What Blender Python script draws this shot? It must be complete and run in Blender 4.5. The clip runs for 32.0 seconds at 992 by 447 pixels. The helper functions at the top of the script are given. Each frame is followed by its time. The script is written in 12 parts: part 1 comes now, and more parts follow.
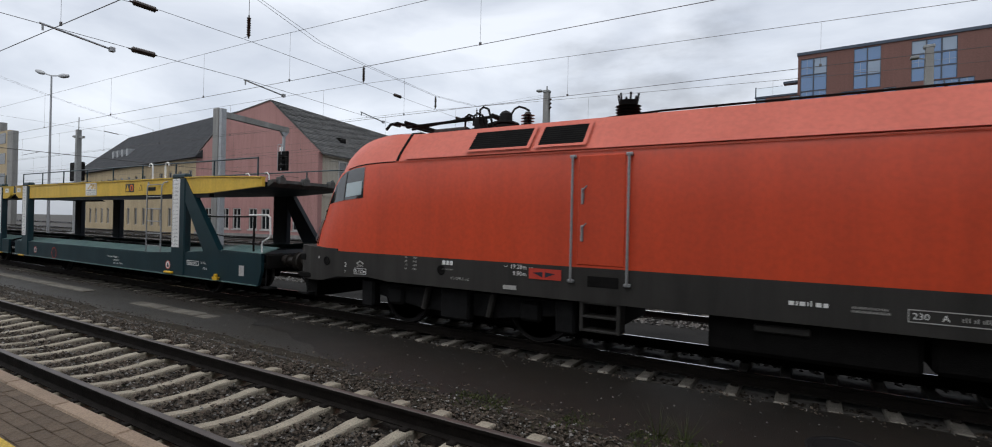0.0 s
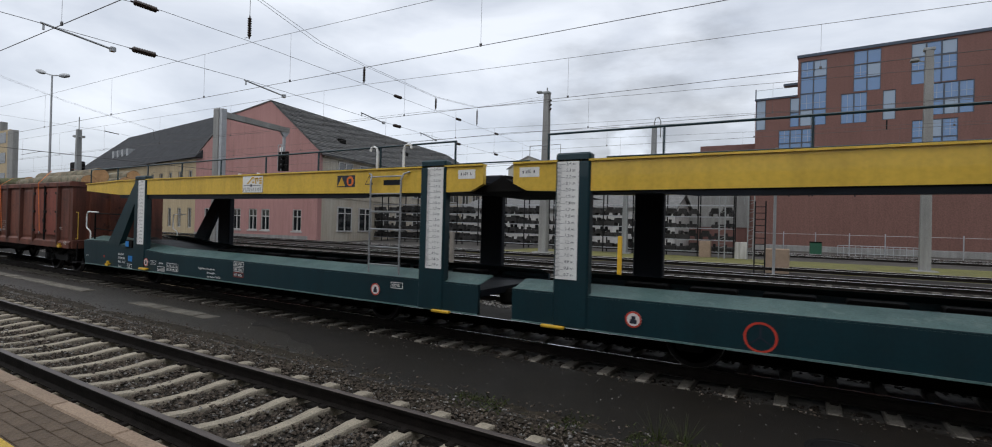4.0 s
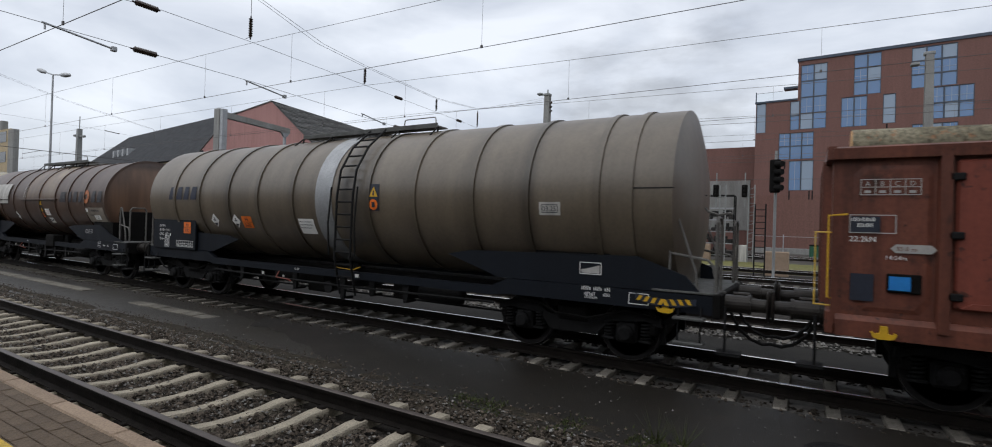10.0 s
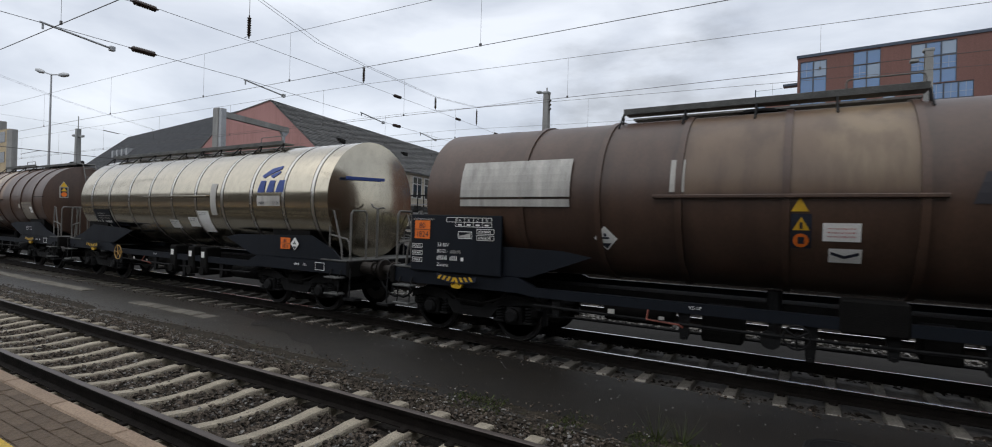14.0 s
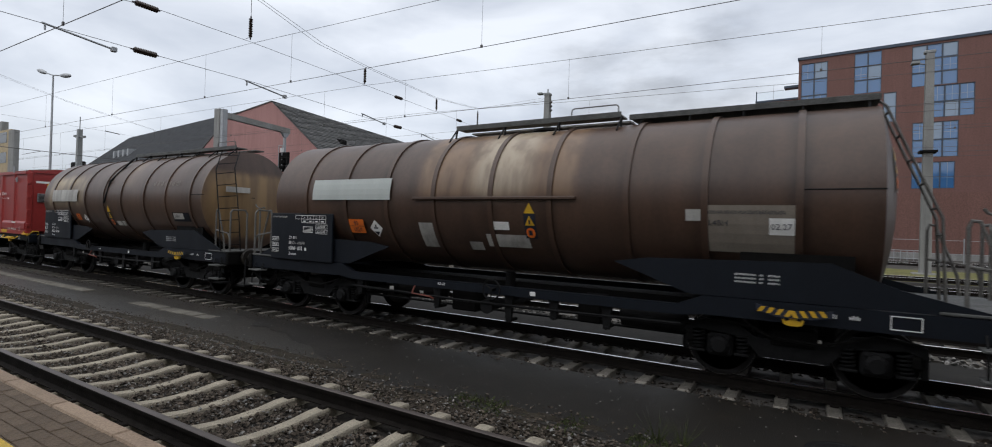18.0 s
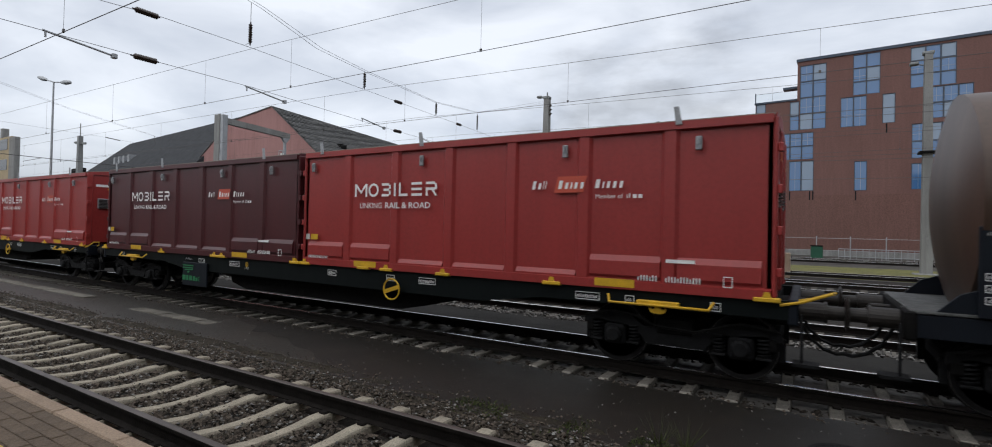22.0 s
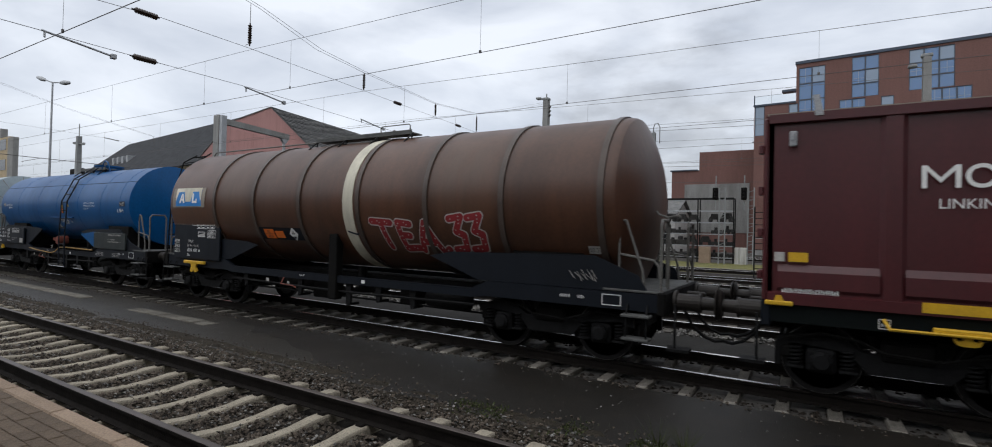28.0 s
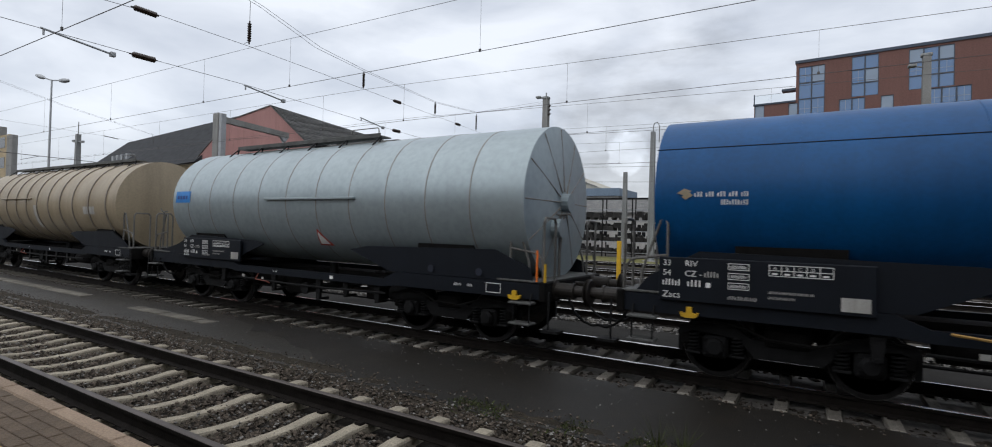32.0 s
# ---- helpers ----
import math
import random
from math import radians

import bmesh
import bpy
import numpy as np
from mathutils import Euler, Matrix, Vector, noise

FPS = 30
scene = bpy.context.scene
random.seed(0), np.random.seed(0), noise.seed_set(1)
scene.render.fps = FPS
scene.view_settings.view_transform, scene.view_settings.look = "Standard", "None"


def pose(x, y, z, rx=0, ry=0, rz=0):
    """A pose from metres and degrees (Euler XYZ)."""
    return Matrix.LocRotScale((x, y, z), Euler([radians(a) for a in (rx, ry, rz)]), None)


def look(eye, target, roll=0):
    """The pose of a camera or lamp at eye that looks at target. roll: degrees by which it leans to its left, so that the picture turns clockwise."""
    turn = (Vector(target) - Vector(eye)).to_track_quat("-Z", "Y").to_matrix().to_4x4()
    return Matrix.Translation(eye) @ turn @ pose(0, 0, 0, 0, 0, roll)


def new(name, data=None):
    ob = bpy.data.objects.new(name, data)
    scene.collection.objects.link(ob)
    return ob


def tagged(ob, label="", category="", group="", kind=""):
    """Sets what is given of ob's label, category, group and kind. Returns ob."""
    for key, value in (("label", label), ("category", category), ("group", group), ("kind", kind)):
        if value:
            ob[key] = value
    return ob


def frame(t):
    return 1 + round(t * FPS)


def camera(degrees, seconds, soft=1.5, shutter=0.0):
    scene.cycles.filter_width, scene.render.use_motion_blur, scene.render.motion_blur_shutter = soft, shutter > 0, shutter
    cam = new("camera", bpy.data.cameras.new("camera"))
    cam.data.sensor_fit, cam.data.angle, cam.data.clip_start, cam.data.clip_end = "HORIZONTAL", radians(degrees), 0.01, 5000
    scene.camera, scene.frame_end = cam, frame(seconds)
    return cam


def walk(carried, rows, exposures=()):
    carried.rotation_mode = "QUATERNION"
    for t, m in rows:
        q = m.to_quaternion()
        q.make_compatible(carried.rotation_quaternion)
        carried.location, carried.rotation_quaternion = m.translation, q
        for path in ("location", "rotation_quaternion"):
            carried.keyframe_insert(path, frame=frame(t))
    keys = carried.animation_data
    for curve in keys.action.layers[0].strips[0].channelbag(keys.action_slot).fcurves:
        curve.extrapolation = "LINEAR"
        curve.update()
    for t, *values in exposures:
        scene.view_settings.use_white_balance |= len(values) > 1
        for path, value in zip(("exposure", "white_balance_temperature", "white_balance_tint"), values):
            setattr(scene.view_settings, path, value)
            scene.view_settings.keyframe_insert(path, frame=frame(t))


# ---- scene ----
EYE = Vector((0, 0, 1.952))


def view(yaw, pitch, roll):
    """Camera pose: yaw to the left of +y, pitch up, lean to the left."""
    a, b = radians(yaw), radians(pitch)
    way = Vector((-math.sin(a) * math.cos(b), math.cos(a) * math.cos(b), math.sin(b)))
    return look(EYE, EYE + way * 10, roll)


# a hand-held camera standing on the platform: seconds, yaw, pitch, lean
VIEW = [
    (0, 31.171, 0.078, 1.317), (0.5, 31.171, 0.075, 1.353), (1, 31.163, 0.070, 1.400), (1.5, 31.151, 0.082, 1.438),
    (2, 31.146, 0.117, 1.456), (2.5, 31.145, 0.162, 1.464), (3, 31.146, 0.194, 1.480), (3.5, 31.151, 0.209, 1.504),
    (5.5, 31.185, 0.179, 1.596), (6, 31.183, 0.139, 1.647), (6.5, 31.188, 0.115, 1.687), (7, 31.190, 0.122, 1.723),
    (7.5, 31.187, 0.153, 1.745), (8, 31.183, 0.187, 1.760), (8.5, 31.176, 0.221, 1.779), (9, 31.173, 0.269, 1.787),
    (9.5, 31.167, 0.333, 1.798), (10, 31.151, 0.379, 1.818), (10.5, 31.138, 0.398, 1.815), (11, 31.133, 0.412, 1.759),
    (11.5, 31.127, 0.433, 1.662), (12, 31.120, 0.453, 1.592), (12.5, 31.113, 0.447, 1.593), (13, 31.108, 0.402, 1.615),
    (13.5, 31.102, 0.318, 1.613), (14, 31.101, 0.203, 1.594), (14.5, 31.107, 0.076, 1.584), (16.5, 31.146, -0.007, 1.732),
    (17, 31.162, 0.101, 1.741), (17.5, 31.177, 0.226, 1.737), (18, 31.187, 0.340, 1.707), (18.5, 31.192, 0.428, 1.664),
    (19, 31.196, 0.501, 1.623), (19.5, 31.204, 0.555, 1.575), (20, 31.227, 0.594, 1.532), (20.5, 31.257, 0.640, 1.485),
    (21, 31.267, 0.692, 1.418), (21.5, 31.255, 0.722, 1.356), (22, 31.238, 0.726, 1.313), (22.5, 31.226, 0.714, 1.300),
    (23, 31.216, 0.696, 1.321), (23.5, 31.206, 0.688, 1.349), (24, 31.197, 0.702, 1.382), (24.5, 31.183, 0.737, 1.419),
    (25, 31.166, 0.772, 1.448), (25.5, 31.148, 0.807, 1.478), (27.5, 31.150, 0.865, 1.445), (28, 31.139, 0.869, 1.424),
    (28.5, 31.123, 0.832, 1.418), (29, 31.109, 0.765, 1.428), (29.5, 31.105, 0.702, 1.439), (30, 31.105, 0.682, 1.449),
    (30.5, 31.101, 0.713, 1.461), (31, 31.096, 0.757, 1.474), (31.5, 31.090, 0.767, 1.497), (32, 31.081, 0.737, 1.520),
]
cam = camera(87.59, 32.0, soft=1.0, shutter=0.12)
walk(cam, [(t, view(y, p, r)) for t, y, p, r in VIEW])
scene.view_settings.exposure = 0.0

# ---- daylight: an overcast sky and a weak, wide sun ----
world = bpy.data.worlds.new("overcast_sky")
scene.world = world
world.use_nodes = True
wn, wl = world.node_tree.nodes, world.node_tree.links
wn.clear()
w_out = wn.new("ShaderNodeOutputWorld")
w_bg = wn.new("ShaderNodeBackground")
w_sky = wn.new("ShaderNodeTexSky")
w_sky.sky_type, w_sky.sun_disc = "NISHITA", False
w_sky.sun_elevation, w_sky.sun_rotation = radians(48), radians(150)
w_map = wn.new("ShaderNodeTexCoord")
w_scale = wn.new("ShaderNodeMapping")
w_scale.inputs["Scale"].default_value = (1.3, 1.3, 3.4)
w_cloud = wn.new("ShaderNodeTexNoise")
w_cloud.inputs["Scale"].default_value = 2.1
w_cloud.inputs["Detail"].default_value = 7
w_cloud.inputs["Roughness"].default_value = 0.52
w_cloud.inputs["Distortion"].default_value = 0.35
w_ramp = wn.new("ShaderNodeValToRGB")
w_ramp.color_ramp.elements[0].position, w_ramp.color_ramp.elements[0].color = 0.30, (5.0, 5.45, 6.3, 1)
w_ramp.color_ramp.elements[1].position, w_ramp.color_ramp.elements[1].color = 0.64, (8.5, 8.9, 9.6, 1)
w_mix = wn.new("ShaderNodeMix")
w_mix.data_type = "RGBA"
w_mix.inputs["Factor"].default_value = 0.88
wl.new(w_map.outputs["Generated"], w_scale.inputs["Vector"])
wl.new(w_scale.outputs["Vector"], w_cloud.inputs["Vector"])
wl.new(w_cloud.outputs["Fac"], w_ramp.inputs["Fac"])
wl.new(w_sky.outputs["Color"], w_mix.inputs["A"])
# towards the veiled sun the cloud is an even bright sheet
w_even = wn.new("ShaderNodeMix")
w_even.data_type = "RGBA"
w_even.inputs["B"].default_value = (8.0, 8.25, 8.7, 1)
wl.new(w_ramp.outputs["Color"], w_even.inputs["A"])
wl.new(w_even.outputs["Result"], w_mix.inputs["B"])
# an overcast sky is brighter overhead and on the sun's side
w_sep = wn.new("ShaderNodeSeparateXYZ")
w_up = wn.new("ShaderNodeMapRange")
w_up.inputs["From Min"].default_value, w_up.inputs["From Max"].default_value = 0.30, 0.80
w_up.inputs["To Min"].default_value, w_up.inputs["To Max"].default_value = 1.0, 1.5
w_gain = wn.new("ShaderNodeVectorMath")
w_gain.operation = "SCALE"
wl.new(w_map.outputs["Generated"], w_sep.inputs["Vector"])
w_sunny = wn.new("ShaderNodeVectorMath")
w_sunny.operation = "DOT_PRODUCT"
w_sunny.inputs[1].default_value = (-0.1, -0.55, 0.83)
wl.new(w_map.outputs["Generated"], w_sunny.inputs[0])
wl.new(w_sunny.outputs["Value"], w_up.inputs["Value"])
w_sheet = wn.new("ShaderNodeMapRange")
w_sheet.inputs["From Min"].default_value, w_sheet.inputs["From Max"].default_value = 0.25, 0.55
w_sheet.inputs["To Min"].default_value, w_sheet.inputs["To Max"].default_value = 0.0, 0.9
wl.new(w_sunny.outputs["Value"], w_sheet.inputs["Value"])
wl.new(w_sheet.outputs["Result"], w_even.inputs["Factor"])
wl.new(w_mix.outputs["Result"], w_gain.inputs[0])
w_low = wn.new("ShaderNodeMapRange")
w_low.inputs["From Min"].default_value, w_low.inputs["From Max"].default_value = 0.0, 0.17
w_low.inputs["To Min"].default_value, w_low.inputs["To Max"].default_value = 0.74, 1.0
w_both = wn.new("ShaderNodeMath")
w_both.operation = "MULTIPLY"
wl.new(w_sep.outputs["Z"], w_low.inputs["Value"])
wl.new(w_up.outputs["Result"], w_both.inputs[0])
wl.new(w_low.outputs["Result"], w_both.inputs[1])
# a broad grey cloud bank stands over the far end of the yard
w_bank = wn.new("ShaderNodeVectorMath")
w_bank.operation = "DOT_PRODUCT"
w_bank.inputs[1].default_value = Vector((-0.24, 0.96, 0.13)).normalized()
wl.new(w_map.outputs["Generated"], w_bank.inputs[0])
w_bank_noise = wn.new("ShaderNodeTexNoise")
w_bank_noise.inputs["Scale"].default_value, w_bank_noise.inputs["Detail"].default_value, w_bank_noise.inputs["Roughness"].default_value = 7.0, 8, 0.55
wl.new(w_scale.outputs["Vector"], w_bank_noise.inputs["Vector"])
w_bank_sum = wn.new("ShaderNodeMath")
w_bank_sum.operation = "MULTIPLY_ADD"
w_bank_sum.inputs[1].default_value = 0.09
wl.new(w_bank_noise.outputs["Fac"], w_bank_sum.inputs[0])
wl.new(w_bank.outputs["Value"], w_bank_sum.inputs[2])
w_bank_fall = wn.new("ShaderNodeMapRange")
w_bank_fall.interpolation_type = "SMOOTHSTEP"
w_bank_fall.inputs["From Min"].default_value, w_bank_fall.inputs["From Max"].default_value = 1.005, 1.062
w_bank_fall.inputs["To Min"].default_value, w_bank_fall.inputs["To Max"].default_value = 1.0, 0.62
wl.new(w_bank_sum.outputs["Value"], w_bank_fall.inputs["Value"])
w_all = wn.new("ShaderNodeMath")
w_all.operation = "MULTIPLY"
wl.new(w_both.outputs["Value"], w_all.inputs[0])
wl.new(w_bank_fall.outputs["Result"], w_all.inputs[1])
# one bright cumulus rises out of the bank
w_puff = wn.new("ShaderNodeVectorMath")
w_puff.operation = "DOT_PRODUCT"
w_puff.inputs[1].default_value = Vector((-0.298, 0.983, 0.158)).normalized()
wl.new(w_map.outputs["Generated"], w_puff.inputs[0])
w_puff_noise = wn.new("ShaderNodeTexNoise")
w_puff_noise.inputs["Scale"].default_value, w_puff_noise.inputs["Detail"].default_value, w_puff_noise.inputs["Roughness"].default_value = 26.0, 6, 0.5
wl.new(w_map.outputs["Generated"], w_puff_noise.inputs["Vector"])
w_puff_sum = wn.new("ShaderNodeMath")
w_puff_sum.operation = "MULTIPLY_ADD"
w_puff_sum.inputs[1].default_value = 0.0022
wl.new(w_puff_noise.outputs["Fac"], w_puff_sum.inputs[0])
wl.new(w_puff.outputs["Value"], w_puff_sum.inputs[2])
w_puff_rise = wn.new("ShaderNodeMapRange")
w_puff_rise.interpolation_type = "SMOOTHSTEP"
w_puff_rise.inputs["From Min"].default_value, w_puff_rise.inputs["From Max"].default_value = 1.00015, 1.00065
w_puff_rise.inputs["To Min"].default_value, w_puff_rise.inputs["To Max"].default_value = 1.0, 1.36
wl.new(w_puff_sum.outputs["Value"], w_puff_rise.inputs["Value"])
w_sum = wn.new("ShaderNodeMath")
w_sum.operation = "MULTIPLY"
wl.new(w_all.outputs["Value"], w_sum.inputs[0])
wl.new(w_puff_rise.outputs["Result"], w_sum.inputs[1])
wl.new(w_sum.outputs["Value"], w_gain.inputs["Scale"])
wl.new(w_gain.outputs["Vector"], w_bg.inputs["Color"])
wl.new(w_bg.outputs["Background"], w_out.inputs["Surface"])
w_bg.inputs["Strength"].default_value = 0.116

sun = new("sun", bpy.data.lights.new("sun", "SUN"))
sun.data.energy, sun.data.angle, sun.data.color = 0.5, radians(85), (1.0, 0.96, 0.9)
sun.matrix_world = look((0, 0, 60), (12, 24, 0))


# ---- materials ----
def surf(name, col, dark=None, rough=0.6, metal=0.0, scale=3.0, streak=0.0, amount=0.5, bump=0.15, fine=60.0, spots=None, vary=0.0, coat=0.0, world_space=False, spec=0.35, runs=0.0):
    """Paint, metal or mineral with stains (scale), grain (fine), runs down the side (streak), a second colour in spots,
    and a difference from piece to piece (vary)."""
    m = bpy.data.materials.new(name)
    m.use_nodes = True
    n, l = m.node_tree.nodes, m.node_tree.links
    b = n["Principled BSDF"]
    dark = dark or tuple(c * 0.55 for c in col)
    tc = n.new("ShaderNodeTexCoord")
    space = tc.outputs["Object"]
    if world_space:
        geo = n.new("ShaderNodeNewGeometry")
        space = geo.outputs["Position"]
    big = n.new("ShaderNodeTexNoise")
    big.inputs["Scale"].default_value, big.inputs["Detail"].default_value, big.inputs["Roughness"].default_value = scale, 6, 0.62
    if streak:
        mp = n.new("ShaderNodeMapping")
        mp.inputs["Scale"].default_value = (1, 1, 1 / (1 + streak))
        l.new(space, mp.inputs["Vector"])
        l.new(mp.outputs["Vector"], big.inputs["Vector"])
    else:
        l.new(space, big.inputs["Vector"])
    small = n.new("ShaderNodeTexNoise")
    small.inputs["Scale"].default_value, small.inputs["Detail"].default_value = fine, 4
    l.new(space, small.inputs["Vector"])
    ramp = n.new("ShaderNodeValToRGB")
    ramp.color_ramp.elements[0].position, ramp.color_ramp.elements[0].color = 0.5 - 0.16 / max(amount, 0.2), (*dark, 1)
    ramp.color_ramp.elements[1].position, ramp.color_ramp.elements[1].color = 0.5 + 0.12, (*col, 1)
    l.new(big.outputs["Fac"], ramp.inputs["Fac"])
    grain = n.new("ShaderNodeMix")
    grain.data_type, grain.blend_type = "RGBA", "MULTIPLY"
    grain.inputs["Factor"].default_value = 1.0
    gr = n.new("ShaderNodeValToRGB")
    low = 1 - 0.7 * amount * (1.0 if bump >= 0.1 else 0.3)
    gr.color_ramp.elements[0].position, gr.color_ramp.elements[0].color = 0.3, (low, low, low, 1)
    gr.color_ramp.elements[1].position, gr.color_ramp.elements[1].color = 0.62, (1.06, 1.06, 1.06, 1)
    l.new(small.outputs["Fac"], gr.inputs["Fac"])
    l.new(ramp.outputs["Color"], grain.inputs["A"])
    l.new(gr.outputs["Color"], grain.inputs["B"])
    colour = grain.outputs["Result"]
    if runs:
        rm = n.new("ShaderNodeMapping")
        rm.inputs["Scale"].default_value = (1, 1, 0.09)
        l.new(space, rm.inputs["Vector"])
        rn = n.new("ShaderNodeTexNoise")
        rn.inputs["Scale"].default_value, rn.inputs["Detail"].default_value, rn.inputs["Roughness"].default_value = 3.2, 6, 0.6
        l.new(rm.outputs["Vector"], rn.inputs["Vector"])
        rp = n.new("ShaderNodeValToRGB")
        rp.color_ramp.elements[0].position, rp.color_ramp.elements[0].color = 0.36, (1 - runs, 1 - runs, 1 - runs, 1)
        rp.color_ramp.elements[1].position, rp.color_ramp.elements[1].color = 0.60, (1 + runs * 0.3, 1 + runs * 0.3, 1 + runs * 0.3, 1)
        l.new(rn.outputs["Fac"], rp.inputs["Fac"])
        rx = n.new("ShaderNodeMix")
        rx.data_type, rx.blend_type = "RGBA", "MULTIPLY"
        rx.inputs["Factor"].default_value = 1.0
        l.new(colour, rx.inputs["A"])
        l.new(rp.outputs["Color"], rx.inputs["B"])
        colour = rx.outputs["Result"]
    if spots:
        sp = n.new("ShaderNodeTexNoise")
        sp.inputs["Scale"].default_value, sp.inputs["Detail"].default_value, sp.inputs["Roughness"].default_value = scale * 2.3, 8, 0.7
        l.new(space, sp.inputs["Vector"])
        sr = n.new("ShaderNodeValToRGB")
        sr.color_ramp.elements[0].position, sr.color_ramp.elements[1].position = 0.56, 0.68
        l.new(sp.outputs["Fac"], sr.inputs["Fac"])
        mx = n.new("ShaderNodeMix")
        mx.data_type = "RGBA"
        mx.inputs["B"].default_value = (*spots, 1)
        l.new(sr.outputs["Color"], mx.inputs["Factor"])
        l.new(colour, mx.inputs["A"])
        colour = mx.outputs["Result"]
    if vary:
        info = n.new("ShaderNodeObjectInfo")
        isl = n.new("ShaderNodeNewGeometry")
        add = n.new("ShaderNodeMath")
        add.operation = "ADD"
        l.new(info.outputs["Random"], add.inputs[0])
        l.new(isl.outputs["Random Per Island"], add.inputs[1])
        fr = n.new("ShaderNodeMath")
        fr.operation = "FRACT"
        l.new(add.outputs["Value"], fr.inputs[0])
        mr = n.new("ShaderNodeMapRange")
        mr.inputs["To Min"].default_value, mr.inputs["To Max"].default_value = 1 - vary, 1 + vary
        l.new(fr.outputs["Value"], mr.inputs["Value"])
        sc = n.new("ShaderNodeVectorMath")
        sc.operation = "SCALE"
        l.new(colour, sc.inputs[0])
        l.new(mr.outputs["Result"], sc.inputs["Scale"])
        colour = sc.outputs["Vector"]
    l.new(colour, b.inputs["Base Color"])
    rr = n.new("ShaderNodeMapRange")
    rr.inputs["To Min"].default_value, rr.inputs["To Max"].default_value = min(1, rough + 0.14), max(0.05, rough - 0.1)
    l.new(big.outputs["Fac"], rr.inputs["Value"])
    l.new(rr.outputs["Result"], b.inputs["Roughness"])
    b.inputs["Metallic"].default_value = metal
    b.inputs["Coat Weight"].default_value = coat
    b.inputs["Specular IOR Level"].default_value = spec
    if bump:
        bp = n.new("ShaderNodeBump")
        bp.inputs["Strength"].default_value, bp.inputs["Distance"].default_value = bump, 0.02
        l.new(small.outputs["Fac"], bp.inputs["Height"])
        l.new(bp.outputs["Normal"], b.inputs["Normal"])
    return m


def plain(name, col, rough=0.5, metal=0.0):
    return surf(name, col, tuple(c * 0.8 for c in col), rough, metal, 2.0, 0, 0.25, 0.0)


M_RAIL_TOP = surf("worn_rail_head", (0.6, 0.59, 0.58), (0.45, 0.44, 0.43), 0.16, 1.0, 1.5, 0, 0.3, 0.03)
M_RAIL = surf("rusty_rail", (0.0125, 0.0098, 0.008), (0.0065, 0.005, 0.0042), 0.85, 0.0, 6, 0, 0.6, 0.3, spec=0.15)
M_SLEEPER = surf("concrete_sleeper", (0.36, 0.318, 0.245), (0.235, 0.206, 0.16), 0.9, 0, 4, 0, 0.6, 0.4, vary=0.12)
M_SLEEPER_FAR = surf("dark_concrete_sleeper", (0.25, 0.228, 0.195), (0.11, 0.098, 0.08), 0.9, 0, 4, 0, 0.7, 0.4, vary=0.2)
# middles of the train's sleepers: shade under the wagons coloured in
M_SLEEPER_DIM = surf("dim_concrete_sleeper", (0.155, 0.142, 0.122), (0.06, 0.054, 0.046), 0.85, 0, 4, 0, 0.7, 0.4, vary=0.3, spec=0.2)
M_BALLAST = surf("ballast_stone", (0.094, 0.075, 0.058), (0.035, 0.0285, 0.023), 0.85, 0, 9, 0, 0.6, 0.3, vary=0.6, spec=0.25)
M_BALLAST_PALE = surf("pale_ballast_stone", (0.22, 0.21, 0.195), (0.085, 0.08, 0.073), 0.85, 0, 9, 0, 0.6, 0.3, vary=0.55)
M_RAILING = surf("grimy_grey_tube", (0.15, 0.145, 0.135), (0.08, 0.076, 0.07), 0.55, 0.0, 6, 2, 0.6, 0.1)
M_BED = surf("ballast_bed", (0.036, 0.031, 0.026), (0.013, 0.0115, 0.01), 0.95, 0, 14, 0, 0.8, 0.9, 45, spec=0.2)
M_ASPHALT_FAR = surf("grey_dry_asphalt", (0.030, 0.028, 0.025), (0.018, 0.017, 0.015), 0.9, 0, 0.9, 0, 0.6, 0.35, 60, spec=0.12)
# train's ballast and bed: the shade under the wagons is in their colour
M_BALLAST_SHADE = surf("shaded_ballast_stone", (0.024, 0.0185, 0.0135), (0.0095, 0.0075, 0.0058), 0.85, 0, 9, 0, 0.6, 0.3, vary=0.6, spec=0.2)
M_BED_SHADE = surf("shaded_ballast_bed", (0.0105, 0.008, 0.0058), (0.005, 0.0038, 0.003), 0.95, 0, 14, 0, 0.8, 0.9, 45, spec=0.12)
M_RAIL_DULL = surf("dull_brown_rail_head", (0.085, 0.070, 0.062), (0.045, 0.037, 0.033), 0.45, 0.3, 1.5, 0, 0.5, 0.05)
M_ASPHALT = surf("wet_asphalt", (0.021, 0.0175, 0.0125), (0.0115, 0.0096, 0.007), 0.44, 0, 0.7, 0, 0.6, 0.28, 90, spots=(0.025, 0.021, 0.0155), spec=0.6)
M_DIM_PATH = surf("dim_brown_path_layer", (0.0112, 0.0086, 0.0056), (0.0058, 0.0045, 0.0031), 0.5, 0, 0.8, 0, 0.6, 0.3, 80, spots=(0.016, 0.0125, 0.0085), spec=0.42)
M_SLAB = surf("concrete_slab", (0.22, 0.20, 0.17), (0.13, 0.115, 0.1), 0.9, 0, 3, 0, 0.5, 0.4, vary=0.1)
M_DUCT = surf("worn_duct_concrete", (0.15, 0.138, 0.115), (0.075, 0.068, 0.056), 0.85, 0, 3, 0, 0.6, 0.4, vary=0.2)
M_MUD = surf("mossy_mud", (0.036, 0.029, 0.020), (0.016, 0.013, 0.0095), 0.9, 0, 3.5, 0, 0.7, 0.9, 40, spots=(0.042, 0.040, 0.018), spec=0.2)
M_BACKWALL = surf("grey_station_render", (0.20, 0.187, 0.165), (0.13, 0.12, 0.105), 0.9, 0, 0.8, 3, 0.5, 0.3)
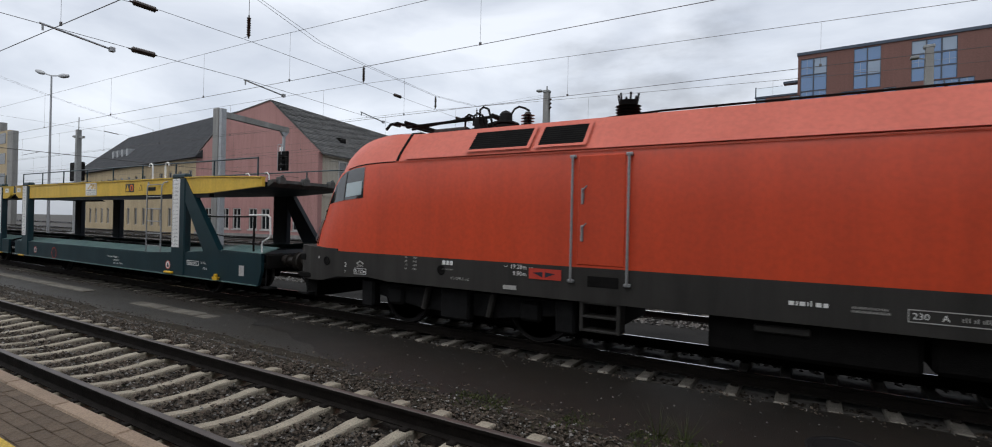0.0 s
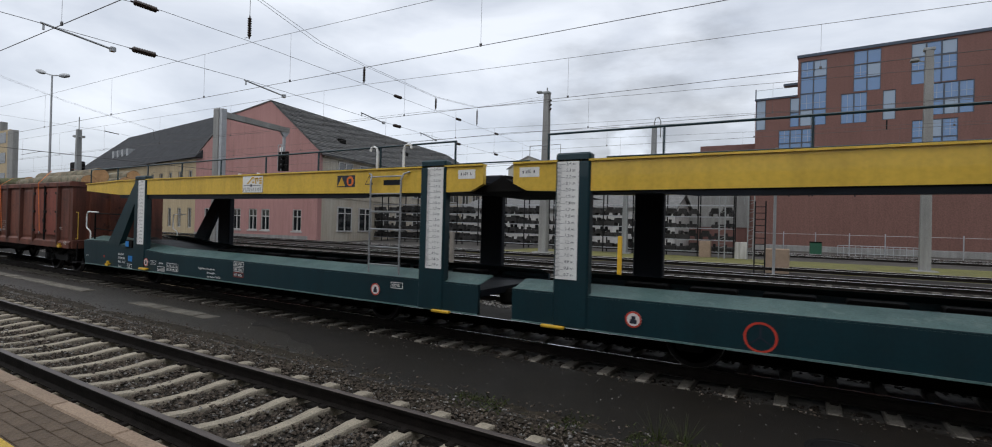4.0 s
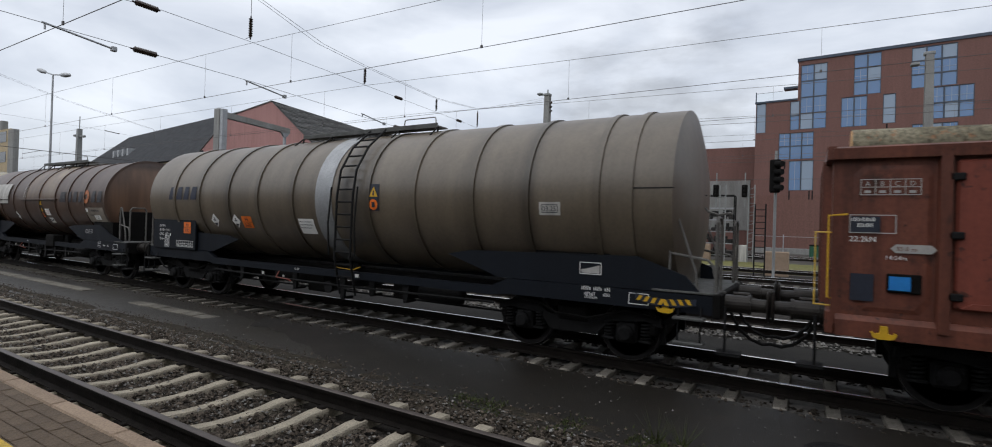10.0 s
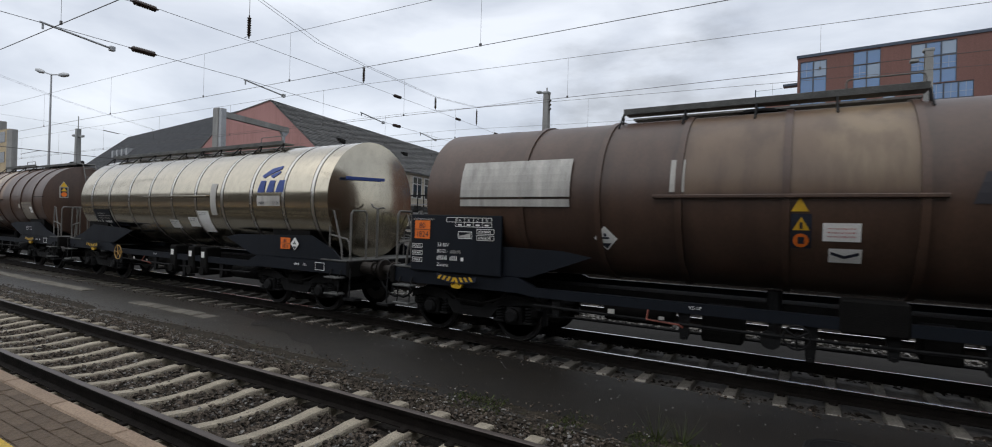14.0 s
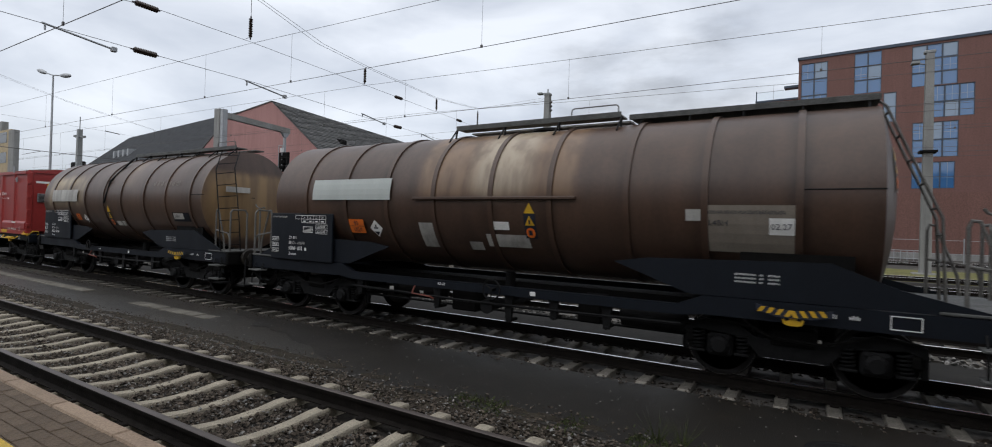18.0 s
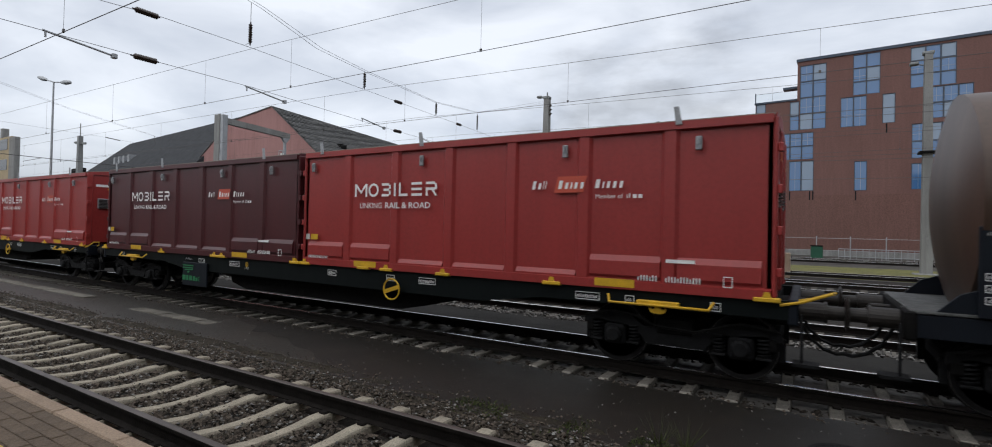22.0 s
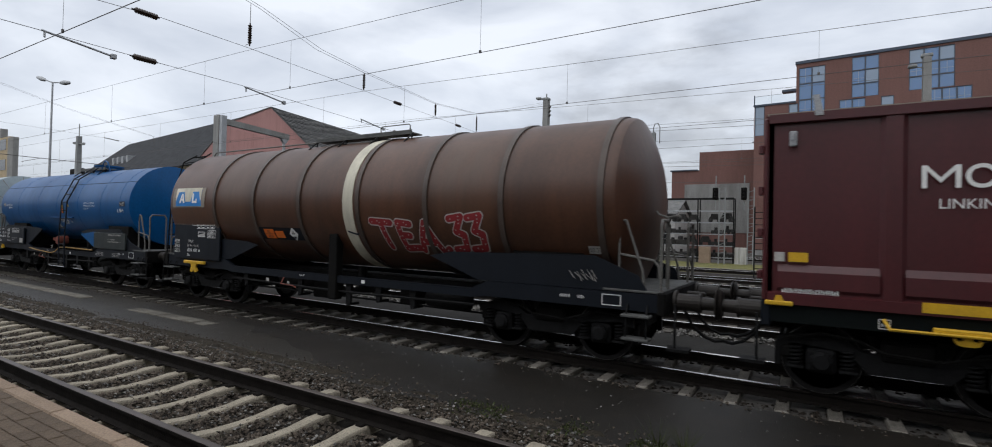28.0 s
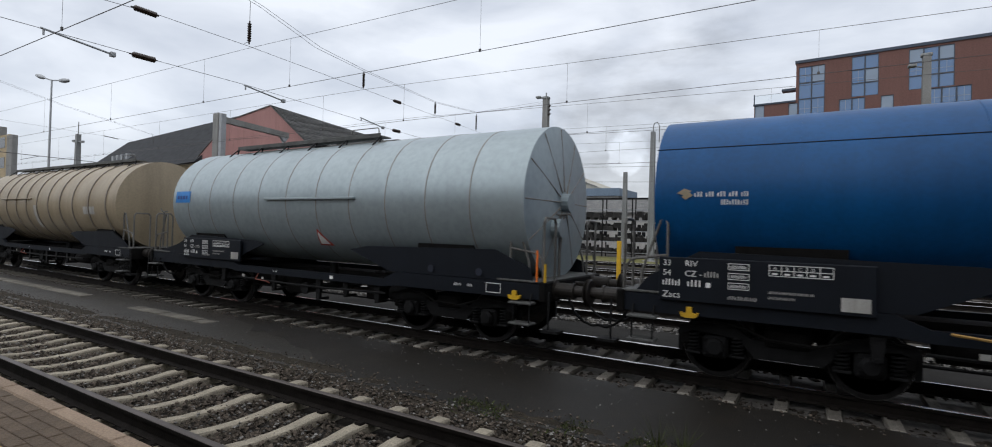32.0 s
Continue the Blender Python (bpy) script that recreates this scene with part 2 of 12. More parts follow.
M_SKYBLOCK = surf("dark_sky_block", (0.085, 0.075, 0.062), (0.05, 0.044, 0.037), 0.9, 0, 0.8, 3, 0.5, 0.3)
M_EDGE = surf("platform_edge_stone", (0.29, 0.212, 0.150), (0.195, 0.142, 0.102), 0.85, 0, 2.5, 0, 0.4, 0.4, vary=0.08)
M_PAVER = surf("platform_paver", (0.118, 0.083, 0.054), (0.070, 0.049, 0.033), 0.8, 0, 2.2, 0, 0.6, 0.4, vary=0.13)
M_YELLOW_LINE = surf("yellow_road_paint", (0.62, 0.42, 0.05), (0.4, 0.27, 0.05), 0.7, 0, 6, 0, 0.6, 0.3)
M_GRASS_SOIL = surf("mossy_soil", (0.165, 0.160, 0.044), (0.098, 0.088, 0.036), 0.95, 0, 0.9, 0, 0.7, 0.8, 30, spots=(0.115, 0.115, 0.045))
M_MOSS = surf("moss_and_weeds", (0.06, 0.085, 0.018), (0.05, 0.05, 0.022), 0.95, 0, 5, 0, 0.6, 0.8, 70)
M_GRAVEL_FAR = surf("yard_gravel", (0.085, 0.078, 0.07), (0.04, 0.036, 0.032), 0.95, 0, 0.6, 0, 0.8, 0.8, 9)
M_GALV = surf("galvanised_steel", (0.36, 0.37, 0.38), (0.24, 0.25, 0.26), 0.5, 0.6, 5, 1, 0.4, 0.1)
M_POLE = surf("grey_painted_mast", (0.27, 0.28, 0.28), (0.18, 0.185, 0.18), 0.65, 0.2, 2, 4, 0.5, 0.1, runs=0.2)
M_CONC = surf("weathered_concrete", (0.26, 0.26, 0.25), (0.17, 0.165, 0.155), 0.9, 0, 0.8, 3, 0.6, 0.4, runs=0.12)
M_WIRE = plain("copper_wire", (0.085, 0.08, 0.078), 0.55, 0.4)
M_INSUL = surf("brown_porcelain", (0.03, 0.018, 0.014), None, 0.25, 0, 8, 0, 0.3, 0.0)
M_BRICK = surf("brown_brick_facade", (0.155, 0.080, 0.068), (0.118, 0.062, 0.053), 0.85, 0, 0.28, 3, 0.45, 0.06, 7, runs=0.06)
M_BRICK_LOW = surf("pinkish_render_base", (0.155, 0.080, 0.066), (0.125, 0.064, 0.053), 0.9, 0, 0.3, 4, 0.35, 0.2, 9, runs=0.08)
M_FRAME = plain("dark_blue_window_frame", (0.035, 0.05, 0.075), 0.4)
# slate lightened, so its colour carries distance haze too
M_ROOF = surf("hazy_weathered_slate", (0.145, 0.145, 0.142), (0.080, 0.081, 0.080), 0.75, 0, 1.2, 0, 0.6, 0.4, 12, spots=(0.19, 0.18, 0.155), vary=0.18)
M_ROOF_DARK = surf("dark_slate_roof", (0.046, 0.048, 0.052), (0.027, 0.0285, 0.031), 0.9, 0, 1.2, 0, 0.6, 0.4, 12, vary=0.18, spec=0.12)
# pink is lifted for haze as well
M_PINK = surf("old_pink_render", (0.36, 0.195, 0.18), (0.29, 0.152, 0.14), 0.9, 0, 0.35, 4, 0.4, 0.3, 18, runs=0.1)
M_CREAM = surf("cream_render", (0.40, 0.37, 0.31), (0.31, 0.25, 0.18), 0.9, 0, 0.4, 4, 0.5, 0.3, 18, runs=0.12)
M_CREAM2 = surf("yellow_render", (0.42, 0.335, 0.21), (0.31, 0.245, 0.15), 0.9, 0, 0.4, 4, 0.5, 0.3, 18, runs=0.12)
M_WHITE = surf("white_paint", (0.75, 0.75, 0.73), (0.55, 0.54, 0.52), 0.6, 0, 3, 2, 0.3, 0.05)
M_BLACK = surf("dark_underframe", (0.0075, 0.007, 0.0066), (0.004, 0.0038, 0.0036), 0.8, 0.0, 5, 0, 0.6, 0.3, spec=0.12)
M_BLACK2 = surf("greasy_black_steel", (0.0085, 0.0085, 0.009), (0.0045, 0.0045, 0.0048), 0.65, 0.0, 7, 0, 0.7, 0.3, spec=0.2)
M_STEP = surf("worn_grey_step_plate", (0.105, 0.108, 0.104), (0.05, 0.05, 0.048), 0.7, 0.0, 5, 0, 0.6, 0.2)
# joint strips: brighter metal in place of the sky mirrored in their bulge
M_TRIM = surf("bright_rolled_joint_strip", (0.56, 0.54, 0.50), (0.50, 0.48, 0.44), 0.26, 1.0, 0.9, 0, 0.2, 0.004, 6)
M_CLADDING = surf("pale_beige_sheet", (0.42, 0.40, 0.34), (0.33, 0.315, 0.27), 0.8, 0, 0.3, 4, 0.4, 0.2, 9, runs=0.08)
M_OFFWHITE = surf("weathered_white_render", (0.44, 0.43, 0.41), (0.32, 0.31, 0.295), 0.9, 0, 0.5, 4, 0.5, 0.2, 12, runs=0.12)
M_BLUEGREY = surf("blue_grey_sheet", (0.16, 0.22, 0.29), (0.12, 0.165, 0.22), 0.6, 0, 0.4, 4, 0.4, 0.1, 9)
M_DARKPART = surf("dark_machine_part", (0.03, 0.028, 0.027), (0.013, 0.0125, 0.012), 0.7, 0.2, 6, 0, 0.7, 0.4, vary=0.5)


def glass(name, col, rough=0.06):
    m = bpy.data.materials.new(name)
    m.use_nodes = True
    b = m.node_tree.nodes["Principled BSDF"]
    b.inputs["Base Color"].default_value = (*col, 1)
    b.inputs["Roughness"].default_value = rough
    b.inputs["Specular IOR Level"].default_value = 0.7
    b.inputs["IOR"].default_value = 1.6
    return m


# office panes: the reflected sky is put into these base colours
M_GLASS = glass("sky_blue_glass", (0.040, 0.120, 0.27))
M_GLASS2 = glass("pale_bluish_glass", (0.15, 0.21, 0.29))
M_CAB_PANE = glass("sky_paled_cab_glass", (0.30, 0.37, 0.39))
M_CLEAR = glass("clear_balustrade_glass", (0.92, 0.95, 0.96), 0.02)
M_CLEAR.node_tree.nodes["Principled BSDF"].inputs["Transmission Weight"].default_value = 1.0
M_CLEAR.node_tree.nodes["Principled BSDF"].inputs["IOR"].default_value = 1.05
M_GLASS_DARK = glass("dark_glass", (0.012, 0.014, 0.016))


# ---- mesh helpers ----
def part(name, bm, material, parent=None, label="", smooth=False):
    me = bpy.data.meshes.new(name)
    bm.normal_update()
    bm.to_mesh(me)
    bm.free()
    if smooth:
        me.polygons.foreach_set("use_smooth", [True] * len(me.polygons))
    me.materials.append(material)
    ob = new(name, me)
    if parent is not None:
        ob.parent = parent
    if label:
        ob["label"] = label
    return ob


def thing(name, label, category, group="", kind="", at=None):
    ob = new(name)
    tagged(ob, label, category, group, kind)
    if at is not None:
        ob.matrix_basis = at
    return ob


def mesh():
    return bmesh.new()


def face(bm, pts):
    return bm.faces.new([bm.verts.new(p) for p in pts])


def box(bm, x0, x1, y0, y1, z0, z1, c=0.0):
    """A block; c: width of its chamfered edges."""
    if c <= 0:
        v = [bm.verts.new((x, y, z)) for z in (z0, z1) for y in (y0, y1) for x in (x0, x1)]
        for f in ((0, 2, 3, 1), (4, 5, 7, 6), (0, 1, 5, 4), (2, 6, 7, 3), (0, 4, 6, 2), (1, 3, 7, 5)):
            bm.faces.new([v[i] for i in f])
        return
    c = min(c, (x1 - x0) * 0.45, (y1 - y0) * 0.45, (z1 - z0) * 0.45)
    vs = []
    for z in (0, 1):
        for y in (0, 1):
            for x in (0, 1):
                X, Y, Z = (x0, x1)[x], (y0, y1)[y], (z0, z1)[z]
                dx, dy, dz = c * (1 - 2 * x), c * (1 - 2 * y), c * (1 - 2 * z)
                vs.append([bm.verts.new((X, Y + dy, Z + dz)), bm.verts.new((X + dx, Y, Z + dz)), bm.verts.new((X + dx, Y + dy, Z))])
    bm.faces.new([vs[i][0] for i in (0, 4, 6, 2)])
    bm.faces.new([vs[i][0] for i in (1, 3, 7, 5)])
    bm.faces.new([vs[i][1] for i in (0, 1, 5, 4)])
    bm.faces.new([vs[i][1] for i in (2, 6, 7, 3)])
    bm.faces.new([vs[i][2] for i in (0, 2, 3, 1)])
    bm.faces.new([vs[i][2] for i in (4, 5, 7, 6)])
    for a, b_, i, j in ((0, 1, 1, 2), (2, 3, 1, 2), (4, 5, 1, 2), (6, 7, 1, 2), (0, 2, 0, 2), (1, 3, 0, 2), (4, 6, 0, 2), (5, 7, 0, 2), (0, 4, 0, 1), (1, 5, 0, 1), (2, 6, 0, 1), (3, 7, 0, 1)):
        bm.faces.new([vs[a][i], vs[b_][i], vs[b_][j], vs[a][j]])
    for k in range(8):
        bm.faces.new(vs[k])


def fix(bm):
    bmesh.ops.recalc_face_normals(bm, faces=bm.faces)
    return bm


def prism(bm, prof, a, b, axis="x"):
    """A profile drawn through from a to b. axis x: the profile is in (y, z); y: in (x, z); z: in (x, y)."""
    def at(p, t):
        return {"x": (t, p[0], p[1]), "y": (p[0], t, p[1]), "z": (p[0], p[1], t)}[axis]
    v0 = [bm.verts.new(at(p, a)) for p in prof]
    v1 = [bm.verts.new(at(p, b)) for p in prof]
    n = len(prof)
    fs = [bm.faces.new(v0), bm.faces.new(v1[::-1])]
    for i in range(n):
        fs.append(bm.faces.new([v0[i], v1[i], v1[(i + 1) % n], v0[(i + 1) % n]]))
    return fs


def rod(bm, p0, p1, r, seg=8, r1=None, cap=True):
    p0, p1 = Vector(p0), Vector(p1)
    d = (p1 - p0).normalized()
    u = d.orthogonal().normalized()
    w = d.cross(u)
    r1 = r if r1 is None else r1
    ring = []
    for p, q in ((p0, r), (p1, r1)):
        ring.append([bm.verts.new(p + (u * math.cos(2 * math.pi * k / seg) + w * math.sin(2 * math.pi * k / seg)) * q) for k in range(seg)])
    for k in range(seg):
        bm.faces.new([ring[0][k], ring[0][(k + 1) % seg], ring[1][(k + 1) % seg], ring[1][k]])
    if cap:
        bm.faces.new(ring[0][::-1])
        bm.faces.new(ring[1])


def pipe(bm, pts, r, seg=7):
    """A bent pipe through the points, with mitred joints."""
    pts = [Vector(p) for p in pts]
    rings, u = [], None
    for i, p in enumerate(pts):
        a = (pts[i] - pts[i - 1]).normalized() if i else (pts[1] - pts[0]).normalized()
        b = (pts[i + 1] - pts[i]).normalized() if i + 1 < len(pts) else a
        d = (a + b).normalized() if (a + b).length > 1e-6 else a
        u = d.orthogonal().normalized() if u is None else (u - d * u.dot(d)).normalized()
        w = d.cross(u)
        rings.append([bm.verts.new(p + (u * math.cos(2 * math.pi * k / seg) + w * math.sin(2 * math.pi * k / seg)) * r) for k in range(seg)])
    for a, b in zip(rings, rings[1:]):
        for k in range(seg):
            bm.faces.new([a[k], a[(k + 1) % seg], b[(k + 1) % seg], b[k]])
    bm.faces.new(rings[0][::-1])
    bm.faces.new(rings[-1])




def turned(bm, prof, c, axis="x", seg=24, a0=0.0, a1=2 * math.pi):
    """A lathe: prof in (along, radius) round the axis through c."""
    full = abs(a1 - a0 - 2 * math.pi) < 1e-6
    m = seg if full else seg + 1
    rings = []
    for s, r in prof:
        ring = []
        for k in range(m):
            a = a0 + (a1 - a0) * k / seg
            o = {"x": (s, r * math.cos(a), r * math.sin(a)), "y": (r * math.cos(a), s, r * math.sin(a)), "z": (r * math.cos(a), r * math.sin(a), s)}[axis]
            ring.append(bm.verts.new((c[0] + o[0], c[1] + o[1], c[2] + o[2])))
        rings.append(ring)
    for a, b in zip(rings, rings[1:]):
        for k in range(m if full else m - 1):
            bm.faces.new([a[k], b[k], b[(k + 1) % m], a[(k + 1) % m]])
    if full:
        for ring, flip in ((rings[0], False), (rings[-1], True)):
            if (ring[0].co - ring[m // 2].co).length > 1e-4:
                bm.faces.new(ring[::-1] if flip else ring)
    return rings


def boxes(name, mat, parent, items, label="", c=0.0):
    bm = mesh()
    for b in items:
        box(bm, *b, c)
    return part(name, bm, mat, parent, label)

# ---- ground, tracks, platform ----
NEAR_Y, TRAIN_Y, TRAIN_Z = 3.43, 8.957, -0.083
FAR_TRACKS = (13.6, 18.3, 23.0, 27.8, 32.9)

ground_bm = mesh()
profile = [(-60, -0.45), (1.5, -0.45), (1.9, -0.42), (5.0, -0.40), (7.3, -0.33), (10.6, -0.36), (12.2, -0.36), (33, -0.36), (48, -0.3), (62, 0.0), (300, 0.0), (3000, -2.0)]
xs = (-3000, -400, -150, -60, -30, -10, 10, 40, 150, 400, 3000)
grid = [[ground_bm.verts.new((x, y, z)) for y, z in profile] for x in xs]
for a, b in zip(grid, grid[1:]):
    for k in range(len(profile) - 1):
        ground_bm.faces.new([a[k], b[k], b[k + 1], a[k + 1]])
tagged(part("ground", fix(ground_bm), M_GRAVEL_FAR), "grey-brown gravel ground of a railway yard", "ground", kind="structure")


def framed(name, mat, parent, items):
    """A window frame: one upright, and its other bars as pieces of it."""
    w = boxes(name, mat, parent, items[:1])
    for it in items[1:]:
        boxes("frame_bar", mat, w, [it])
    return w


def strip(name, mat, x0, x1, y0, y1, z, label, category, step=1.0, rough_edge=0.0, height=0.02):
    """A flat layer on the ground with slightly ragged long edges."""
    bm = mesh()
    n = max(2, int((x1 - x0) / step))
    rows = []
    for i in range(n + 1):
        x = x0 + (x1 - x0) * i / n
        a = y0 + rough_edge * noise.noise((x * 0.9, y0, 1))
        b = y1 + rough_edge * noise.noise((x * 0.9, y1, 2))
        cols = [(a, z - 0.2), (a, z)] + [(a + (b - a) * k / 5, z + height * noise.noise((x * 0.4, k, 5))) for k in range(1, 5)] + [(b, z), (b, z - 0.2)]
        rows.append([bm.verts.new((x, p, q)) for p, q in cols])
    for a, b in zip(rows, rows[1:]):
        for k in range(len(a) - 1):
            bm.faces.new([a[k], b[k], b[k + 1], a[k + 1]])
    return tagged(part(name, fix(bm), mat), label, category, kind="structure")


strip("asphalt_path", M_ASPHALT, -90, 30, 5.25, 7.45, -0.225, "wet dark asphalt service path between two tracks", "path", 0.5, 0.12)
strip("asphalt_path", M_ASPHALT_FAR, -90, 30, 10.55, 12.15, -0.27, "grey asphalt strip behind the train's track", "path", 1.0, 0.1)
# a brown layer over the near stretch of the path colours in weaker light
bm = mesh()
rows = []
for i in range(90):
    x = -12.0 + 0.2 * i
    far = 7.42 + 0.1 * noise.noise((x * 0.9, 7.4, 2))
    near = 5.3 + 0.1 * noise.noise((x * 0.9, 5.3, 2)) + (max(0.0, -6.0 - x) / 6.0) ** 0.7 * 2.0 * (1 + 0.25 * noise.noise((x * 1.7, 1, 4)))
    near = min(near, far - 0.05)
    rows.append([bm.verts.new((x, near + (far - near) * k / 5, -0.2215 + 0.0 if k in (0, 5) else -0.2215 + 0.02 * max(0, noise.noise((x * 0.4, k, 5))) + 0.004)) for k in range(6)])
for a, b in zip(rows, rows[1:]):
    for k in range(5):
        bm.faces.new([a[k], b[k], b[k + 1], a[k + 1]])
tagged(part("dim_path_layer", fix(bm), M_DIM_PATH, smooth=True), "thin darker brown layer on the asphalt path, weaker light coloured in", "mud", kind="structure")
bm = mesh()
rows = []
for i in range(260):
    x = -40 + 0.2 * i
    e = 0.16 * noise.noise((x * 0.8, 2, 7)) + 0.06 * noise.noise((x * 3.1, 5, 7))
    cols = [(4.6, -0.36), (4.85, -0.30), (5.05, -0.262), (5.22, -0.232), (5.4, -0.219), (5.58 + e, -0.2205), (5.66 + e, -0.235)]
    rows.append([bm.verts.new((x, y, z + (0.012 * noise.noise((x * 2.2, y * 5, 1)) if 0 < k < 5 else 0))) for k, (y, z) in enumerate(cols)])
for a, b in zip(rows, rows[1:]):
    for k in range(6):
        bm.faces.new([a[k], b[k], b[k + 1], a[k + 1]])
tagged(part("mossy_edge", fix(bm), M_MUD, smooth=True), "brown mossy mud along the asphalt edge", "soil", kind="structure")
strip("grass_strip", M_GRASS_SOIL, -24, 60, 35.3, 47.5, -0.27, "sparse yellow-green grass strip between yard tracks", "grass", 1.0, 0.5, 0.06)


def rail(parent, y, x0, x1, z=0.0, head=None):
    bm = mesh()
    prof = [(-0.075, -0.172), (0.075, -0.172), (0.075, -0.160), (0.012, -0.145), (0.009, -0.05), (0.036, -0.038), (0.036, -0.004), (-0.036, -0.004), (-0.036, -0.038), (-0.009, -0.05), (-0.012, -0.145), (-0.075, -0.160)]
    prism(bm, [(y + a, z + b) for a, b in prof], x0, x1)
    body = part("rail", fix(bm), M_RAIL, parent, "rusty brown steel rail")
    bm = mesh()
    prism(bm, [(y - 0.036, z - 0.004), (y + 0.036, z - 0.004), (y + 0.03, z + 0.001), (y + 0.02, z + 0.003), (y - 0.02, z + 0.003), (y - 0.03, z + 0.001)], x0, x1)
    part("running_surface", fix(bm), head or M_RAIL_TOP, body, "worn running surface")


def sleeper_mesh():
    """A concrete sleeper: deep at the rail seats and low in the middle."""
    bm = mesh()
    stations = [(-1.36, -0.195, 0.13), (-1.3, -0.180, 0.145), (-0.5, -0.185, 0.14), (-0.25, -0.212, 0.125), (0, -0.220, 0.122), (0.25, -0.212, 0.125), (0.5, -0.185, 0.14), (1.3, -0.180, 0.145), (1.36, -0.195, 0.13)]
    rings = []
    for y, z, w in stations:
        w *= 0.70
        rings.append([bm.verts.new(p) for p in ((-w, y, -0.42), (-w * 0.86, y, z - 0.02), (-w * 0.74, y, z), (w * 0.74, y, z), (w * 0.86, y, z - 0.02), (w, y, -0.42))])
    for a, b in zip(rings, rings[1:]):
        for k in range(6):
            bm.faces.new([a[k], a[(k + 1) % 6], b[(k + 1) % 6], b[k]])
    bm.faces.new(rings[0])
    bm.faces.new(rings[-1][::-1])
    fix(bm)
    me = bpy.data.meshes.new("sleeper")
    bm.to_mesh(me)
    bm.free()
    return me


SLEEPER, SLEEPER_FAR = sleeper_mesh(), sleeper_mesh()
SLEEPER.materials.append(M_SLEEPER)
SLEEPER_FAR.materials.append(M_SLEEPER_FAR)
SLEEPER_FAR.materials.append(M_SLEEPER_DIM)
# sleeper middles take the darker colour, for shade under the train
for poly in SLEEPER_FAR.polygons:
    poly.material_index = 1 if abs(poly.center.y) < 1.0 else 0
rng = random.Random(4)


def track(name, y, z, x0, x1, first, count, mesh_data, label, jitter=0.01, head=None):
    t = thing(name, label, "railway track", kind="structure", at=pose(0, y, z))
    rail(t, -0.7535, x0, x1, 0.0, head)
    rail(t, 0.7535, x0, x1, 0.0, head)
    for k in range(count):
        s = new("sleeper", mesh_data)
        s.parent = t
        s.matrix_basis = pose(first + 0.6 * k, rng.uniform(-jitter, jitter), rng.uniform(-0.006, 0.004), 0, 0, rng.uniform(-0.5, 0.5))
    clips = mesh()
    for k in range(0, count):
        for r in (-0.7535, 0.7535):
            for s in (-1, 1):
                x = first + 0.6 * k
                box(clips, x - 0.05, x + 0.05, r + s * 0.105 - 0.04, r + s * 0.105 + 0.04, -0.19, -0.155, 0.012)
    part("rail_fastening", clips, M_RAIL, t, "small rusty steel rail fastenings")["kind"] = "stuff"
    return t


track("railway_track", NEAR_Y, 0.0, -120, 25, -9.51 - 0.6 * 46, 88, SLEEPER, "platform track with pale concrete sleepers in ballast", head=M_RAIL_DULL)
track("railway_track", TRAIN_Y, TRAIN_Z, -400, 60, -4.467 - 0.6 * 50, 84, SLEEPER_FAR, "track carrying the freight train, concrete sleepers coloured darker between the rails")
for yy in FAR_TRACKS + (51.8, 56.0):
    t = thing("railway_track", "yard track with dark rails in ballast", "railway track", "yard tracks", "structure", pose(0, yy, -0.08 if yy < 30 else 0.05))
    rail(t, -0.7535, -300, 120)
    rail(t, 0.7535, -300, 120)
    bm = mesh()
    for k in range(260 if yy < 30 else 0):
        x = -130 + 0.6 * k
        box(bm, x - 0.12, x + 0.12, -1.3, 1.3, -0.3, -0.18)
    if yy < 30:
        part("sleeper_row", bm, M_SLEEPER_DIM, t)["kind"] = "stuff"


def stones(name, label, x0, x1, bands, count, z, size, mat, seed):
    """Ballast: a bed with many loose stones, one object."""
    r = np.random.RandomState(seed)
    base = np.array([(1, 0, -0.2), (-0.9, 0.3, -0.1), (0.1, 1, 0.1), (0, -1, 0), (0.15, 0.1, 0.8), (0, 0, -0.8)])
    tris = np.array([(0, 2, 4), (2, 1, 4), (1, 3, 4), (3, 0, 4), (2, 0, 5), (1, 2, 5), (3, 1, 5), (0, 3, 5)])
    vs, fs = [], []
    w = np.array([b[1] - b[0] for b in bands])
    pick = r.choice(len(bands), count, p=w / w.sum())
    for i in range(count):
        b = bands[pick[i]]
        a, c = r.uniform(0, 6.28), r.uniform(-0.6, 0.6)
        s = size * r.uniform(0.5, 1.35) * np.array([r.uniform(0.8, 1.3), r.uniform(0.8, 1.2), r.uniform(0.6, 1.0)])
        p = base * s * (1 + r.uniform(-0.25, 0.25, (6, 3)))
        ca, sa, cc, sc = np.cos(a), np.sin(a), np.cos(c), np.sin(c)
        p = p @ np.array([[ca, sa, 0], [-sa, ca, 0], [0, 0, 1]]) @ np.array([[1, 0, 0], [0, cc, sc], [0, -sc, cc]])
        p += (r.uniform(x0, x1), r.uniform(b[0], b[1]), z + r.uniform(-0.02, 0.03))
        fs.append(tris + 6 * i)
        vs.append(p)
    me = bpy.data.meshes.new(name)
    me.from_pydata(np.concatenate(vs).tolist(), [], np.concatenate(fs).tolist())
    me.materials.append(mat)
    return tagged(new(name, me), label, "ballast", kind="stuff")


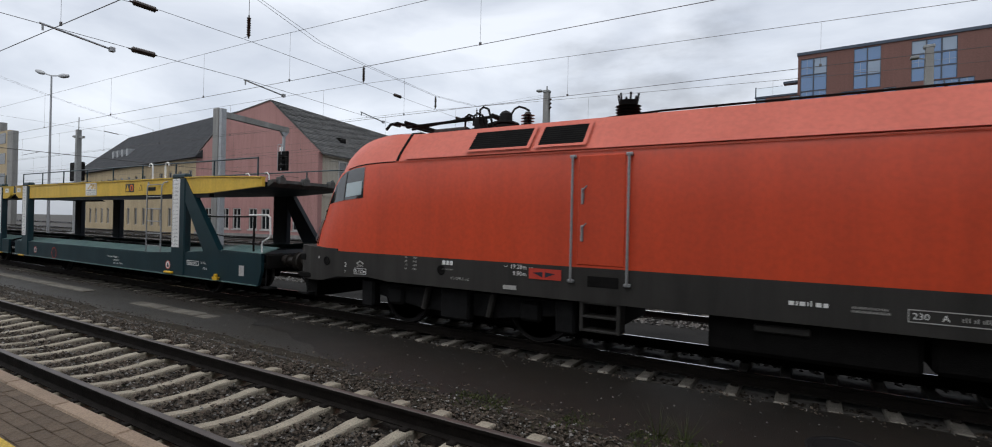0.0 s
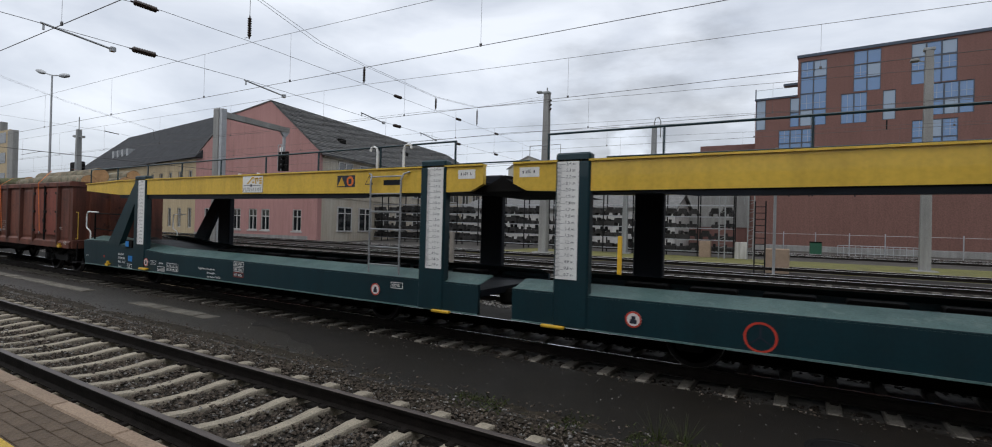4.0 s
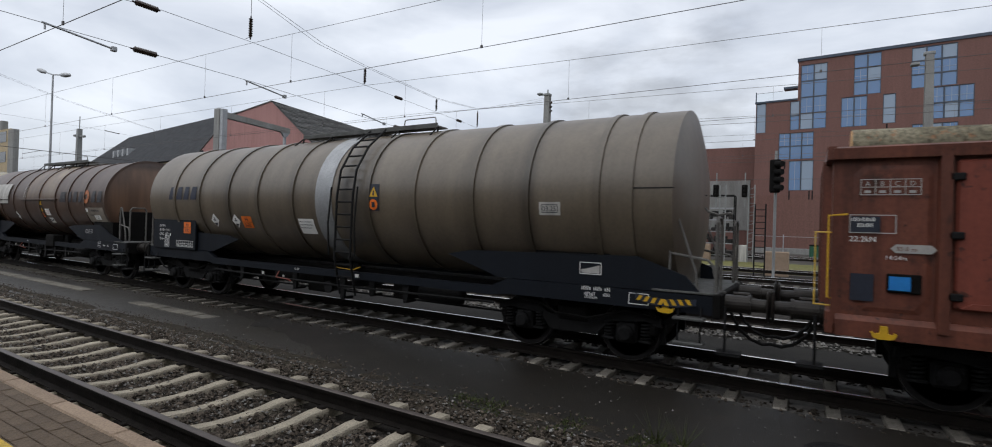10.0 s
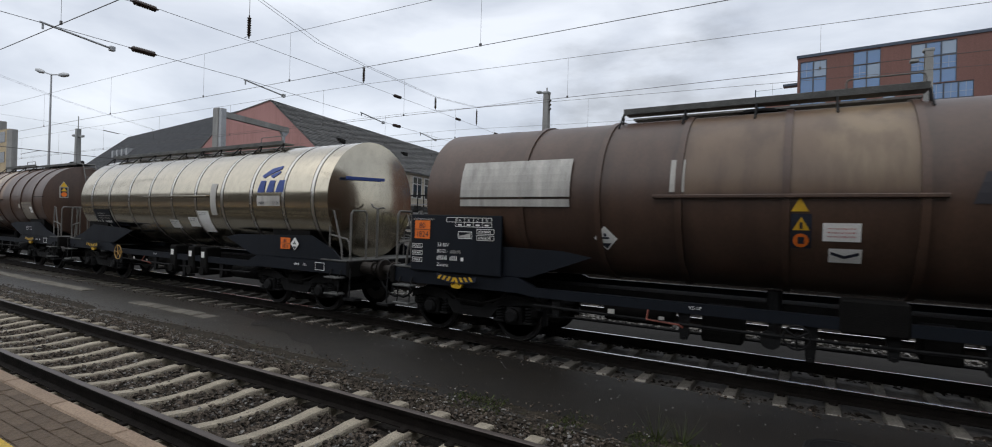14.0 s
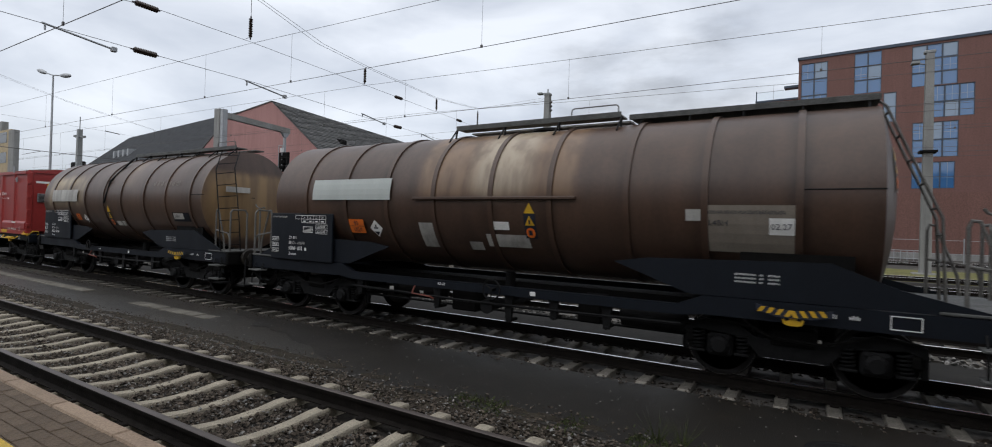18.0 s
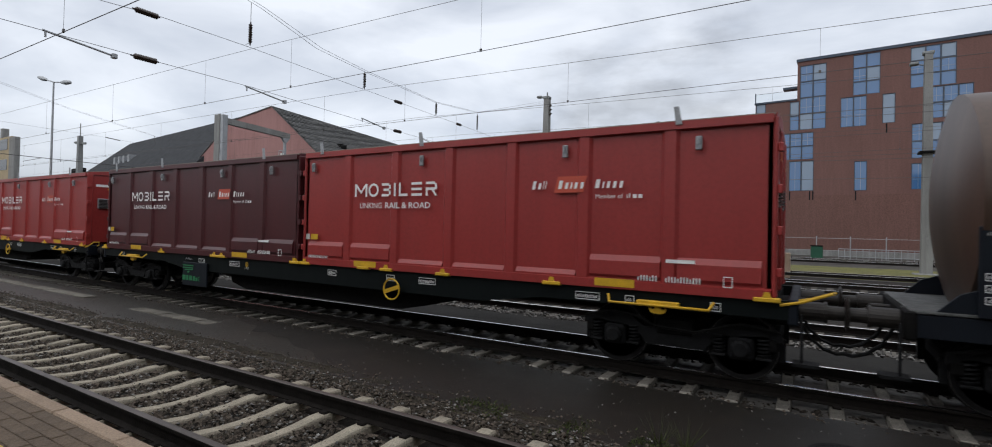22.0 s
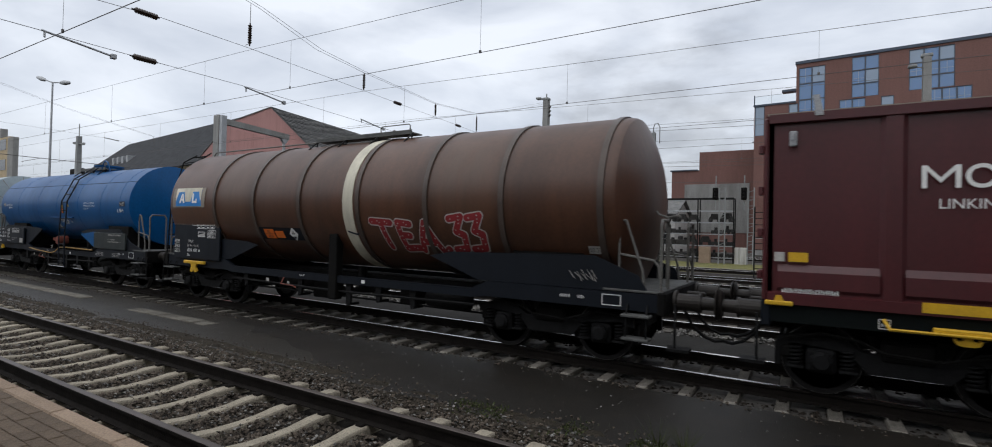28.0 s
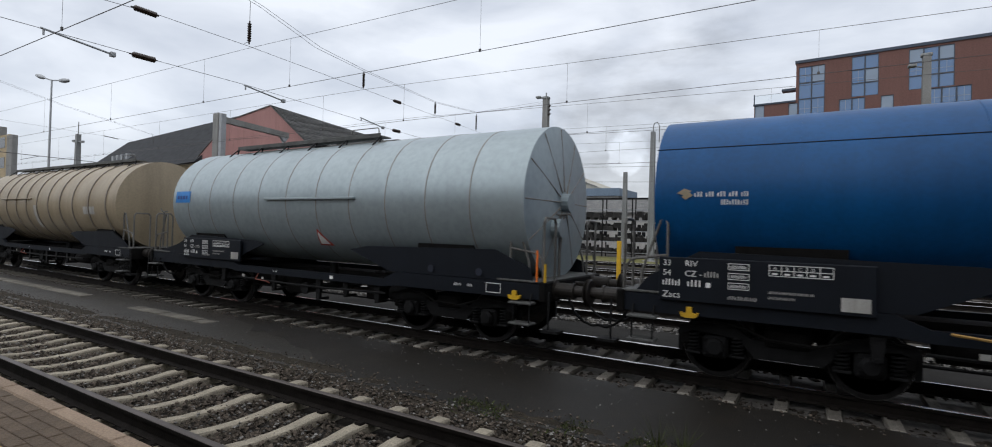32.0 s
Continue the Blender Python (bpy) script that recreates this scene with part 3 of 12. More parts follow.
def bed(y, x0, x1, z, half, name="ballast_bed", mat=None):
    bm = mesh()
    n = int((x1 - x0) / 0.5)
    rows = []
    for i in range(n + 1):
        x = x0 + (x1 - x0) * i / n
        cols = [(-half - 0.5, z - 0.2), (-half, z - 0.03)] + [(-half + half * 2 * k / 9, z + 0.025 * noise.noise((x * 2.3, k * 1.7, y))) for k in range(1, 9)] + [(half, z - 0.03), (half + 0.5, z - 0.2)]
        rows.append([bm.verts.new((x, y + a, b)) for a, b in cols])
    for a, b in zip(rows, rows[1:]):
        for k in range(len(a) - 1):
            bm.faces.new([a[k], b[k], b[k + 1], a[k + 1]])
    tagged(part(name, fix(bm), mat or M_BED), "grey-brown ballast bed under the rails", "ballast", kind="structure")


bed(NEAR_Y, -60, 12, -0.283, 1.75)
bed(TRAIN_Y, -90, 20, -0.37, 1.55, mat=M_BED_SHADE)
for yy in FAR_TRACKS:
    bed(yy, -140, 60, -0.31, 1.7)
stones("ballast_stone", "loose grey and brown ballast stones between the sleepers", -13, 1.5, ((1.95, 2.55), (2.8, 4.06), (4.3, 5.35)), 26000, -0.250, 0.026, M_BALLAST, 2)
stones("ballast_stone", "paler ballast stones scattered between the sleepers", -20, 1.5, ((1.95, 2.55), (2.8, 4.06), (4.3, 5.35)), 6500, -0.240, 0.019, M_BALLAST_PALE, 12)
stones("ballast_stone", "loose ballast stones farther along the platform track", 1.5, 10, ((1.95, 2.55), (2.8, 4.06), (4.3, 5.5)), 5000, -0.252, 0.034, M_BALLAST, 33)
stones("ballast_stone", "loose ballast stones along the platform track", -34, -13, ((1.95, 2.55), (2.8, 4.06), (4.3, 5.5)), 11000, -0.252, 0.038, M_BALLAST, 3)
stones("ballast_stone", "ballast stones in the train's track, darkened for the train's shade", -22, 4, ((7.6, 8.1), (9.85, 10.7)), 5500, -0.352, 0.04, M_BALLAST_SHADE, 5)
stones("ballast_stone", "ballast stones between the train's rails, darkened for the train's shade", -22, 4, ((8.35, 9.6),), 5500, -0.425, 0.036, M_BALLAST_SHADE, 25)
stones("ballast_stone", "pale ballast shoulder beside the asphalt", -45, 9, ((12.0, 12.85), (14.5, 15.2)), 7000, -0.265, 0.045, M_BALLAST_PALE, 6)
stones("gravel", "scattered small stones on the asphalt edge", -30, 2, ((5.2, 5.75), (7.2, 7.5)), 3500, -0.222, 0.018, M_BALLAST, 7)
stones("gravel", "loose pale chips lying on the wet asphalt", -24, 2, ((5.6, 7.1), (7.1, 7.5), (7.2, 7.45)), 900, -0.226, 0.010, M_BALLAST_PALE, 27)
stones("gravel", "small pale stones in the mud beside the track", -22, 2, ((4.85, 5.6),), 1100, -0.228, 0.012, M_BALLAST_PALE, 17)

# weeds along the asphalt's edge
weeds = mesh()
wr = random.Random(9)
for k in range(4200):
    x = 1.6 - 5.5 * wr.random() ** 1.6
    y = 5.36 + 0.13 * abs(wr.gauss(0, 1)) * (1 if wr.random() < 0.7 else -1)
    if noise.noise((x * 1.3, y * 1.3, 3)) < -0.02:
        continue
    a, h = wr.uniform(0, 6.28), wr.uniform(0.015, 0.05)
    w = wr.uniform(0.006, 0.014)
    dx, dy = math.cos(a) * w, math.sin(a) * w
    lean = wr.uniform(-0.03, 0.03)
    face(weeds, [(x - dx, y - dy, -0.225), (x + dx, y + dy, -0.225), (x + lean, y + lean, -0.225 + h)])
for cx, cy in ((-1.05, 5.55), (-1.3, 5.5)):
    for k in range(26):
        a, r = wr.uniform(0, 6.28), wr.uniform(0.02, 0.16)
        h = wr.uniform(0.12, 0.34)
        tip = (cx + math.cos(a) * r * 1.6, cy + math.sin(a) * r * 1.6, -0.22 + h)
        face(weeds, [(cx + math.cos(a) * 0.03, cy + math.sin(a) * 0.03, -0.225), (cx + math.cos(a) * 0.03 + 0.006, cy + math.sin(a) * 0.03, -0.225), tip])
tagged(part("weeds", weeds, M_MOSS), "low green weeds and moss at the asphalt edge", "weeds", kind="stuff")

# rows of concrete slabs let into the asphalt
for x0, n, y in ((-14.4, 7, 6.46), (-25.5, 9, 6.62)):
    crossing = thing("cable_duct_cover", "row of pale concrete duct covers in the asphalt", "duct cover", kind="structure")
    for k in range(n):
        bm = mesh()
        x = x0 + k * 0.485 if n == 7 else x0 + k * 0.9
        w = 0.455 if n == 7 else 0.86
        box(bm, x, x + w, y - 0.16, y + 0.16, -0.3, -0.205 + 0.005 * (k * 7 % 3), 0.012)
        part("slab", bm, M_DUCT, crossing)

cover = thing("manhole_cover", "dark round manhole cover in the asphalt", "manhole cover", kind="structure", at=pose(0.36, 6.22, -0.225))
bm = mesh()
turned(bm, [(-0.05, 0.36), (0.012, 0.36), (0.02, 0.34), (0.02, 0.30), (0.012, 0.29), (0.012, 0.0)], (0, 0, 0), "z", 24)
part("lid", fix(bm), M_BLACK2, cover)

# ---- platform ----
platform = thing("platform", "paved station platform with pale edge stones", "platform", kind="structure")
bm = mesh()
box(bm, -60, 14, -12, 1.72, -0.44, 0.425)
part("platform_body", bm, M_CONC, platform)
for k in range(50):
    bm = mesh()
    x = -40 + k * 1.0
    box(bm, x + 0.004, x + 0.996, 1.672, 1.80, 0.30, 0.466, 0.014)
    part("edge_stone", bm, M_EDGE, platform)
pave = bpy.data.meshes.new("paver")
bm = mesh()
box(bm, 0.0015, 0.1985, 0.0015, 0.0985, 0.40, 0.460, 0.004)
bm.to_mesh(pave)
bm.free()
pave.materials.append(M_PAVER)
for i in range(30):
    for j in range(14):
        o = new("paver", pave)
        o.parent = platform
        o.matrix_basis = pose(-8.1 + 0.2 * i + (0.1 if j % 2 else 0), 1.570 - 0.1 * j, 0.002 * ((i * 7 + j * 3) % 3))
bm = mesh()
box(bm, -60, -8.2, -10.9, 1.668, 0.40, 0.458)
box(bm, -8.2, 14, -10.9, 0.266, 0.40, 0.458)
box(bm, -2.1, 14, 0.268, 1.668, 0.40, 0.455)
part("paved_area", bm, M_PAVER, platform)
bm = mesh()
box(bm, -40, 10, 1.13, 1.25, 0.44, 0.468)
part("yellow_line", bm, M_YELLOW_LINE, platform, "yellow safety line")


# ---- masts, lamps, overhead wires ----
def mast(x, y, z0, z1, w0, w1, label, mat=M_POLE, name="catenary_mast"):
    t = thing(name, label, "mast", "catenary masts", at=pose(x, y, 0))
    bm = mesh()
    n = 6
    for s in (-1, 1):
        v = []
        for z, w in ((z0, w0), (z1, w1)):
            v.append([bm.verts.new(p) for p in ((-w, s * w * 0.85 - 0.04, z), (w, s * w * 0.85 - 0.04, z), (w, s * w * 0.85 + 0.04, z), (-w, s * w * 0.85 + 0.04, z))])
        for k in range(4):
            bm.faces.new([v[0][k], v[0][(k + 1) % 4], v[1][(k + 1) % 4], v[1][k]])
        bm.faces.new(v[1])
    part("flange", fix(bm), mat, t)
    bm = mesh()
    v = [[bm.verts.new(p) for p in ((-w * 0.92, -w * 0.7, z), (w * 0.92, -w * 0.7, z), (w * 0.92, w * 0.7, z), (-w * 0.92, w * 0.7, z))] for z, w in ((z0, w0), (z1, w1))]
    for k in range(4):
        bm.faces.new([v[0][k], v[0][(k + 1) % 4], v[1][(k + 1) % 4], v[1][k]])
    part("web", fix(bm), mat, t)
    bm = mesh()
    box(bm, -w0 * 2.2, w0 * 2.2, -w0 * 2.2, w0 * 2.2, z0 - 0.5, z0 + 0.12, 0.04)
    part("foundation", bm, M_CONC, t)
    return t


m = mast(-19.4, 40.0, -0.3, 13.4, 0.34, 0.22, "tall grey steel catenary mast with floodlight", M_CONC)
bm = mesh()
box(bm, -0.30, 0.26, -0.28, 0.28, 13.3, 13.5, 0.03)
rod(bm, (0, 0, 13.5), (0, 0, 13.85), 0.06)
part("mast_cap", bm, M_POLE, m)
bm = mesh()
box(bm, -0.95, -0.5, -0.2, 0.25, 13.45, 13.62, 0.04)
rod(bm, (-0.5, 0, 13.5), (0, 0, 13.15), 0.035)
part("floodlight", bm, M_POLE, m)
bm = mesh()
for k in range(3):
    rod(bm, (0.25, 0, 12.6 - 0.35 * k), (0.42, 0, 12.75 - 0.35 * k), 0.07)
part("insulator", bm, M_INSUL, m)
m = mast(6.3, 42.0, -0.3, 13.7, 0.29, 0.20, "tall grey concrete-coloured catenary mast on the grass", M_CONC)
bm = mesh()
box(bm, -0.30, 0.28, -0.22, 0.22, 13.7, 13.9, 0.04)
part("mast_cap", bm, M_POLE, m)
bm = mesh()
box(bm, -0.95, -0.5, -0.25, 0.2, 13.1, 13.28, 0.04)
rod(bm, (-0.6, 0, 13.15), (0, 0, 13.0), 0.04)
part("floodlight", bm, M_POLE, m)
bm = mesh()
box(bm, -0.44, 0.44, -0.44, 0.44, 7.4, 7.55, 0.01)
part("band", bm, M_BLACK, m)
m = mast(-10.9, 42.5, -0.3, 10.3, 0.26, 0.16, "grey steel catenary mast behind the yard tracks")
bm = mesh()
pipe(bm, [(0, 0, 9.9), (0, 0, 10.7), (0.1, 0, 11.0), (0.35, 0, 11.05), (0.5, 0, 10.7), (0.5, 0, 9.4)], 0.04)
part("bracket", bm, M_POLE, m)
m = mast(-14.2, 46.0, -0.3, 7.5, 0.24, 0.15, "grey steel catenary mast beside the racks")
m = mast(-75.0, 27.0, -0.3, 12.1, 0.33, 0.22, "distant tall catenary mast with cross arm")
bm = mesh()
rod(bm, (-1.2, 0, 11.3), (1.2, 0, 11.1), 0.09)
rod(bm, (0, 0, 12.0), (0, 0, 13.6), 0.05)
box(bm, -1.5, -0.9, -0.1, 0.1, 11.3, 11.5, 0.02)
box(bm, 0.9, 1.5, -0.1, 0.1, 11.0, 11.25, 0.02)
part("cross_arm", bm, M_POLE, m)

# portal: post with a boom across to a dropper post
portal = thing("signal_gantry", "grey steel portal post with a boom carrying a signal", "gantry", at=pose(-37.5, 22.5, 0))
bm = mesh()
box(bm, -1.15, -0.45, -0.25, 0.25, -0.4, 10.2, 0.03)
part("post", bm, M_CONC, portal)
bm = mesh()
box(bm, -0.43, -0.1, -0.2, 0.2, -0.4, 10.15, 0.02)
part("post_flange", bm, M_GALV, portal)
bm = mesh()
v = []
for x, y, z in ((-0.75, 0.2, 9.82), (-1.1, 6.3, 9.62)):
    v.append([bm.verts.new(p) for p in ((x - 0.18, y, z - 0.22), (x + 0.18, y, z - 0.22), (x + 0.18, y, z + 0.22), (x - 0.18, y, z + 0.22))])
for k in range(4):
    bm.faces.new([v[0][k], v[0][(k + 1) % 4], v[1][(k + 1) % 4], v[1][k]])
bm.faces.new(v[0])
bm.faces.new(v[1][::-1])
part("boom", fix(bm), M_CONC, portal)
bm = mesh()
prism(bm, [(5.5, 9.45), (6.3, 9.45), (6.02, 9.05), (5.78, 9.05)], -1.2, -0.95)
box(bm, -1.2, -1.0, 5.8, 6.0, 7.7, 9.2, 0.02)
part("dropper", fix(bm), M_GALV, portal)
bm = mesh()
box(bm, -1.6, -0.45, 5.7, 6.0, 6.1, 7.75, 0.05)
part("signal_head", bm, M_BLACK, portal, "black signal head")
for k in range(3):
    bm = mesh()
    rod(bm, (-0.9 + 0.1 * (k % 2), 5.7, 6.45 + 0.42 * k), (-0.8 + 0.1 * (k % 2), 5.4, 6.43 + 0.42 * k), 0.17, 12)
    part("lamp_hood", bm, M_BLACK, portal)
bm = mesh()
box(bm, -1.25, -0.85, 5.6, 5.65, 7.75, 8.1, 0.01)
part("plate", bm, M_WHITE, portal, "small white plate")
bm = mesh()
for dx in (0.0, 0.45):
    rod(bm, (-1.3 + dx, 5.5, 6.1), (-1.3 + dx, 5.5, 8.3), 0.03, 6)
rod(bm, (-1.3, 5.5, 8.3), (-0.85, 5.5, 8.3), 0.03, 6)
part("guard_frame", bm, M_GALV, portal)

hung = thing("hanging_signal", "black signal box hung on a slim tube over the tracks", "signal", at=pose(-77.9, 28.0, 0))
bm = mesh()
box(bm, -1.7, 1.7, -0.2, 0.2, 6.1, 8.45, 0.1)
part("signal_head", bm, M_BLACK, hung)
bm = mesh()
rod(bm, (0, 0.25, -0.3), (0, 0.25, 9.2), 0.09, 8)
part("post", bm, M_POLE, hung)

lamp = thing("street_lamp", "tall grey twin-arm street lamp", "street lamp", at=pose(-52.5, 17.0, 0))
bm = mesh()
rod(bm, (0, 0, -0.4), (0, 0, 13.15), 0.11, 10, 0.06)
part("pole", bm, M_GALV, lamp)
for s in (-1, 1):
    bm = mesh()
    rod(bm, (0, 0, 13.1), (s * 1.5, 0, 13.5 if s < 0 else 12.9), 0.05)
    part("arm", bm, M_GALV, lamp)
    bm = mesh()
    turned(bm, [(-0.9, 0.03), (-0.75, 0.12), (0, 0.19), (0.7, 0.14), (0.9, 0.03)], (0, 0, 0), "x", 12)
    part("lantern", fix(bm), M_GALV, lamp, smooth=True).matrix_basis = pose(s * 2.35, 0, 13.72 if s < 0 else 12.78, 0, 15 if s < 0 else 7, 0)


def wire(name, runs, r, label, category="overhead wire", mat=M_WIRE, group="overhead wires"):
    bm = mesh()
    for pts in runs:
        pipe(bm, pts, r * 0.62, 5)
    return tagged(part(name, bm, mat), label, category, group)


def sag(p, q, drop, n=10):
    p, q = Vector(p), Vector(q)
    return [p.lerp(q, k / n) - Vector((0, 0, drop * 4 * (k / n) * (1 - k / n))) for k in range(n + 1)]


# each row: support, track, contact height, carrier height at the support, fall to the east and to the west in metres a metre
CATENARIES = ((-12.33, 3.43, 4.97, 6.325, 0.018, 0.004), (-14.05, 8.957, 5.665, 7.0, 0.019, -0.004), (-14.1, 13.6, 5.65, 6.97, 0.027, -0.004),
              (-15.3, 18.3, 5.70, 7.02, 0.031, 0.0), (-16.2, 23.0, 5.75, 7.1, 0.031, 0.0), (-17.1, 27.8, 5.8, 7.2, 0.031, 0.0))
for cx, cy, zc, zm, east, west in CATENARIES:
    def carrier(x):
        d = x - cx
        fall = east if d > 0 else west
        d = abs(d)
        return zm - fall * d * (1 - d / 95)
    wire("contact_wire", [[(cx - 110, cy, zc), (cx, cy, zc), (cx + 70, cy, zc)]], 0.011, "thin dark contact wire above a track")
    bm = mesh()
    pipe(bm, [(cx - 60 + 5 * k, cy, carrier(cx - 60 + 5 * k)) for k in range(25)], 0.0055 if cy < 10 else 0.006, 5)
    for k in range(9):
        for sgn in (-1, 1):
            x = cx + sgn * (2.05 + 6.1 * k)
            rod(bm, (x, cy, zc), (x, cy, carrier(x)), 0.003 if cy < 10 else 0.0035, 4)
            box(bm, x - 0.025, x + 0.025, cy - 0.012, cy + 0.012, zc - 0.01, zc + 0.05)
    tagged(part("catenary_wire", bm, M_WIRE), "dark carrier wire with thin droppers", "overhead wire", "overhead wires")

far_end = (-19.4, 40.0)


def cross_point(y, z):
    k = (y - 8.957) / (40 - 8.957)
    return (-13.4 + (far_end[0] + 13.4) * k, y, z)


def insulator(p, q, r=0.075, discs=9):
    bm = mesh()
    p, q = Vector(p), Vector(q)
    d = q - p
    for k in range(discs):
        a = p + d * ((k + 0.1) / discs)
        b = p + d * ((k + 0.75) / discs)
        rod(bm, a, b, r * 0.55, 8, r)
    rod(bm, p - d * 0.12, q + d * 0.12, 0.02, 6)
    return tagged(part("insulator", bm, M_INSUL), "dark brown ribbed porcelain insulator on the wires", "insulator", "insulators")


wire("span_wire", [[cross_point(-6, 8.8), cross_point(3.6, 8.4), cross_point(8.95, 8.1), cross_point(11.27, 7.75), cross_point(13.93, 7.78), cross_point(19.71, 8.02), cross_point(24.8, 8.68), cross_point(32.2, 10.65), cross_point(39.8, 13.0)],
                   [cross_point(-6, 8.9), cross_point(3.6, 8.5), cross_point(9.07, 8.17), cross_point(11.57, 7.84), cross_point(14.05, 7.85), cross_point(19.75, 8.07), cross_point(24.9, 8.74), cross_point(39.8, 13.1)]], 0.010, "double span wire slung across the tracks")
wire("span_wire", [[cross_point(-6, 5.3), cross_point(3.2, 6.3), cross_point(6.11, 6.69), cross_point(8.62, 6.86), cross_point(14.09, 7.12), cross_point(22.3, 7.51), cross_point(28, 7.76), cross_point(39.8, 8.2)]], 0.010, "upper span wire across the tracks")
wire("span_wire", [[cross_point(-6, 5.0), cross_point(3.2, 5.49), cross_point(6.07, 5.63), cross_point(8.77, 5.78), cross_point(14.15, 5.92), cross_point(22.4, 6.22), cross_point(28.1, 6.46), cross_point(39.8, 7.0)]], 0.010, "lower span wire across the tracks")
# the next cross span down the line
SPAN_2 = lambda y, z: (-42 - 0.1933 * (y - 8.957), y, z)
wire("span_wire", [[SPAN_2(1.2, 12.6), SPAN_2(11.19, 10.23), SPAN_2(14.74, 9.54), SPAN_2(17.14, 9.2), SPAN_2(20.76, 8.74), SPAN_2(22.3, 8.65), SPAN_2(40, 12.0)],
                   [SPAN_2(1.2, 12.8), SPAN_2(11.19, 10.32), SPAN_2(14.74, 9.6), SPAN_2(20.76, 8.78)]], 0.009, "double span wire of the farther cross span")
wire("span_wire", [[SPAN_2(1.2, 7.6), SPAN_2(11.24, 7.92), SPAN_2(16.96, 8.0), SPAN_2(19.18, 7.96), SPAN_2(23, 8.0), SPAN_2(40, 8.4)]], 0.009, "upper wire of the farther cross span")
wire("span_wire", [[SPAN_2(1.2, 5.7), SPAN_2(11.29, 5.95), SPAN_2(16.19, 6.03), SPAN_2(21.2, 6.11), SPAN_2(23, 6.15), SPAN_2(40, 6.6)]], 0.034, "thick steady tube of the farther cross span")
for run in ([SPAN_2(20.76, 8.74), SPAN_2(20.86, 8.1)], [SPAN_2(13.4, 5.98), SPAN_2(12.4, 5.62)]):
    wire("hanger", [run], 0.025, "short steel hanger on the farther cross span", "hanger")
mast(-40.5, 1.2, 0.4, 13.2, 0.33, 0.22, "grey steel catenary mast on the platform holding the farther cross span", M_CONC)
for y, z in ((17.7, 7.98),):
    wire("steady_arm", [[SPAN_2(y - 0.5, z + 0.03), SPAN_2(y + 0.5, z - 0.03)]], 0.05, "short dark insulated arm on the farther cross span", "steady arm", M_INSUL, "steady arms")
for y, z0, z1 in ((8.62, 6.98, 7.5), (13.93, 7.2, 7.7), (19.71, 7.5, 7.98), (24.8, 7.75, 8.5)):
    insulator(cross_point(y, z0), cross_point(y, z1), 0.06, 8)
    for run in ([cross_point(y, z1), cross_point(y, z1 + (0.6 if y < 10 else 0.06))], [cross_point(y, z0), cross_point(y - 0.15, z0 - 0.09)]):
        wire("hanger", [run], 0.012, "short steel hanger beside an insulator", "hanger")
for y, z in ((5.75, 6.645), (16.3, 7.225), (22.3, 7.51), (28.0, 7.76)):
    insulator(cross_point(y - 0.25, z - 0.02), cross_point(y + 0.25, z + 0.01), 0.07)
for y, z in ((5.75, 5.615), (16.3, 5.998), (22.3, 6.216), (28.0, 6.456)):
    insulator(cross_point(y - 0.25, z - 0.02), cross_point(y + 0.25, z + 0.01), 0.07)
for (y0, z0), (y1, z1) in (((3.82, 5.31), (5.1, 5.55)), ((8.5, 5.53), (9.95, 5.82)), ((13.8, 5.79), (15.3, 6.03)), ((18.3, 5.85), (19.8, 6.15))):
    bm = mesh()
    rod(bm, cross_point(y0, z0 + 0.22), cross_point(y1, z0 + 0.14), 0.022, 6)
    rod(bm, cross_point(y0 + 0.05, z0 + 0.22), cross_point(y0 + 0.05, z0 + 0.1), 0.02, 6)
    box(bm, cross_point(y1, 0)[0] - 0.05, cross_point(y1, 0)[0] + 0.05, y1 - 0.05, y1 + 0.05, z0 + 0.09, z0 + 0.19, 0.01)
    tagged(part("steady_arm", bm, M_GALV), "grey steel steady arm holding a contact wire", "steady arm", "steady arms")
# a loop of tube on the tall mast
loop = mesh()
pipe(loop, [(-20.77, 39.7, 8.87), (-17.89, 39.7, 8.87), (-17.89, 39.7, 6.46), (-20.77, 39.7, 6.46), (-20.77, 39.7, 8.87)], 0.035, 6)
for z in (6.46, 8.87):
    rod(loop, (-19.4, 39.72, z), (-19.4, 39.9, z), 0.04, 6)
tagged(part("tube_frame", loop, M_GALV), "thin rectangular tube frame fixed to the catenary mast", "frame")
# feeder lines farther back
for y, z in ((34, 9.0), (40, 7.4), (40, 6.2), (44, 8.2)):
    wire("feeder_wire", [sag((-140, y, z + 1), (-19.4, y, z), 0.8), sag((-19.4, y, z), (60, y, z + 0.4), 0.7)], 0.02, "thin dark feeder line along the yard")


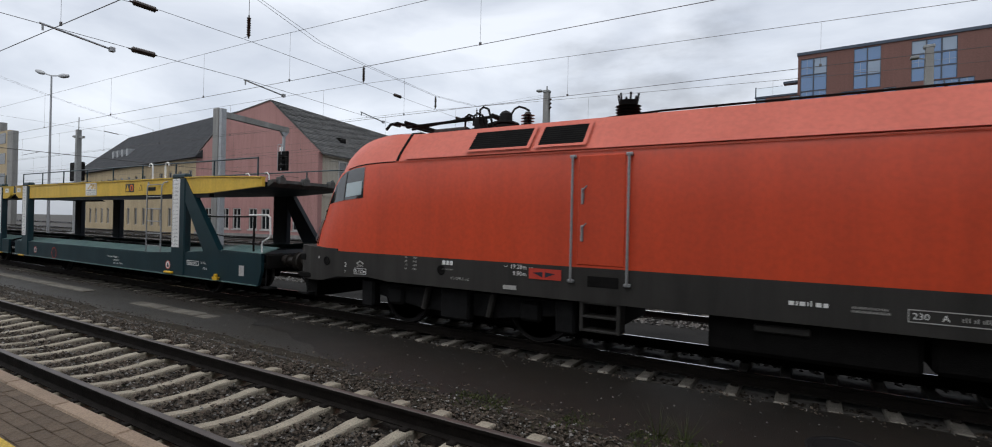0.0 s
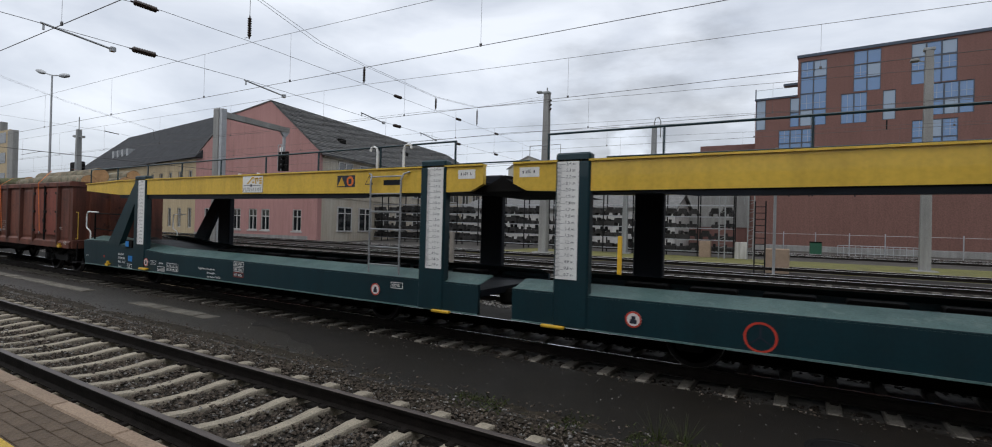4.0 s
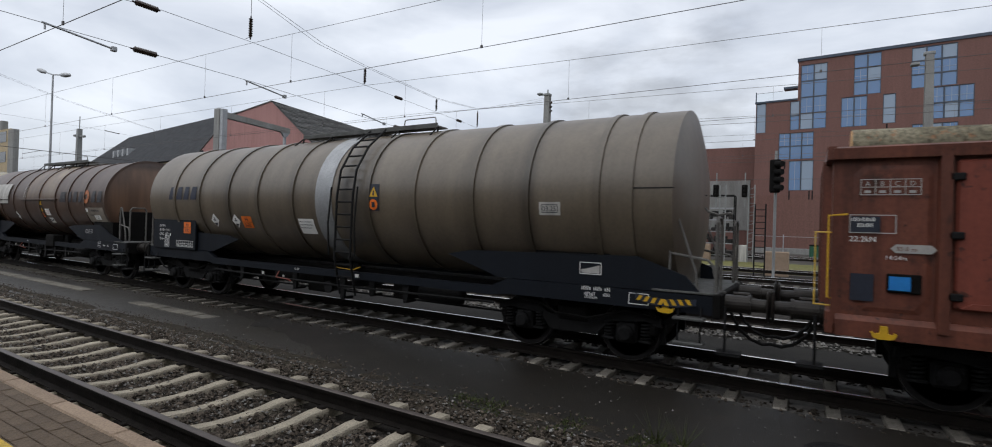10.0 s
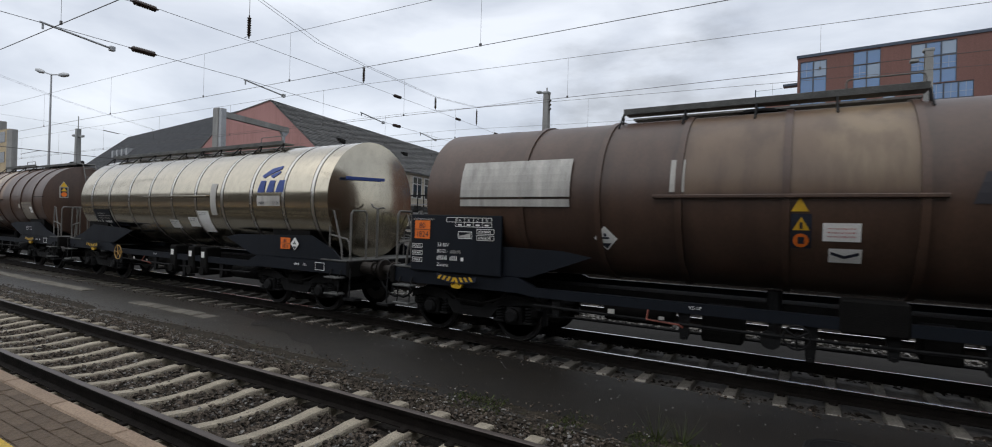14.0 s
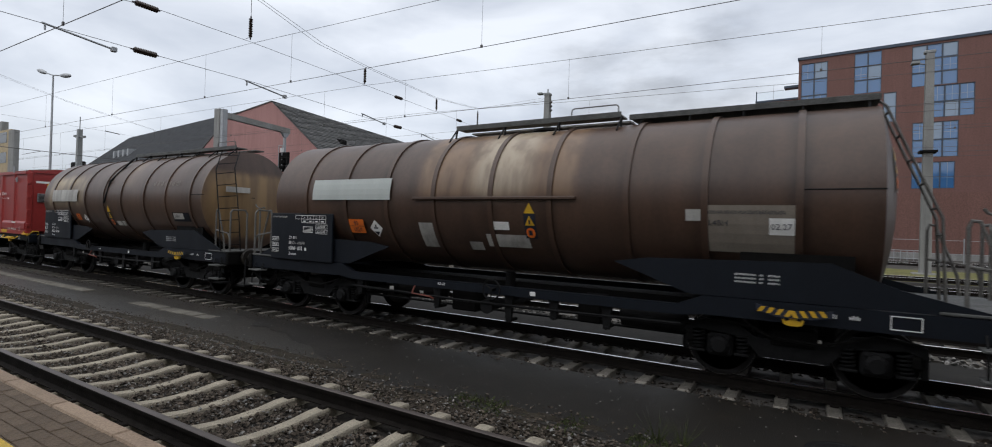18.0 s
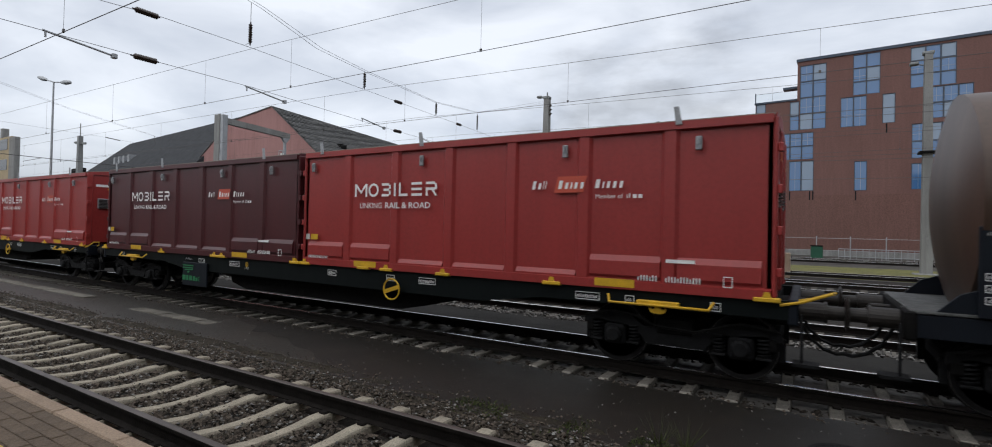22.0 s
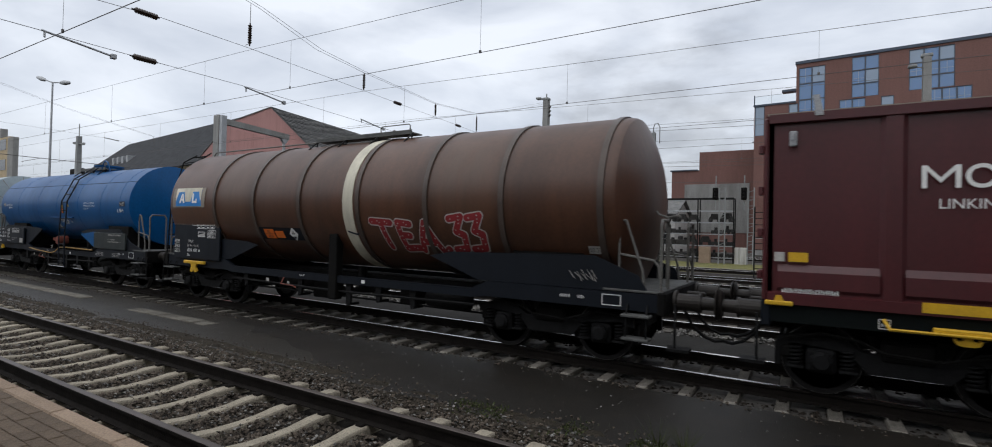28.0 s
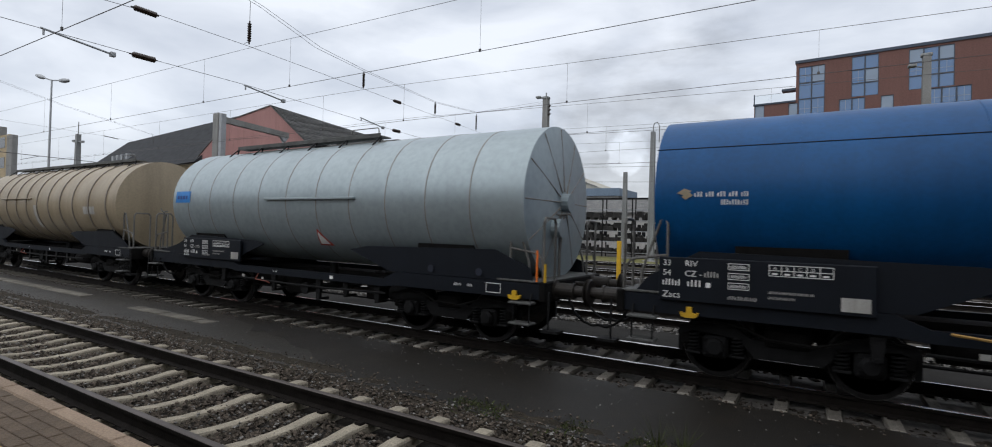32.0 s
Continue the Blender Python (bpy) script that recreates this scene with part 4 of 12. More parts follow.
# ---- buildings ----
def office_block():
    h = thing("office_building", "modern brown brick office building with blue glass windows", "building", at=pose(-5.4, 66, 0, 0, 0, -4.59))
    # facade wall with openings, in (s, z); openings are cut by a grid of panels
    wins = [(4.3, 13.7, 6.75, 20.75, 2, 4), (3.35, 13.7, 4.25, 16.9, 1, 2), (2.3, 10.45, 5.65, 13.4, 3, 2), (3.35, 7.0, 5.7, 10.3, 2, 1),
            (9.1, 16.85, 11.4, 21.1, 2, 3), (8.05, 13.6, 10.3, 16.75, 2, 1), (11.6, 13.7, 12.65, 16.7, 1, 1), (9.3, 6.9, 10.4, 9.98, 1, 1),
            (13.8, 16.95, 17.25, 21.0, 3, 3), (15.25, 13.8, 18.5, 16.9, 3, 2), (13.95, 9.95, 17.4, 13.4, 3, 2), (13.95, 6.9, 17.2, 9.5, 3, 1),
            (-0.05, 13.6, 0.95, 17.0, 1, 1), (20.2, 13.7, 22.5, 21.0, 2, 3), (20.5, 7.0, 24.0, 10.2, 3, 1), (25.5, 16.9, 28.9, 21.0, 3, 3)]
    xs = sorted({-0.1, 4.05, 34.0} | {w[0] for w in wins} | {w[2] for w in wins})
    zs = sorted({-0.5, 17.05, 21.25} | {w[1] for w in wins} | {w[3] for w in wins})
    bm = mesh()
    for a, b in zip(xs, xs[1:]):
        for c, d in zip(zs, zs[1:]):
            mx, mz = (a + b) / 2, (c + d) / 2
            if mx < 4.05 and mz > 17.05:
                continue
            if any(w[0] < mx < w[2] and w[1] < mz < w[3] for w in wins):
                continue
            box(bm, a, b, 0, 0.3, c, d)
    part("wall", bm, M_BRICK, h)
    bm = mesh()
    box(bm, -0.1, 34, 0.32, 18, -0.5, 17.0)
    box(bm, 4.05, 34, 0.32, 18, 17.0, 21.2)
    part("core", bm, M_BRICK, h, "brown rear walls")
    bm = mesh()
    box(bm, 3.95, 34.2, -0.12, 18.1, 21.2, 21.5)
    box(bm, -0.2, 4.04, -0.1, 0.25, 17.0, 17.18)
    part("roof_edge", bm, M_FRAME, h, "dark metal roof edge")
    bm = mesh()
    box(bm, 2.6, 4.0, 0.5, 1.5, 18.45, 18.7)
    part("canopy", bm, M_FRAME, h)
    bm = mesh()
    box(bm, -0.1, 4.0, 0.05, 0.08, 17.18, 18.15)
    part("glass_railing", bm, M_CLEAR, h, "clear glass balustrade")
    bm = mesh()
    box(bm, -0.16, -0.06, -0.02, 0.1, 17.0, 18.3)
    rod(bm, (-0.1, 0.06, 18.16), (2.6, 0.06, 18.16), 0.02, 5)
    part("railing_post", bm, M_FRAME, h)
    for i, (a, c, b, d, nx, nz) in enumerate(wins):
        t = 0.06
        bm = mesh()
        box(bm, a, a + t, 0.02, 0.2, c, d)
        win = part("window", bm, M_FRAME, h)
        for k in range(1, nx + 1):
            x = a + (b - a) * k / nx
            bm = mesh()
            box(bm, x - t, min(b, x + t), 0.02, 0.2, c, d)
            part("mullion", bm, M_FRAME, win)
        for k in range(nz + 1):
            z = c + (d - c) * k / nz
            bm = mesh()
            box(bm, a + t, b - t, 0.04, 0.18, max(c, z - t), min(d, z + t))
            part("transom", bm, M_FRAME, win)
        for kx in range(nx):
            for kz in range(nz):
                bm = mesh()
                x0, x1 = a + (b - a) * kx / nx + t, a + (b - a) * (kx + 1) / nx - t
                z0, z1 = c + (d - c) * kz / nz + t, c + (d - c) * (kz + 1) / nz - t
                box(bm, x0, x1, 0.10, 0.13, z0, z1)
                part("pane", bm, M_GLASS2 if (i * 5 + kx * 3 + kz * 7) % 6 == 0 else M_GLASS, win)
                if kz % 2 == 1 or nz == 1:
                    mx, zb = (x0 + x1) / 2, z0 + (z1 - z0) * 0.38
                    for bar in ((mx - 0.02, mx + 0.02, 0.085, 0.1, z0, z1), (x0, x1, 0.08, 0.095, zb, zb + 0.04)):
                        bm = mesh()
                        box(bm, *bar)
                        part("glazing_bar", bm, M_GLASS2, win)
    for s, z in ((2.9, 10.4), (5.6, 7.0), (5.3, 7.0), (3.4, 7.0), (11.9, 13.7), (9.4, 6.9)):
        bm = mesh()
        box(bm, s, s + 0.12, -0.035, 0.0, z - 1.0, z - 0.05)
        part("rain_stain", bm, M_BLACK2, h)
    bm = mesh()
    box(bm, -0.1, 34, -0.04, 0.0, -0.5, 0.6)
    part("plinth", bm, M_CONC, h, "grey concrete plinth")
    bm = mesh()
    box(bm, -0.1, 34, -0.025, 0.0, 0.6, 6.5)
    part("base_render", bm, M_BRICK_LOW, h, "pinkish rendered base storey")
    return h


office_block()


def hall():
    """The pink-gabled station building: the gable faces the tracks, the ridge runs back."""
    h = thing("station_building", "old pink-rendered building with a dark hipped slate roof", "building", at=pose(-44.6, 37.3, 0, 0, 0, 10.6))
    W, L, E, A, Z = 18.0, 56.0, 9.3, 6.9, 15.1
    B, BZ = 13.0, 13.75
    wins = [(-7.3, 0.9), (-9.1, 0.9), (-11.5, 0.9), (-13.3, 0.9), (-15.9, 0.9), (-2.9, 0.9)]
    bm = mesh()
    z0, z1 = 0.75, 3.1
    xs = sorted({-W, 0.0} | {a - 0.6 for a, _ in wins} | {a + 0.6 for a, _ in wins})
    for a, b in zip(xs, xs[1:]):
        mx = (a + b) / 2
        hole = any(abs(mx - w) < 0.6 for w, _ in wins)
        for c, d in ((-0.5, z0), (z0, z1), (z1, E)):
            if hole and c == z0:
                continue
            box(bm, a, b, 0, 0.4, c, d)
    v = [(-W, 0, E), (0, 0, E), (-A, 0, Z), (-B, 0, BZ)]
    prism(bm, [(p[0], p[2]) for p in v], 0.0, 0.4, "y")
    part("gable_wall", fix(bm), M_PINK, h)
    bm = mesh()
    box(bm, -1.1, 0.05, -0.35, 0.0, -0.5, E - 0.1)
    part("pilaster", bm, M_PINK, h)
    bm = mesh()
    box(bm, -0.4, 0.0, 0.42, L, -0.5, E)
    part("side_wall", bm, M_CREAM, h, "cream rendered side wall")
    bm = mesh()
    box(bm, -W, -W + 0.4, 0.42, L, -0.5, E)
    box(bm, -W, 0, L, L + 0.4, -0.5, E)
    part("rear_wall", bm, M_CREAM, h)
    bm = mesh()
    o = 0.45
    fo = 0.1
    pts = {"a": (o, -fo, E - 0.25), "b": (-W - o, -fo, E - 0.25), "c": (-A, -fo, Z + 0.1), "d": (-A, L - 12, Z + 0.1), "e": (o, L + o, E - 0.25), "f": (-W - o, L + o, E - 0.25), "g": (-B, -fo, BZ + 0.1), "h": (-B, L - 12, BZ + 0.1)}
    vs = {k: bm.verts.new(p) for k, p in pts.items()}
    lo = {k: bm.verts.new((p[0], p[1], p[2] - 0.1)) for k, p in pts.items()}
    for f in ("acde", "bfhg", "ghdc", "edhf"):
        bm.faces.new([vs[c] for c in f])
        bm.faces.new([lo[c] for c in f[::-1]])
    for a, b in ("ac", "cg", "gb", "bf", "fe", "ea"):
        bm.faces.new([vs[a], vs[b], lo[b], lo[a]])
    roof = part("roof", fix(bm), M_ROOF, h, "dark grey slate roof")
    # slate courses, raised on the visible slope
    bm = mesh()
    p0, p1, q0, q1 = Vector(pts["a"]), Vector(pts["e"]), Vector(pts["c"]), Vector(pts["d"])
    nrm = (q0 - p0).cross(p1 - p0).normalized()
    if nrm.z < 0:
        nrm = -nrm
    for k in range(26):
        t0, t1 = k / 26, (k + 1.12) / 26
        t1 = min(t1, 1)
        a, b = p0.lerp(q0, t0), p1.lerp(q1, t0)
        c, d = p1.lerp(q1, t1), p0.lerp(q0, t1)
        n = 22
        for j in range(n):
            s0, s1 = j / n, (j + 0.985) / n
            lift = nrm * (0.09 + 0.02 * ((j * 7 + k * 5) % 3))
            face(bm, [a.lerp(b, s0) + lift, a.lerp(b, s1) + lift, d.lerp(c, s1) + nrm * 0.02, d.lerp(c, s0) + nrm * 0.02])
    part("slate", fix(bm), M_ROOF, roof)["kind"] = "stuff"
    bm = mesh()
    for k in range(3):
        y = 6 + 8 * k
        x = -2.4 - 0.4 * k
        zz = E - 0.25 + (0.45 - x) / (A + 0.45) * (Z - E + 0.35)
        box(bm, x - 0.4, x + 0.4, y, y + 1.0, zz - 0.2, zz + 0.35, 0.03)
    part("roof_hatch", bm, M_BLACK, roof)
    for a, w in wins:
        win = framed("window", M_OFFWHITE, h, [(a - 0.62, a - 0.50, 0.05, 0.2, z0, z1), (a + 0.50, a + 0.62, 0.05, 0.2, z0, z1), (a - 0.04, a + 0.04, 0.05, 0.2, z0, z1), (a - 0.5, a + 0.5, 0.06, 0.19, z0, z0 + 0.1), (a - 0.5, a + 0.5, 0.06, 0.19, z0 + 1.5, z0 + 1.6), (a - 0.5, a + 0.5, 0.06, 0.19, z1 - 0.1, z1), (a - 0.75, a + 0.75, -0.08, 0.05, z0 - 0.15, z0)])
        bm = mesh()
        box(bm, a - 0.5, a + 0.5, 0.14, 0.16, z0 + 0.1, z1 - 0.1)
        part("pane", bm, M_GLASS_DARK, win)
    bm = mesh()
    box(bm, -W - 0.03, 0.03, -0.06, 0.0, -0.5, 0.25)
    part("plinth", bm, M_CONC, h)
    # side windows in two storeys, white frames with a cross bar
    for y0, y1 in ((3.0, 5.7), (7.0, 9.7), (11.0, 13.7), (15.2, 17.9), (19.7, 22.4), (23.1, 26.7), (27.2, 30.7), (31.2, 35.0), (36.6, 39.4), (41.0, 43.8), (45.4, 48.2)):
        for za, zb in ((0.9, 3.6), (5.6, 8.65)):
            m = (y0 + y1) / 2
            win = framed("window", M_OFFWHITE, h, [(0.0, 0.09, y0, y0 + 0.16, za, zb), (0.0, 0.09, y1 - 0.16, y1, za, zb), (0.0, 0.09, y0 + 0.16, y1 - 0.16, zb - 0.16, zb), (0.0, 0.14, y0 - 0.1, y1 + 0.1, za - 0.14, za), (0.0, 0.085, m - 0.09, m + 0.09, za, zb - 0.16), (0.0, 0.08, y0 + 0.16, y1 - 0.16, za + 1.9, za + 2.0)])
            for p, q in ((y0 + 0.16, m - 0.09), (m + 0.09, y1 - 0.16)):
                bm = mesh()
                box(bm, 0.01, 0.03, p, q, za, zb - 0.16)
                part("pane", bm, M_GLASS_DARK, win)
    boxes("string_course", M_CREAM, h, [(0.0, 0.10, 0.5, L, 4.5, 4.72)])
    boxes("cornice", M_CREAM, h, [(0.0, 0.22, 0.5, L, E - 0.5, E - 0.28)])
    return h


hall()


def wing():
    """The long yellow wing beyond the gable."""
    h = thing("station_wing", "long yellow-rendered wing with a dark roof and tall windows", "building", at=pose(-62.3, 34.0, 0, 0, 0, -7))
    L, E = 50.0, 9.2
    bm = mesh()
    wins = [(-1.6 - 3.05 * k) for k in range(15)]
    z0, z1, z2, z3 = 0.7, 3.1, 5.9, 7.6
    xs = sorted({-L, 0.0} | {w - 0.55 for w in wins} | {w + 0.55 for w in wins})
    for a, b in zip(xs, xs[1:]):
        hole = any(abs((a + b) / 2 - w) < 0.55 for w in wins)
        for c, d in ((-0.5, z0), (z0, z1), (z1, z2), (z2, z3), (z3, E)):
            if hole and c in (z0, z2):
                continue
            box(bm, a, b, 0, 0.4, c, d)
    part("wall", bm, M_CREAM2, h)
    # darkness of the rooms is one solid black block
    bm = mesh()
    box(bm, -L, 0, 0.45, 12, -0.5, E - 0.3)
    part("core", bm, M_BLACK, h, "black block coloured as the dark rooms behind the windows")
    for w in wins:
        for a, b in ((z0, z1), (z2, z3)):
            win = framed("window", M_OFFWHITE, h, [(w - 0.55, w - 0.45, 0.1, 0.2, a, b), (w + 0.45, w + 0.55, 0.1, 0.2, a, b), (w - 0.45, w + 0.45, 0.1, 0.2, b - 0.1, b), (w - 0.45, w + 0.45, 0.1, 0.2, a, a + 0.1), (w - 0.04, w + 0.04, 0.1, 0.2, a + 0.1, b - 0.1)])
            bm = mesh()
            box(bm, w - 0.45, w + 0.45, 0.16, 0.18, a + 0.1, b - 0.1)
            part("pane", bm, M_GLASS_DARK, win)
    bm = mesh()
    Rz = 16.0
    rv = [(-L - 0.6, -0.6, E - 0.2), (1.0, -0.6, E - 0.2), (1.0, 12.6, E - 0.2), (-L - 0.6, 12.6, E - 0.2), (-L + 6, 6.0, Rz), (1.0, 6.0, Rz)]
    vs = [bm.verts.new(p) for p in rv]
    for f in ((0, 1, 5, 4), (2, 3, 4, 5), (3, 0, 4), (1, 2, 5), (0, 3, 2, 1)):
        bm.faces.new([vs[i] for i in f])
    part("roof", fix(bm), M_ROOF_DARK, h, "long dark slate roof")
    for k in range(4):
        bm = mesh()
        x = -30 - 2.2 * k
        box(bm, x, x + 0.7, 1.6, 2.8, E + 1.6, E + 3.25, 0.02)
        part("skylight", bm, M_GALV, h, "pale skylight in the roof")
    return h


wing()


# ---- train: materials ----
M_LOCO = surf("red_locomotive_paint", (0.58, 0.060, 0.017), (0.50, 0.050, 0.015), 0.40, 0, 0.5, 3, 0.3, 0.02, 14, coat=0.0, spec=0.5, runs=0.1)
# roof red: fading and the sky's sheen share one pale colour
M_LOCO_ROOF = surf("faded_sky_paled_red", (0.56, 0.118, 0.075), (0.44, 0.085, 0.052), 0.48, 0, 0.7, 1, 0.4, 0.02, 14)
M_SKIRT = surf("dirty_grey_skirt", (0.036, 0.034, 0.031), (0.022, 0.0205, 0.019), 0.6, 0, 1.5, 2, 0.5, 0.05, spec=0.25, runs=0.25)
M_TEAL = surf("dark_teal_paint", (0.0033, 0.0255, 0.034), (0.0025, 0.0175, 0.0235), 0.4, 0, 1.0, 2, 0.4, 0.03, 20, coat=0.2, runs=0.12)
# teal of the upward faces, the sky's sheen put into its colour
M_TEAL_TOP = surf("sky_paled_teal", (0.15, 0.25, 0.235), (0.075, 0.15, 0.15), 0.38, 0.15, 1.6, 0, 0.7, 0.1, spots=(0.20, 0.27, 0.25), spec=0.6)
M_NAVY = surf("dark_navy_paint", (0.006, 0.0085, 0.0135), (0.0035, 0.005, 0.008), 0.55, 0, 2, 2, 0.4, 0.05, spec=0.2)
M_SOLE = surf("black_green_frame_paint", (0.0042, 0.0066, 0.0066), (0.0025, 0.004, 0.004), 0.55, 0, 2, 2, 0.4, 0.05, spec=0.12)
M_BEAM = surf("yellow_beam_paint", (0.64, 0.42, 0.055), (0.55, 0.355, 0.045), 0.4, 0, 0.8, 2, 0.3, 0.02, 16, coat=0.2, runs=0.12)
M_OCHRE = surf("dull_ochre_paint", (0.36, 0.21, 0.055), (0.24, 0.14, 0.045), 0.5, 0, 5, 0, 0.5, 0.05)
M_YELLOW = surf("yellow_fitting_paint", (0.62, 0.37, 0.02), (0.42, 0.25, 0.025), 0.45, 0, 5, 0, 0.4, 0.05)
M_RUST = surf("rusty_brown_wagon_paint", (0.150, 0.047, 0.028), (0.070, 0.0245, 0.016), 0.58, 0, 0.9, 3, 0.75, 0.09, 22, spots=(0.040, 0.019, 0.014), runs=0.42)
M_RUST2 = surf("faded_red_door_paint", (0.21, 0.053, 0.034), (0.115, 0.031, 0.021), 0.60, 0, 0.9, 3, 0.5, 0.09, 22, spots=(0.06, 0.028, 0.022), runs=0.2)
M_BARK = surf("pale_peeling_bark", (0.24, 0.215, 0.15), (0.09, 0.078, 0.05), 0.9, 0, 2.6, 0, 0.8, 0.6, 22, spots=(0.30, 0.14, 0.07))
M_BARK_MOSS = surf("mossy_bark", (0.10, 0.105, 0.04), (0.07, 0.06, 0.034), 0.95, 0, 2.2, 0, 0.8, 0.6, 22, spots=(0.3, 0.25, 0.16))
M_CUT = surf("cut_wood", (0.55, 0.33, 0.16), (0.35, 0.19, 0.09), 0.85, 0, 6, 0, 0.5, 0.3)
M_STRAP = surf("orange_strap", (0.75, 0.20, 0.02), (0.6, 0.15, 0.02), 0.7, 0, 9, 0, 0.3, 0.1)
M_GREYBROWN = surf("grimy_grey_brown_tank", (0.125, 0.100, 0.071), (0.076, 0.060, 0.044), 0.36, 0.0, 0.8, 4, 0.5, 0.02, 18, spec=0.62, runs=0.14)
M_BROWN = surf("grimy_brown_tank", (0.076, 0.044, 0.030), (0.042, 0.025, 0.019), 0.38, 0.0, 0.9, 4, 0.55, 0.02, 18, spec=0.45, runs=0.16)
M_BROWN2 = surf("rust_brown_tank", (0.082, 0.035, 0.019), (0.042, 0.020, 0.0125), 0.38, 0.0, 0.8, 4, 0.55, 0.02, 18, spec=0.42, runs=0.16)
M_CHROME = surf("polished_steel_cladding", (0.47, 0.425, 0.335), (0.44, 0.395, 0.31), 0.13, 1.0, 0.6, 0, 0.2, 0.004, 5)
M_BLUE = surf("blue_tank_paint", (0.0012, 0.071, 0.215), (0.001, 0.045, 0.14), 0.36, 0, 0.6, 4, 0.45, 0.012, 16, spec=0.24, runs=0.08)
M_SILVER = surf("grey_sheet_cladding", (0.31, 0.365, 0.385), (0.265, 0.315, 0.335), 0.36, 0.4, 0.8, 2, 0.3, 0.01, 8, spec=0.5, runs=0.04)
M_BEIGE = surf("beige_tank_paint", (0.29, 0.235, 0.155), (0.21, 0.165, 0.108), 0.42, 0, 0.8, 4, 0.4, 0.02, 18, spec=0.5, runs=0.12)
M_CONT = surf("red_container_paint", (0.29, 0.032, 0.029), (0.235, 0.025, 0.023), 0.36, 0, 0.7, 3, 0.35, 0.015, 16, spec=0.5, runs=0.07)
M_CONT_DARK = surf("dark_wine_container_paint", (0.070, 0.0128, 0.0155), (0.050, 0.0094, 0.0118), 0.36, 0, 0.7, 3, 0.35, 0.015, 16, spec=0.5, runs=0.08)
M_LETTER = surf("white_lettering", (0.78, 0.78, 0.76), (0.6, 0.6, 0.58), 0.5, 0, 6, 0, 0.35, 0.0)
M_LETTER_DIM = surf("dirty_white_lettering", (0.42, 0.41, 0.39), (0.25, 0.24, 0.23), 0.6, 0, 6, 0, 0.4, 0.0)
M_INK = surf("dark_lettering", (0.02, 0.025, 0.04), (0.012, 0.014, 0.02), 0.5, 0, 6, 0, 0.3, 0.0)
M_INK_FAINT = surf("faded_dark_lettering", (0.035, 0.034, 0.040), (0.028, 0.026, 0.03), 0.5, 0, 3, 0, 0.5, 0.0)
M_ORANGE_FAINT = surf("faded_orange_paint", (0.42, 0.15, 0.065), (0.28, 0.10, 0.045), 0.5, 0, 4, 0, 0.4, 0.0)
M_PLATE = surf("grey_green_plate", (0.020, 0.026, 0.026), (0.013, 0.017, 0.017), 0.5, 0, 3, 0, 0.4, 0.02)
M_INK_NAVY = surf("faded_navy_lettering", (0.022, 0.027, 0.048), (0.017, 0.020, 0.034), 0.5, 0, 3, 0, 0.5, 0.0)
M_INK_BLUE = surf("blue_lettering", (0.02, 0.05, 0.22), (0.015, 0.035, 0.16), 0.45, 0, 6, 0, 0.3, 0.0)
M_ORANGE = surf("orange_plate", (0.75, 0.17, 0.02), (0.55, 0.12, 0.02), 0.5, 0, 5, 0, 0.35, 0.0)
M_CORAL = surf("coral_red_field", (0.50, 0.085, 0.05), (0.42, 0.07, 0.042), 0.45, 0, 4, 0, 0.3, 0.0)
M_RED_SIGN = surf("red_sign", (0.5, 0.05, 0.03), None, 0.5, 0, 5, 0, 0.3, 0.0)
M_GREEN = surf("green_lettering", (0.022, 0.17, 0.065), None, 0.5, 0, 5, 0, 0.3, 0.0)
M_GRAFF = surf("dark_red_spray_paint", (0.25, 0.022, 0.026), (0.17, 0.016, 0.02), 0.6, 0, 5, 0, 0.4, 0.0)
M_BAND = surf("cream_band_paint", (0.60, 0.57, 0.46), (0.42, 0.39, 0.31), 0.5, 0, 3, 4, 0.4, 0.02, runs=0.2)
M_RING = surf("dull_grey_steel_band", (0.085, 0.066, 0.056), (0.042, 0.032, 0.028), 0.4, 0.2, 2, 0, 0.5, 0.03)
M_BLUE_SIGN = surf("blue_sign", (0.02, 0.20, 0.55), None, 0.4, 0, 5, 0, 0.2, 0.0)
M_PALE_PATCH = surf("pale_dirty_patch", (0.46, 0.45, 0.42), (0.27, 0.26, 0.24), 0.55, 0, 3, 4, 0.5, 0.0, runs=0.3)
M_CLEAN_FIELD = surf("greyish_white_field", (0.42, 0.45, 0.43), (0.36, 0.385, 0.37), 0.45, 0, 1.5, 3, 0.3, 0.0, runs=0.06)
M_DIM_PATCH = surf("dull_grey_patch", (0.24, 0.21, 0.175), (0.16, 0.135, 0.11), 0.55, 0, 3, 4, 0.5, 0.0)
M_BUFFER = surf("grimy_buffer_steel", (0.032, 0.027, 0.023), (0.013, 0.011, 0.0095), 0.5, 0.2, 5, 0, 0.6, 0.1)
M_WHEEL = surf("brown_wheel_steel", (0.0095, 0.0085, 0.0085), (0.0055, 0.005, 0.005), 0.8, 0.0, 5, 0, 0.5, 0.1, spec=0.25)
M_TREAD = surf("bright_wheel_tread", (0.13, 0.125, 0.12), None, 0.5, 1.0, 3, 0, 0.3, 0.0)


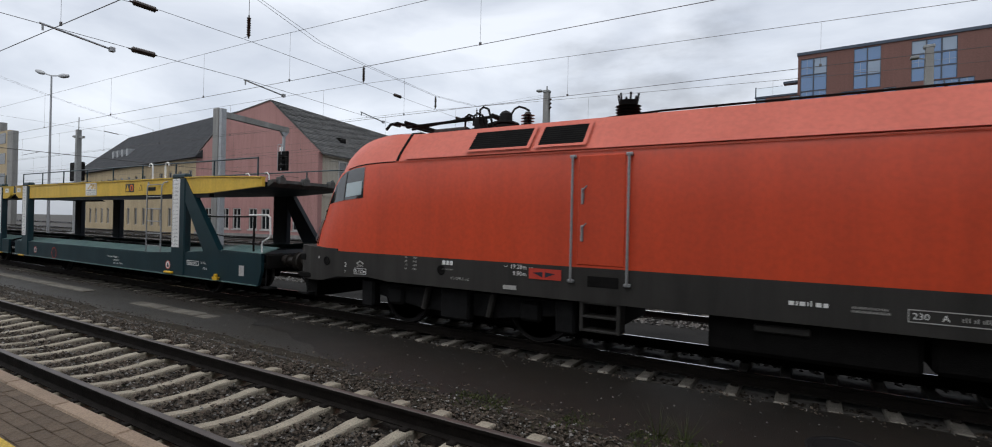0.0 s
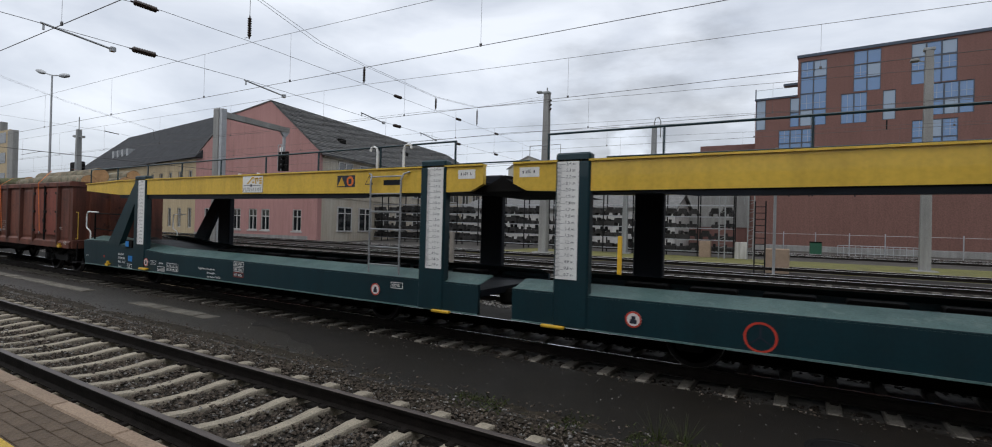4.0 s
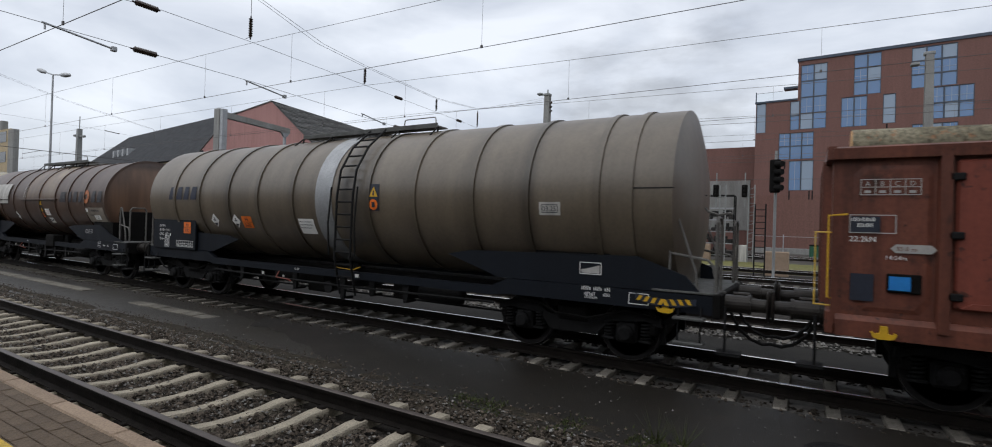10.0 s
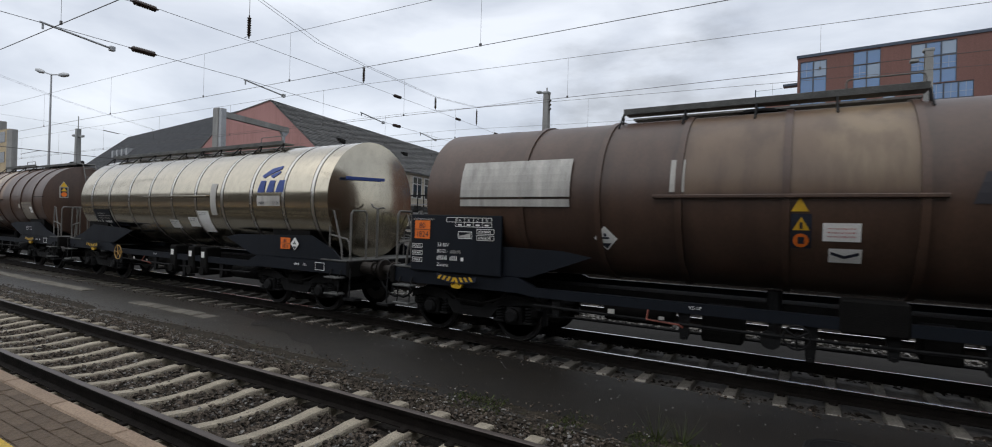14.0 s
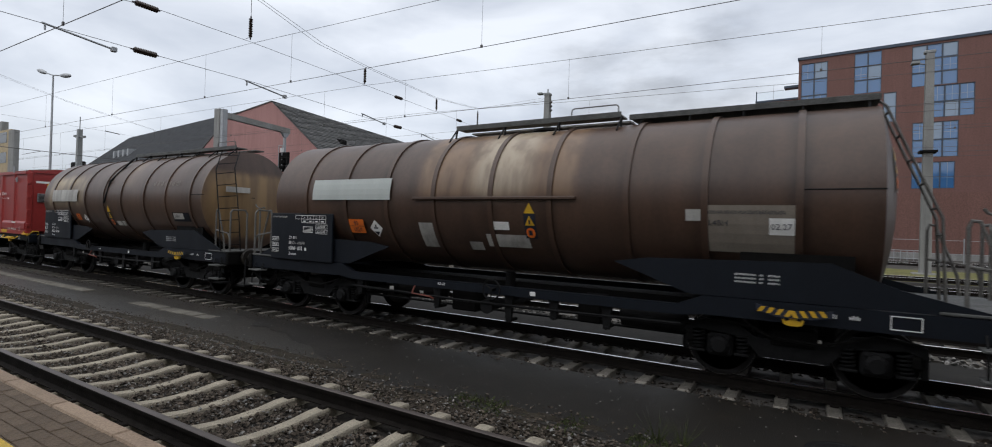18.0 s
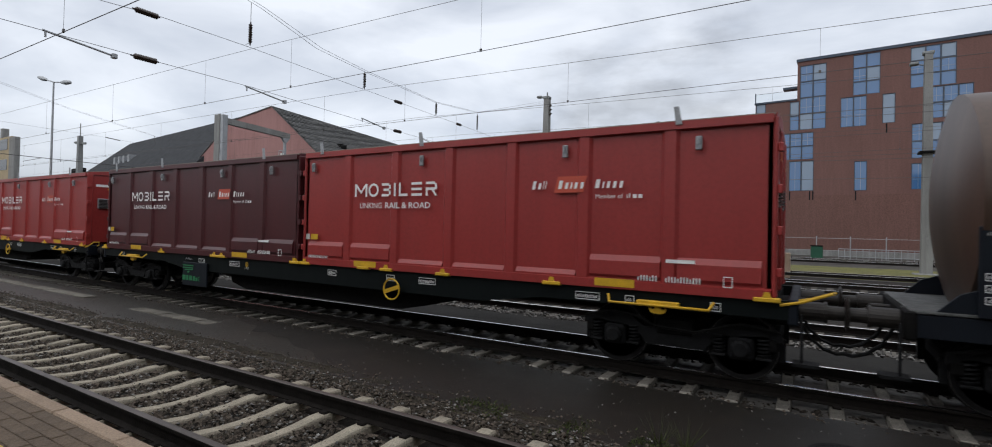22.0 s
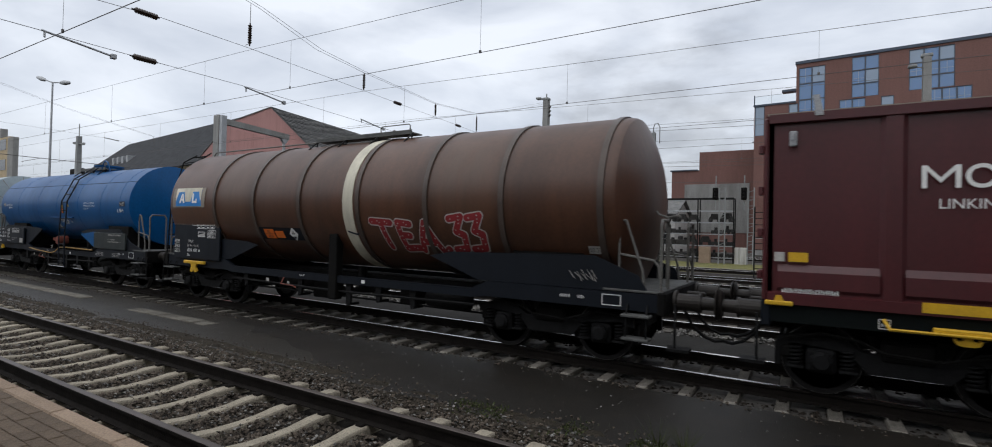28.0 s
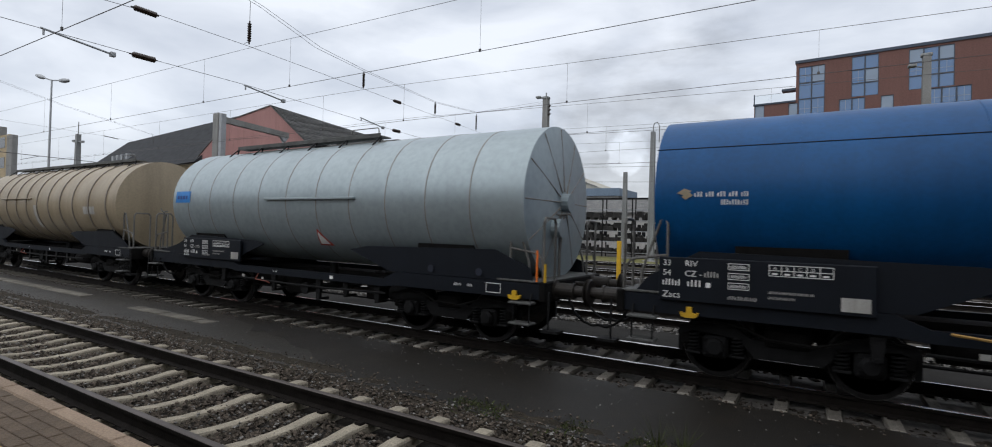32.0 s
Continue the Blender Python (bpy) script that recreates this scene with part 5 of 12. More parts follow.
def weather(m, mid, L, R, rings, pale=(), soot=0.5):
    """Grime on a tank: soot beside the hoops, and retinted places, mostly pale wear (x0, x1, z0, z1, colour, softness,
    strength).
    """
    n, l = m.node_tree.nodes, m.node_tree.links
    b = n["Principled BSDF"]
    colour = b.inputs["Base Color"].links[0].from_socket
    tc = n.new("ShaderNodeTexCoord")
    sep = n.new("ShaderNodeSeparateXYZ")
    l.new(tc.outputs["Object"], sep.inputs["Vector"])

    def noise_value(scale, stretch, detail=5.0):
        mp = n.new("ShaderNodeMapping")
        mp.inputs["Scale"].default_value = stretch
        l.new(tc.outputs["Object"], mp.inputs["Vector"])
        t = n.new("ShaderNodeTexNoise")
        t.inputs["Scale"].default_value, t.inputs["Detail"].default_value = scale, detail
        l.new(mp.outputs["Vector"], t.inputs["Vector"])
        return t.outputs["Fac"]

    def math_node(op, a, c):
        t = n.new("ShaderNodeMath")
        t.operation = op
        for k, v in enumerate((a, c)):
            if isinstance(v, (int, float)):
                t.inputs[k].default_value = v
            else:
                l.new(v, t.inputs[k])
        return t.outputs["Value"]

    def step(v, lo, hi, a=0.0, c=1.0):
        t = n.new("ShaderNodeMapRange")
        t.interpolation_type = "SMOOTHSTEP"
        t.inputs["From Min"].default_value, t.inputs["From Max"].default_value = lo, hi
        t.inputs["To Min"].default_value, t.inputs["To Max"].default_value = a, c
        l.new(v, t.inputs["Value"])
        return t.outputs["Result"]
    wob = math_node("MULTIPLY", math_node("SUBTRACT", noise_value(2.2, (1, 1, 0.5)), 0.5), 0.22)
    xw = math_node("ADD", sep.outputs["X"], wob)
    zw = math_node("ADD", sep.outputs["Z"], wob)
    if rings:
        mr = n.new("ShaderNodeMapRange")
        mr.inputs["From Min"].default_value, mr.inputs["From Max"].default_value = L - mid, R - mid
        l.new(xw, mr.inputs["Value"])
        ramp = n.new("ShaderNodeValToRGB")
        ramp.color_ramp.interpolation = "EASE"
        stops = [(0.0, 1.0), (1.0, 1.0)]
        for k, x in enumerate(sorted(rings)[:10]):
            wide = 0.16 + 0.10 * ((k * 5) % 3)
            deep = 1 - soot * (0.75 + 0.25 * ((k * 7) % 3 - 1))
            for d, v in ((-wide, 1.0), (0.0, deep), (wide * 0.9, 1.0)):
                stops.append(((x + d - L) / (R - L), v))
        stops = sorted(q for q in stops if 0 <= q[0] <= 1)
        e = ramp.color_ramp.elements
        e[0].position, e[0].color = stops[0][0], (*[stops[0][1]] * 3, 1)
        e[1].position, e[1].color = stops[-1][0], (*[stops[-1][1]] * 3, 1)
        for p, v in stops[1:-1]:
            e.new(p).color = (v, v, v, 1)
        l.new(mr.outputs["Result"], ramp.inputs["Fac"])
        mx = n.new("ShaderNodeMix")
        mx.data_type, mx.blend_type = "RGBA", "MULTIPLY"
        mx.inputs["Factor"].default_value = 1.0
        l.new(colour, mx.inputs["A"])
        l.new(ramp.outputs["Color"], mx.inputs["B"])
        colour = mx.outputs["Result"]
    for x0, x1, z0, z1, tint, soft, strength in pale:
        fx = math_node("MULTIPLY", step(xw, x0 - mid - soft, x0 - mid + soft), step(xw, x1 - mid - soft, x1 - mid + soft, 1.0, 0.0))
        fz = math_node("MULTIPLY", step(zw, z0 - soft, z0 + soft), step(zw, z1 - soft, z1 + soft, 1.0, 0.0))
        run = step(noise_value(3.4, (1, 1, 0.07)), 0.34, 0.62, 0.45, 1.0)
        f = math_node("MULTIPLY", math_node("MULTIPLY", fx, fz), math_node("MULTIPLY", run, strength))
        mx = n.new("ShaderNodeMix")
        mx.data_type = "RGBA"
        mx.inputs["B"].default_value = (*tint, 1)
        l.new(f, mx.inputs["Factor"])
        l.new(colour, mx.inputs["A"])
        colour = mx.outputs["Result"]
    l.new(colour, b.inputs["Base Color"])
    return m


# ---- train: lettering ----
def scabs(m, tint, scale=7.0, edge=0.66):
    """Small dark rust scabs scattered over a paint."""
    n, l = m.node_tree.nodes, m.node_tree.links
    b = n["Principled BSDF"]
    colour = b.inputs["Base Color"].links[0].from_socket
    tc = n.new("ShaderNodeTexCoord")
    t = n.new("ShaderNodeTexNoise")
    t.inputs["Scale"].default_value, t.inputs["Detail"].default_value, t.inputs["Roughness"].default_value = scale, 3, 0.6
    l.new(tc.outputs["Object"], t.inputs["Vector"])
    mr = n.new("ShaderNodeMapRange")
    mr.inputs["From Min"].default_value, mr.inputs["From Max"].default_value = edge, edge + 0.05
    mr.inputs["To Max"].default_value = 0.85
    l.new(t.outputs["Fac"], mr.inputs["Value"])
    mx = n.new("ShaderNodeMix")
    mx.data_type = "RGBA"
    mx.inputs["B"].default_value = (*tint, 1)
    l.new(mr.outputs["Result"], mx.inputs["Factor"])
    l.new(colour, mx.inputs["A"])
    l.new(mx.outputs["Result"], b.inputs["Base Color"])
    return m


def text_mesh(s, size, align="LEFT", bold=0.0):
    cu = bpy.data.curves.new("lettering", "FONT")
    cu.body, cu.size, cu.resolution_u, cu.align_x, cu.offset = s, size * 1.38, 2, align, bold * size * 1.38
    ob = bpy.data.objects.new("lettering", cu)
    me = bpy.data.meshes.new_from_object(ob)
    bpy.data.objects.remove(ob)
    bpy.data.curves.remove(cu)
    return me


class Side:
    """The near side of a vehicle: turns (x, z) into a place just off the surface."""

    def __init__(self, mid, depth, cz=None, off=0.008):
        self.mid, self.depth, self.cz, self.off = mid, depth, cz, off

    def at(self, x, z, lift=1.0):
        if self.cz is None:
            return Vector((x - self.mid, -self.depth - self.off * lift, z))
        r = self.depth + self.off * lift
        h = max(-0.98 * r, min(0.98 * r, z - self.cz))
        return Vector((x - self.mid, -math.sqrt(r * r - h * h), z))

    def wrap(self, bm, x, z, lift=1.0):
        """Lays a flat drawing, made in (x, z) from 0, on the surface at (x, z)."""
        if self.cz is not None:
            zs = [v.co.y for v in bm.verts]
            if zs:
                lo, hi = min(zs), max(zs)
                n = int((hi - lo) / 0.13)
                for k in range(1, n + 1):
                    bmesh.ops.bisect_plane(bm, geom=bm.verts[:] + bm.edges[:] + bm.faces[:], plane_co=(0, lo + (hi - lo) * k / (n + 1), 0), plane_no=(0, 1, 0))
        for v in bm.verts:
            v.co = self.at(x + v.co.x, z + v.co.y, lift)
        return bm


def word(parent, side, s, x, z, h, mat=None, label="", align="LEFT", lift=1.6, name="lettering", bold=0.0, fit=0.0):
    bm = mesh()
    me = text_mesh(s, h, align, bold)
    bm.from_mesh(me)
    bpy.data.meshes.remove(me)
    if fit:
        k = fit / max(v.co.x for v in bm.verts)
        for v in bm.verts:
            v.co.x *= k
    side.wrap(bm, x, z, lift)
    ob = part(name, bm, mat or M_LETTER, parent, label)
    if len(s) > 1:
        ob["kind"] = "stuff"
    return ob


def panel(parent, side, x0, x1, z0, z1, mat, name="plate", label="", lift=1.0, frame=0.0):
    """A thin plate or a painted field; with frame, only its outline."""
    bm = mesh()
    w, h = x1 - x0, z1 - z0

    def quad(a, b, c, d):
        face(bm, [(a, c, 0), (b, c, 0), (b, d, 0), (a, d, 0)])
    if frame:
        quad(0, w, 0, frame), quad(0, w, h - frame, h), quad(0, frame, frame, h - frame), quad(w - frame, w, frame, h - frame)
    else:
        quad(0, w, 0, h)
    side.wrap(bm, x0, z0, lift)
    return part(name, bm, mat, parent, label)


def shape(parent, side, x, z, polys, mat, name="emblem", label="", lift=1.3):
    bm = mesh()
    for p in polys:
        face(bm, [(a, b, 0) for a, b in p])
    side.wrap(bm, x, z, lift)
    ob = part(name, bm, mat, parent, label)
    if len(polys) > 3 and name == "emblem":
        ob["kind"] = "stuff"
    return ob


def disc(x, z, r, n=16, r0=0.0):
    if not r0:
        return [[(x + r * math.cos(6.2832 * k / n), z + r * math.sin(6.2832 * k / n)) for k in range(n)]]
    out = []
    for k in range(n):
        a, b = 6.2832 * k / n, 6.2832 * (k + 1) / n
        out.append([(x + r0 * math.cos(a), z + r0 * math.sin(a)), (x + r * math.cos(a), z + r * math.sin(a)), (x + r * math.cos(b), z + r * math.sin(b)), (x + r0 * math.cos(b), z + r0 * math.sin(b))])
    return out


def bars(parent, side, x, z, lines, h, mat=None, gap=1.5, label="", lift=1.5):
    """Writing too small or not to be shown: bars, one row a line; a line is a list of (start, length)."""
    bm = mesh()
    for k, line in enumerate(lines):
        y = -k * h * gap
        for a, w in line:
            n = max(1, int(w / (h * 0.46)))
            for j in range(n):
                p, q = a + w * j / n, a + w * (j + (0.42 if n > 1 else 1)) / n
                up = h * (1.0 if (j * 7 + k * 3) % 4 else 0.75)
                face(bm, [(p, y, 0), (q, y, 0), (q, y + up, 0), (p, y + up, 0)])
    side.wrap(bm, x, z, lift)
    ob = part("lettering", bm, mat or M_LETTER, parent, label)
    ob["kind"] = "stuff"
    return ob


def rect(a, b, c, d):
    return [(a, c), (b, c), (b, d), (a, d)]


def warning_signs(parent, side, x, z, w=0.2, rows=2):
    """A small board with a yellow triangle above an orange disc."""
    h = w * 1.05 * rows
    b = panel(parent, side, x, x + w * 1.15, z, z + h + w * 0.1, M_INK, "warning_sign", "blue-black warning board with yellow triangle", 1.4)
    shape(b, side, x + w * 0.575, z + h - w * 0.95, [[(-w * 0.48, 0), (w * 0.48, 0), (0, w * 0.85)]], M_YELLOW, "triangle", "", 2.2)
    shape(b, side, x + w * 0.575, z + w * 0.5, disc(0, 0, w * 0.45), M_ORANGE, "disc", "", 2.2)
    shape(b, side, x + w * 0.575, z + w * 0.5, [rect(-w * 0.18, w * 0.18, -w * 0.22, w * 0.22)], M_INK, "pictogram", "", 3.0)
    shape(b, side, x + w * 0.575, z + h - w * 0.85, [rect(-w * 0.08, w * 0.08, 0, w * 0.4)], M_INK, "pictogram", "", 3.0)


def hazard_plate(parent, side, x, z, top, low, h=0.28, w=0.38):
    b = panel(parent, side, x, x + w, z, z + h, M_ORANGE, "hazard_plate", "orange hazard number plate", 1.4)
    panel(b, side, x, x + w, z + h * 0.49, z + h * 0.52, M_INK, "divider", "", 2.0)
    word(b, side, top, x + w * 0.5, z + h * 0.58, h * 0.32, M_INK, "", "CENTER", 2.2)
    word(b, side, low, x + w * 0.5, z + h * 0.1, h * 0.32, M_INK, "", "CENTER", 2.2)


def diamond(parent, side, x, z, r=0.17, mat=None):
    b = shape(parent, side, x, z, [[(-r, 0), (0, -r), (r, 0), (0, r)]], mat or M_LETTER, "hazard_label", "white diamond hazard label", 1.3)
    shape(b, side, x, z, [[(-r * 0.45, -r * 0.4), (r * 0.45, -r * 0.4), (0, -r * 0.85)]], M_INK, "pictogram", "", 2.0)
    shape(b, side, x, z, [rect(-r * 0.35, r * 0.3, -r * 0.05, r * 0.1), rect(-r * 0.1, r * 0.1, r * 0.15, r * 0.4)], M_INK, "pictogram", "", 2.0)


# ---- train: running gear ----
WHEELS = []


def wheelset(parent, x, r=0.46, y=0.75):
    bm = mesh()
    rod(bm, (0, -0.95, 0), (0, 0.95, 0), 0.085, 12)
    for s in (-1, 1):
        prof = [(y + 0.075, r - 0.07), (y + 0.075, r - 0.005), (y - 0.03, r + 0.002), (y - 0.045, r + 0.028), (y - 0.065, r + 0.022), (y - 0.065, r - 0.07), (y - 0.02, r - 0.10), (y + 0.01, 0.2), (y - 0.05, 0.15), (y - 0.05, 0.09), (y + 0.09, 0.09), (y + 0.09, 0.15), (y + 0.035, 0.2), (y + 0.03, r - 0.10), (y + 0.075, r - 0.07)]
        turned(bm, [(s * a, b) for a, b in prof], (0, 0, 0), "y", 28)
        for k in range(4):
            a = k * math.pi / 2
            box(bm, 0.27 * math.cos(a) - 0.03, 0.27 * math.cos(a) + 0.03, s * (y + 0.03) - 0.03, s * (y + 0.03) + 0.03, 0.27 * math.sin(a) - 0.03, 0.27 * math.sin(a) + 0.03)
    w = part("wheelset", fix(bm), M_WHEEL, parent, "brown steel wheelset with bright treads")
    w.matrix_basis = pose(x, 0, r)
    for s in (-1, 1):
        bm = mesh()
        turned(bm, [(s * (y + 0.072), r + 0.0015), (s * (y - 0.03), r + 0.004)], (0, 0, 0), "y", 28)
        part("tread", fix(bm), M_TREAD, w)
    WHEELS.append((w, x, r))
    return w


def bogie(parent, x, base=1.8, r=0.46):
    """A two-axle freight bogie with cast side frames, coil springs and axle boxes."""
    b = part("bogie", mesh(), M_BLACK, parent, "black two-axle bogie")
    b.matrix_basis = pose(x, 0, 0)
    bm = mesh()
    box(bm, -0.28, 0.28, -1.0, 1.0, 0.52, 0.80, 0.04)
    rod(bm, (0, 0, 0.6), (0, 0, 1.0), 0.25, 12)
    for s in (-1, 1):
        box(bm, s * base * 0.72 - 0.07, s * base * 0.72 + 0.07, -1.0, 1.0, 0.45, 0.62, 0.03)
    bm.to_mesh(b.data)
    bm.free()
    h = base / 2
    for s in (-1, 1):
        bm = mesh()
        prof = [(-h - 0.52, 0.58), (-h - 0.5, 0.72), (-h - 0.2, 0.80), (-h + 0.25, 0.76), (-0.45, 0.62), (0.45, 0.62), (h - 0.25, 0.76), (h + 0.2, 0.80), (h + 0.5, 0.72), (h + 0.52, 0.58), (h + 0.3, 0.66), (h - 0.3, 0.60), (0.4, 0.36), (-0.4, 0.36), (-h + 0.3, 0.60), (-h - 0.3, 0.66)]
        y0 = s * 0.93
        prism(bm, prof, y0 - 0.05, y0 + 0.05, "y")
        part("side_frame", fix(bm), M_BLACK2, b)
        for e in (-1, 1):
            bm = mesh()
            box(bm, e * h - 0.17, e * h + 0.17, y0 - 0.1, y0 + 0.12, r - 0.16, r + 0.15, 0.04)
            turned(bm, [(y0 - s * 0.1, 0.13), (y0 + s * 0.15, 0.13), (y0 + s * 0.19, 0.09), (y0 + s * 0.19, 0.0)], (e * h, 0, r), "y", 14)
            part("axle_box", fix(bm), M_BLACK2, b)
            for q in (-1, 1):
                bm = mesh()
                cx = e * h + q * 0.29
                pts = [(cx + 0.075 * math.cos(t), y0 + 0.075 * math.sin(t), 0.36 + 0.26 * t / 31.4) for t in [k * 0.5236 for k in range(61)]]
                pipe(bm, pts, 0.018, 5)
                box(bm, cx - 0.1, cx + 0.1, y0 - 0.1, y0 + 0.1, 0.33, 0.37, 0.01)
                part("spring", bm, M_BLACK2, b)
    bm = mesh()
    pipe(bm, [(-h - 0.45, -1.07, 0.72), (-h, -1.09, 0.83), (-h + 0.4, -1.1, 0.78), (-0.25, -1.1, 0.66), (0.3, -1.1, 0.63), (h - 0.3, -1.1, 0.72), (h, -1.09, 0.82), (h + 0.45, -1.07, 0.76)], 0.022, 6)
    part("brake_hose", bm, M_BLACK, b)
    for e in (-1, 1):
        wheelset(b, e * h, r)
        WHEELS[-1] = (WHEELS[-1][0], e * h, r)
        for s in (-1, 1):
            for q in (-1, 1):
                bm = mesh()
                xx = e * h + q * (r + 0.04)
                box(bm, xx - 0.04, xx + 0.04, s * 0.75 - 0.05, s * 0.75 + 0.05, 0.3, 0.62, 0.01)
                part("brake_block", bm, M_BLACK2, b)
    return b


def buffers(parent, xl, xr, z=1.05, reach=0.62, mat=None):
    """Four buffers and the screw couplings; xl, xr: the buffer faces in the wagon's own space."""
    for s, face_x in ((-1, xl), (1, xr)):
        for y in (-0.875, 0.875):
            bm = mesh()
            b = face_x - s * reach
            turned(bm, [(b, 0.15), (b, 0.165), (b + s * 0.04, 0.165), (b + s * 0.05, 0.125), (b + s * 0.34, 0.125), (b + s * 0.34, 0.14), (b + s * 0.38, 0.14), (b + s * 0.38, 0.095), (face_x - s * 0.05, 0.09), (face_x - s * 0.045, 0.20), (face_x - s * 0.02, 0.225), (face_x, 0.15), (face_x, 0.0)], (0, y, z), "x", 18)
            part("buffer", fix(bm), mat or M_BUFFER, parent, "grimy steel buffer")
        bm = mesh()
        b = face_x - s * reach
        box(bm, min(b, b + s * 0.3), max(b, b + s * 0.3), -0.05, 0.05, z - 0.1, z + 0.08, 0.02)
        pipe(bm, [(b + s * 0.28, 0, z), (b + s * 0.45, 0, z - 0.05), (face_x + s * 0.02, 0, z - 0.1)], 0.035, 6)
        part("coupling", bm, M_BUFFER, parent, "black screw coupling")
        for y in (-0.42, 0.35):
            bm = mesh()
            f = face_x - b
            pipe(bm, [(b, y, z - 0.12), (b + f * 0.12, y, z - 0.2), (b + f * 0.3, y, z - 0.42), (b + f * 0.55, y * 0.95, z - 0.56), (b + f * 0.8, y * 0.9, z - 0.62), (face_x, y * 0.88, z - 0.6)], 0.026, 6)
            part("brake_hose", bm, M_BLACK2, parent)
        bm = mesh()
        pipe(bm, [(b + s * 0.1, -1.3, z + 0.0), (b + s * 0.1, -1.32, z - 0.4), (b + s * 0.1, -1.32, z - 0.62)], 0.018, 5)
        part("step_hanger", bm, M_BLACK2, parent)
        bm = mesh()
        box(bm, min(b, b + s * 0.3), max(b, b + s * 0.3), -1.4, -1.15, z - 0.65, z - 0.61)
        part("shunter_step", bm, M_BLACK2, parent)


def hoop(bm, x0, x1, y, z0, z1, r=0.02, c=0.1):
    """An upright hoop of pipe with rounded corners, in the plane of the side."""
    pts = [(x0, y, z0), (x0, y, z1 - c), (x0 + (c * 0.3 if x1 > x0 else -c * 0.3), y, z1 - c * 0.3), (x0 + (c if x1 > x0 else -c), y, z1), (x1 - (c if x1 > x0 else -c), y, z1), (x1 - (c * 0.3 if x1 > x0 else -c * 0.3), y, z1 - c * 0.3), (x1, y, z1 - c), (x1, y, z0)]
    pipe(bm, pts, r, 6)


def handwheel(parent, side, x, z, r, mat, barred=False, spokes=3):
    bm = mesh()
    c = side.at(x, z, 1)
    c.y -= 0.06
    n = 22
    pipe(bm, [(c.x + r * math.cos(6.2832 * k / n), c.y, c.z + r * math.sin(6.2832 * k / n)) for k in range(n + 1)], 0.016, 6)
    if barred:
        prism(bm, [(c.x - r * 0.9, c.z - 0.1), (c.x - r * 0.9, c.z - 0.02), (c.x + r * 0.9, c.z + 0.1), (c.x + r * 0.9, c.z + 0.02)], c.y - 0.012, c.y + 0.012, "y")
    for k in range(0 if barred else spokes):
        a = 0.5 + k * 6.2832 / spokes
        rod(bm, c, (c.x + r * math.cos(a), c.y, c.z + r * math.sin(a)), 0.015, 6)
    rod(bm, (c.x, c.y - 0.02, c.z), (c.x, c.y + 0.25, c.z), 0.03, 8)
    return part("handwheel", bm, mat, parent, "yellow brake handwheel" if mat in (M_YELLOW, M_OCHRE) else "brake handwheel")


def lift_hook(parent, x, z, y=-1.32, mat=None, striped=False):
    bm = mesh()
    prism(bm, [(x - 0.035, z - 0.03), (x + 0.035, z - 0.03), (x + 0.04, z - 0.11), (x + 0.085, z - 0.125), (x + 0.10, z - 0.10), (x + 0.125, z - 0.11), (x + 0.10, z - 0.165), (x + 0.05, z - 0.18), (x - 0.05, z - 0.18), (x - 0.10, z - 0.165), (x - 0.125, z - 0.11), (x - 0.10, z - 0.10), (x - 0.085, z - 0.125), (x - 0.04, z - 0.11)], y - 0.03, y + 0.03, "y")
    part("lifting_hook", fix(bm), mat or M_YELLOW, parent, "yellow lifting hook")
    if striped:
        bm = mesh()
        prism(bm, [(x - 0.43, z + 0.075), (x - 0.2, z + 0.02), (x + 0.2, z + 0.015), (x + 0.43, z + 0.055), (x + 0.42, z - 0.035), (x + 0.18, z - 0.08), (x - 0.18, z - 0.08), (x - 0.42, z - 0.01)], y - 0.05, y - 0.03, "y")
        b = part("hook_guard", fix(bm), M_INK, parent, "black guard with yellow slanting stripes")
        bm = mesh()
        for k in range(8):
            a = x - 0.41 + 0.104 * k
            m = abs(a + 0.03 - x) / 0.43
            lo, hi = z - 0.074 + 0.055 * m, z + 0.014 + 0.035 * m
            d = 0.045 if k < 4 else -0.045
            face(bm, [(a, y - 0.054, lo), (a + 0.055, y - 0.054, lo), (a + 0.055 + d, y - 0.054, hi), (a + d, y - 0.054, hi)])
        part("stripe", fix(bm), M_YELLOW, b)


def ladder(parent, pts_l, pts_r, rungs, r=0.02, mat=None):
    bm = mesh()
    pipe(bm, pts_l, r, 6)
    pipe(bm, pts_r, r, 6)
    lad = part("ladder", bm, mat or M_BLACK2, parent, "steel ladder")

    def along(pts, t):
        pts = [Vector(p) for p in pts]
        ls = [(b - a).length for a, b in zip(pts, pts[1:])]
        d = t * sum(ls)
        for a, b, l in zip(pts, pts[1:], ls):
            if d <= l:
                return a.lerp(b, d / l)
            d -= l
        return pts[-1]
    for k in range(rungs):
        t = (k + 0.5) / rungs
        bm = mesh()
        rod(bm, along(pts_l, t), along(pts_r, t), r * 0.8, 6)
        part("rung", bm, mat or M_BLACK2, lad)
    return lad


TRAIN = []


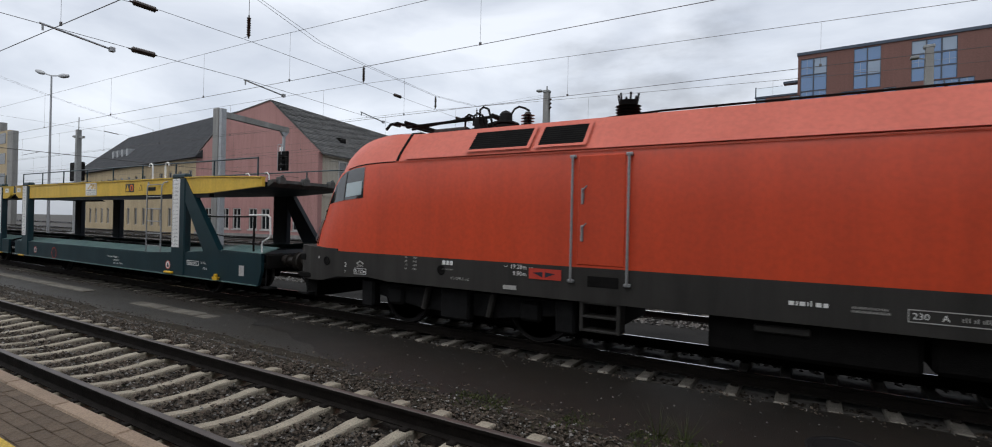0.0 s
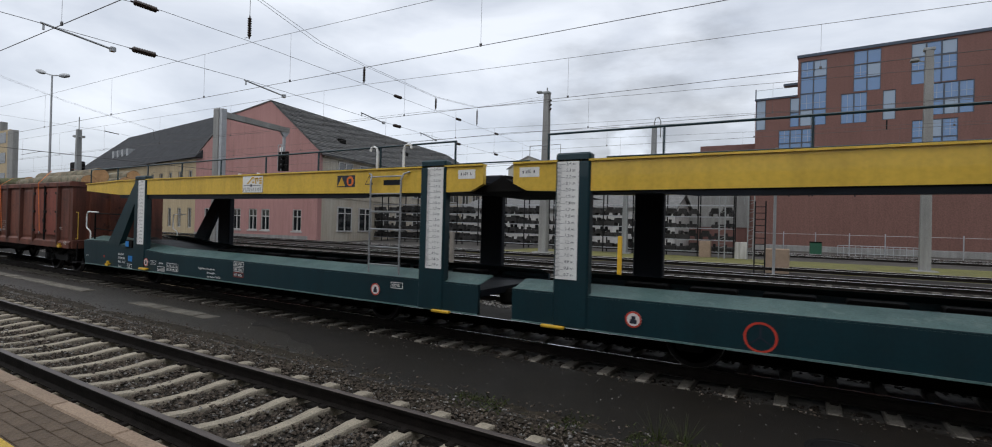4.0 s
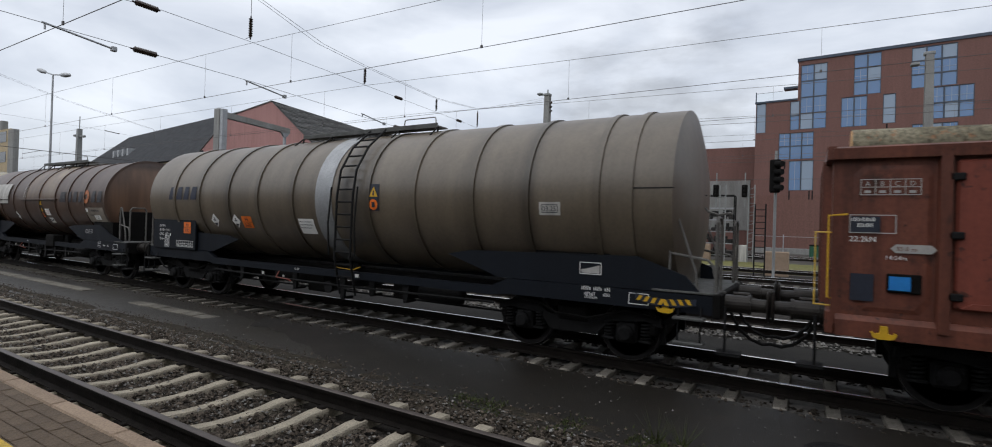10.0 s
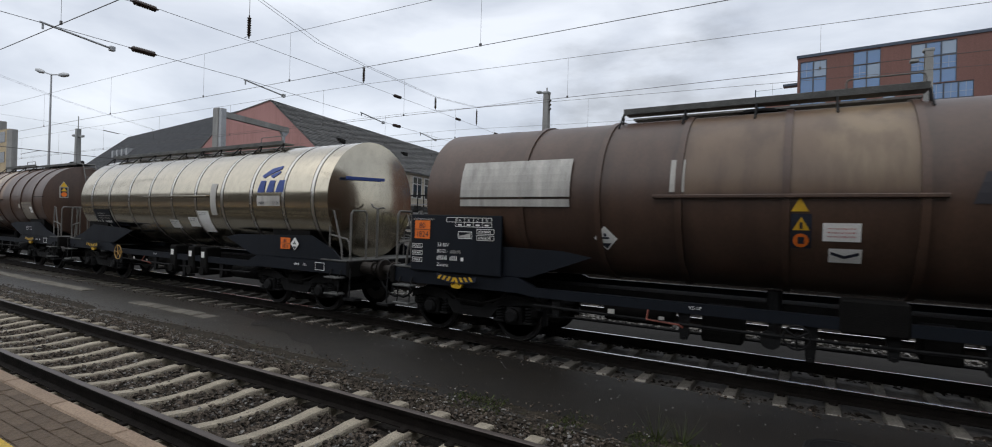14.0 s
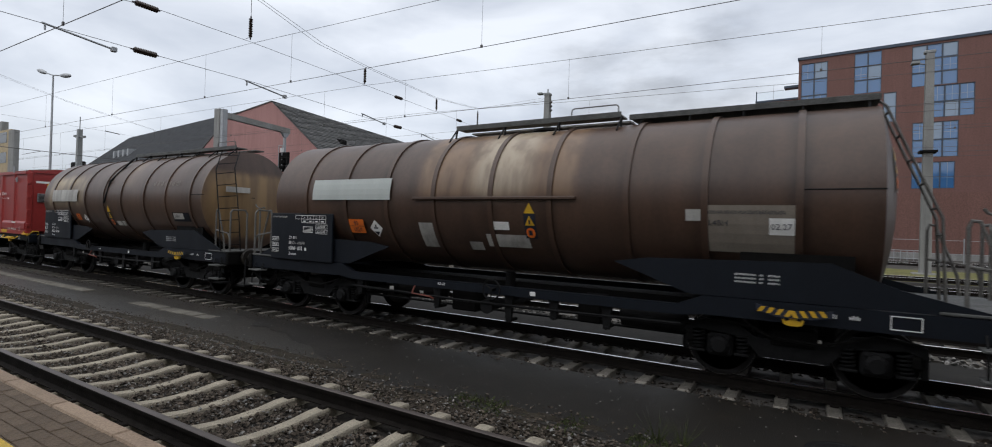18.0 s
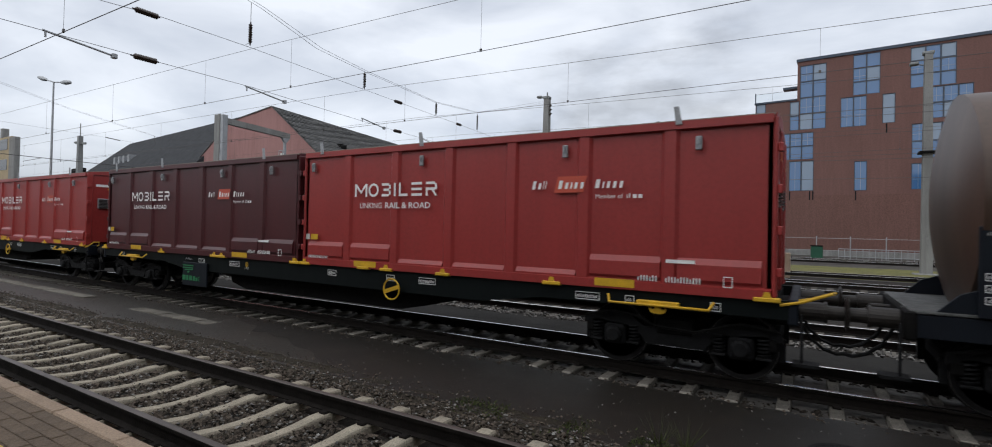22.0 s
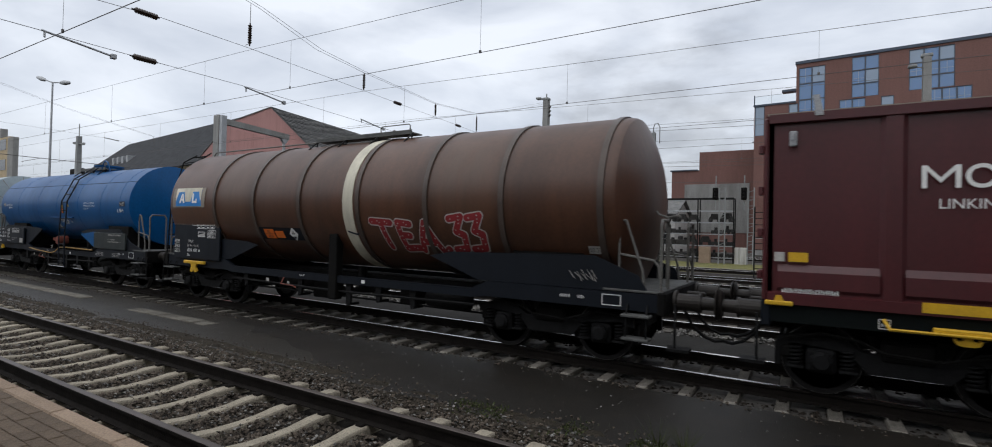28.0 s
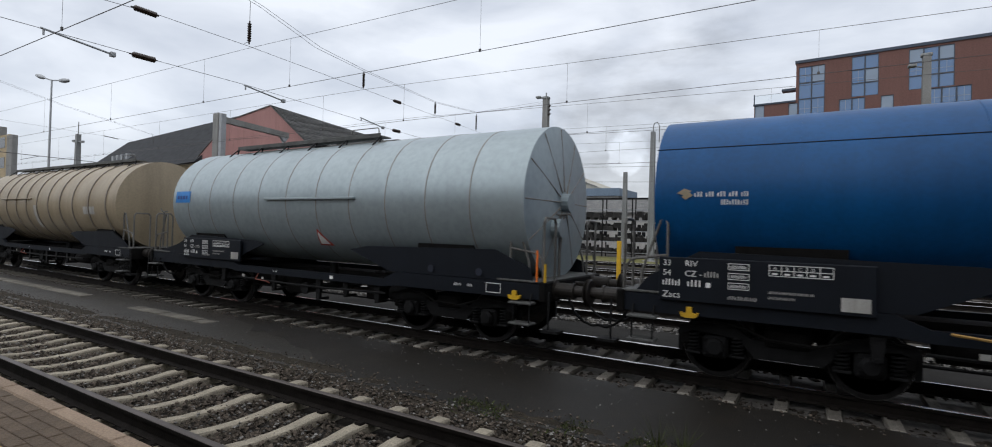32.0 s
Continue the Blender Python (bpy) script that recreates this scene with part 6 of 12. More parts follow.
def lattice(parent, side, x, z, cols=4, w=0.16, h=0.085, mat=None):
    """The table of load limits: a grid of small cells."""
    bm = mesh()
    t = 0.009
    for k in range(cols + 1):
        face(bm, [(k * w, 0, 0), (k * w + t, 0, 0), (k * w + t, 2 * h, 0), (k * w, 2 * h, 0)])
    for k in range(3):
        face(bm, [(0, k * h, 0), (cols * w + t, k * h, 0), (cols * w + t, k * h + t, 0), (0, k * h + t, 0)])
    for k in range(cols):
        face(bm, [(k * w + w * 0.28, h * 0.28, 0), (k * w + w * 0.72, h * 0.28, 0), (k * w + w * 0.72, h * 0.62, 0), (k * w + w * 0.28, h * 0.62, 0)])
    side.wrap(bm, x, z, 1.5)
    part("load_table", bm, mat or M_LETTER, parent)
    for k in range(min(cols, 4)):
        word(parent, side, "ABCD"[k], x + (k + 0.5) * w, z + h * 1.2, h * 0.62, mat or M_LETTER, "", "CENTER")


def pictogram(parent, side, x, z, w=0.3, h=0.17):
    panel(parent, side, x, x + w, z, z + h, M_LETTER, "pictogram", "", 1.4, 0.012)
    shape(parent, side, x, z, [[(0.03, 0.02), (w - 0.03, 0.02), (w - 0.03, h * 0.8), (w * 0.3, h * 0.45), (0.03, h * 0.4)]], M_LETTER_DIM, "pictogram", "", 1.5)


def marking_board(t, mid, x0, x1, z0, z1, y, kind, codes, hazard=None):
    """The dark board with the wagon's data at the rear of a tank wagon."""
    bm = mesh()
    box(bm, x0 - mid, x1 - mid, -y, -y + 0.05, z0, z1, 0.012)
    b = part("marking_board", bm, M_NAVY, t, "dark navy board with white lettering")
    s = Side(mid, y)
    w, h = x1 - x0, z1 - z0
    if h < 0.8:
        # a long low board: four lines of writing, then small framed boxes
        for k, q in enumerate(("33", "54")):
            word(b, s, q, x0 + 0.06, z1 - 0.12 - 0.14 * k, 0.085)
            word(b, s, codes[k], x0 + 0.36, z1 - 0.12 - 0.14 * k, 0.085)
        bars(b, s, x0 + 0.62, z1 - 0.26, [[(0, 0.2)]], 0.08, M_LETTER_DIM)
        bars(b, s, x0 + 0.06, z1 - 0.40, [[(0, 0.26), (0.34, 0.2), (0.58, 0.06)]], 0.09)
        word(b, s, kind, x0 + 0.06, z0 + 0.05, 0.095)
        for k in range(3):
            panel(b, s, x0 + w * 0.36, x0 + w * 0.46, z1 - 0.14 - 0.13 * k, z1 - 0.05 - 0.13 * k, M_LETTER, "data_box", "", 1.5, 0.008)
            bars(b, s, x0 + w * 0.37, z1 - 0.12 - 0.13 * k, [[(0, w * 0.08)]], 0.045)
        bars(b, s, x0 + w * 0.36, z0 + 0.08, [[(0, w * 0.14)]], 0.05, M_LETTER_DIM)
        lattice(b, s, x0 + w * 0.55, z1 - 0.19, 5, w * 0.055, 0.07)
        bars(b, s, x0 + w * 0.55, z0 + 0.2, [[(0, w * 0.2)], [(0, w * 0.12)]], 0.035, M_LETTER_DIM, 2.0)
        panel(b, s, x1 - 0.36, x1 - 0.06, z0 + 0.05, z0 + 0.22, M_PALE_PATCH, "label", "pale paper label", 1.4)
        return b, s
    right = hazard is not None and hazard[0] > x0 + 0.8
    lx, lz = (x0 + w * 0.58, z0 + 0.08) if right else (x0 + w * 0.52, z1 - 0.21)
    lattice(b, s, lx, lz, 4, w * 0.095, 0.08)
    tx, tz = (x0 + w * 0.17, z1 - 0.4) if right else (x0 + w * 0.32, z1 - 0.58)
    word(b, s, codes[0], tx, tz, 0.07)
    word(b, s, codes[1], tx, tz - 0.115, 0.07)
    bars(b, s, tx + 0.30, tz - 0.115, [[(0, 0.24)]], 0.06, M_LETTER_DIM)
    bars(b, s, tx, tz - 0.245, [[(0, 0.24), (0.29, 0.18), (0.53, 0.06)]], 0.085)
    word(b, s, kind, tx, tz - 0.36, 0.065)
    for k in range(3):
        bx, bz = (x0 + w * 0.3, z0 + 0.05 + 0.11 * k) if right else (x0 + 0.05, z0 + 0.16 + 0.13 * k)
        panel(b, s, bx, bx + 0.24, bz, bz + 0.085, M_LETTER, "data_box", "", 1.5, 0.008)
        bars(b, s, bx + 0.03, bz + 0.02, [[(0, 0.18)]], 0.045)
    if not right:
        pictogram(b, s, x0 + w * 0.55, z1 - 0.42, w * 0.15, 0.13)
        for k in range(2):
            panel(b, s, x0 + w * 0.75, x0 + w * 0.93, z1 - 0.33 - 0.11 * k, z1 - 0.24 - 0.11 * k, M_LETTER, "data_box", "", 1.5, 0.008)
            bars(b, s, x0 + w * 0.77, z1 - 0.31 - 0.11 * k, [[(0, w * 0.13)]], 0.045)
    panel(b, s, x0 + w * 0.42, x0 + w * 0.54, z1 - 0.13, z1 - 0.04, M_LETTER, "data_box", "", 1.5, 0.008)
    bars(b, s, x0 + 0.06, z1 - 0.1, [[(0, w * 0.25)]], 0.035, M_LETTER_DIM)
    if hazard:
        hazard_plate(b, s, *hazard)
    return b, s


def tank_shell(bm, x0, x1, r, cz, dish=0.28, seg=48, left=None):
    n = 5
    flat = dish <= 0.25
    prof = [(x0 + dish * (k / n) ** 2, max(0.002, r * k / n)) for k in range(n + 1)] if flat else [(x0 + dish * 0.72 * (k / n) ** 2, max(0.002, r * 0.955 * k / n)) for k in range(n + 1)]
    prof += [] if flat else [(x0 + dish * 0.72 + (dish * 0.28) * (1 - math.cos(a)), r * (0.955 + 0.045 * math.sin(a))) for a in (0.5, 1.0, 1.5708)]
    right = [(x1 - (p - x0), q) for p, q in prof[::-1]]
    if left is not None:
        prof = [(x0 + (p - x0) * left / dish, q) for p, q in prof]
    turned(bm, prof + right, (0, 0, cz), "x", seg)


def end_fittings(t, xl, xr, left=True):
    """Tubular guard rails round both end platforms, steps, and the hand brake column."""
    ends = ((xr, 1),) + (((xl, -1),) if left else ())
    for e, d in ends:
        for y in (-1.2, 1.2):
            bm = mesh()
            pipe(bm, [(e - d * 0.66, y, 1.2), (e - d * 0.66, y, 2.18), (e - d * 0.63, y, 2.26), (e - d * 0.56, y, 2.25), (e - d * 0.30, y, 1.5), (e - d * 0.27, y, 1.2)], 0.022, 6)
            part("handrail", bm, M_RAILING, t, "tubular handrail")
            bm = mesh()
            i = 0.45 if y < 0 else -0.45
            pipe(bm, [(e - d * 0.03, y, 1.0), (e - d * 0.03, y, 2.19), (e - d * 0.03, y + i * 0.12, 2.26), (e - d * 0.03, y + i * 0.88, 2.26), (e - d * 0.03, y + i, 2.18), (e - d * 0.03, y + i, 1.2)], 0.024, 6)
            part("guard_hoop", bm, M_RAILING, t, "tubular guard hoop at the wagon's end")
            bm = mesh()
            pipe(bm, [(e - d * 0.03, y, 1.36), (e - d * 0.07, y, 1.58), (e - d * 0.14, y, 1.66), (e - d * 0.66, y, 1.74)], 0.02, 6)
            part("brace", bm, M_RAILING, t)
        for z, w in ((0.86, 0.42), (0.52, 0.40)):
            bm = mesh()
            c = e - d * 0.35
            box(bm, c - w / 2, c + w / 2, -1.44, -1.2, z - 0.04, z, 0.01)
            part("foot_step", bm, M_STEP, t, "worn grey foot step")
        for c in (-0.5, -0.2):
            bm = mesh()
            pipe(bm, [(e + d * c, -1.27, 1.0), (e + d * c, -1.34, 0.84), (e + d * c, -1.36, 0.5)], 0.014, 5)
            part("step_hanger", bm, M_BLACK2, t)
    bm = mesh()
    rod(bm, (xr - 0.15, -0.3, 1.2), (xr - 0.15, -0.3, 2.34), 0.028, 8)
    pipe(bm, [(xr - 0.34, -0.3, 2.44), (xr - 0.30, -0.3, 2.38), (xr - 0.15, -0.3, 2.33), (xr + 0.02, -0.3, 2.36), (xr + 0.05, -0.3, 2.34)], 0.02, 6)
    part("brake_column", bm, M_RAILING, t, "hand brake column with cranked handle")


def tank_wagon(name, label, xl, xr, L, R, r, cz, mat, rings, bogies, board, kind, ring_mat=None, ring_w=0.06, walkway=None, walk_z=None, jacket=None,
               saddles=True, saddle_mat=None, dish=0.3, hazard=None, end_rail="hoops", frame_l=None, frame_r=None, hooks=(), ring_out=0.028, under=True, dish_left=None, left_rail=True, shield=False, codes=("33 RIV", "80 D -")):
    """A bogie tank wagon. All places along the train are those at the start of the clip."""
    mid = (xl + xr) / 2
    t = thing(name, label, "tank wagon", "freight train")
    TRAIN.append((t, mid))
    X = lambda x: x - mid
    fl, fr = frame_l if frame_l is not None else xl + 0.62, frame_r if frame_r is not None else xr - 0.62
    bm = mesh()
    tank_shell(bm, X(L), X(R), r, cz, dish, 48, dish_left)
    tank = part("tank", fix(bm), mat, t, smooth=True)
    tank.data.set_sharp_from_angle(angle=0.6)
    for x in rings:
        bm = mesh()
        turned(bm, [(X(x) - ring_w / 2, r - 0.004), (X(x) - ring_w / 2, r + ring_out), (X(x) + ring_w / 2, r + ring_out), (X(x) + ring_w / 2, r - 0.004)], (0, 0, cz), "x", 48)
        part("ring", fix(bm), ring_mat or mat, tank, smooth=True).data.set_sharp_from_angle(angle=0.6)
    if 0.2 < dish < 0.25:
        bm = mesh()
        y = -math.sqrt((r + 0.002) ** 2 - 0.01)
        pipe(bm, [(X(rings[0] if rings[0] > rings[-1] else rings[-1]), y, cz + 0.1), (X(R) - dish, y, cz + 0.1), (X(R) - 0.04, -0.35, cz + 0.08), (X(R) + 0.004, 0, cz + 0.08)], 0.009, 5)
        part("cladding_seam", bm, M_BLACK2, tank, "dark seam across the tank end")
    # solebars and headstocks
    for y in (-1, 1):
        bm = mesh()
        b0, b1 = X(bogies[0]) + 1.1, X(bogies[1]) - 1.1
        prism(bm, [(X(fl), 0.9), (b0, 0.9), (b0 + 0.3, 0.86), (b1 - 0.3, 0.86), (b1, 0.9), (X(fr), 0.9), (X(fr), 1.16), (b1, 1.16), (b1 - 0.35, 1.01), (b0 + 0.35, 1.01), (b0, 1.16), (X(fl), 1.16)], y * 1.16, y * 1.26, "y")
        part("solebar", fix(bm), M_NAVY, t, "blue-black solebar")
    for x in (fl, fr):
        bm = mesh()
        box(bm, X(x) - 0.06, X(x) + 0.06, -1.3, 1.3, 0.86, 1.2, 0.02)
        part("headstock", bm, M_BLACK, t)
    for x in (fl, fr - 0.9):
        bm = mesh()
        box(bm, X(x), X(x) + 0.9, -1.25, 1.25, 1.17, 1.21, 0.01)
        part("end_platform", bm, M_STEP, t, "grey steel grating platform")
    bm = mesh()
    box(bm, X(fl), X(fr), -0.3, 0.3, 0.82, 1.0, 0.02)
    part("centre_sill", bm, M_BLACK, t)
    # saddles that carry the tank over the bogies
    if saddles:
        for k, bx in enumerate(bogies):
            d = 1 if k else -1
            out = (fr if k else fl)
            inn = bx - d * 1.3
            tip = (R - 0.05 if k else L + 0.05)
            for y in (-1, 1):
                bm = mesh()
                prof = [(X(inn) - d * 1.1, cz - r * 0.72), (X(inn) - d * 0.6, cz - r * 0.66), (X(tip) - d * 0.7, cz - r * 0.62), (X(tip), 1.42), (X(out) - d * 0.2, 1.17), (X(inn), 1.17)]
                prism(bm, prof if d > 0 else prof[::-1], y * 1.20, y * 1.24, "y")
                part("saddle", fix(bm), saddle_mat or M_NAVY, t, "blue-black tank saddle plate")
            bm = mesh()
            box(bm, X(bx) - 0.65, X(bx) + 0.65, -1.15, 1.15, 1.12, cz - r * 0.55, 0.0)
            part("cradle", bm, M_BLACK, t)
    for bx in bogies:
        bogie(t, X(bx))
    buffers(t, X(xl), X(xr))
    # under the tank: brake gear, pipes, valve
    if under:
        c = (bogies[0] + bogies[1]) / 2
        bm = mesh()
        turned(bm, [(X(c) - 2.5, 0.05), (X(c) - 2.45, 0.2), (X(c) - 1.4, 0.2), (X(c) - 1.35, 0.05)], (0, -0.55, 0.72), "x", 14)
        part("air_tank", fix(bm), M_BLACK, t, smooth=True)
        for p, q, u, v in ((-0.9, -0.35, -1.0, 0.45), (1.6, 2.0, -0.9, 0.5)):
            bm = mesh()
            box(bm, X(c) + p, X(c) + q, u, u + 0.45, v, 0.95, 0.03)
            part("brake_gear", bm, M_BLACK, t)
        bm = mesh()
        rod(bm, (X(c), -0.35, cz - r), (X(c), -0.35, 0.7), 0.1, 10)
        rod(bm, (X(c), -1.15, 0.62), (X(c), 0.5, 0.62), 0.085, 12)
        rod(bm, (X(c), -1.2, 0.62), (X(c), -1.13, 0.62), 0.13, 12)
        part("outlet_valve", fix(bm), M_BLACK2, t, "black outlet pipe with valve")
        bm = mesh()
        pipe(bm, [(X(bogies[0]) + 1.4, -1.2, 0.72), (X(c) - 0.6, -1.2, 0.68), (X(c) + 0.8, -1.2, 0.68), (X(bogies[1]) - 1.4, -1.2, 0.72)], 0.025, 6)
        part("brake_pipe", bm, M_BLACK2, t)
        for y, z in ((-0.75, 0.5), (0.2, 0.56)):
            bm = mesh()
            rod(bm, (X(bogies[0]) + 1.2, y, z), (X(bogies[1]) - 1.2, y, z), 0.022, 6)
            part("brake_rod", bm, M_BLACK2, t)
        bm = mesh()
        turned(bm, [(X(c) + 2.3, 0.03), (X(c) + 2.36, 0.17), (X(c) + 2.8, 0.19), (X(c) + 3.3, 0.17), (X(c) + 3.36, 0.03)], (0, -0.85, 0.7), "x", 14)
        part("brake_cylinder", fix(bm), M_BLACK2, t, "black brake cylinder", True)
        for k, (a, h) in enumerate(((-3.1, 0.34), (-1.1, 0.42), (0.45, 0.5), (1.3, 0.36), (2.2, 0.4))):
            bm = mesh()
            prism(bm, [(X(c) + a - 0.09, 0.9), (X(c) + a + 0.09, 0.9), (X(c) + a + 0.05, 0.9 - h), (X(c) + a - 0.05, 0.9 - h)], -1.2, -1.14, "y")
            rod(bm, (X(c) + a, -1.22, 0.92 - h), (X(c) + a, -0.9, 0.92 - h), 0.03, 8)
            part("hanger_bracket", fix(bm), M_BLACK2, t)
        bm = mesh()
        pipe(bm, [(X(c) - 1.6, -1.24, 0.86), (X(c) - 1.6, -1.32, 0.72), (X(c) - 1.15, -1.34, 0.70), (X(c) - 1.1, -1.3, 0.66)], 0.016, 6)
        part("release_handle", bm, M_RUST2, t, "dull red release handle")
        under_side = Side(mid, 1.27)
        panel(t, under_side, c - 2.2, c - 2.1, 0.74, 0.81, M_PALE_PATCH, "tag", "small dirty white tag", 1.0)
        panel(t, under_side, c - 1.44, c - 1.36, 0.73, 0.78, M_PALE_PATCH, "tag", "", 1.0)
        word(t, under_side, "KE-GP", c - 1.02, 0.93, 0.045)
        panel(t, under_side, c + 0.9, c + 1.0, 0.9, 0.97, M_LETTER, "tag", "", 1.0)
    s = Side(mid, r, cz)
    # walkway
    if walkway:
        wz = walk_z if walk_z else cz + r + 0.05
        bm = mesh()
        box(bm, X(walkway[0]), X(walkway[1]), -0.42, -0.1, wz, wz + 0.03)
        w = part("walkway", bm, M_RAILING, t, "steel walkway on top of the tank")
        bm = mesh()
        box(bm, X(walkway[0]), X(walkway[1]), 0.12, 0.42, wz, wz + 0.03)
        part("plank", bm, M_RAILING, w)
        bm = mesh()
        box(bm, X(walkway[0]), X(walkway[1]), -0.45, -0.425, wz - 0.02, wz + 0.08, 0.006)
        part("toe_board", bm, M_STEP, w)
        bm = mesh()
        hoop(bm, X(walkway[1]) - 0.9, X(walkway[1]) - 0.05, -0.44, wz + 0.08, wz + 0.2, 0.012, 0.05)
        part("toe_rail", bm, M_RAILING, w)
        n = max(2, int((walkway[1] - walkway[0]) / 0.9))
        for k in range(n + 1):
            x = X(walkway[0] + (walkway[1] - walkway[0]) * k / n)
            bm = mesh()
            rod(bm, (x, -0.41, wz), (x, -0.45, cz + math.sqrt(r * r - 0.2)), 0.018, 6)
            rod(bm, (x, -0.42, wz), (x, -0.68, cz + math.sqrt(r * r - 0.46)), 0.016, 6)
            part("bracket", bm, M_BLACK2, w)
        bm = mesh()
        mx = (walkway[0] + walkway[1]) / 2
        turned(bm, [(0.0, 0.3), (0.1, 0.3), (0.12, 0.33), (0.16, 0.33), (0.18, 0.0)], (X(mx), 0.35, cz + r - 0.05), "z", 18)
        part("manhole", fix(bm), M_BLACK2, t)
    if jacket:
        x0, x1, z = jacket
        bm = mesh()
        y = s.at(0, z, 0).y
        box(bm, X(x0), X(x1), y - 0.07, y + 0.1, z - 0.03, z + 0.02, 0.008)
        part("drip_ledge", bm, mat, t, "ledge along the tank side")
    if end_rail == "hoops":
        end_fittings(t, X(fl), X(fr), left_rail)
    if shield:
        bm = mesh()
        box(bm, X(R) + 0.08, X(R) + 0.34, -1.05, 1.05, 1.18, 2.15, 0.02)
        part("end_shield", bm, M_BLACK, t, "black shield before the tank end")
    bs = None
    if board:
        bs = marking_board(t, mid, board[0], board[1], board[2], board[3], 1.32, kind, codes, hazard)
    flat = Side(mid, 1.262)
    for x, striped in hooks:
        lift_hook(t, X(x), 1.06, -1.32, None, striped)
    bars(t, flat, bogies[1] + 0.3, 1.02, [[(0, 0.18), (0.3, 0.12)]], 0.05)
    panel(t, flat, bogies[1] + 1.0, bogies[1] + 1.3, 0.95, 1.12, M_LETTER, "data_box", "", 1.4, 0.012)
    return t, tank, s, flat, mid, X, bs


# ---- locomotive ----
def locomotive():
    mid = -0.55
    t = thing("electric_locomotive", "red electric locomotive with grey skirt and folded pantograph", "locomotive", "freight train")
    TRAIN.append((t, mid))
    # from the nose backwards: along, width at the sill, width at the shoulder, shoulder height, roof height
    coarse = [(8.96, 1.19, 1.0, 1.62, 1.74), (8.83, 1.28, 1.09, 1.98, 2.24), (8.67, 1.34, 1.15, 2.28, 2.58), (8.47, 1.39, 1.2, 2.58, 2.9), (8.28, 1.42, 1.24, 2.84, 3.19), (8.09, 1.44, 1.28, 3.0, 3.43),
              (7.77, 1.46, 1.33, 3.12, 3.67), (7.41, 1.475, 1.38, 3.17, 3.80), (7.0, 1.48, 1.43, 3.19, 3.86), (6.6, 1.48, 1.455, 3.195, 3.87), (6.25, 1.48, 1.475, 3.195, 3.84), (5.6, 1.48, 1.48, 3.19, 3.80), (4.6, 1.48, 1.48, 3.19, 3.80)]
    grid = [8.96, 8.89, 8.83, 8.75, 8.67, 8.57, 8.47, 8.38, 8.28, 8.18, 8.09, 7.93, 7.77, 7.6, 7.41, 7.2, 7.0, 6.8, 6.6, 6.42, 6.25, 5.9, 5.6, 4.6]
    nose = lambda x: x if abs(x) < 6.6 else math.copysign(6.6 + (abs(x) - 6.6) * 0.935, x)
    coarse = [(nose(c[0]), *c[1:]) for c in coarse]
    grid = [nose(x) for x in grid]
    ca = [c[0] for c in coarse][::-1]

    def curve(k):
        v = np.interp(grid, ca, [c[k] for c in coarse][::-1])
        u = v.copy()
        u[1:-1] = 0.25 * v[:-2] + 0.5 * v[1:-1] + 0.25 * v[2:]
        return [float(q) for q in u]
    stations = list(zip(grid, curve(1), curve(2), curve(3), curve(4)))

    def at(x, k):
        return float(np.interp(abs(x), grid[::-1], [q[k] for q in stations][::-1]))

    def section(w, ws, sh, top):
        k = ws / 1.48
        return [(-w, 1.40), (-w + (w - ws) * 0.3, 1.4 + (sh - 0.12 - 1.4) * 0.55), (-ws, sh - 0.12), (-ws + 0.03, sh), (-ws + 0.14, sh + (top - sh) * 0.28), (-ws * 0.83, sh + (top - sh) * 0.5), (-ws * 0.68, top - 0.05 * k), (-ws * 0.5, top), (0, top + 0.012)]

    def wy(x, z):
        """The side's distance from the middle, at a place along and a height."""
        pts = section(at(x, 1), at(x, 2), at(x, 3), at(x, 4))
        return float(np.interp(z, [q[1] for q in pts], [-q[0] for q in pts]))

    def bulge(x, y):
        """How far the nose swells forward towards the middle."""
        g = min(1.0, max(0.0, (abs(x) - 6.5) / 1.7))
        return math.copysign(0.46 * g * g * (3 - 2 * g) * max(0.0, 1 - (y / 1.06) ** 2), x)

    def front(y, z):
        """The place of the nose at a distance from the middle and a height."""
        best = min((abs(float(np.interp(abs(y), [-q[0] for q in p[:2:-1]], [q[1] for q in p[:2:-1]])) - z), a) for a, p in ((q[0] - 0.01 * k, section(at(q[0] - 0.01 * k, 1), at(q[0] - 0.01 * k, 2), at(q[0] - 0.01 * k, 3), at(q[0] - 0.01 * k, 4))) for q in stations[:12] for k in range(12)) if abs(y) < at(a, 2) - 0.02)
        return best[1] + bulge(best[1], y)

    def ring(bm, x, w, ws, sh, top):
        pts = section(w, ws, sh, top)
        pts = pts + [(-y, z) for y, z in pts[-2::-1]]
        return [bm.verts.new((x + bulge(x, y), y, z)) for y, z in pts]

    def skin(bm, e, low, high, x0, x1, off, n=16, m=5):
        """A sheet that follows the side between two lines (along, height)."""
        rows = []
        for i in range(n + 1):
            x = x0 + (x1 - x0) * i / n
            lo = float(np.interp(x, [q[0] for q in low], [q[1] for q in low]))
            hi = float(np.interp(x, [q[0] for q in high], [q[1] for q in high]))
            x = nose(x)
            rows.append([bm.verts.new((e * x, -wy(x, lo + (hi - lo) * j / m) - off, lo + (hi - lo) * j / m)) for j in range(m + 1)])
        for a, b in zip(rows, rows[1:]):
            for j in range(m):
                bm.faces.new([a[j], b[j], b[j + 1], a[j + 1]])

    rows = [(-q[0], *q[1:]) for q in stations] + stations[::-1]
    bm = mesh()
    rings = [ring(bm, *r) for r in rows]
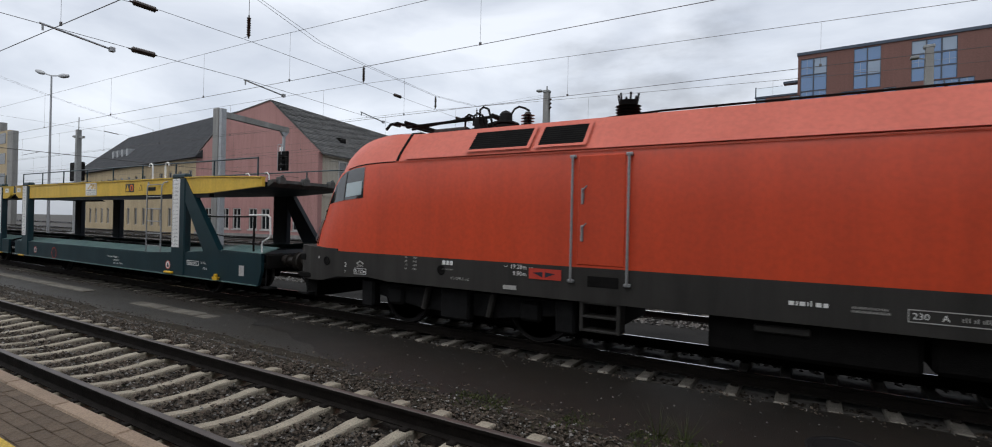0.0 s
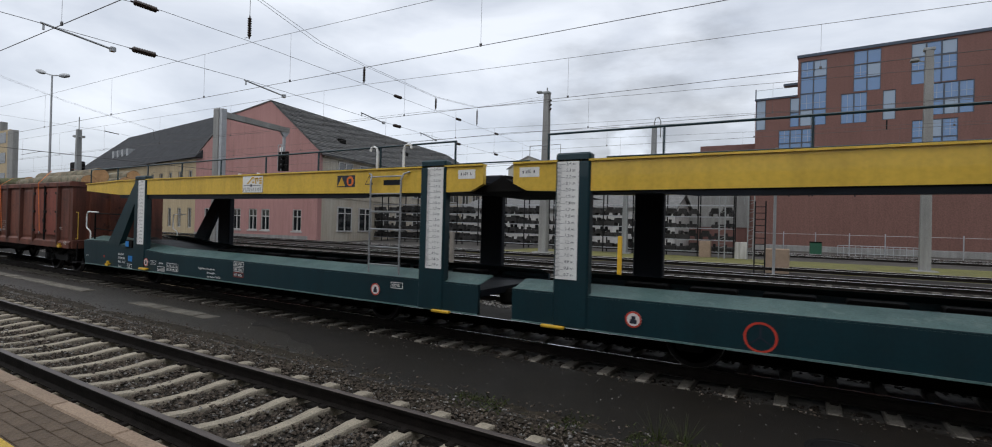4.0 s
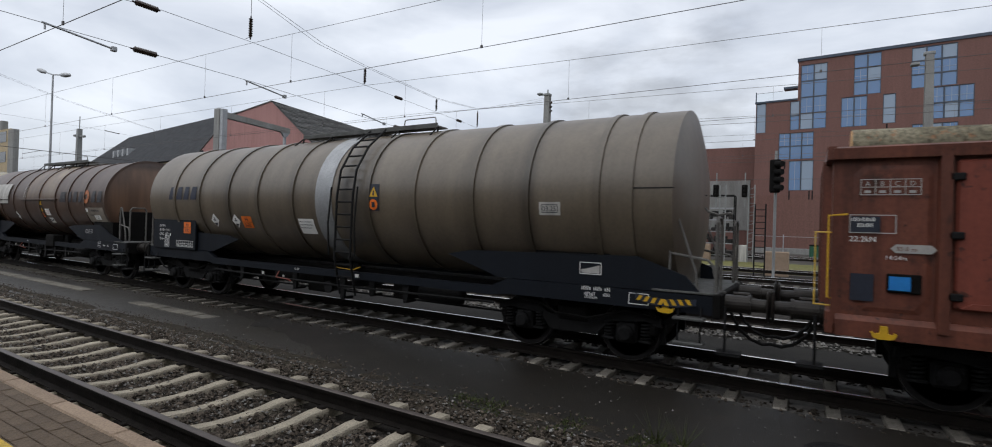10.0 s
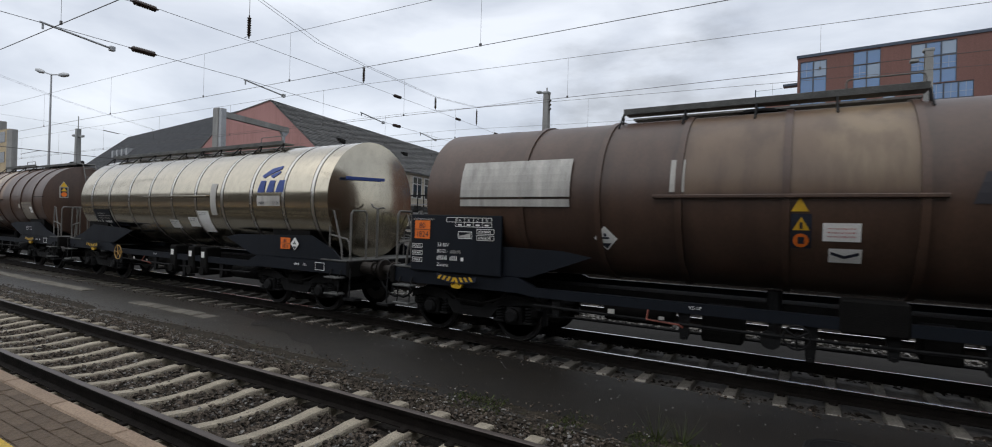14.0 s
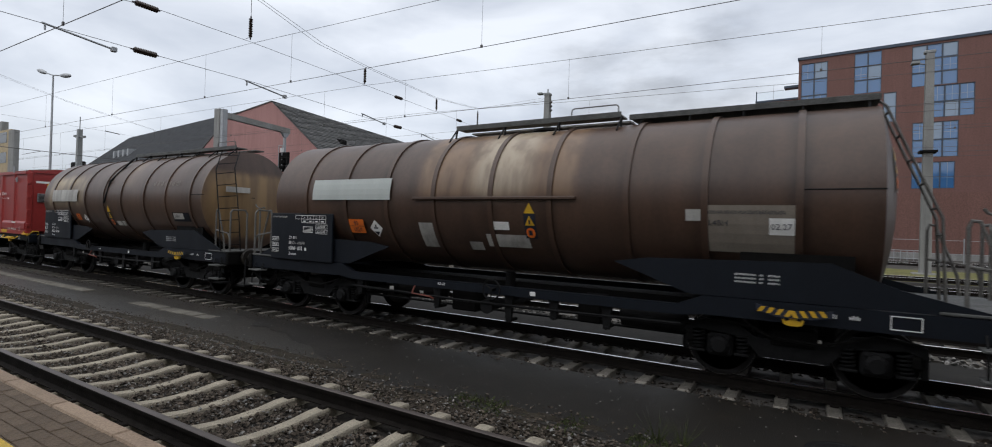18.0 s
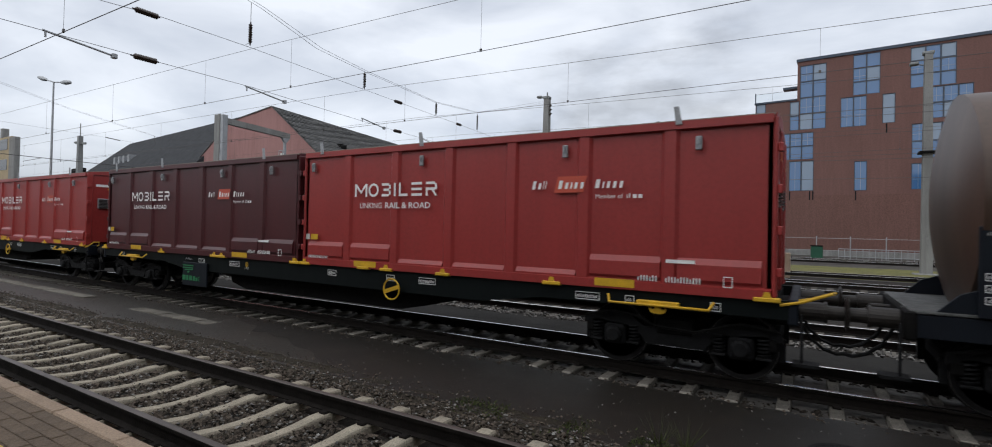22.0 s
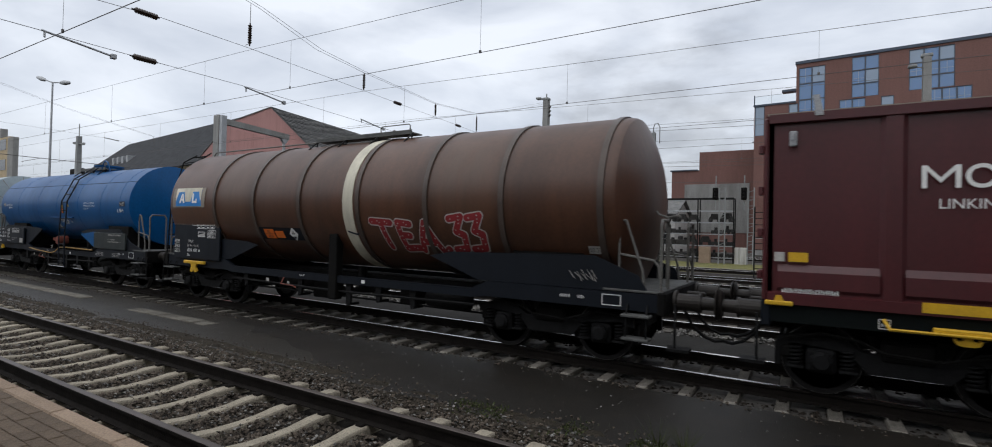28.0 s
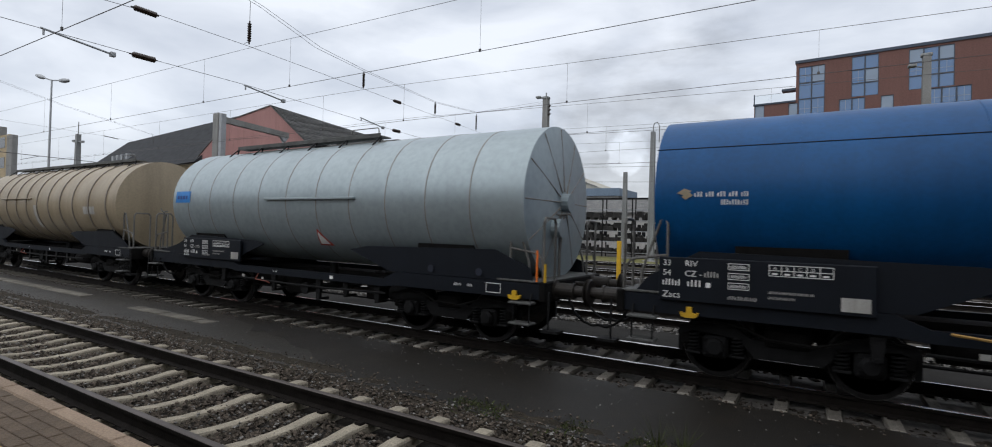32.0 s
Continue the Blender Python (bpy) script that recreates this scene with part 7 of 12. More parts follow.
    for a, b in zip(rings, rings[1:]):
        for k in (0, 1, 2, 13, 14, 15):
            bm.faces.new([a[k], b[k], b[k + 1], a[k + 1]])
        bm.faces.new([a[-1], b[-1], b[0], a[0]])
    bm.faces.new(rings[0])
    bm.faces.new(rings[-1][::-1])
    rb = mesh()
    rings = [ring(rb, *r)[3:14] for r in rows]
    for a, b in zip(rings, rings[1:]):
        for k in range(10):
            rb.faces.new([a[k], b[k], b[k + 1], a[k + 1]])
    part("roof", fix(rb), M_LOCO_ROOF, t, "faded red rounded roof, paled with sky sheen", smooth=True)
    body = part("body", fix(bm), M_LOCO, t, smooth=True)
    body.data.set_sharp_from_angle(angle=0.5)
    # sloped roof side panel, joint lines
    bm = mesh()
    for s in (-1, 1):
        y0, z0, y1, z1 = s * (1.48 - 0.02), 3.215, s * (1.48 * 0.68 + 0.01), 3.765
        box_pts = [(-6.05, y0, z0), (6.05, y0, z0), (6.05, y1, z1), (-6.05, y1, z1)]
        face(bm, [(x, y + s * 0.012, z + 0.012) for x, y, z in box_pts])
    part("roof_panel", fix(bm), M_LOCO_ROOF, t, "faded red sloping roof panel, paled with sky sheen")
    bm = mesh()
    box(bm, -6.25, 6.25, -1.490, -1.47, 3.190, 3.200)
    part("roof_joint", bm, M_LOCO_ROOF, t)
    for x in (-6.25, 6.25):
        bm = mesh()
        ln = section(at(x, 1), at(x, 2), at(x, 3), at(x, 4))[3:]
        pipe(bm, [(x, y, z) for y, z in ln] + [(x, -y, z) for y, z in ln[-2::-1]], 0.03, 6)
        part("roof_seam", bm, M_BLACK, t, "black cab roof seam")
        bm = mesh()
        pipe(bm, [(math.copysign(a, x), -at(a, 2) + 0.026, at(a, 3)) for a in (6.25, 6.5, 6.8, 7.1, 7.4, 7.7)], 0.012, 5)
        part("roof_seam", bm, M_BLACK, t, "black cab roof seam")
    # grey skirt
    bm = mesh()
    plan = [(0, 1.485, 0.88, 1.405), (6.4, 1.485, 0.88, 1.405), (6.9, 1.485, 0.93, 1.405), (7.8, 1.485, 0.88, 1.405), (7.81, 1.485, 0.88, 1.45), (8.25, 1.48, 0.77, 1.46), (8.65, 1.45, 0.76, 1.475), (8.95, 1.38, 0.76, 1.485), (9.12, 1.28, 0.76, 1.49), (9.2, 1.12, 0.77, 1.49)]
    loops = []
    for x, w, z0, z1 in [(-q[0], *q[1:]) for q in plan[:0:-1]] + plan:
        loops.append([bm.verts.new(c) for c in ((x, -w, z0), (x, -w, z1), (x, w, z1), (x, w, z0))])
    for a, b in zip(loops, loops[1:]):
        for k in range(4):
            bm.faces.new([a[k], b[k], b[(k + 1) % 4], a[(k + 1) % 4]])
    bm.faces.new(loops[0])
    bm.faces.new(loops[-1][::-1])
    part("skirt", fix(bm), M_SKIRT, t, "dirty dark grey skirt")
    for s in (-1, 1):
        bm = mesh()
        box(bm, s * 9.2 - 0.06, s * 9.2 + 0.06, -1.1, 1.1, 0.74, 1.44, 0.04)
        part("headstock", bm, M_SKIRT, t)
        bm = mesh()
        prism(bm, [(s * 8.7, 0.76), (s * 9.15, 0.76), (s * 9.02, 0.35), (s * 8.75, 0.35)], -1.2, 1.2, "y")
        part("snow_plough", fix(bm), M_BLACK, t)
        for x0, x1, z0, z1, w in ((8.86, 9.04, 1.16, 1.30, 1.36), (8.62, 9.06, 0.79, 0.90, 1.40)):
            # shade in the corner openings is a black block set on the skirt
            bm = mesh()
            box(bm, min(s * x0, s * x1), max(s * x0, s * x1), -w - 0.055, -w + 0.1, z0, z1, 0.02)
            part("corner_step", bm, M_BLACK, t, "black block for the dark inside a corner step")
    flat = Side(mid, 1.487)
    # cab side windows and windscreen
    for e in (-1, 1):
        bm = mesh()
        skin(bm, e, [(7.17, 2.51), (7.78, 2.46), (8.49, 2.38)], [(7.17, 3.13), (7.5, 3.12), (7.83, 3.07), (8.02, 2.97), (8.19, 2.83), (8.35, 2.62), (8.49, 2.40)], 7.17, 8.49, 0.008)
        w = part("cab_window", fix(bm), M_GLASS_DARK, t, "dark pointed cab side window", smooth=True)
        # pane is opaque; the sky seen through the cab is its base colour
        bm = mesh()
        skin(bm, e, [(7.22, 2.57), (7.76, 2.52)], [(7.22, 2.85), (7.76, 2.81)], 7.22, 7.76, 0.016, 6, 4)
        part("pane", fix(bm), M_CAB_PANE, w, "lower pane, pale with the sky seen through the cab", smooth=True)
        for x in (7.8, 8.19):
            bm = mesh()
            top = 3.05 if x < 8 else 2.8
            skin(bm, e, [(x - 0.012, 2.46 - (x - 7.8) * 0.1), (x + 0.012, 2.45 - (x - 7.8) * 0.1)], [(x - 0.012, top), (x + 0.012, top)], x - 0.012, x + 0.012, 0.016, 1, 6)
            part("pillar", fix(bm), M_SKIRT, w)
        # seams round the nose corner
        bm = mesh()
        line = [(8.49, 2.39), (8.55, 2.2), (8.61, 2.0), (8.66, 1.8), (8.72, 1.58), (8.74, 1.5)]
        pipe(bm, [(e * nose(x), -wy(nose(x), z) - 0.002, z) for x, z in line], 0.011, 5)
        pipe(bm, [(e * nose(x), -wy(nose(x), z) - 0.002, z) for x, z in ((8.47, 2.39), (8.6, 2.375), (8.72, 2.34), (8.8, 2.3))], 0.011, 5)
        part("panel_seam", bm, M_BLACK, t, "black seam line")
        bm = mesh()
        cols = [-0.66, -0.5, -0.25, 0, 0.25, 0.5, 0.66]
        prev = None
        for k in range(11):
            x = nose(8.80 - 0.62 * k / 10)
            r = [bm.verts.new((e * (x + 0.010 + bulge(x, c * at(x, 2))), c * at(x, 2), at(x, 4) + 0.012 - (0.045 if abs(c) > 0.6 else 0))) for c in cols]
            if prev:
                for j in range(len(cols) - 1):
                    bm.faces.new([prev[j], prev[j + 1], r[j + 1], r[j]])
            prev = r
        part("windscreen", fix(bm), M_GLASS_DARK, t, "dark curved windscreen", smooth=True)
        for y0, y1 in ((-0.55, -0.15), (0.1, 0.5)):
            bm = mesh()
            pipe(bm, [(e * (front(y, z) + 0.05), y, z) for y, z in ((y0, 2.3), ((y0 + y1) / 2, 2.65), (y1, 3.0))], 0.012, 5)
            part("wiper", bm, M_BLACK, t, "thin black wiper arm")
        bm = mesh()
        pipe(bm, [(e * (front(y, 2.24) + 0.02), y, 2.24) for y in (-0.88, -0.6, -0.3, 0.0, 0.3, 0.6, 0.88)], 0.045, 6)
        part("windscreen_trim", bm, M_BLACK, t, "black trim under the windscreen")
        bm = mesh()
        rod(bm, (e * front(0.3, 2.25), 0.3, 2.26), (e * (front(0.3, 2.25) + 0.36), 0.3, 2.25), 0.03, 6)
        box(bm, min(e * (front(0.3, 2.25) + 0.26), e * (front(0.3, 2.25) + 0.42)), max(e * (front(0.3, 2.25) + 0.26), e * (front(0.3, 2.25) + 0.42)), 0.22, 0.38, 2.20, 2.31, 0.02)
        part("wiper_drive", bm, M_BLACK, t)
        for sgn in (-1, 1):
            for name, mat, off, y0, y1, z0, z1 in (("headlamp", M_BLACK, 0.012, 0.56, 0.98, 1.56, 1.95), ("lamp_glass", M_GLASS2, 0.022, 0.62, 0.92, 1.60, 1.91)):
                bm = mesh()
                grid_v = [[bm.verts.new((e * (front(y, z) + off), sgn * y, z)) for y in [y0 + (y1 - y0) * (j / 3) + (z - z0) * 0.18 for j in range(4)]] for z in (z0, (z0 + z1) / 2, z1)]
                for p, q in zip(grid_v, grid_v[1:]):
                    for j in range(3):
                        bm.faces.new([p[j], p[j + 1], q[j + 1], q[j]])
                part(name, fix(bm), mat, t, "dark-framed slanting headlamp" if name == "headlamp" else "pale headlamp glass", smooth=True)
        bm = mesh()
        for y in (-0.34, -0.12, 0.1):
            face(bm, [(e * (front(y, 1.6) + 0.02), y, 1.6), (e * (front(y + 0.16, 1.6) + 0.02), y + 0.16, 1.6), (e * (front(y + 0.16, 1.75) + 0.02), y + 0.16, 1.75), (e * (front(y, 1.75) + 0.02), y, 1.75)])
        part("emblem", fix(bm), M_LETTER, t, "white mark in plain blocks")
        bm = mesh()
        pipe(bm, [(e * nose(x), -wy(nose(x), z) - o, z) for x, z, o in ((8.54, 2.05, 0.0), (8.57, 2.05, 0.05), (8.63, 2.0, 0.06), (8.74, 1.8, 0.06), (8.83, 1.6, 0.05), (8.84, 1.56, 0.0))], 0.014, 6)
        part("handrail", bm, M_GALV, t, "pale curved handrail")
    # machine-room door with grab rails
    for dx in (-2.10,):
        bm = mesh()
        box(bm, dx - 0.40, dx + 0.34, -1.493, -1.46, 1.44, 3.12, 0.012)
        d = part("door", bm, M_LOCO, t, "red side door")
        bm = mesh()
        for z in (2.52, 1.95):
            box(bm, dx - 0.345, dx - 0.30, -1.52, -1.49, z - 0.15, z + 0.1, 0.01)
            rod(bm, (dx - 0.322, -1.53, z + 0.05), (dx - 0.24, -1.545, z + 0.13), 0.012, 6)
        part("door_handle", bm, M_GALV, d, "grey metal handle")
        for x in (dx - 0.48, dx + 0.40):
            bm = mesh()
            rod(bm, (x, -1.54, 1.19), (x, -1.54, 3.12), 0.021, 8)
            box(bm, x - 0.05, x + 0.05, -1.545, -1.48, 1.16, 1.21, 0.01)
            box(bm, x - 0.05, x + 0.05, -1.545, -1.48, 3.08, 3.13, 0.01)
            part("grab_rail", bm, M_GALV, t, "long grey grab rail")
        # flush black block colours in the dark of the footstep
        bm = mesh()
        box(bm, dx - 0.24, dx + 0.28, -1.49, -1.44, 1.10, 1.30, 0.09)
        part("footstep", bm, M_BLACK, t, "black block for the dark inside a footstep")
        bm = mesh()
        for x in (dx - 0.32, dx + 0.26):
            box(bm, x - 0.03, x + 0.03, -1.46, -1.2, 0.42, 0.9, 0.01)
        for z in (0.43, 0.64, 0.85):
            box(bm, dx - 0.3, dx + 0.25, -1.47, -1.2, z, z + 0.035, 0.005)
        part("step", bm, M_SKIRT, t, "grey boarding steps")
    # roof grilles
    for e in (-1, 1):
        for x0, x1 in ((-4.60, -3.44), (-3.24, -2.46)):
            a, b = (x0, x1) if e < 0 else (-x1, -x0)
            y0, z0, y1, z1 = -1.41, 3.30, -1.115, 3.66
            n = Vector((0, -(z1 - z0), (y1 - y0) * -1)).normalized()
            n = Vector((0, -0.77, 0.64))
            bm = mesh()
            P = lambda x, k, o: (x, y0 + (y1 - y0) * k + n.y * o, z0 + (z1 - z0) * k + n.z * o)
            for u0, u1, k0, k1 in ((a - 0.06, b + 0.06, -0.12, 0.0), (a - 0.06, b + 0.06, 1.0, 1.1), (a - 0.06, a, 0, 1), (b, b + 0.06, 0, 1)):
                v = [P(u0, k0, 0.05), P(u1, k0, 0.05), P(u1, k1, 0.05), P(u0, k1, 0.05)]
                face(bm, v)
            g = part("roof_grille", fix(bm), M_LOCO_ROOF, t, "dark ventilation grille in a red frame")
            bm = mesh()
            face(bm, [P(a, 0, 0.03), P(b, 0, 0.03), P(b, 1, 0.03), P(a, 1, 0.03)])
            part("mesh_screen", bm, M_WHEEL, g)
            bm = mesh()
            for k in range(9):
                face(bm, [P(a, k / 9, 0.034), P(b, k / 9, 0.034), P(b, k / 9 + 0.06, 0.045), P(a, k / 9 + 0.06, 0.045)])
            part("louvre", bm, M_BLACK, g)
    # roof gear: two folded pantographs, insulators, bus bar
    for e in (-1, 1):
        p = part("pantograph", mesh(), M_BLACK, t, "black folded pantograph")
        bm = mesh()
        X = lambda x: e * x
        for y in (-0.75, 0.75):
            rod(bm, (X(6.7), y * 0.9, 4.02), (X(4.7), y * 0.55, 4.12), 0.03, 6)
        rod(bm, (X(6.72), -0.95, 4.06), (X(6.72), 0.95, 4.06), 0.035, 6)
        rod(bm, (X(6.5), -0.95, 4.06), (X(6.5), 0.95, 4.06), 0.035, 6)
        pipe(bm, [(X(6.75), -0.9, 4.07), (X(6.8), -1.05, 4.02), (X(6.82), -1.15, 3.9)], 0.03, 6)
        rod(bm, (X(4.7), -0.5, 4.12), (X(4.7), 0.5, 4.12), 0.05, 8)
        rod(bm, (X(4.7), 0, 4.12), (X(5.6), 0, 3.95), 0.055, 8)
        box(bm, min(X(5.3), X(5.9)), max(X(5.3), X(5.9)), -0.5, 0.5, 3.86, 3.95, 0.02)
        bm.to_mesh(p.data)
        bm.free()
        for x, y in ((3.93, -0.5), (5.7, 0.55), (4.6, 0.6)):
            bm = mesh()
            prof = [(0.0, 0.08)]
            for k in range(5):
                prof += [(0.03 + 0.055 * k, 0.07), (0.045 + 0.055 * k, 0.13), (0.06 + 0.055 * k, 0.07)]
            turned(bm, prof + [(0.33, 0.05)], (X(x), y, 3.79), "z", 12)
            part("roof_insulator", fix(bm), M_INSUL, t, "dark ribbed insulator")
        bm = mesh()
        pipe(bm, [(X(4.3), -0.5, 4.08), (X(4.22), -0.5, 4.2), (X(4.12), -0.5, 4.24), (X(4.0), -0.5, 4.2), (X(3.9), -0.5, 4.14)], 0.02, 6)
        part("roof_cable", bm, M_BLACK, t)
        bm = mesh()
        turned(bm, [(0.0, 0.12), (0.06, 0.14), (0.08, 0.2), (0.11, 0.2), (0.13, 0.15), (0.15, 0.2), (0.18, 0.2), (0.2, 0.13), (0.33, 0.12), (0.38, 0.07), (0.41, 0.0)], (X(4.4), -0.5, 3.79), "z", 16)
        part("voltage_transformer", fix(bm), M_BLACK2, t, "dark domed roof transformer")
        for k, x in enumerate((5.25, 4.98, 4.78)):
            bm = mesh()
            h = (4.2, 4.18, 4.26)[k]
            pipe(bm, [(X(x + 0.12), -0.45 - 0.1 * k, 3.95), (X(x + 0.1), -0.46 - 0.1 * k, h - 0.04), (X(x + 0.02), -0.47 - 0.1 * k, h), (X(x - 0.1), -0.48 - 0.1 * k, h - 0.05), (X(x - 0.22), -0.48 - 0.1 * k, 3.84)], 0.022, 6)
            part("air_hose", bm, M_BLACK, p)
        bm = mesh()
        box(bm, min(X(4.85), X(5.05)), max(X(4.85), X(5.05)), -0.62, -0.4, 3.8, 4.08, 0.02)
        part("drive_box", bm, M_BLACK2, p)
        bm = mesh()
        box(bm, min(X(5.2), X(6.0)), max(X(5.2), X(6.0)), -0.66, -0.52, 3.84, 3.93, 0.02)
        part("base_insulator", bm, M_INSUL, p)
        bm = mesh()
        rod(bm, (X(6.7), -0.5, 4.0), (X(5.2), -0.5, 4.14), 0.022, 6)
        part("control_rod", bm, M_BLACK, p)
    bm = mesh()
    prof = [(0.0, 0.17)]
    for k in range(5):
        prof += [(0.03 + 0.05 * k, 0.15), (0.045 + 0.05 * k, 0.21), (0.06 + 0.05 * k, 0.15)]
    turned(bm, prof + [(0.34, 0.16)], (-2.05, -0.5, 3.79), "z", 16)
    for k in range(6):
        a = k * 1.047
        rod(bm, (-2.05 + 0.15 * math.cos(a), -0.5 + 0.15 * math.sin(a), 4.1), (-2.05 + 0.17 * math.cos(a), -0.5 + 0.17 * math.sin(a), 4.24), 0.018, 5)
    part("roof_insulator", fix(bm), M_BLACK, t, "large black roof insulator")
    bm = mesh()
    pipe(bm, [(-2.9, -0.4, 3.84), (-2.4, -0.42, 3.9), (-1.5, -0.45, 3.93), (3.0, -0.45, 3.93)], 0.018, 6)
    for k in range(6):
        rod(bm, (-1.6 + 0.9 * k, -0.45, 3.78), (-1.6 + 0.9 * k, -0.45, 3.93), 0.02, 6)
    part("bus_bar", bm, M_BLACK, t, "black roof bus bar")
    # underfloor
    for bx in (-4.95, 4.95):
        b = part("bogie", mesh(), M_BLACK, t, "black motor bogie")
        b.matrix_basis = pose(bx, 0, 0)
        bm = mesh()
        box(bm, -2.2, 2.2, -1.0, 1.0, 0.55, 0.85, 0.04)
        bm.to_mesh(b.data)
        bm.free()
        for s in (-1, 1):
            bm = mesh()
            prism(bm, [(-2.2, 0.78), (2.2, 0.78), (2.0, 0.55), (0.8, 0.38), (-0.8, 0.38), (-2.0, 0.55)], s * 1.02, s * 1.12, "y")
            part("side_frame", fix(bm), M_BLACK2, b)
            for x in (-1.5, 1.5):
                bm = mesh()
                box(bm, x - 0.2, x + 0.2, s * 1.1 - 0.1, s * 1.1 + 0.1, 0.4, 0.75, 0.05)
                part("axle_box", bm, M_BLACK2, b)
            for x in (-0.75, 0.7):
                bm = mesh()
                rod(bm, (x, s * 1.2, 0.4), (x + 0.1, s * 1.2, 0.82), 0.06, 8)
                part("damper", bm, M_SKIRT, b)
        for x in (-1.5, 1.5):
            w = wheelset(b, x, 0.575)
            bm = mesh()
            box(bm, x * 0.5 - 0.55, x * 0.5 + 0.55, -0.66, 0.66, 0.16, 0.8, 0.1)
            part("traction_motor", bm, M_BLACK, b, "black traction motor between the wheels")
        for s in (-1, 1):
            for x0, x1, z0 in ((-2.35, -2.0, 0.3), (2.0, 2.35, 0.3), (-0.32, 0.32, 0.28)):
                bm = mesh()
                box(bm, x0, x1, s * 1.16 - 0.12, s * 1.16 + 0.12, z0, 0.86, 0.04)
                part("sand_box", bm, M_BLACK2, b)
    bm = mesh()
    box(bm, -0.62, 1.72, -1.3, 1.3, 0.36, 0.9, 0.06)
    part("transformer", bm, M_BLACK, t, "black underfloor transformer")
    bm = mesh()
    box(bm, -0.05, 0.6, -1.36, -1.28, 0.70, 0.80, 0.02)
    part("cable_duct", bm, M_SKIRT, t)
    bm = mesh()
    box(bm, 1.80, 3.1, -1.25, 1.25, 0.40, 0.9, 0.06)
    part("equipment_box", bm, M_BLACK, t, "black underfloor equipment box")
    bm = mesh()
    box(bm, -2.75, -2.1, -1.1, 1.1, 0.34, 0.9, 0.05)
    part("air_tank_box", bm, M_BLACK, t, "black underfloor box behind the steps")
    buffers(t, -9.64, 9.64, 1.06, 0.85)
    bm = mesh()
    for x in (-8.1, -5.1):
        turned(bm, [(-1.495, 0.09), (-1.505, 0.075), (-1.49, 0.06), (-1.47, 0.0)], (x, 0, 1.19), "y", 14)
    part("jack_point", fix(bm), M_BLACK, t)
    # lettering
    panel(t, flat, -8.90, -8.86, 1.23, 1.28, M_LETTER_DIM, "plate")
    word(t, flat, "2", -8.11, 1.10, 0.095, M_LETTER)
    bars(t, flat, -8.11, 1.01, [[(0, 0.05)], [(0, 0.05)]], 0.02, M_LETTER_DIM, 1.4)
    shape(t, flat, -7.67, 1.19, disc(0, 0, 0.055, 12, 0.03)[:6] + [[(-0.11, 0.0), (-0.06, 0.03), (-0.06, -0.03)], [(0.11, 0.0), (0.06, -0.03), (0.06, 0.03)]], M_LETTER_DIM)
    word(t, flat, "250m", -7.765, 1.115, 0.06, M_LETTER_DIM)
    word(t, flat, "R 120m", -7.815, 0.995, 0.075, M_LETTER)
    panel(t, flat, -7.84, -7.50, 0.97, 1.09, M_LETTER, "data_box", "", 1.2, 0.008)
    bars(t, flat, -6.5, 1.36, [[(0, 0.07), (0.2, 0.1)], [(0, 0.07), (0.2, 0.1)], [(0.02, 0.05), (0.2, 0.1)], [(0, 0.07), (0.18, 0.12)]], 0.035, M_LETTER_DIM, 2.0)
    bars(t, flat, -5.62, 1.29, [[(0, 0.07), (0.09, 0.06), (0.17, 0.06)]], 0.10, M_LETTER, label="white emblem bars")
    bars(t, flat, -5.62, 1.20, [[(0, 0.24)]], 0.025, M_LETTER_DIM)
    word(t, flat, "KE-GPR-E mZ", -5.43, 1.04, 0.05, M_LETTER_DIM)
    word(t, flat, "19.28m", -4.22, 1.31, 0.075)
    word(t, flat, "9.90m", -4.17, 1.20, 0.075)
    bars(t, flat, -4.34, 1.335, [[(0, 0.08), (0.46, 0.08)]], 0.015, M_LETTER)
    panel(t, flat, -3.87, -3.30, 1.17, 1.34, M_RED_SIGN, "plate", "red plate with black arrows", 1.2)
    shape(t, flat, -3.6, 1.2, [[(-0.2, 0.07), (-0.02, 0.0), (-0.02, 0.09)], [(0.02, 0.0), (0.2, 0.07), (0.02, 0.09)]], M_INK, "arrow", "", 2.0)
    panel(t, flat, -4.35, -4.1, 0.96, 1.03, M_LETTER_DIM, "plate", "", 1.2)
    bars(t, flat, -0.2, 1.11, [[(0, 0.06), (0.08, 0.02), (0.12, 0.06), (0.2, 0.07), (0.29, 0.06), (0.37, 0.05)]], 0.07, M_LETTER, label="white emblem bars")
    bars(t, flat, 0.45, 1.13, [[(0, 0.36)], [(0, 0.38)]], 0.03, M_LETTER_DIM)
    panel(t, flat, 0.98, 2.1, 1.03, 1.18, M_LETTER_DIM, "data_box", "", 1.2, 0.012)
    word(t, flat, "230", 1.02, 1.07, 0.075)
    word(t, flat, "A", 1.28, 1.07, 0.075)
    bars(t, flat, 1.45, 1.08, [[(0, 0.08), (0.1, 0.05), (0.17, 0.2)]], 0.05, M_LETTER_DIM)
    return t


locomotive()


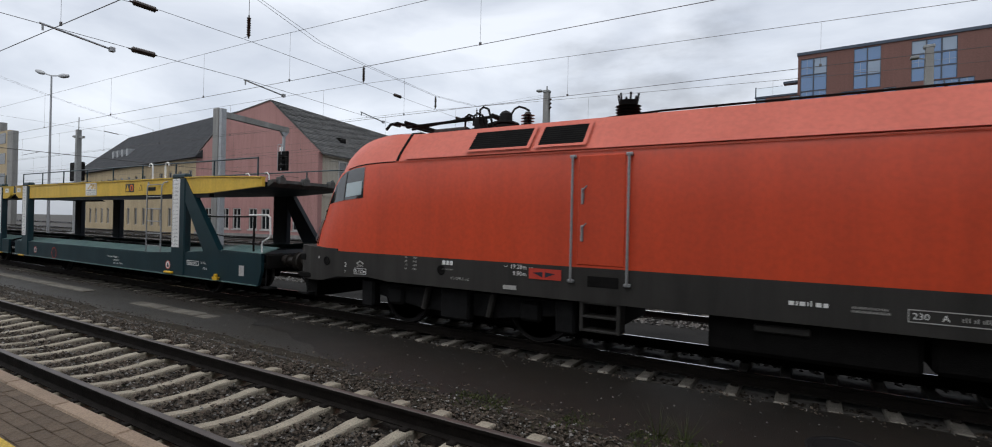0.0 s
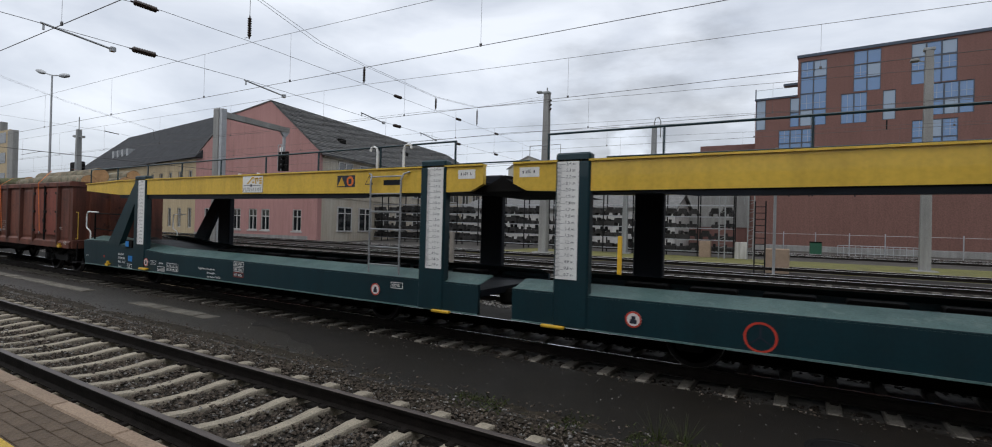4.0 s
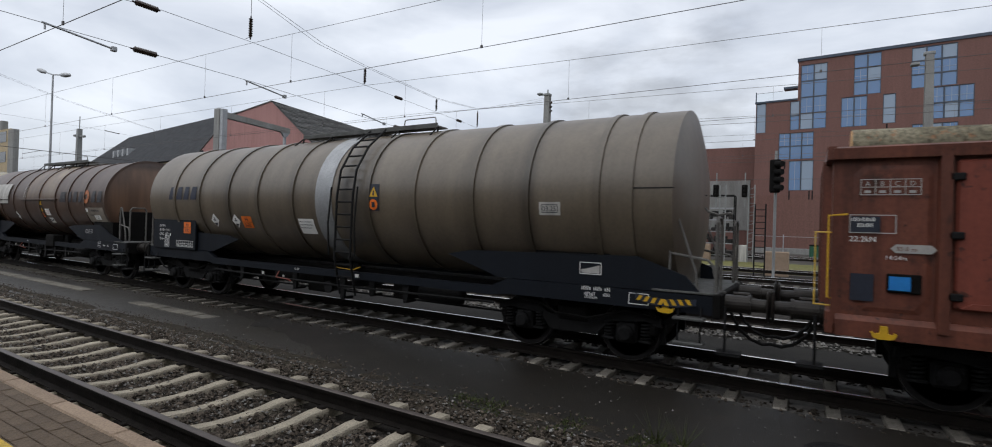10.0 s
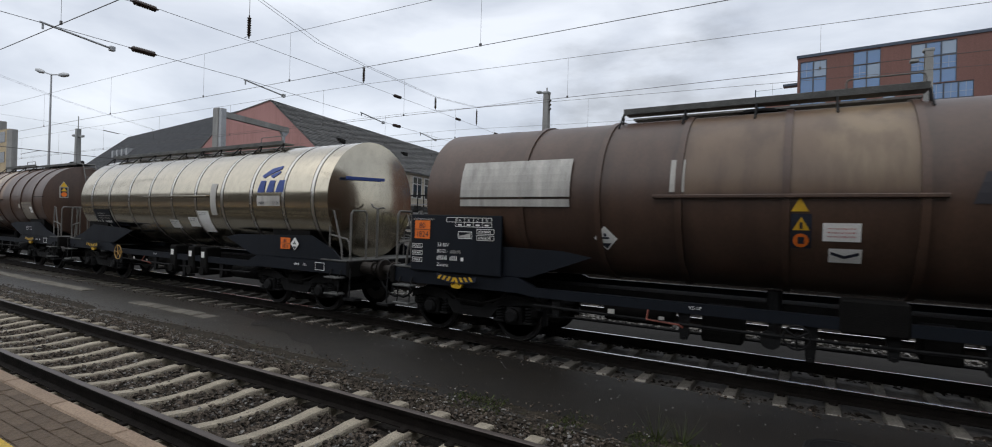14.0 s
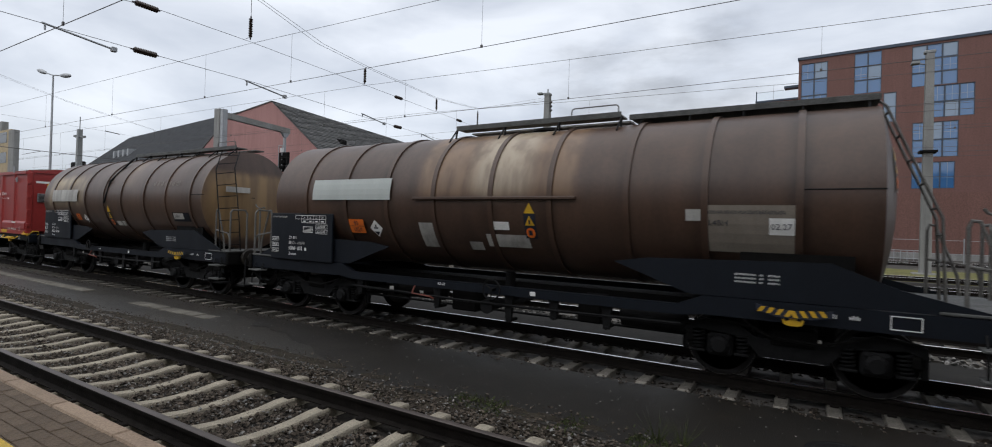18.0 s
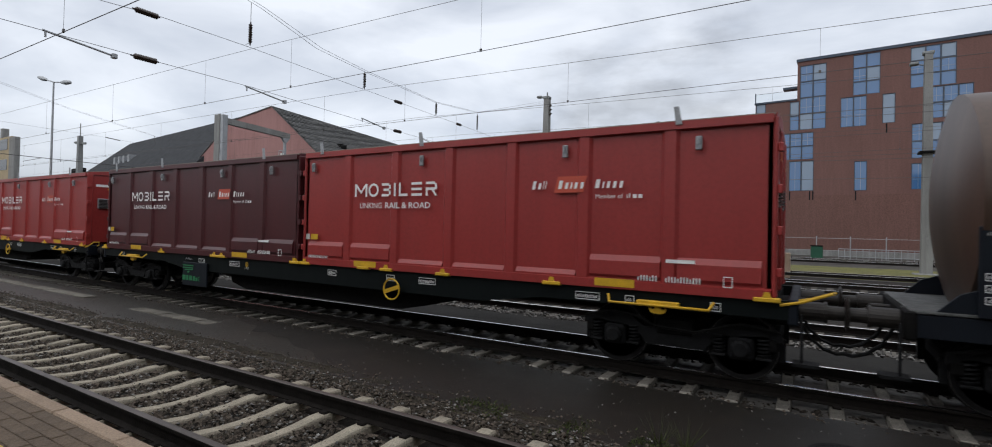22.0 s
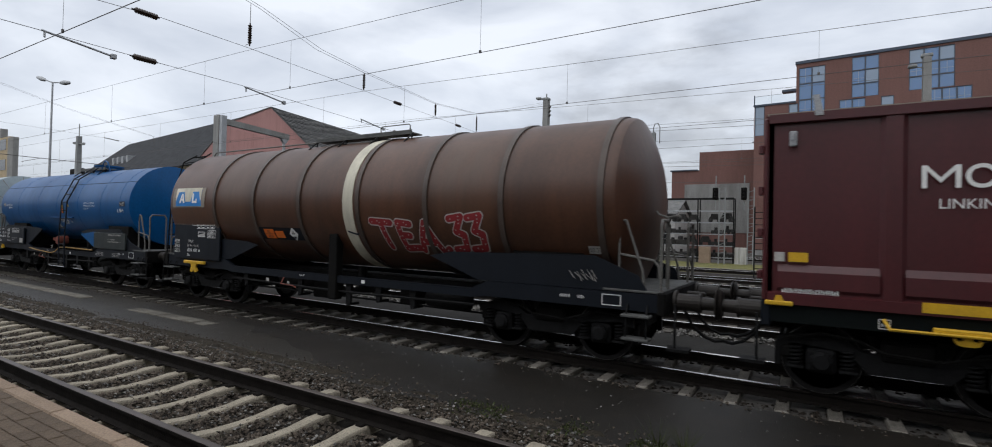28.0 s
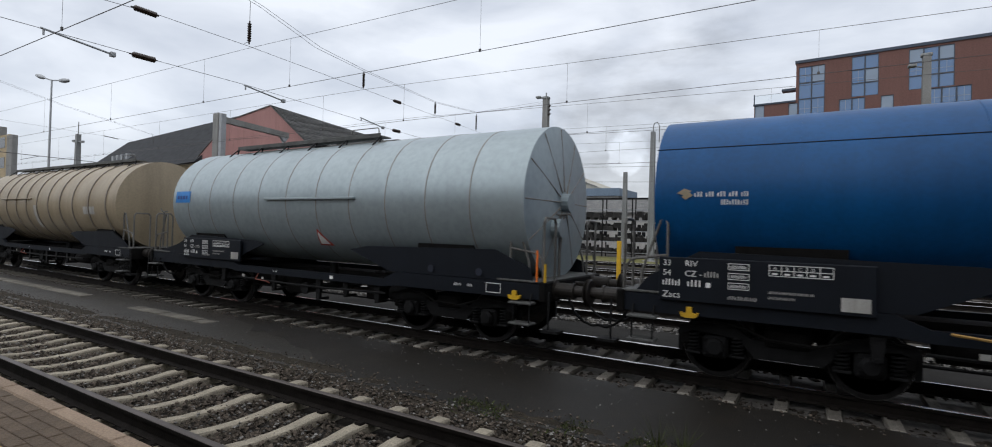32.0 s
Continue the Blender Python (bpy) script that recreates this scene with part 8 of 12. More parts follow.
# ---- two-part car transporter ----
def car_transporter():
    mid = -26.57
    t = thing("car_transporter_wagon", "empty teal two-deck car transporter with yellow upper beams", "car transporter", "freight train")
    TRAIN.append((t, mid))
    side = Side(mid, 1.46)
    loc = Side(0, 1.46)
    for e in (1, -1):
        P = lambda pts: [(e * x, z) for x, z in pts]
        for s in (-1, 1):
            bm = mesh()
            prof = P([(0.34, 0.48), (15.55, 0.46), (15.66, 0.8), (15.66, 1.22), (14.2, 1.24), (12.3, 1.1), (10.6, 1.02), (0.34, 1.0)])
            prism(bm, prof, s * 1.38, s * 1.46, "y")
            part("side_sill", fix(bm), M_TEAL, t, "dark teal side sill")
            bm = mesh()
            prism(bm, P([(0.34, 0.47), (15.5, 0.45), (15.5, 0.475), (0.34, 0.495)]), s * 1.38, s * 1.475, "y")
            part("sill_lip", fix(bm), M_TEAL_TOP, t)
            # sloped pale ledge
            bm = mesh()
            for x0, z0, x1, z1 in ((0.34, 1.0, 10.6, 1.02), (10.6, 1.02, 12.3, 1.1), (12.3, 1.1, 14.2, 1.24), (14.2, 1.24, 15.64, 1.22)):
                q = [(e * x0, s * 1.462, z0 - 0.01), (e * x1, s * 1.462, z1 - 0.01), (e * x1, s * 0.95, z1 + 0.13), (e * x0, s * 0.95, z0 + 0.13)]
                face(bm, q)
                face(bm, [(x, y, z - 0.02) for x, y, z in q[::-1]])
            part("deck_ledge", fix(bm), M_TEAL_TOP, t, "pale teal deck edge with sky sheen in its colour")
            # posts
            for a, b, dg in ((11.73, 12.38, True), (1.08, 1.66, False)):
                bm = mesh()
                shift = 0.0 if s < 0 else 0.45
                box(bm, min(e * (a + shift), e * (b + shift)), max(e * (a + shift), e * (b + shift)), min(s * 1.30, s * 1.49), max(s * 1.30, s * 1.49), 0.47, 3.2, 0.03)
                if dg:
                    prism(bm, P([(12.36 + shift, 3.06), (12.36 + shift, 2.45), (13.30 + shift, 1.12), (14.02 + shift, 1.14)]), s * 1.32, s * 1.47, "y")
                # far posts repeat the teal ones in darker navy, their shade coloured in
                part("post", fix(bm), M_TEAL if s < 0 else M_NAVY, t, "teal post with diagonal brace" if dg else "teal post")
        # lower deck
        bm = mesh()
        box(bm, min(e * 0.34, e * 10.6), max(e * 0.34, e * 10.6), -1.36, 1.36, 0.78, 0.9)
        prism(bm, P([(10.6, 0.78), (14.2, 1.0), (15.6, 1.0), (15.6, 1.2), (14.2, 1.2), (10.6, 0.9)]), -1.36, 1.36, "y")
        part("lower_deck", fix(bm), M_NAVY, t, "dark lower deck")
        for k in range(9):
            x = 1.6 + 1.15 * k
            for y in (-0.55, 0.75):
                bm = mesh()
                box(bm, min(e * x, e * (x + 0.75)), max(e * x, e * (x + 0.75)), y - 0.2, y + 0.2, 0.9, 1.04, 0.02)
                part("wheel_chock", bm, M_BLACK, t, "black wheel chock on the deck")
        # upper deck: beams, floor
        for s in (-1, 1):
            bm = mesh()
            up = 0.0 if s < 0 else 0.12
            prof = P([(15.6, 3.0), (15.6, 2.80 + up * 0.5), (13.4, 2.66 + up), (1.3, 2.60 + up), (0.55, 2.62 + up), (0.30, 2.74 + up), (0.30, 3.06), (13.4, 3.07)])
            prism(bm, prof, s * 1.36, s * 1.455, "y")
            b = part("upper_beam", fix(bm), M_BEAM, t, "bright yellow upper deck beam")
            bm = mesh()
            prism(bm, P([(15.6, 3.0), (13.4, 3.07), (0.30, 3.06), (0.30, 3.09), (13.4, 3.10), (15.6, 3.03)]), s * 1.34, s * 1.49, "y")
            part("flange", fix(bm), M_BEAM, b)
            bm = mesh()
            if s > 0:
                bm.free()
                continue
            prism(bm, P([(13.4, 2.66), (13.4, 2.56), (10.0, 2.52), (3.2, 2.52), (2.4, 2.58), (1.0, 2.60)]), s * 1.30, s * 1.42, "y")
            part("lower_flange", fix(bm), M_NAVY, b)
        bm = mesh()
        prism(bm, P([(15.5, 2.86), (13.4, 2.74), (0.3, 2.72), (0.3, 2.78), (13.4, 2.80), (15.5, 2.92)]), -1.34, 1.34, "y")
        part("upper_deck", fix(bm), M_NAVY, t, "dark upper deck floor")
        bm = mesh()
        prism(bm, P([(15.6, 2.96), (15.6, 2.80), (15.82, 2.90), (15.82, 2.97)]), -1.3, 1.3, "y")
        for y in (-1.1, -0.4, 0.4, 1.1):
            rod(bm, (e * 15.5, y, 2.9), (e * 15.9, y, 3.06), 0.035, 6)
            box(bm, min(e * 15.74, e * 15.9), max(e * 15.74, e * 15.9), y - 0.09, y + 0.09, 2.86, 3.04, 0.02)
        part("deck_ramp", fix(bm), M_STEP, t, "grey folding ramp at the deck end")
        bm = mesh()
        prism(bm, P([(0.9, 2.62), (-0.05, 2.62), (-0.05, 2.9), (0.25, 2.75)]), -1.3, 1.3, "y")
        part("deck_joint", fix(bm), M_BLACK, t)
        # railings
        for s in (-1, 1):
            r = part("railing", mesh(), M_TEAL, t, "thin dark teal railing")
            bm = mesh()
            pipe(bm, [(e * 15.4, s * 1.42, 3.48), (e * 0.9, s * 1.42, 3.52)], 0.018, 6)
            bm.to_mesh(r.data)
            bm.free()
            for k in range(9):
                x = 15.4 - 1.81 * k
                bm = mesh()
                rod(bm, (e * x, s * 1.42, 3.05), (e * x, s * 1.42, 3.5), 0.02, 6)
                part("baluster", bm, M_TEAL, r)
        # ladders
        lx = 10.95 if e > 0 else 2.45
        ladder(t, [(e * lx - 0.39, -1.56, 1.05), (e * lx - 0.39, -1.56, 2.85), (e * lx - 0.41, -1.52, 2.96), (e * lx - 0.52, -1.47, 3.0)],
               [(e * lx + 0.39, -1.56, 1.05), (e * lx + 0.39, -1.56, 2.85), (e * lx + 0.41, -1.52, 2.96), (e * lx + 0.52, -1.47, 3.0)], 6, 0.019, M_GALV)
        for d in (-1, 1):
            bm = mesh()
            q = e * lx + d * 0.34
            pipe(bm, [(q, -1.45, 3.06), (q, -1.45, 3.42), (q + d * 0.03, -1.45, 3.50), (q + d * 0.10, -1.45, 3.53), (q + d * 0.17, -1.45, 3.51), (q + d * 0.19, -1.45, 3.44)], 0.024, 6)
            part("grab_handle", bm, M_WHITE, t, "white curved grab handle above the ladder")
        # pale hoops
        for x, y, z0, z1, w in ((15.5, -1.35, 1.3, 2.12, 0.34), (11.9, 1.35, 3.05, 3.52, 0.25), (10.9, 1.35, 3.05, 3.52, 0.25), (15.5, 1.35, 1.3, 2.1, 0.34)):
            bm = mesh()
            d = 1 if x > 14 else -1
            if x > 14:
                q = 15.83
                pipe(bm, [(e * (q - 0.82), y, 2.12), (e * (q - 0.1), y, 2.13), (e * (q - 0.02), y, 2.06), (e * q, y, 1.68), (e * (q - 0.03), y, 1.6), (e * (q - 0.28), y, 1.5), (e * (q - 0.32), y, 1.42), (e * (q - 0.3), y, 1.2)], 0.02, 6)
            else:
                pipe(bm, [(e * (x - w), y, z1 - 0.02), (e * (x - 0.12), y, z1), (e * (x - 0.02), y, z1 - 0.1), (e * x, y, z0)], 0.018, 6)
            part("grab_handle", bm, M_WHITE, t, "white tubular grab handle")
        bm = mesh()
        pipe(bm, [(e * 15.2, -1.35, 1.25), (e * 15.2, -1.35, 2.1)], 0.025, 6)
        pipe(bm, [(e * 15.2, -1.35, 2.08), (e * 13.6, -1.3, 2.06), (e * 12.4, -1.2, 2.1)], 0.018, 6)
        pipe(bm, [(e * 15.2, -1.35, 1.6), (e * 14.2, -1.3, 1.55), (e * 13.4, -1.2, 1.6)], 0.018, 6)
        part("chain_rail", bm, M_BLACK, t, "thin black chain rail")
        # height rulers
        for a in (11.78, 1.12):
            x0 = a if e > 0 else -a - 0.36
            ps = Side(0, 1.49)
            bm = mesh()
            box(bm, x0, x0 + 0.36, -1.502, -1.485, 1.22, 3.06, 0.004)
            ru = part("height_ruler", bm, M_WHITE, t, "white height ruler with black figures")
            rs = Side(0, 1.502, None, 0.003)
            bm = mesh()
            for k in range(86):
                z = 1.27 + 0.0205 * k
                w = 0.14 if k % 5 == 0 else 0.07
                face(bm, [(x0, -1.506, z), (x0 + w, -1.506, z), (x0 + w, -1.506, z + 0.005), (x0, -1.506, z + 0.005)])
            part("tick", bm, M_INK, ru)["kind"] = "stuff"
            for k in range(18):
                v = 0.7 + 0.1 * k
                word(ru, rs, ("%.1f m" % v).replace(".", ","), x0 + 0.15, 1.275 + 0.1015 * k, 0.05, M_INK, "", "LEFT", 1.5)
        # fittings on the side
        bm = mesh()
        box(bm, min(e * 11.5, e * 11.9), max(e * 11.5, e * 11.9), -1.56, -1.46, 0.50, 0.56, 0.015)
        part("yellow_step", bm, M_YELLOW, t, "yellow step under the sill")
        bm = mesh()
        box(bm, min(e * 0.9, e * 1.3), max(e * 0.9, e * 1.3), -1.54, -1.46, 0.44, 0.49, 0.015)
        part("yellow_step", bm, M_YELLOW, t)
        lift_hook(t, e * 13.9, 0.66, -1.5)
        for x in (12.6, 3.1):
            wheelset(t, e * x, 0.42)
            for s in (-1, 1):
                bm = mesh()
                box(bm, e * x - 0.55, e * x + 0.55, s * 1.08 - 0.06, s * 1.08 + 0.06, 0.46, 0.66, 0.03)
                box(bm, e * x - 0.18, e * x + 0.18, s * 1.1 - 0.1, s * 1.1 + 0.1, 0.3, 0.56, 0.03)
                part("axle_guard", bm, M_BLACK, t)
    bm = mesh()
    box(bm, -0.5, 0.5, -0.5, 0.5, 0.55, 0.85, 0.05)
    part("articulation", bm, M_BLACK, t, "black articulated joint")
    for s_ in (-1, 1):
        bm = mesh()
        box(bm, s_ * 15.7 - 0.06, s_ * 15.7 + 0.06, -1.35, 1.35, 0.85, 1.2, 0.03)
        part("headstock", bm, M_BLACK, t)
    buffers(t, -16.45, 16.3, 1.05, 0.75)
    # boards on the yellow beam: white sign with yellow and grey shapes
    for x0 in (6.4, -7.15):
        bm = mesh()
        box(bm, x0, x0 + 0.76, -1.475, -1.45, 2.66, 3.05, 0.004)
        b = part("sign", bm, M_WHITE, t, "white sign with yellow and grey emblem")
        ps = Side(0, 1.475, None, 0.004)
        shape(b, ps, x0 + 0.16, 2.86, [[(0, 0), (0.06, 0), (0.26, 0.15), (0.26, 0.11), (0.30, 0.11), (0.30, 0.17), (0.22, 0.17)], rect(0.22, 0.3, 0.02, 0.06), rect(0.33, 0.38, 0, 0.15), rect(0.33, 0.45, 0.11, 0.15), rect(0.41, 0.45, 0.05, 0.15), rect(0.48, 0.58, 0, 0.035), rect(0.48, 0.58, 0.055, 0.09), rect(0.48, 0.58, 0.115, 0.15)], M_YELLOW)
        shape(b, ps, x0 + 0.05, 2.82, [rect(0, 0.24, 0, 0.012), rect(0.34, 0.66, 0, 0.012)] + disc(0.29, 0.006, 0.035, 10), M_INK)
        shape(b, ps, x0 + 0.03, 2.69, [[(0, 0), (0.015, 0), (0.055, 0.08), (0.04, 0.08)], rect(0.10, 0.112, 0, 0.08), rect(0.10, 0.16, 0, 0.012), rect(0.19, 0.20, 0, 0.08), rect(0.165, 0.23, 0.068, 0.08), rect(0.26, 0.272, 0, 0.08), rect(0.33, 0.342, 0, 0.08), [(0.37, 0), (0.385, 0), (0.425, 0.08), (0.41, 0.08)], rect(0.48, 0.492, 0, 0.08), rect(0.54, 0.552, 0, 0.08), rect(0.60, 0.612, 0, 0.08), rect(0.66, 0.672, 0, 0.08)], M_INK)
    ps = Side(0, 1.456, None, 0.004)
    for x0 in (9.05, -3.9):
        b = panel(t, ps, x0, x0 + 0.52, 2.74, 2.98, M_INK, "warning_sign", "dark warning board with yellow triangle", 1.2)
        shape(b, ps, x0 + 0.02, 2.76, [[(0, 0), (0.22, 0), (0.11, 0.19)]], M_YELLOW, "triangle", "", 2.0)
        shape(b, ps, x0 + 0.38, 2.86, disc(0, 0, 0.1), M_ORANGE, "disc", "", 2.0)
        shape(b, ps, x0 + 0.38, 2.86, [rect(-0.045, 0.045, -0.06, 0.05)], M_INK, "pictogram", "", 3.0)
        b = shape(t, ps, x0 + 0.8, 2.78, [[(0, 0), (0.22, 0), (0.11, 0.19)]], M_INK, "warning_triangle", "yellow high-voltage triangle", 1.2)
        shape(b, ps, x0 + 0.83, 2.795, [[(0, 0), (0.16, 0), (0.08, 0.135)]], M_BEAM, "triangle", "", 2.0)
        panel(t, ps, x0 + 1.3, x0 + 1.75, 2.76, 2.86, M_NAVY, "nameplate", "", 1.2)
    for x0 in (0.42, -0.82):
        panel(t, ps, x0, x0 + 0.36, 2.84, 3.0, M_WHITE, "plate", "white label with black marks", 1.2)
        bars(t, ps, x0 + 0.06, 2.9, [[(0, 0.02), (0.06, 0.1), (0.2, 0.02)]], 0.06, M_INK, 1.5, "", 2.2)
    # data on the sill
    def L(x):
        return x - mid
    for x, z in ((L(-18.58), 0.76), (L(-35.55), 0.71)):
        word(t, loc, "Tragfähigkeit: Oberdeck 8t", x, z, 0.05)
        word(t, loc, "Unterdeck 9t", x + 0.42, z - 0.095, 0.05)
        word(t, loc, "max. Radlast 1000 kg", x + 0.42, z - 0.19, 0.05)
    x = L(-22.55)
    shape(t, loc, x, 0.68, disc(0, 0, 0.2, 24, 0.17), M_RED_SIGN, "brake_mark", "red ring with black spokes", 1.4)
    shape(t, loc, x, 0.68, [rect(-0.012, 0.012, 0, 0.17)] + [[(-0.15, -0.1), (-0.13, -0.11), (0.01, 0), (-0.01, 0.01)], [(0.15, -0.1), (0.13, -0.11), (-0.01, 0), (0.01, 0.01)]], M_INK, "spoke", "", 1.5)
    for x in (L(-15.0), L(-24.2), L(-38.21), L(-29.3)):
        shape(t, loc, x, 0.72, disc(0, 0, 0.12, 20), M_WHITE, "round_sign", "round white sign with red ring", 1.3)
        shape(t, loc, x, 0.72, disc(0, 0, 0.12, 20, 0.095), M_RED_SIGN, "ring", "", 1.9)
        shape(t, loc, x, 0.72, [rect(-0.05, 0.05, -0.06, 0.0), rect(-0.03, 0.03, 0.0, 0.05)], M_INK, "pictogram", "", 1.9)
    for x, w in ((L(-14.05), 0.55), (L(-28.9), 0.3)):
        panel(t, loc, x, x + w, 0.78, 0.9, M_LETTER, "data_box", "", 1.4, 0.012)
        bars(t, loc, x + 0.04, 0.81, [[(0, w - 0.1)]], 0.06)
    panel(t, loc, L(-37.98), L(-37.66), 0.68, 0.79, M_LETTER, "data_box", "", 1.4, 0.01)
    word(t, loc, "R 75m", L(-37.94), 0.71, 0.055)
    word(t, loc, "29.76m", L(-37.5), 0.72, 0.05)
    word(t, loc, "10 m", L(-13.3), 0.7, 0.07)
    word(t, loc, "25.15m", L(-13.4), 0.84, 0.06)
    bars(t, loc, L(-39.87), 0.84, [[(0, 0.1), (0.14, 0.2)], [(0, 0.1), (0.14, 0.28)], [(0, 0.2), (0.26, 0.2)]], 0.065, None, 1.75)
    word(t, loc, "Laaers", L(-39.85), 0.49, 0.065)
    panel(t, loc, L(-39.31), L(-39.02), 0.48, 0.61, M_LETTER, "data_box", "", 1.4, 0.012)
    word(t, loc, "GE", L(-39.26), 0.505, 0.075)
    panel(t, loc, L(-39.26), L(-39.01), 0.69, 0.85, M_BLUE_SIGN, "blue_label", "blue paper label", 1.4)
    bm = mesh()
    box(bm, L(-39.39), L(-39.0), -1.5, -1.40, 1.09, 1.31, 0.01)
    lb = part("label_holder", bm, M_BLACK, t, "black label holder with blue card")
    panel(lb, Side(0, 1.5), L(-39.36), L(-39.16), 1.12, 1.28, M_BLUE_SIGN, "card", "", 1.2)
    pictogram(t, loc, L(-37.57), 0.52, 0.38, 0.13)
    lattice(t, loc, L(-37.09), 0.56, 4, 0.145, 0.1)
    for k in range(3):
        panel(t, loc, L(-34.0), L(-33.6), 0.88 - 0.13 * k, 0.99 - 0.13 * k, M_RED_SIGN if k == 2 else M_LETTER, "data_box", "", 1.4, 0.01)
        bars(t, loc, L(-33.96), 0.905 - 0.13 * k, [[(0, 0.12), (0.15, 0.16)]], 0.06)
    word(t, loc, "31.00m", L(-42.03), 0.70, 0.05)
    shape(t, loc, L(-40.85), 0.70, [[(0, 0.08), (0.12, 0.08), (0.06, 0)]], M_RED_SIGN, "mark", "", 1.4)
    panel(t, loc, L(-11.75), L(-11.55), 0.65, 0.9, M_LETTER_DIM, "data_box", "", 1.4)
    return t


car_transporter()


# ---- open wagon with logs ----
def open_wagon():
    xl, xr = -57.14, -42.65
    mid = -49.92
    t = thing("open_goods_wagon", "rusty brown high-sided open wagon loaded with logs", "open wagon", "freight train")
    TRAIN.append((t, mid))
    X = lambda x: x - mid
    L, R, zb, zt, y = -6.55, 6.58, 0.98, 3.02, 1.42
    weather(M_RUST, 0.0, L, R, (-5.55, -3.74, -2.43, -1.14, -0.06, 0.92, 2.22, 3.5, 5.62), (), 0.5)
    scabs(M_RUST, (0.030, 0.014, 0.010))
    scabs(M_RUST2, (0.045, 0.020, 0.014), 5.0, 0.64)
    for s in (-1, 1):
        bm = mesh()
        box(bm, L, R, min(s * (y - 0.03), s * y), max(s * (y - 0.03), s * y), zb, zt)
        part("side_wall", bm, M_RUST, t, "rusty brown steel side")
        bm = mesh()
        prism(bm, [(s * (y - 0.08), zt - 0.02), (s * (y + 0.09), zt - 0.04), (s * (y + 0.1), zt + 0.09), (s * (y - 0.06), zt + 0.13)], L - 0.06, R + 0.06)
        part("top_rail", fix(bm), M_RUST, t, "heavy top rail")
        bm = mesh()
        prism(bm, [(s * (y - 0.1), 0.87), (s * (y + 0.07), 0.87), (s * (y + 0.07), 1.06), (s * (y + 0.02), 1.12), (s * (y - 0.1), 1.12)], L, R)
        part("bottom_sill", fix(bm), M_RUST, t)
        for px in (-5.55, -3.74, -2.43, -1.14, -0.06, 0.92, 2.22, 3.5, 5.62):
            bm = mesh()
            prism(bm, [(px - 0.07, s * y), (px + 0.07, s * y), (px + 0.05, s * (y + 0.1)), (px - 0.05, s * (y + 0.1))], 1.0, zt, "z")
            part("stanchion", fix(bm), M_RUST, t, "upright steel stanchion")
        # pressed panels
        for a, b in ((-3.74, -2.43), (-2.43, -1.14), (-1.14, -0.06), (-0.06, 0.92), (0.92, 2.22), (2.22, 3.5), (5.62, 6.55), (-6.5, -5.55)):
            bm = mesh()
            c = 0.1
            o = [(a + 0.1, 1.22 + c), (a + 0.1 + c, 1.18), (b - 0.1 - c, 1.18), (b - 0.1, 1.22 + c), (b - 0.1, zt - 0.12 - c), (b - 0.1 - c, zt - 0.12), (a + 0.1 + c, zt - 0.12), (a + 0.1, zt - 0.12 - c)]
            i = [(p + (0.05 if p < (a + b) / 2 else -0.05), z + (0.05 if z < 2 else -0.05)) for p, z in o]
            vo = [bm.verts.new((p, s * (y + 0.003), z)) for p, z in o]
            vi = [bm.verts.new((p, s * (y + 0.016), z)) for p, z in i]
            for k in range(8):
                bm.faces.new([vo[k], vo[(k + 1) % 8], vi[(k + 1) % 8], vi[k]])
            bm.faces.new(vi)
            part("side_panel", fix(bm), M_RUST, t, "pressed steel side panel")
        for a, b in ((3.6, 4.52), (4.6, 5.52), (-5.46, -4.66), (-4.58, -3.82)):
            bm = mesh()
            box(bm, a, b, min(s * y, s * (y + 0.06)), max(s * y, s * (y + 0.06)), 1.28, zt - 0.08, 0.05)
            d = part("door_leaf", bm, M_RUST2, t, "faded red steel door leaf")
            for z in (1.42, 2.1, 2.75):
                for p in (a, b):
                    bm = mesh()
                    box(bm, p - 0.07, p + 0.07, min(s * y, s * (y + 0.1)), max(s * y, s * (y + 0.1)), z - 0.04, z + 0.04, 0.01)
                    part("hinge", bm, M_BLACK2, d)
            bm = mesh()
            prism(bm, [(a + 0.05, 1.3), (b - 0.05, 1.3), (b - 0.15, 1.36), (a + 0.15, 1.36)], s * (y + 0.05), s * (y + 0.085), "y")
            part("door_fold", fix(bm), M_RUST2, d)
        for p in (4.56, -4.62):
            bm = mesh()
            rod(bm, (p, s * (y + 0.09), 1.1), (p, s * (y + 0.09), zt), 0.03, 8)
            box(bm, p - 0.05, p + 0.05, min(s * (y + 0.06), s * (y + 0.13)), max(s * (y + 0.06), s * (y + 0.13)), 1.7, 1.86, 0.01)
            part("lock_bar", bm, M_BLACK2, t, "dark door lock bar")
    for e in (-1, 1):
        E = L if e < 0 else R
        bm = mesh()
        box(bm, min(E, E + e * 0.05), max(E, E + e * 0.05), -y, y, zb, zt)
        part("end_wall", bm, M_RUST, t, "rusty brown end wall")
        bm = mesh()
        prism(bm, [(-y - 0.08, zt - 0.04), (y + 0.08, zt - 0.04), (y + 0.08, zt + 0.12), (-y - 0.08, zt + 0.12)], E - 0.02, E + e * 0.12)
        part("end_rail", fix(bm), M_RUST, t)
        for p in (-0.9, -0.3, 0.3, 0.9):
            bm = mesh()
            prism(bm, [(E + e * 0.05, p - 0.07), (E + e * 0.15, p - 0.05), (E + e * 0.15, p + 0.05), (E + e * 0.05, p + 0.07)], 1.0, zt, "z")
            part("end_stanchion", fix(bm), M_RUST, t)
        bm = mesh()
        box(bm, E + e * 0.05 - 0.02, E + e * 0.05 + 0.02, -y, y, 1.55, 1.65)
        box(bm, min(E, E + e * 0.1), max(E, E + e * 0.1), -1.42, 1.42, 0.86, 1.15, 0.02)
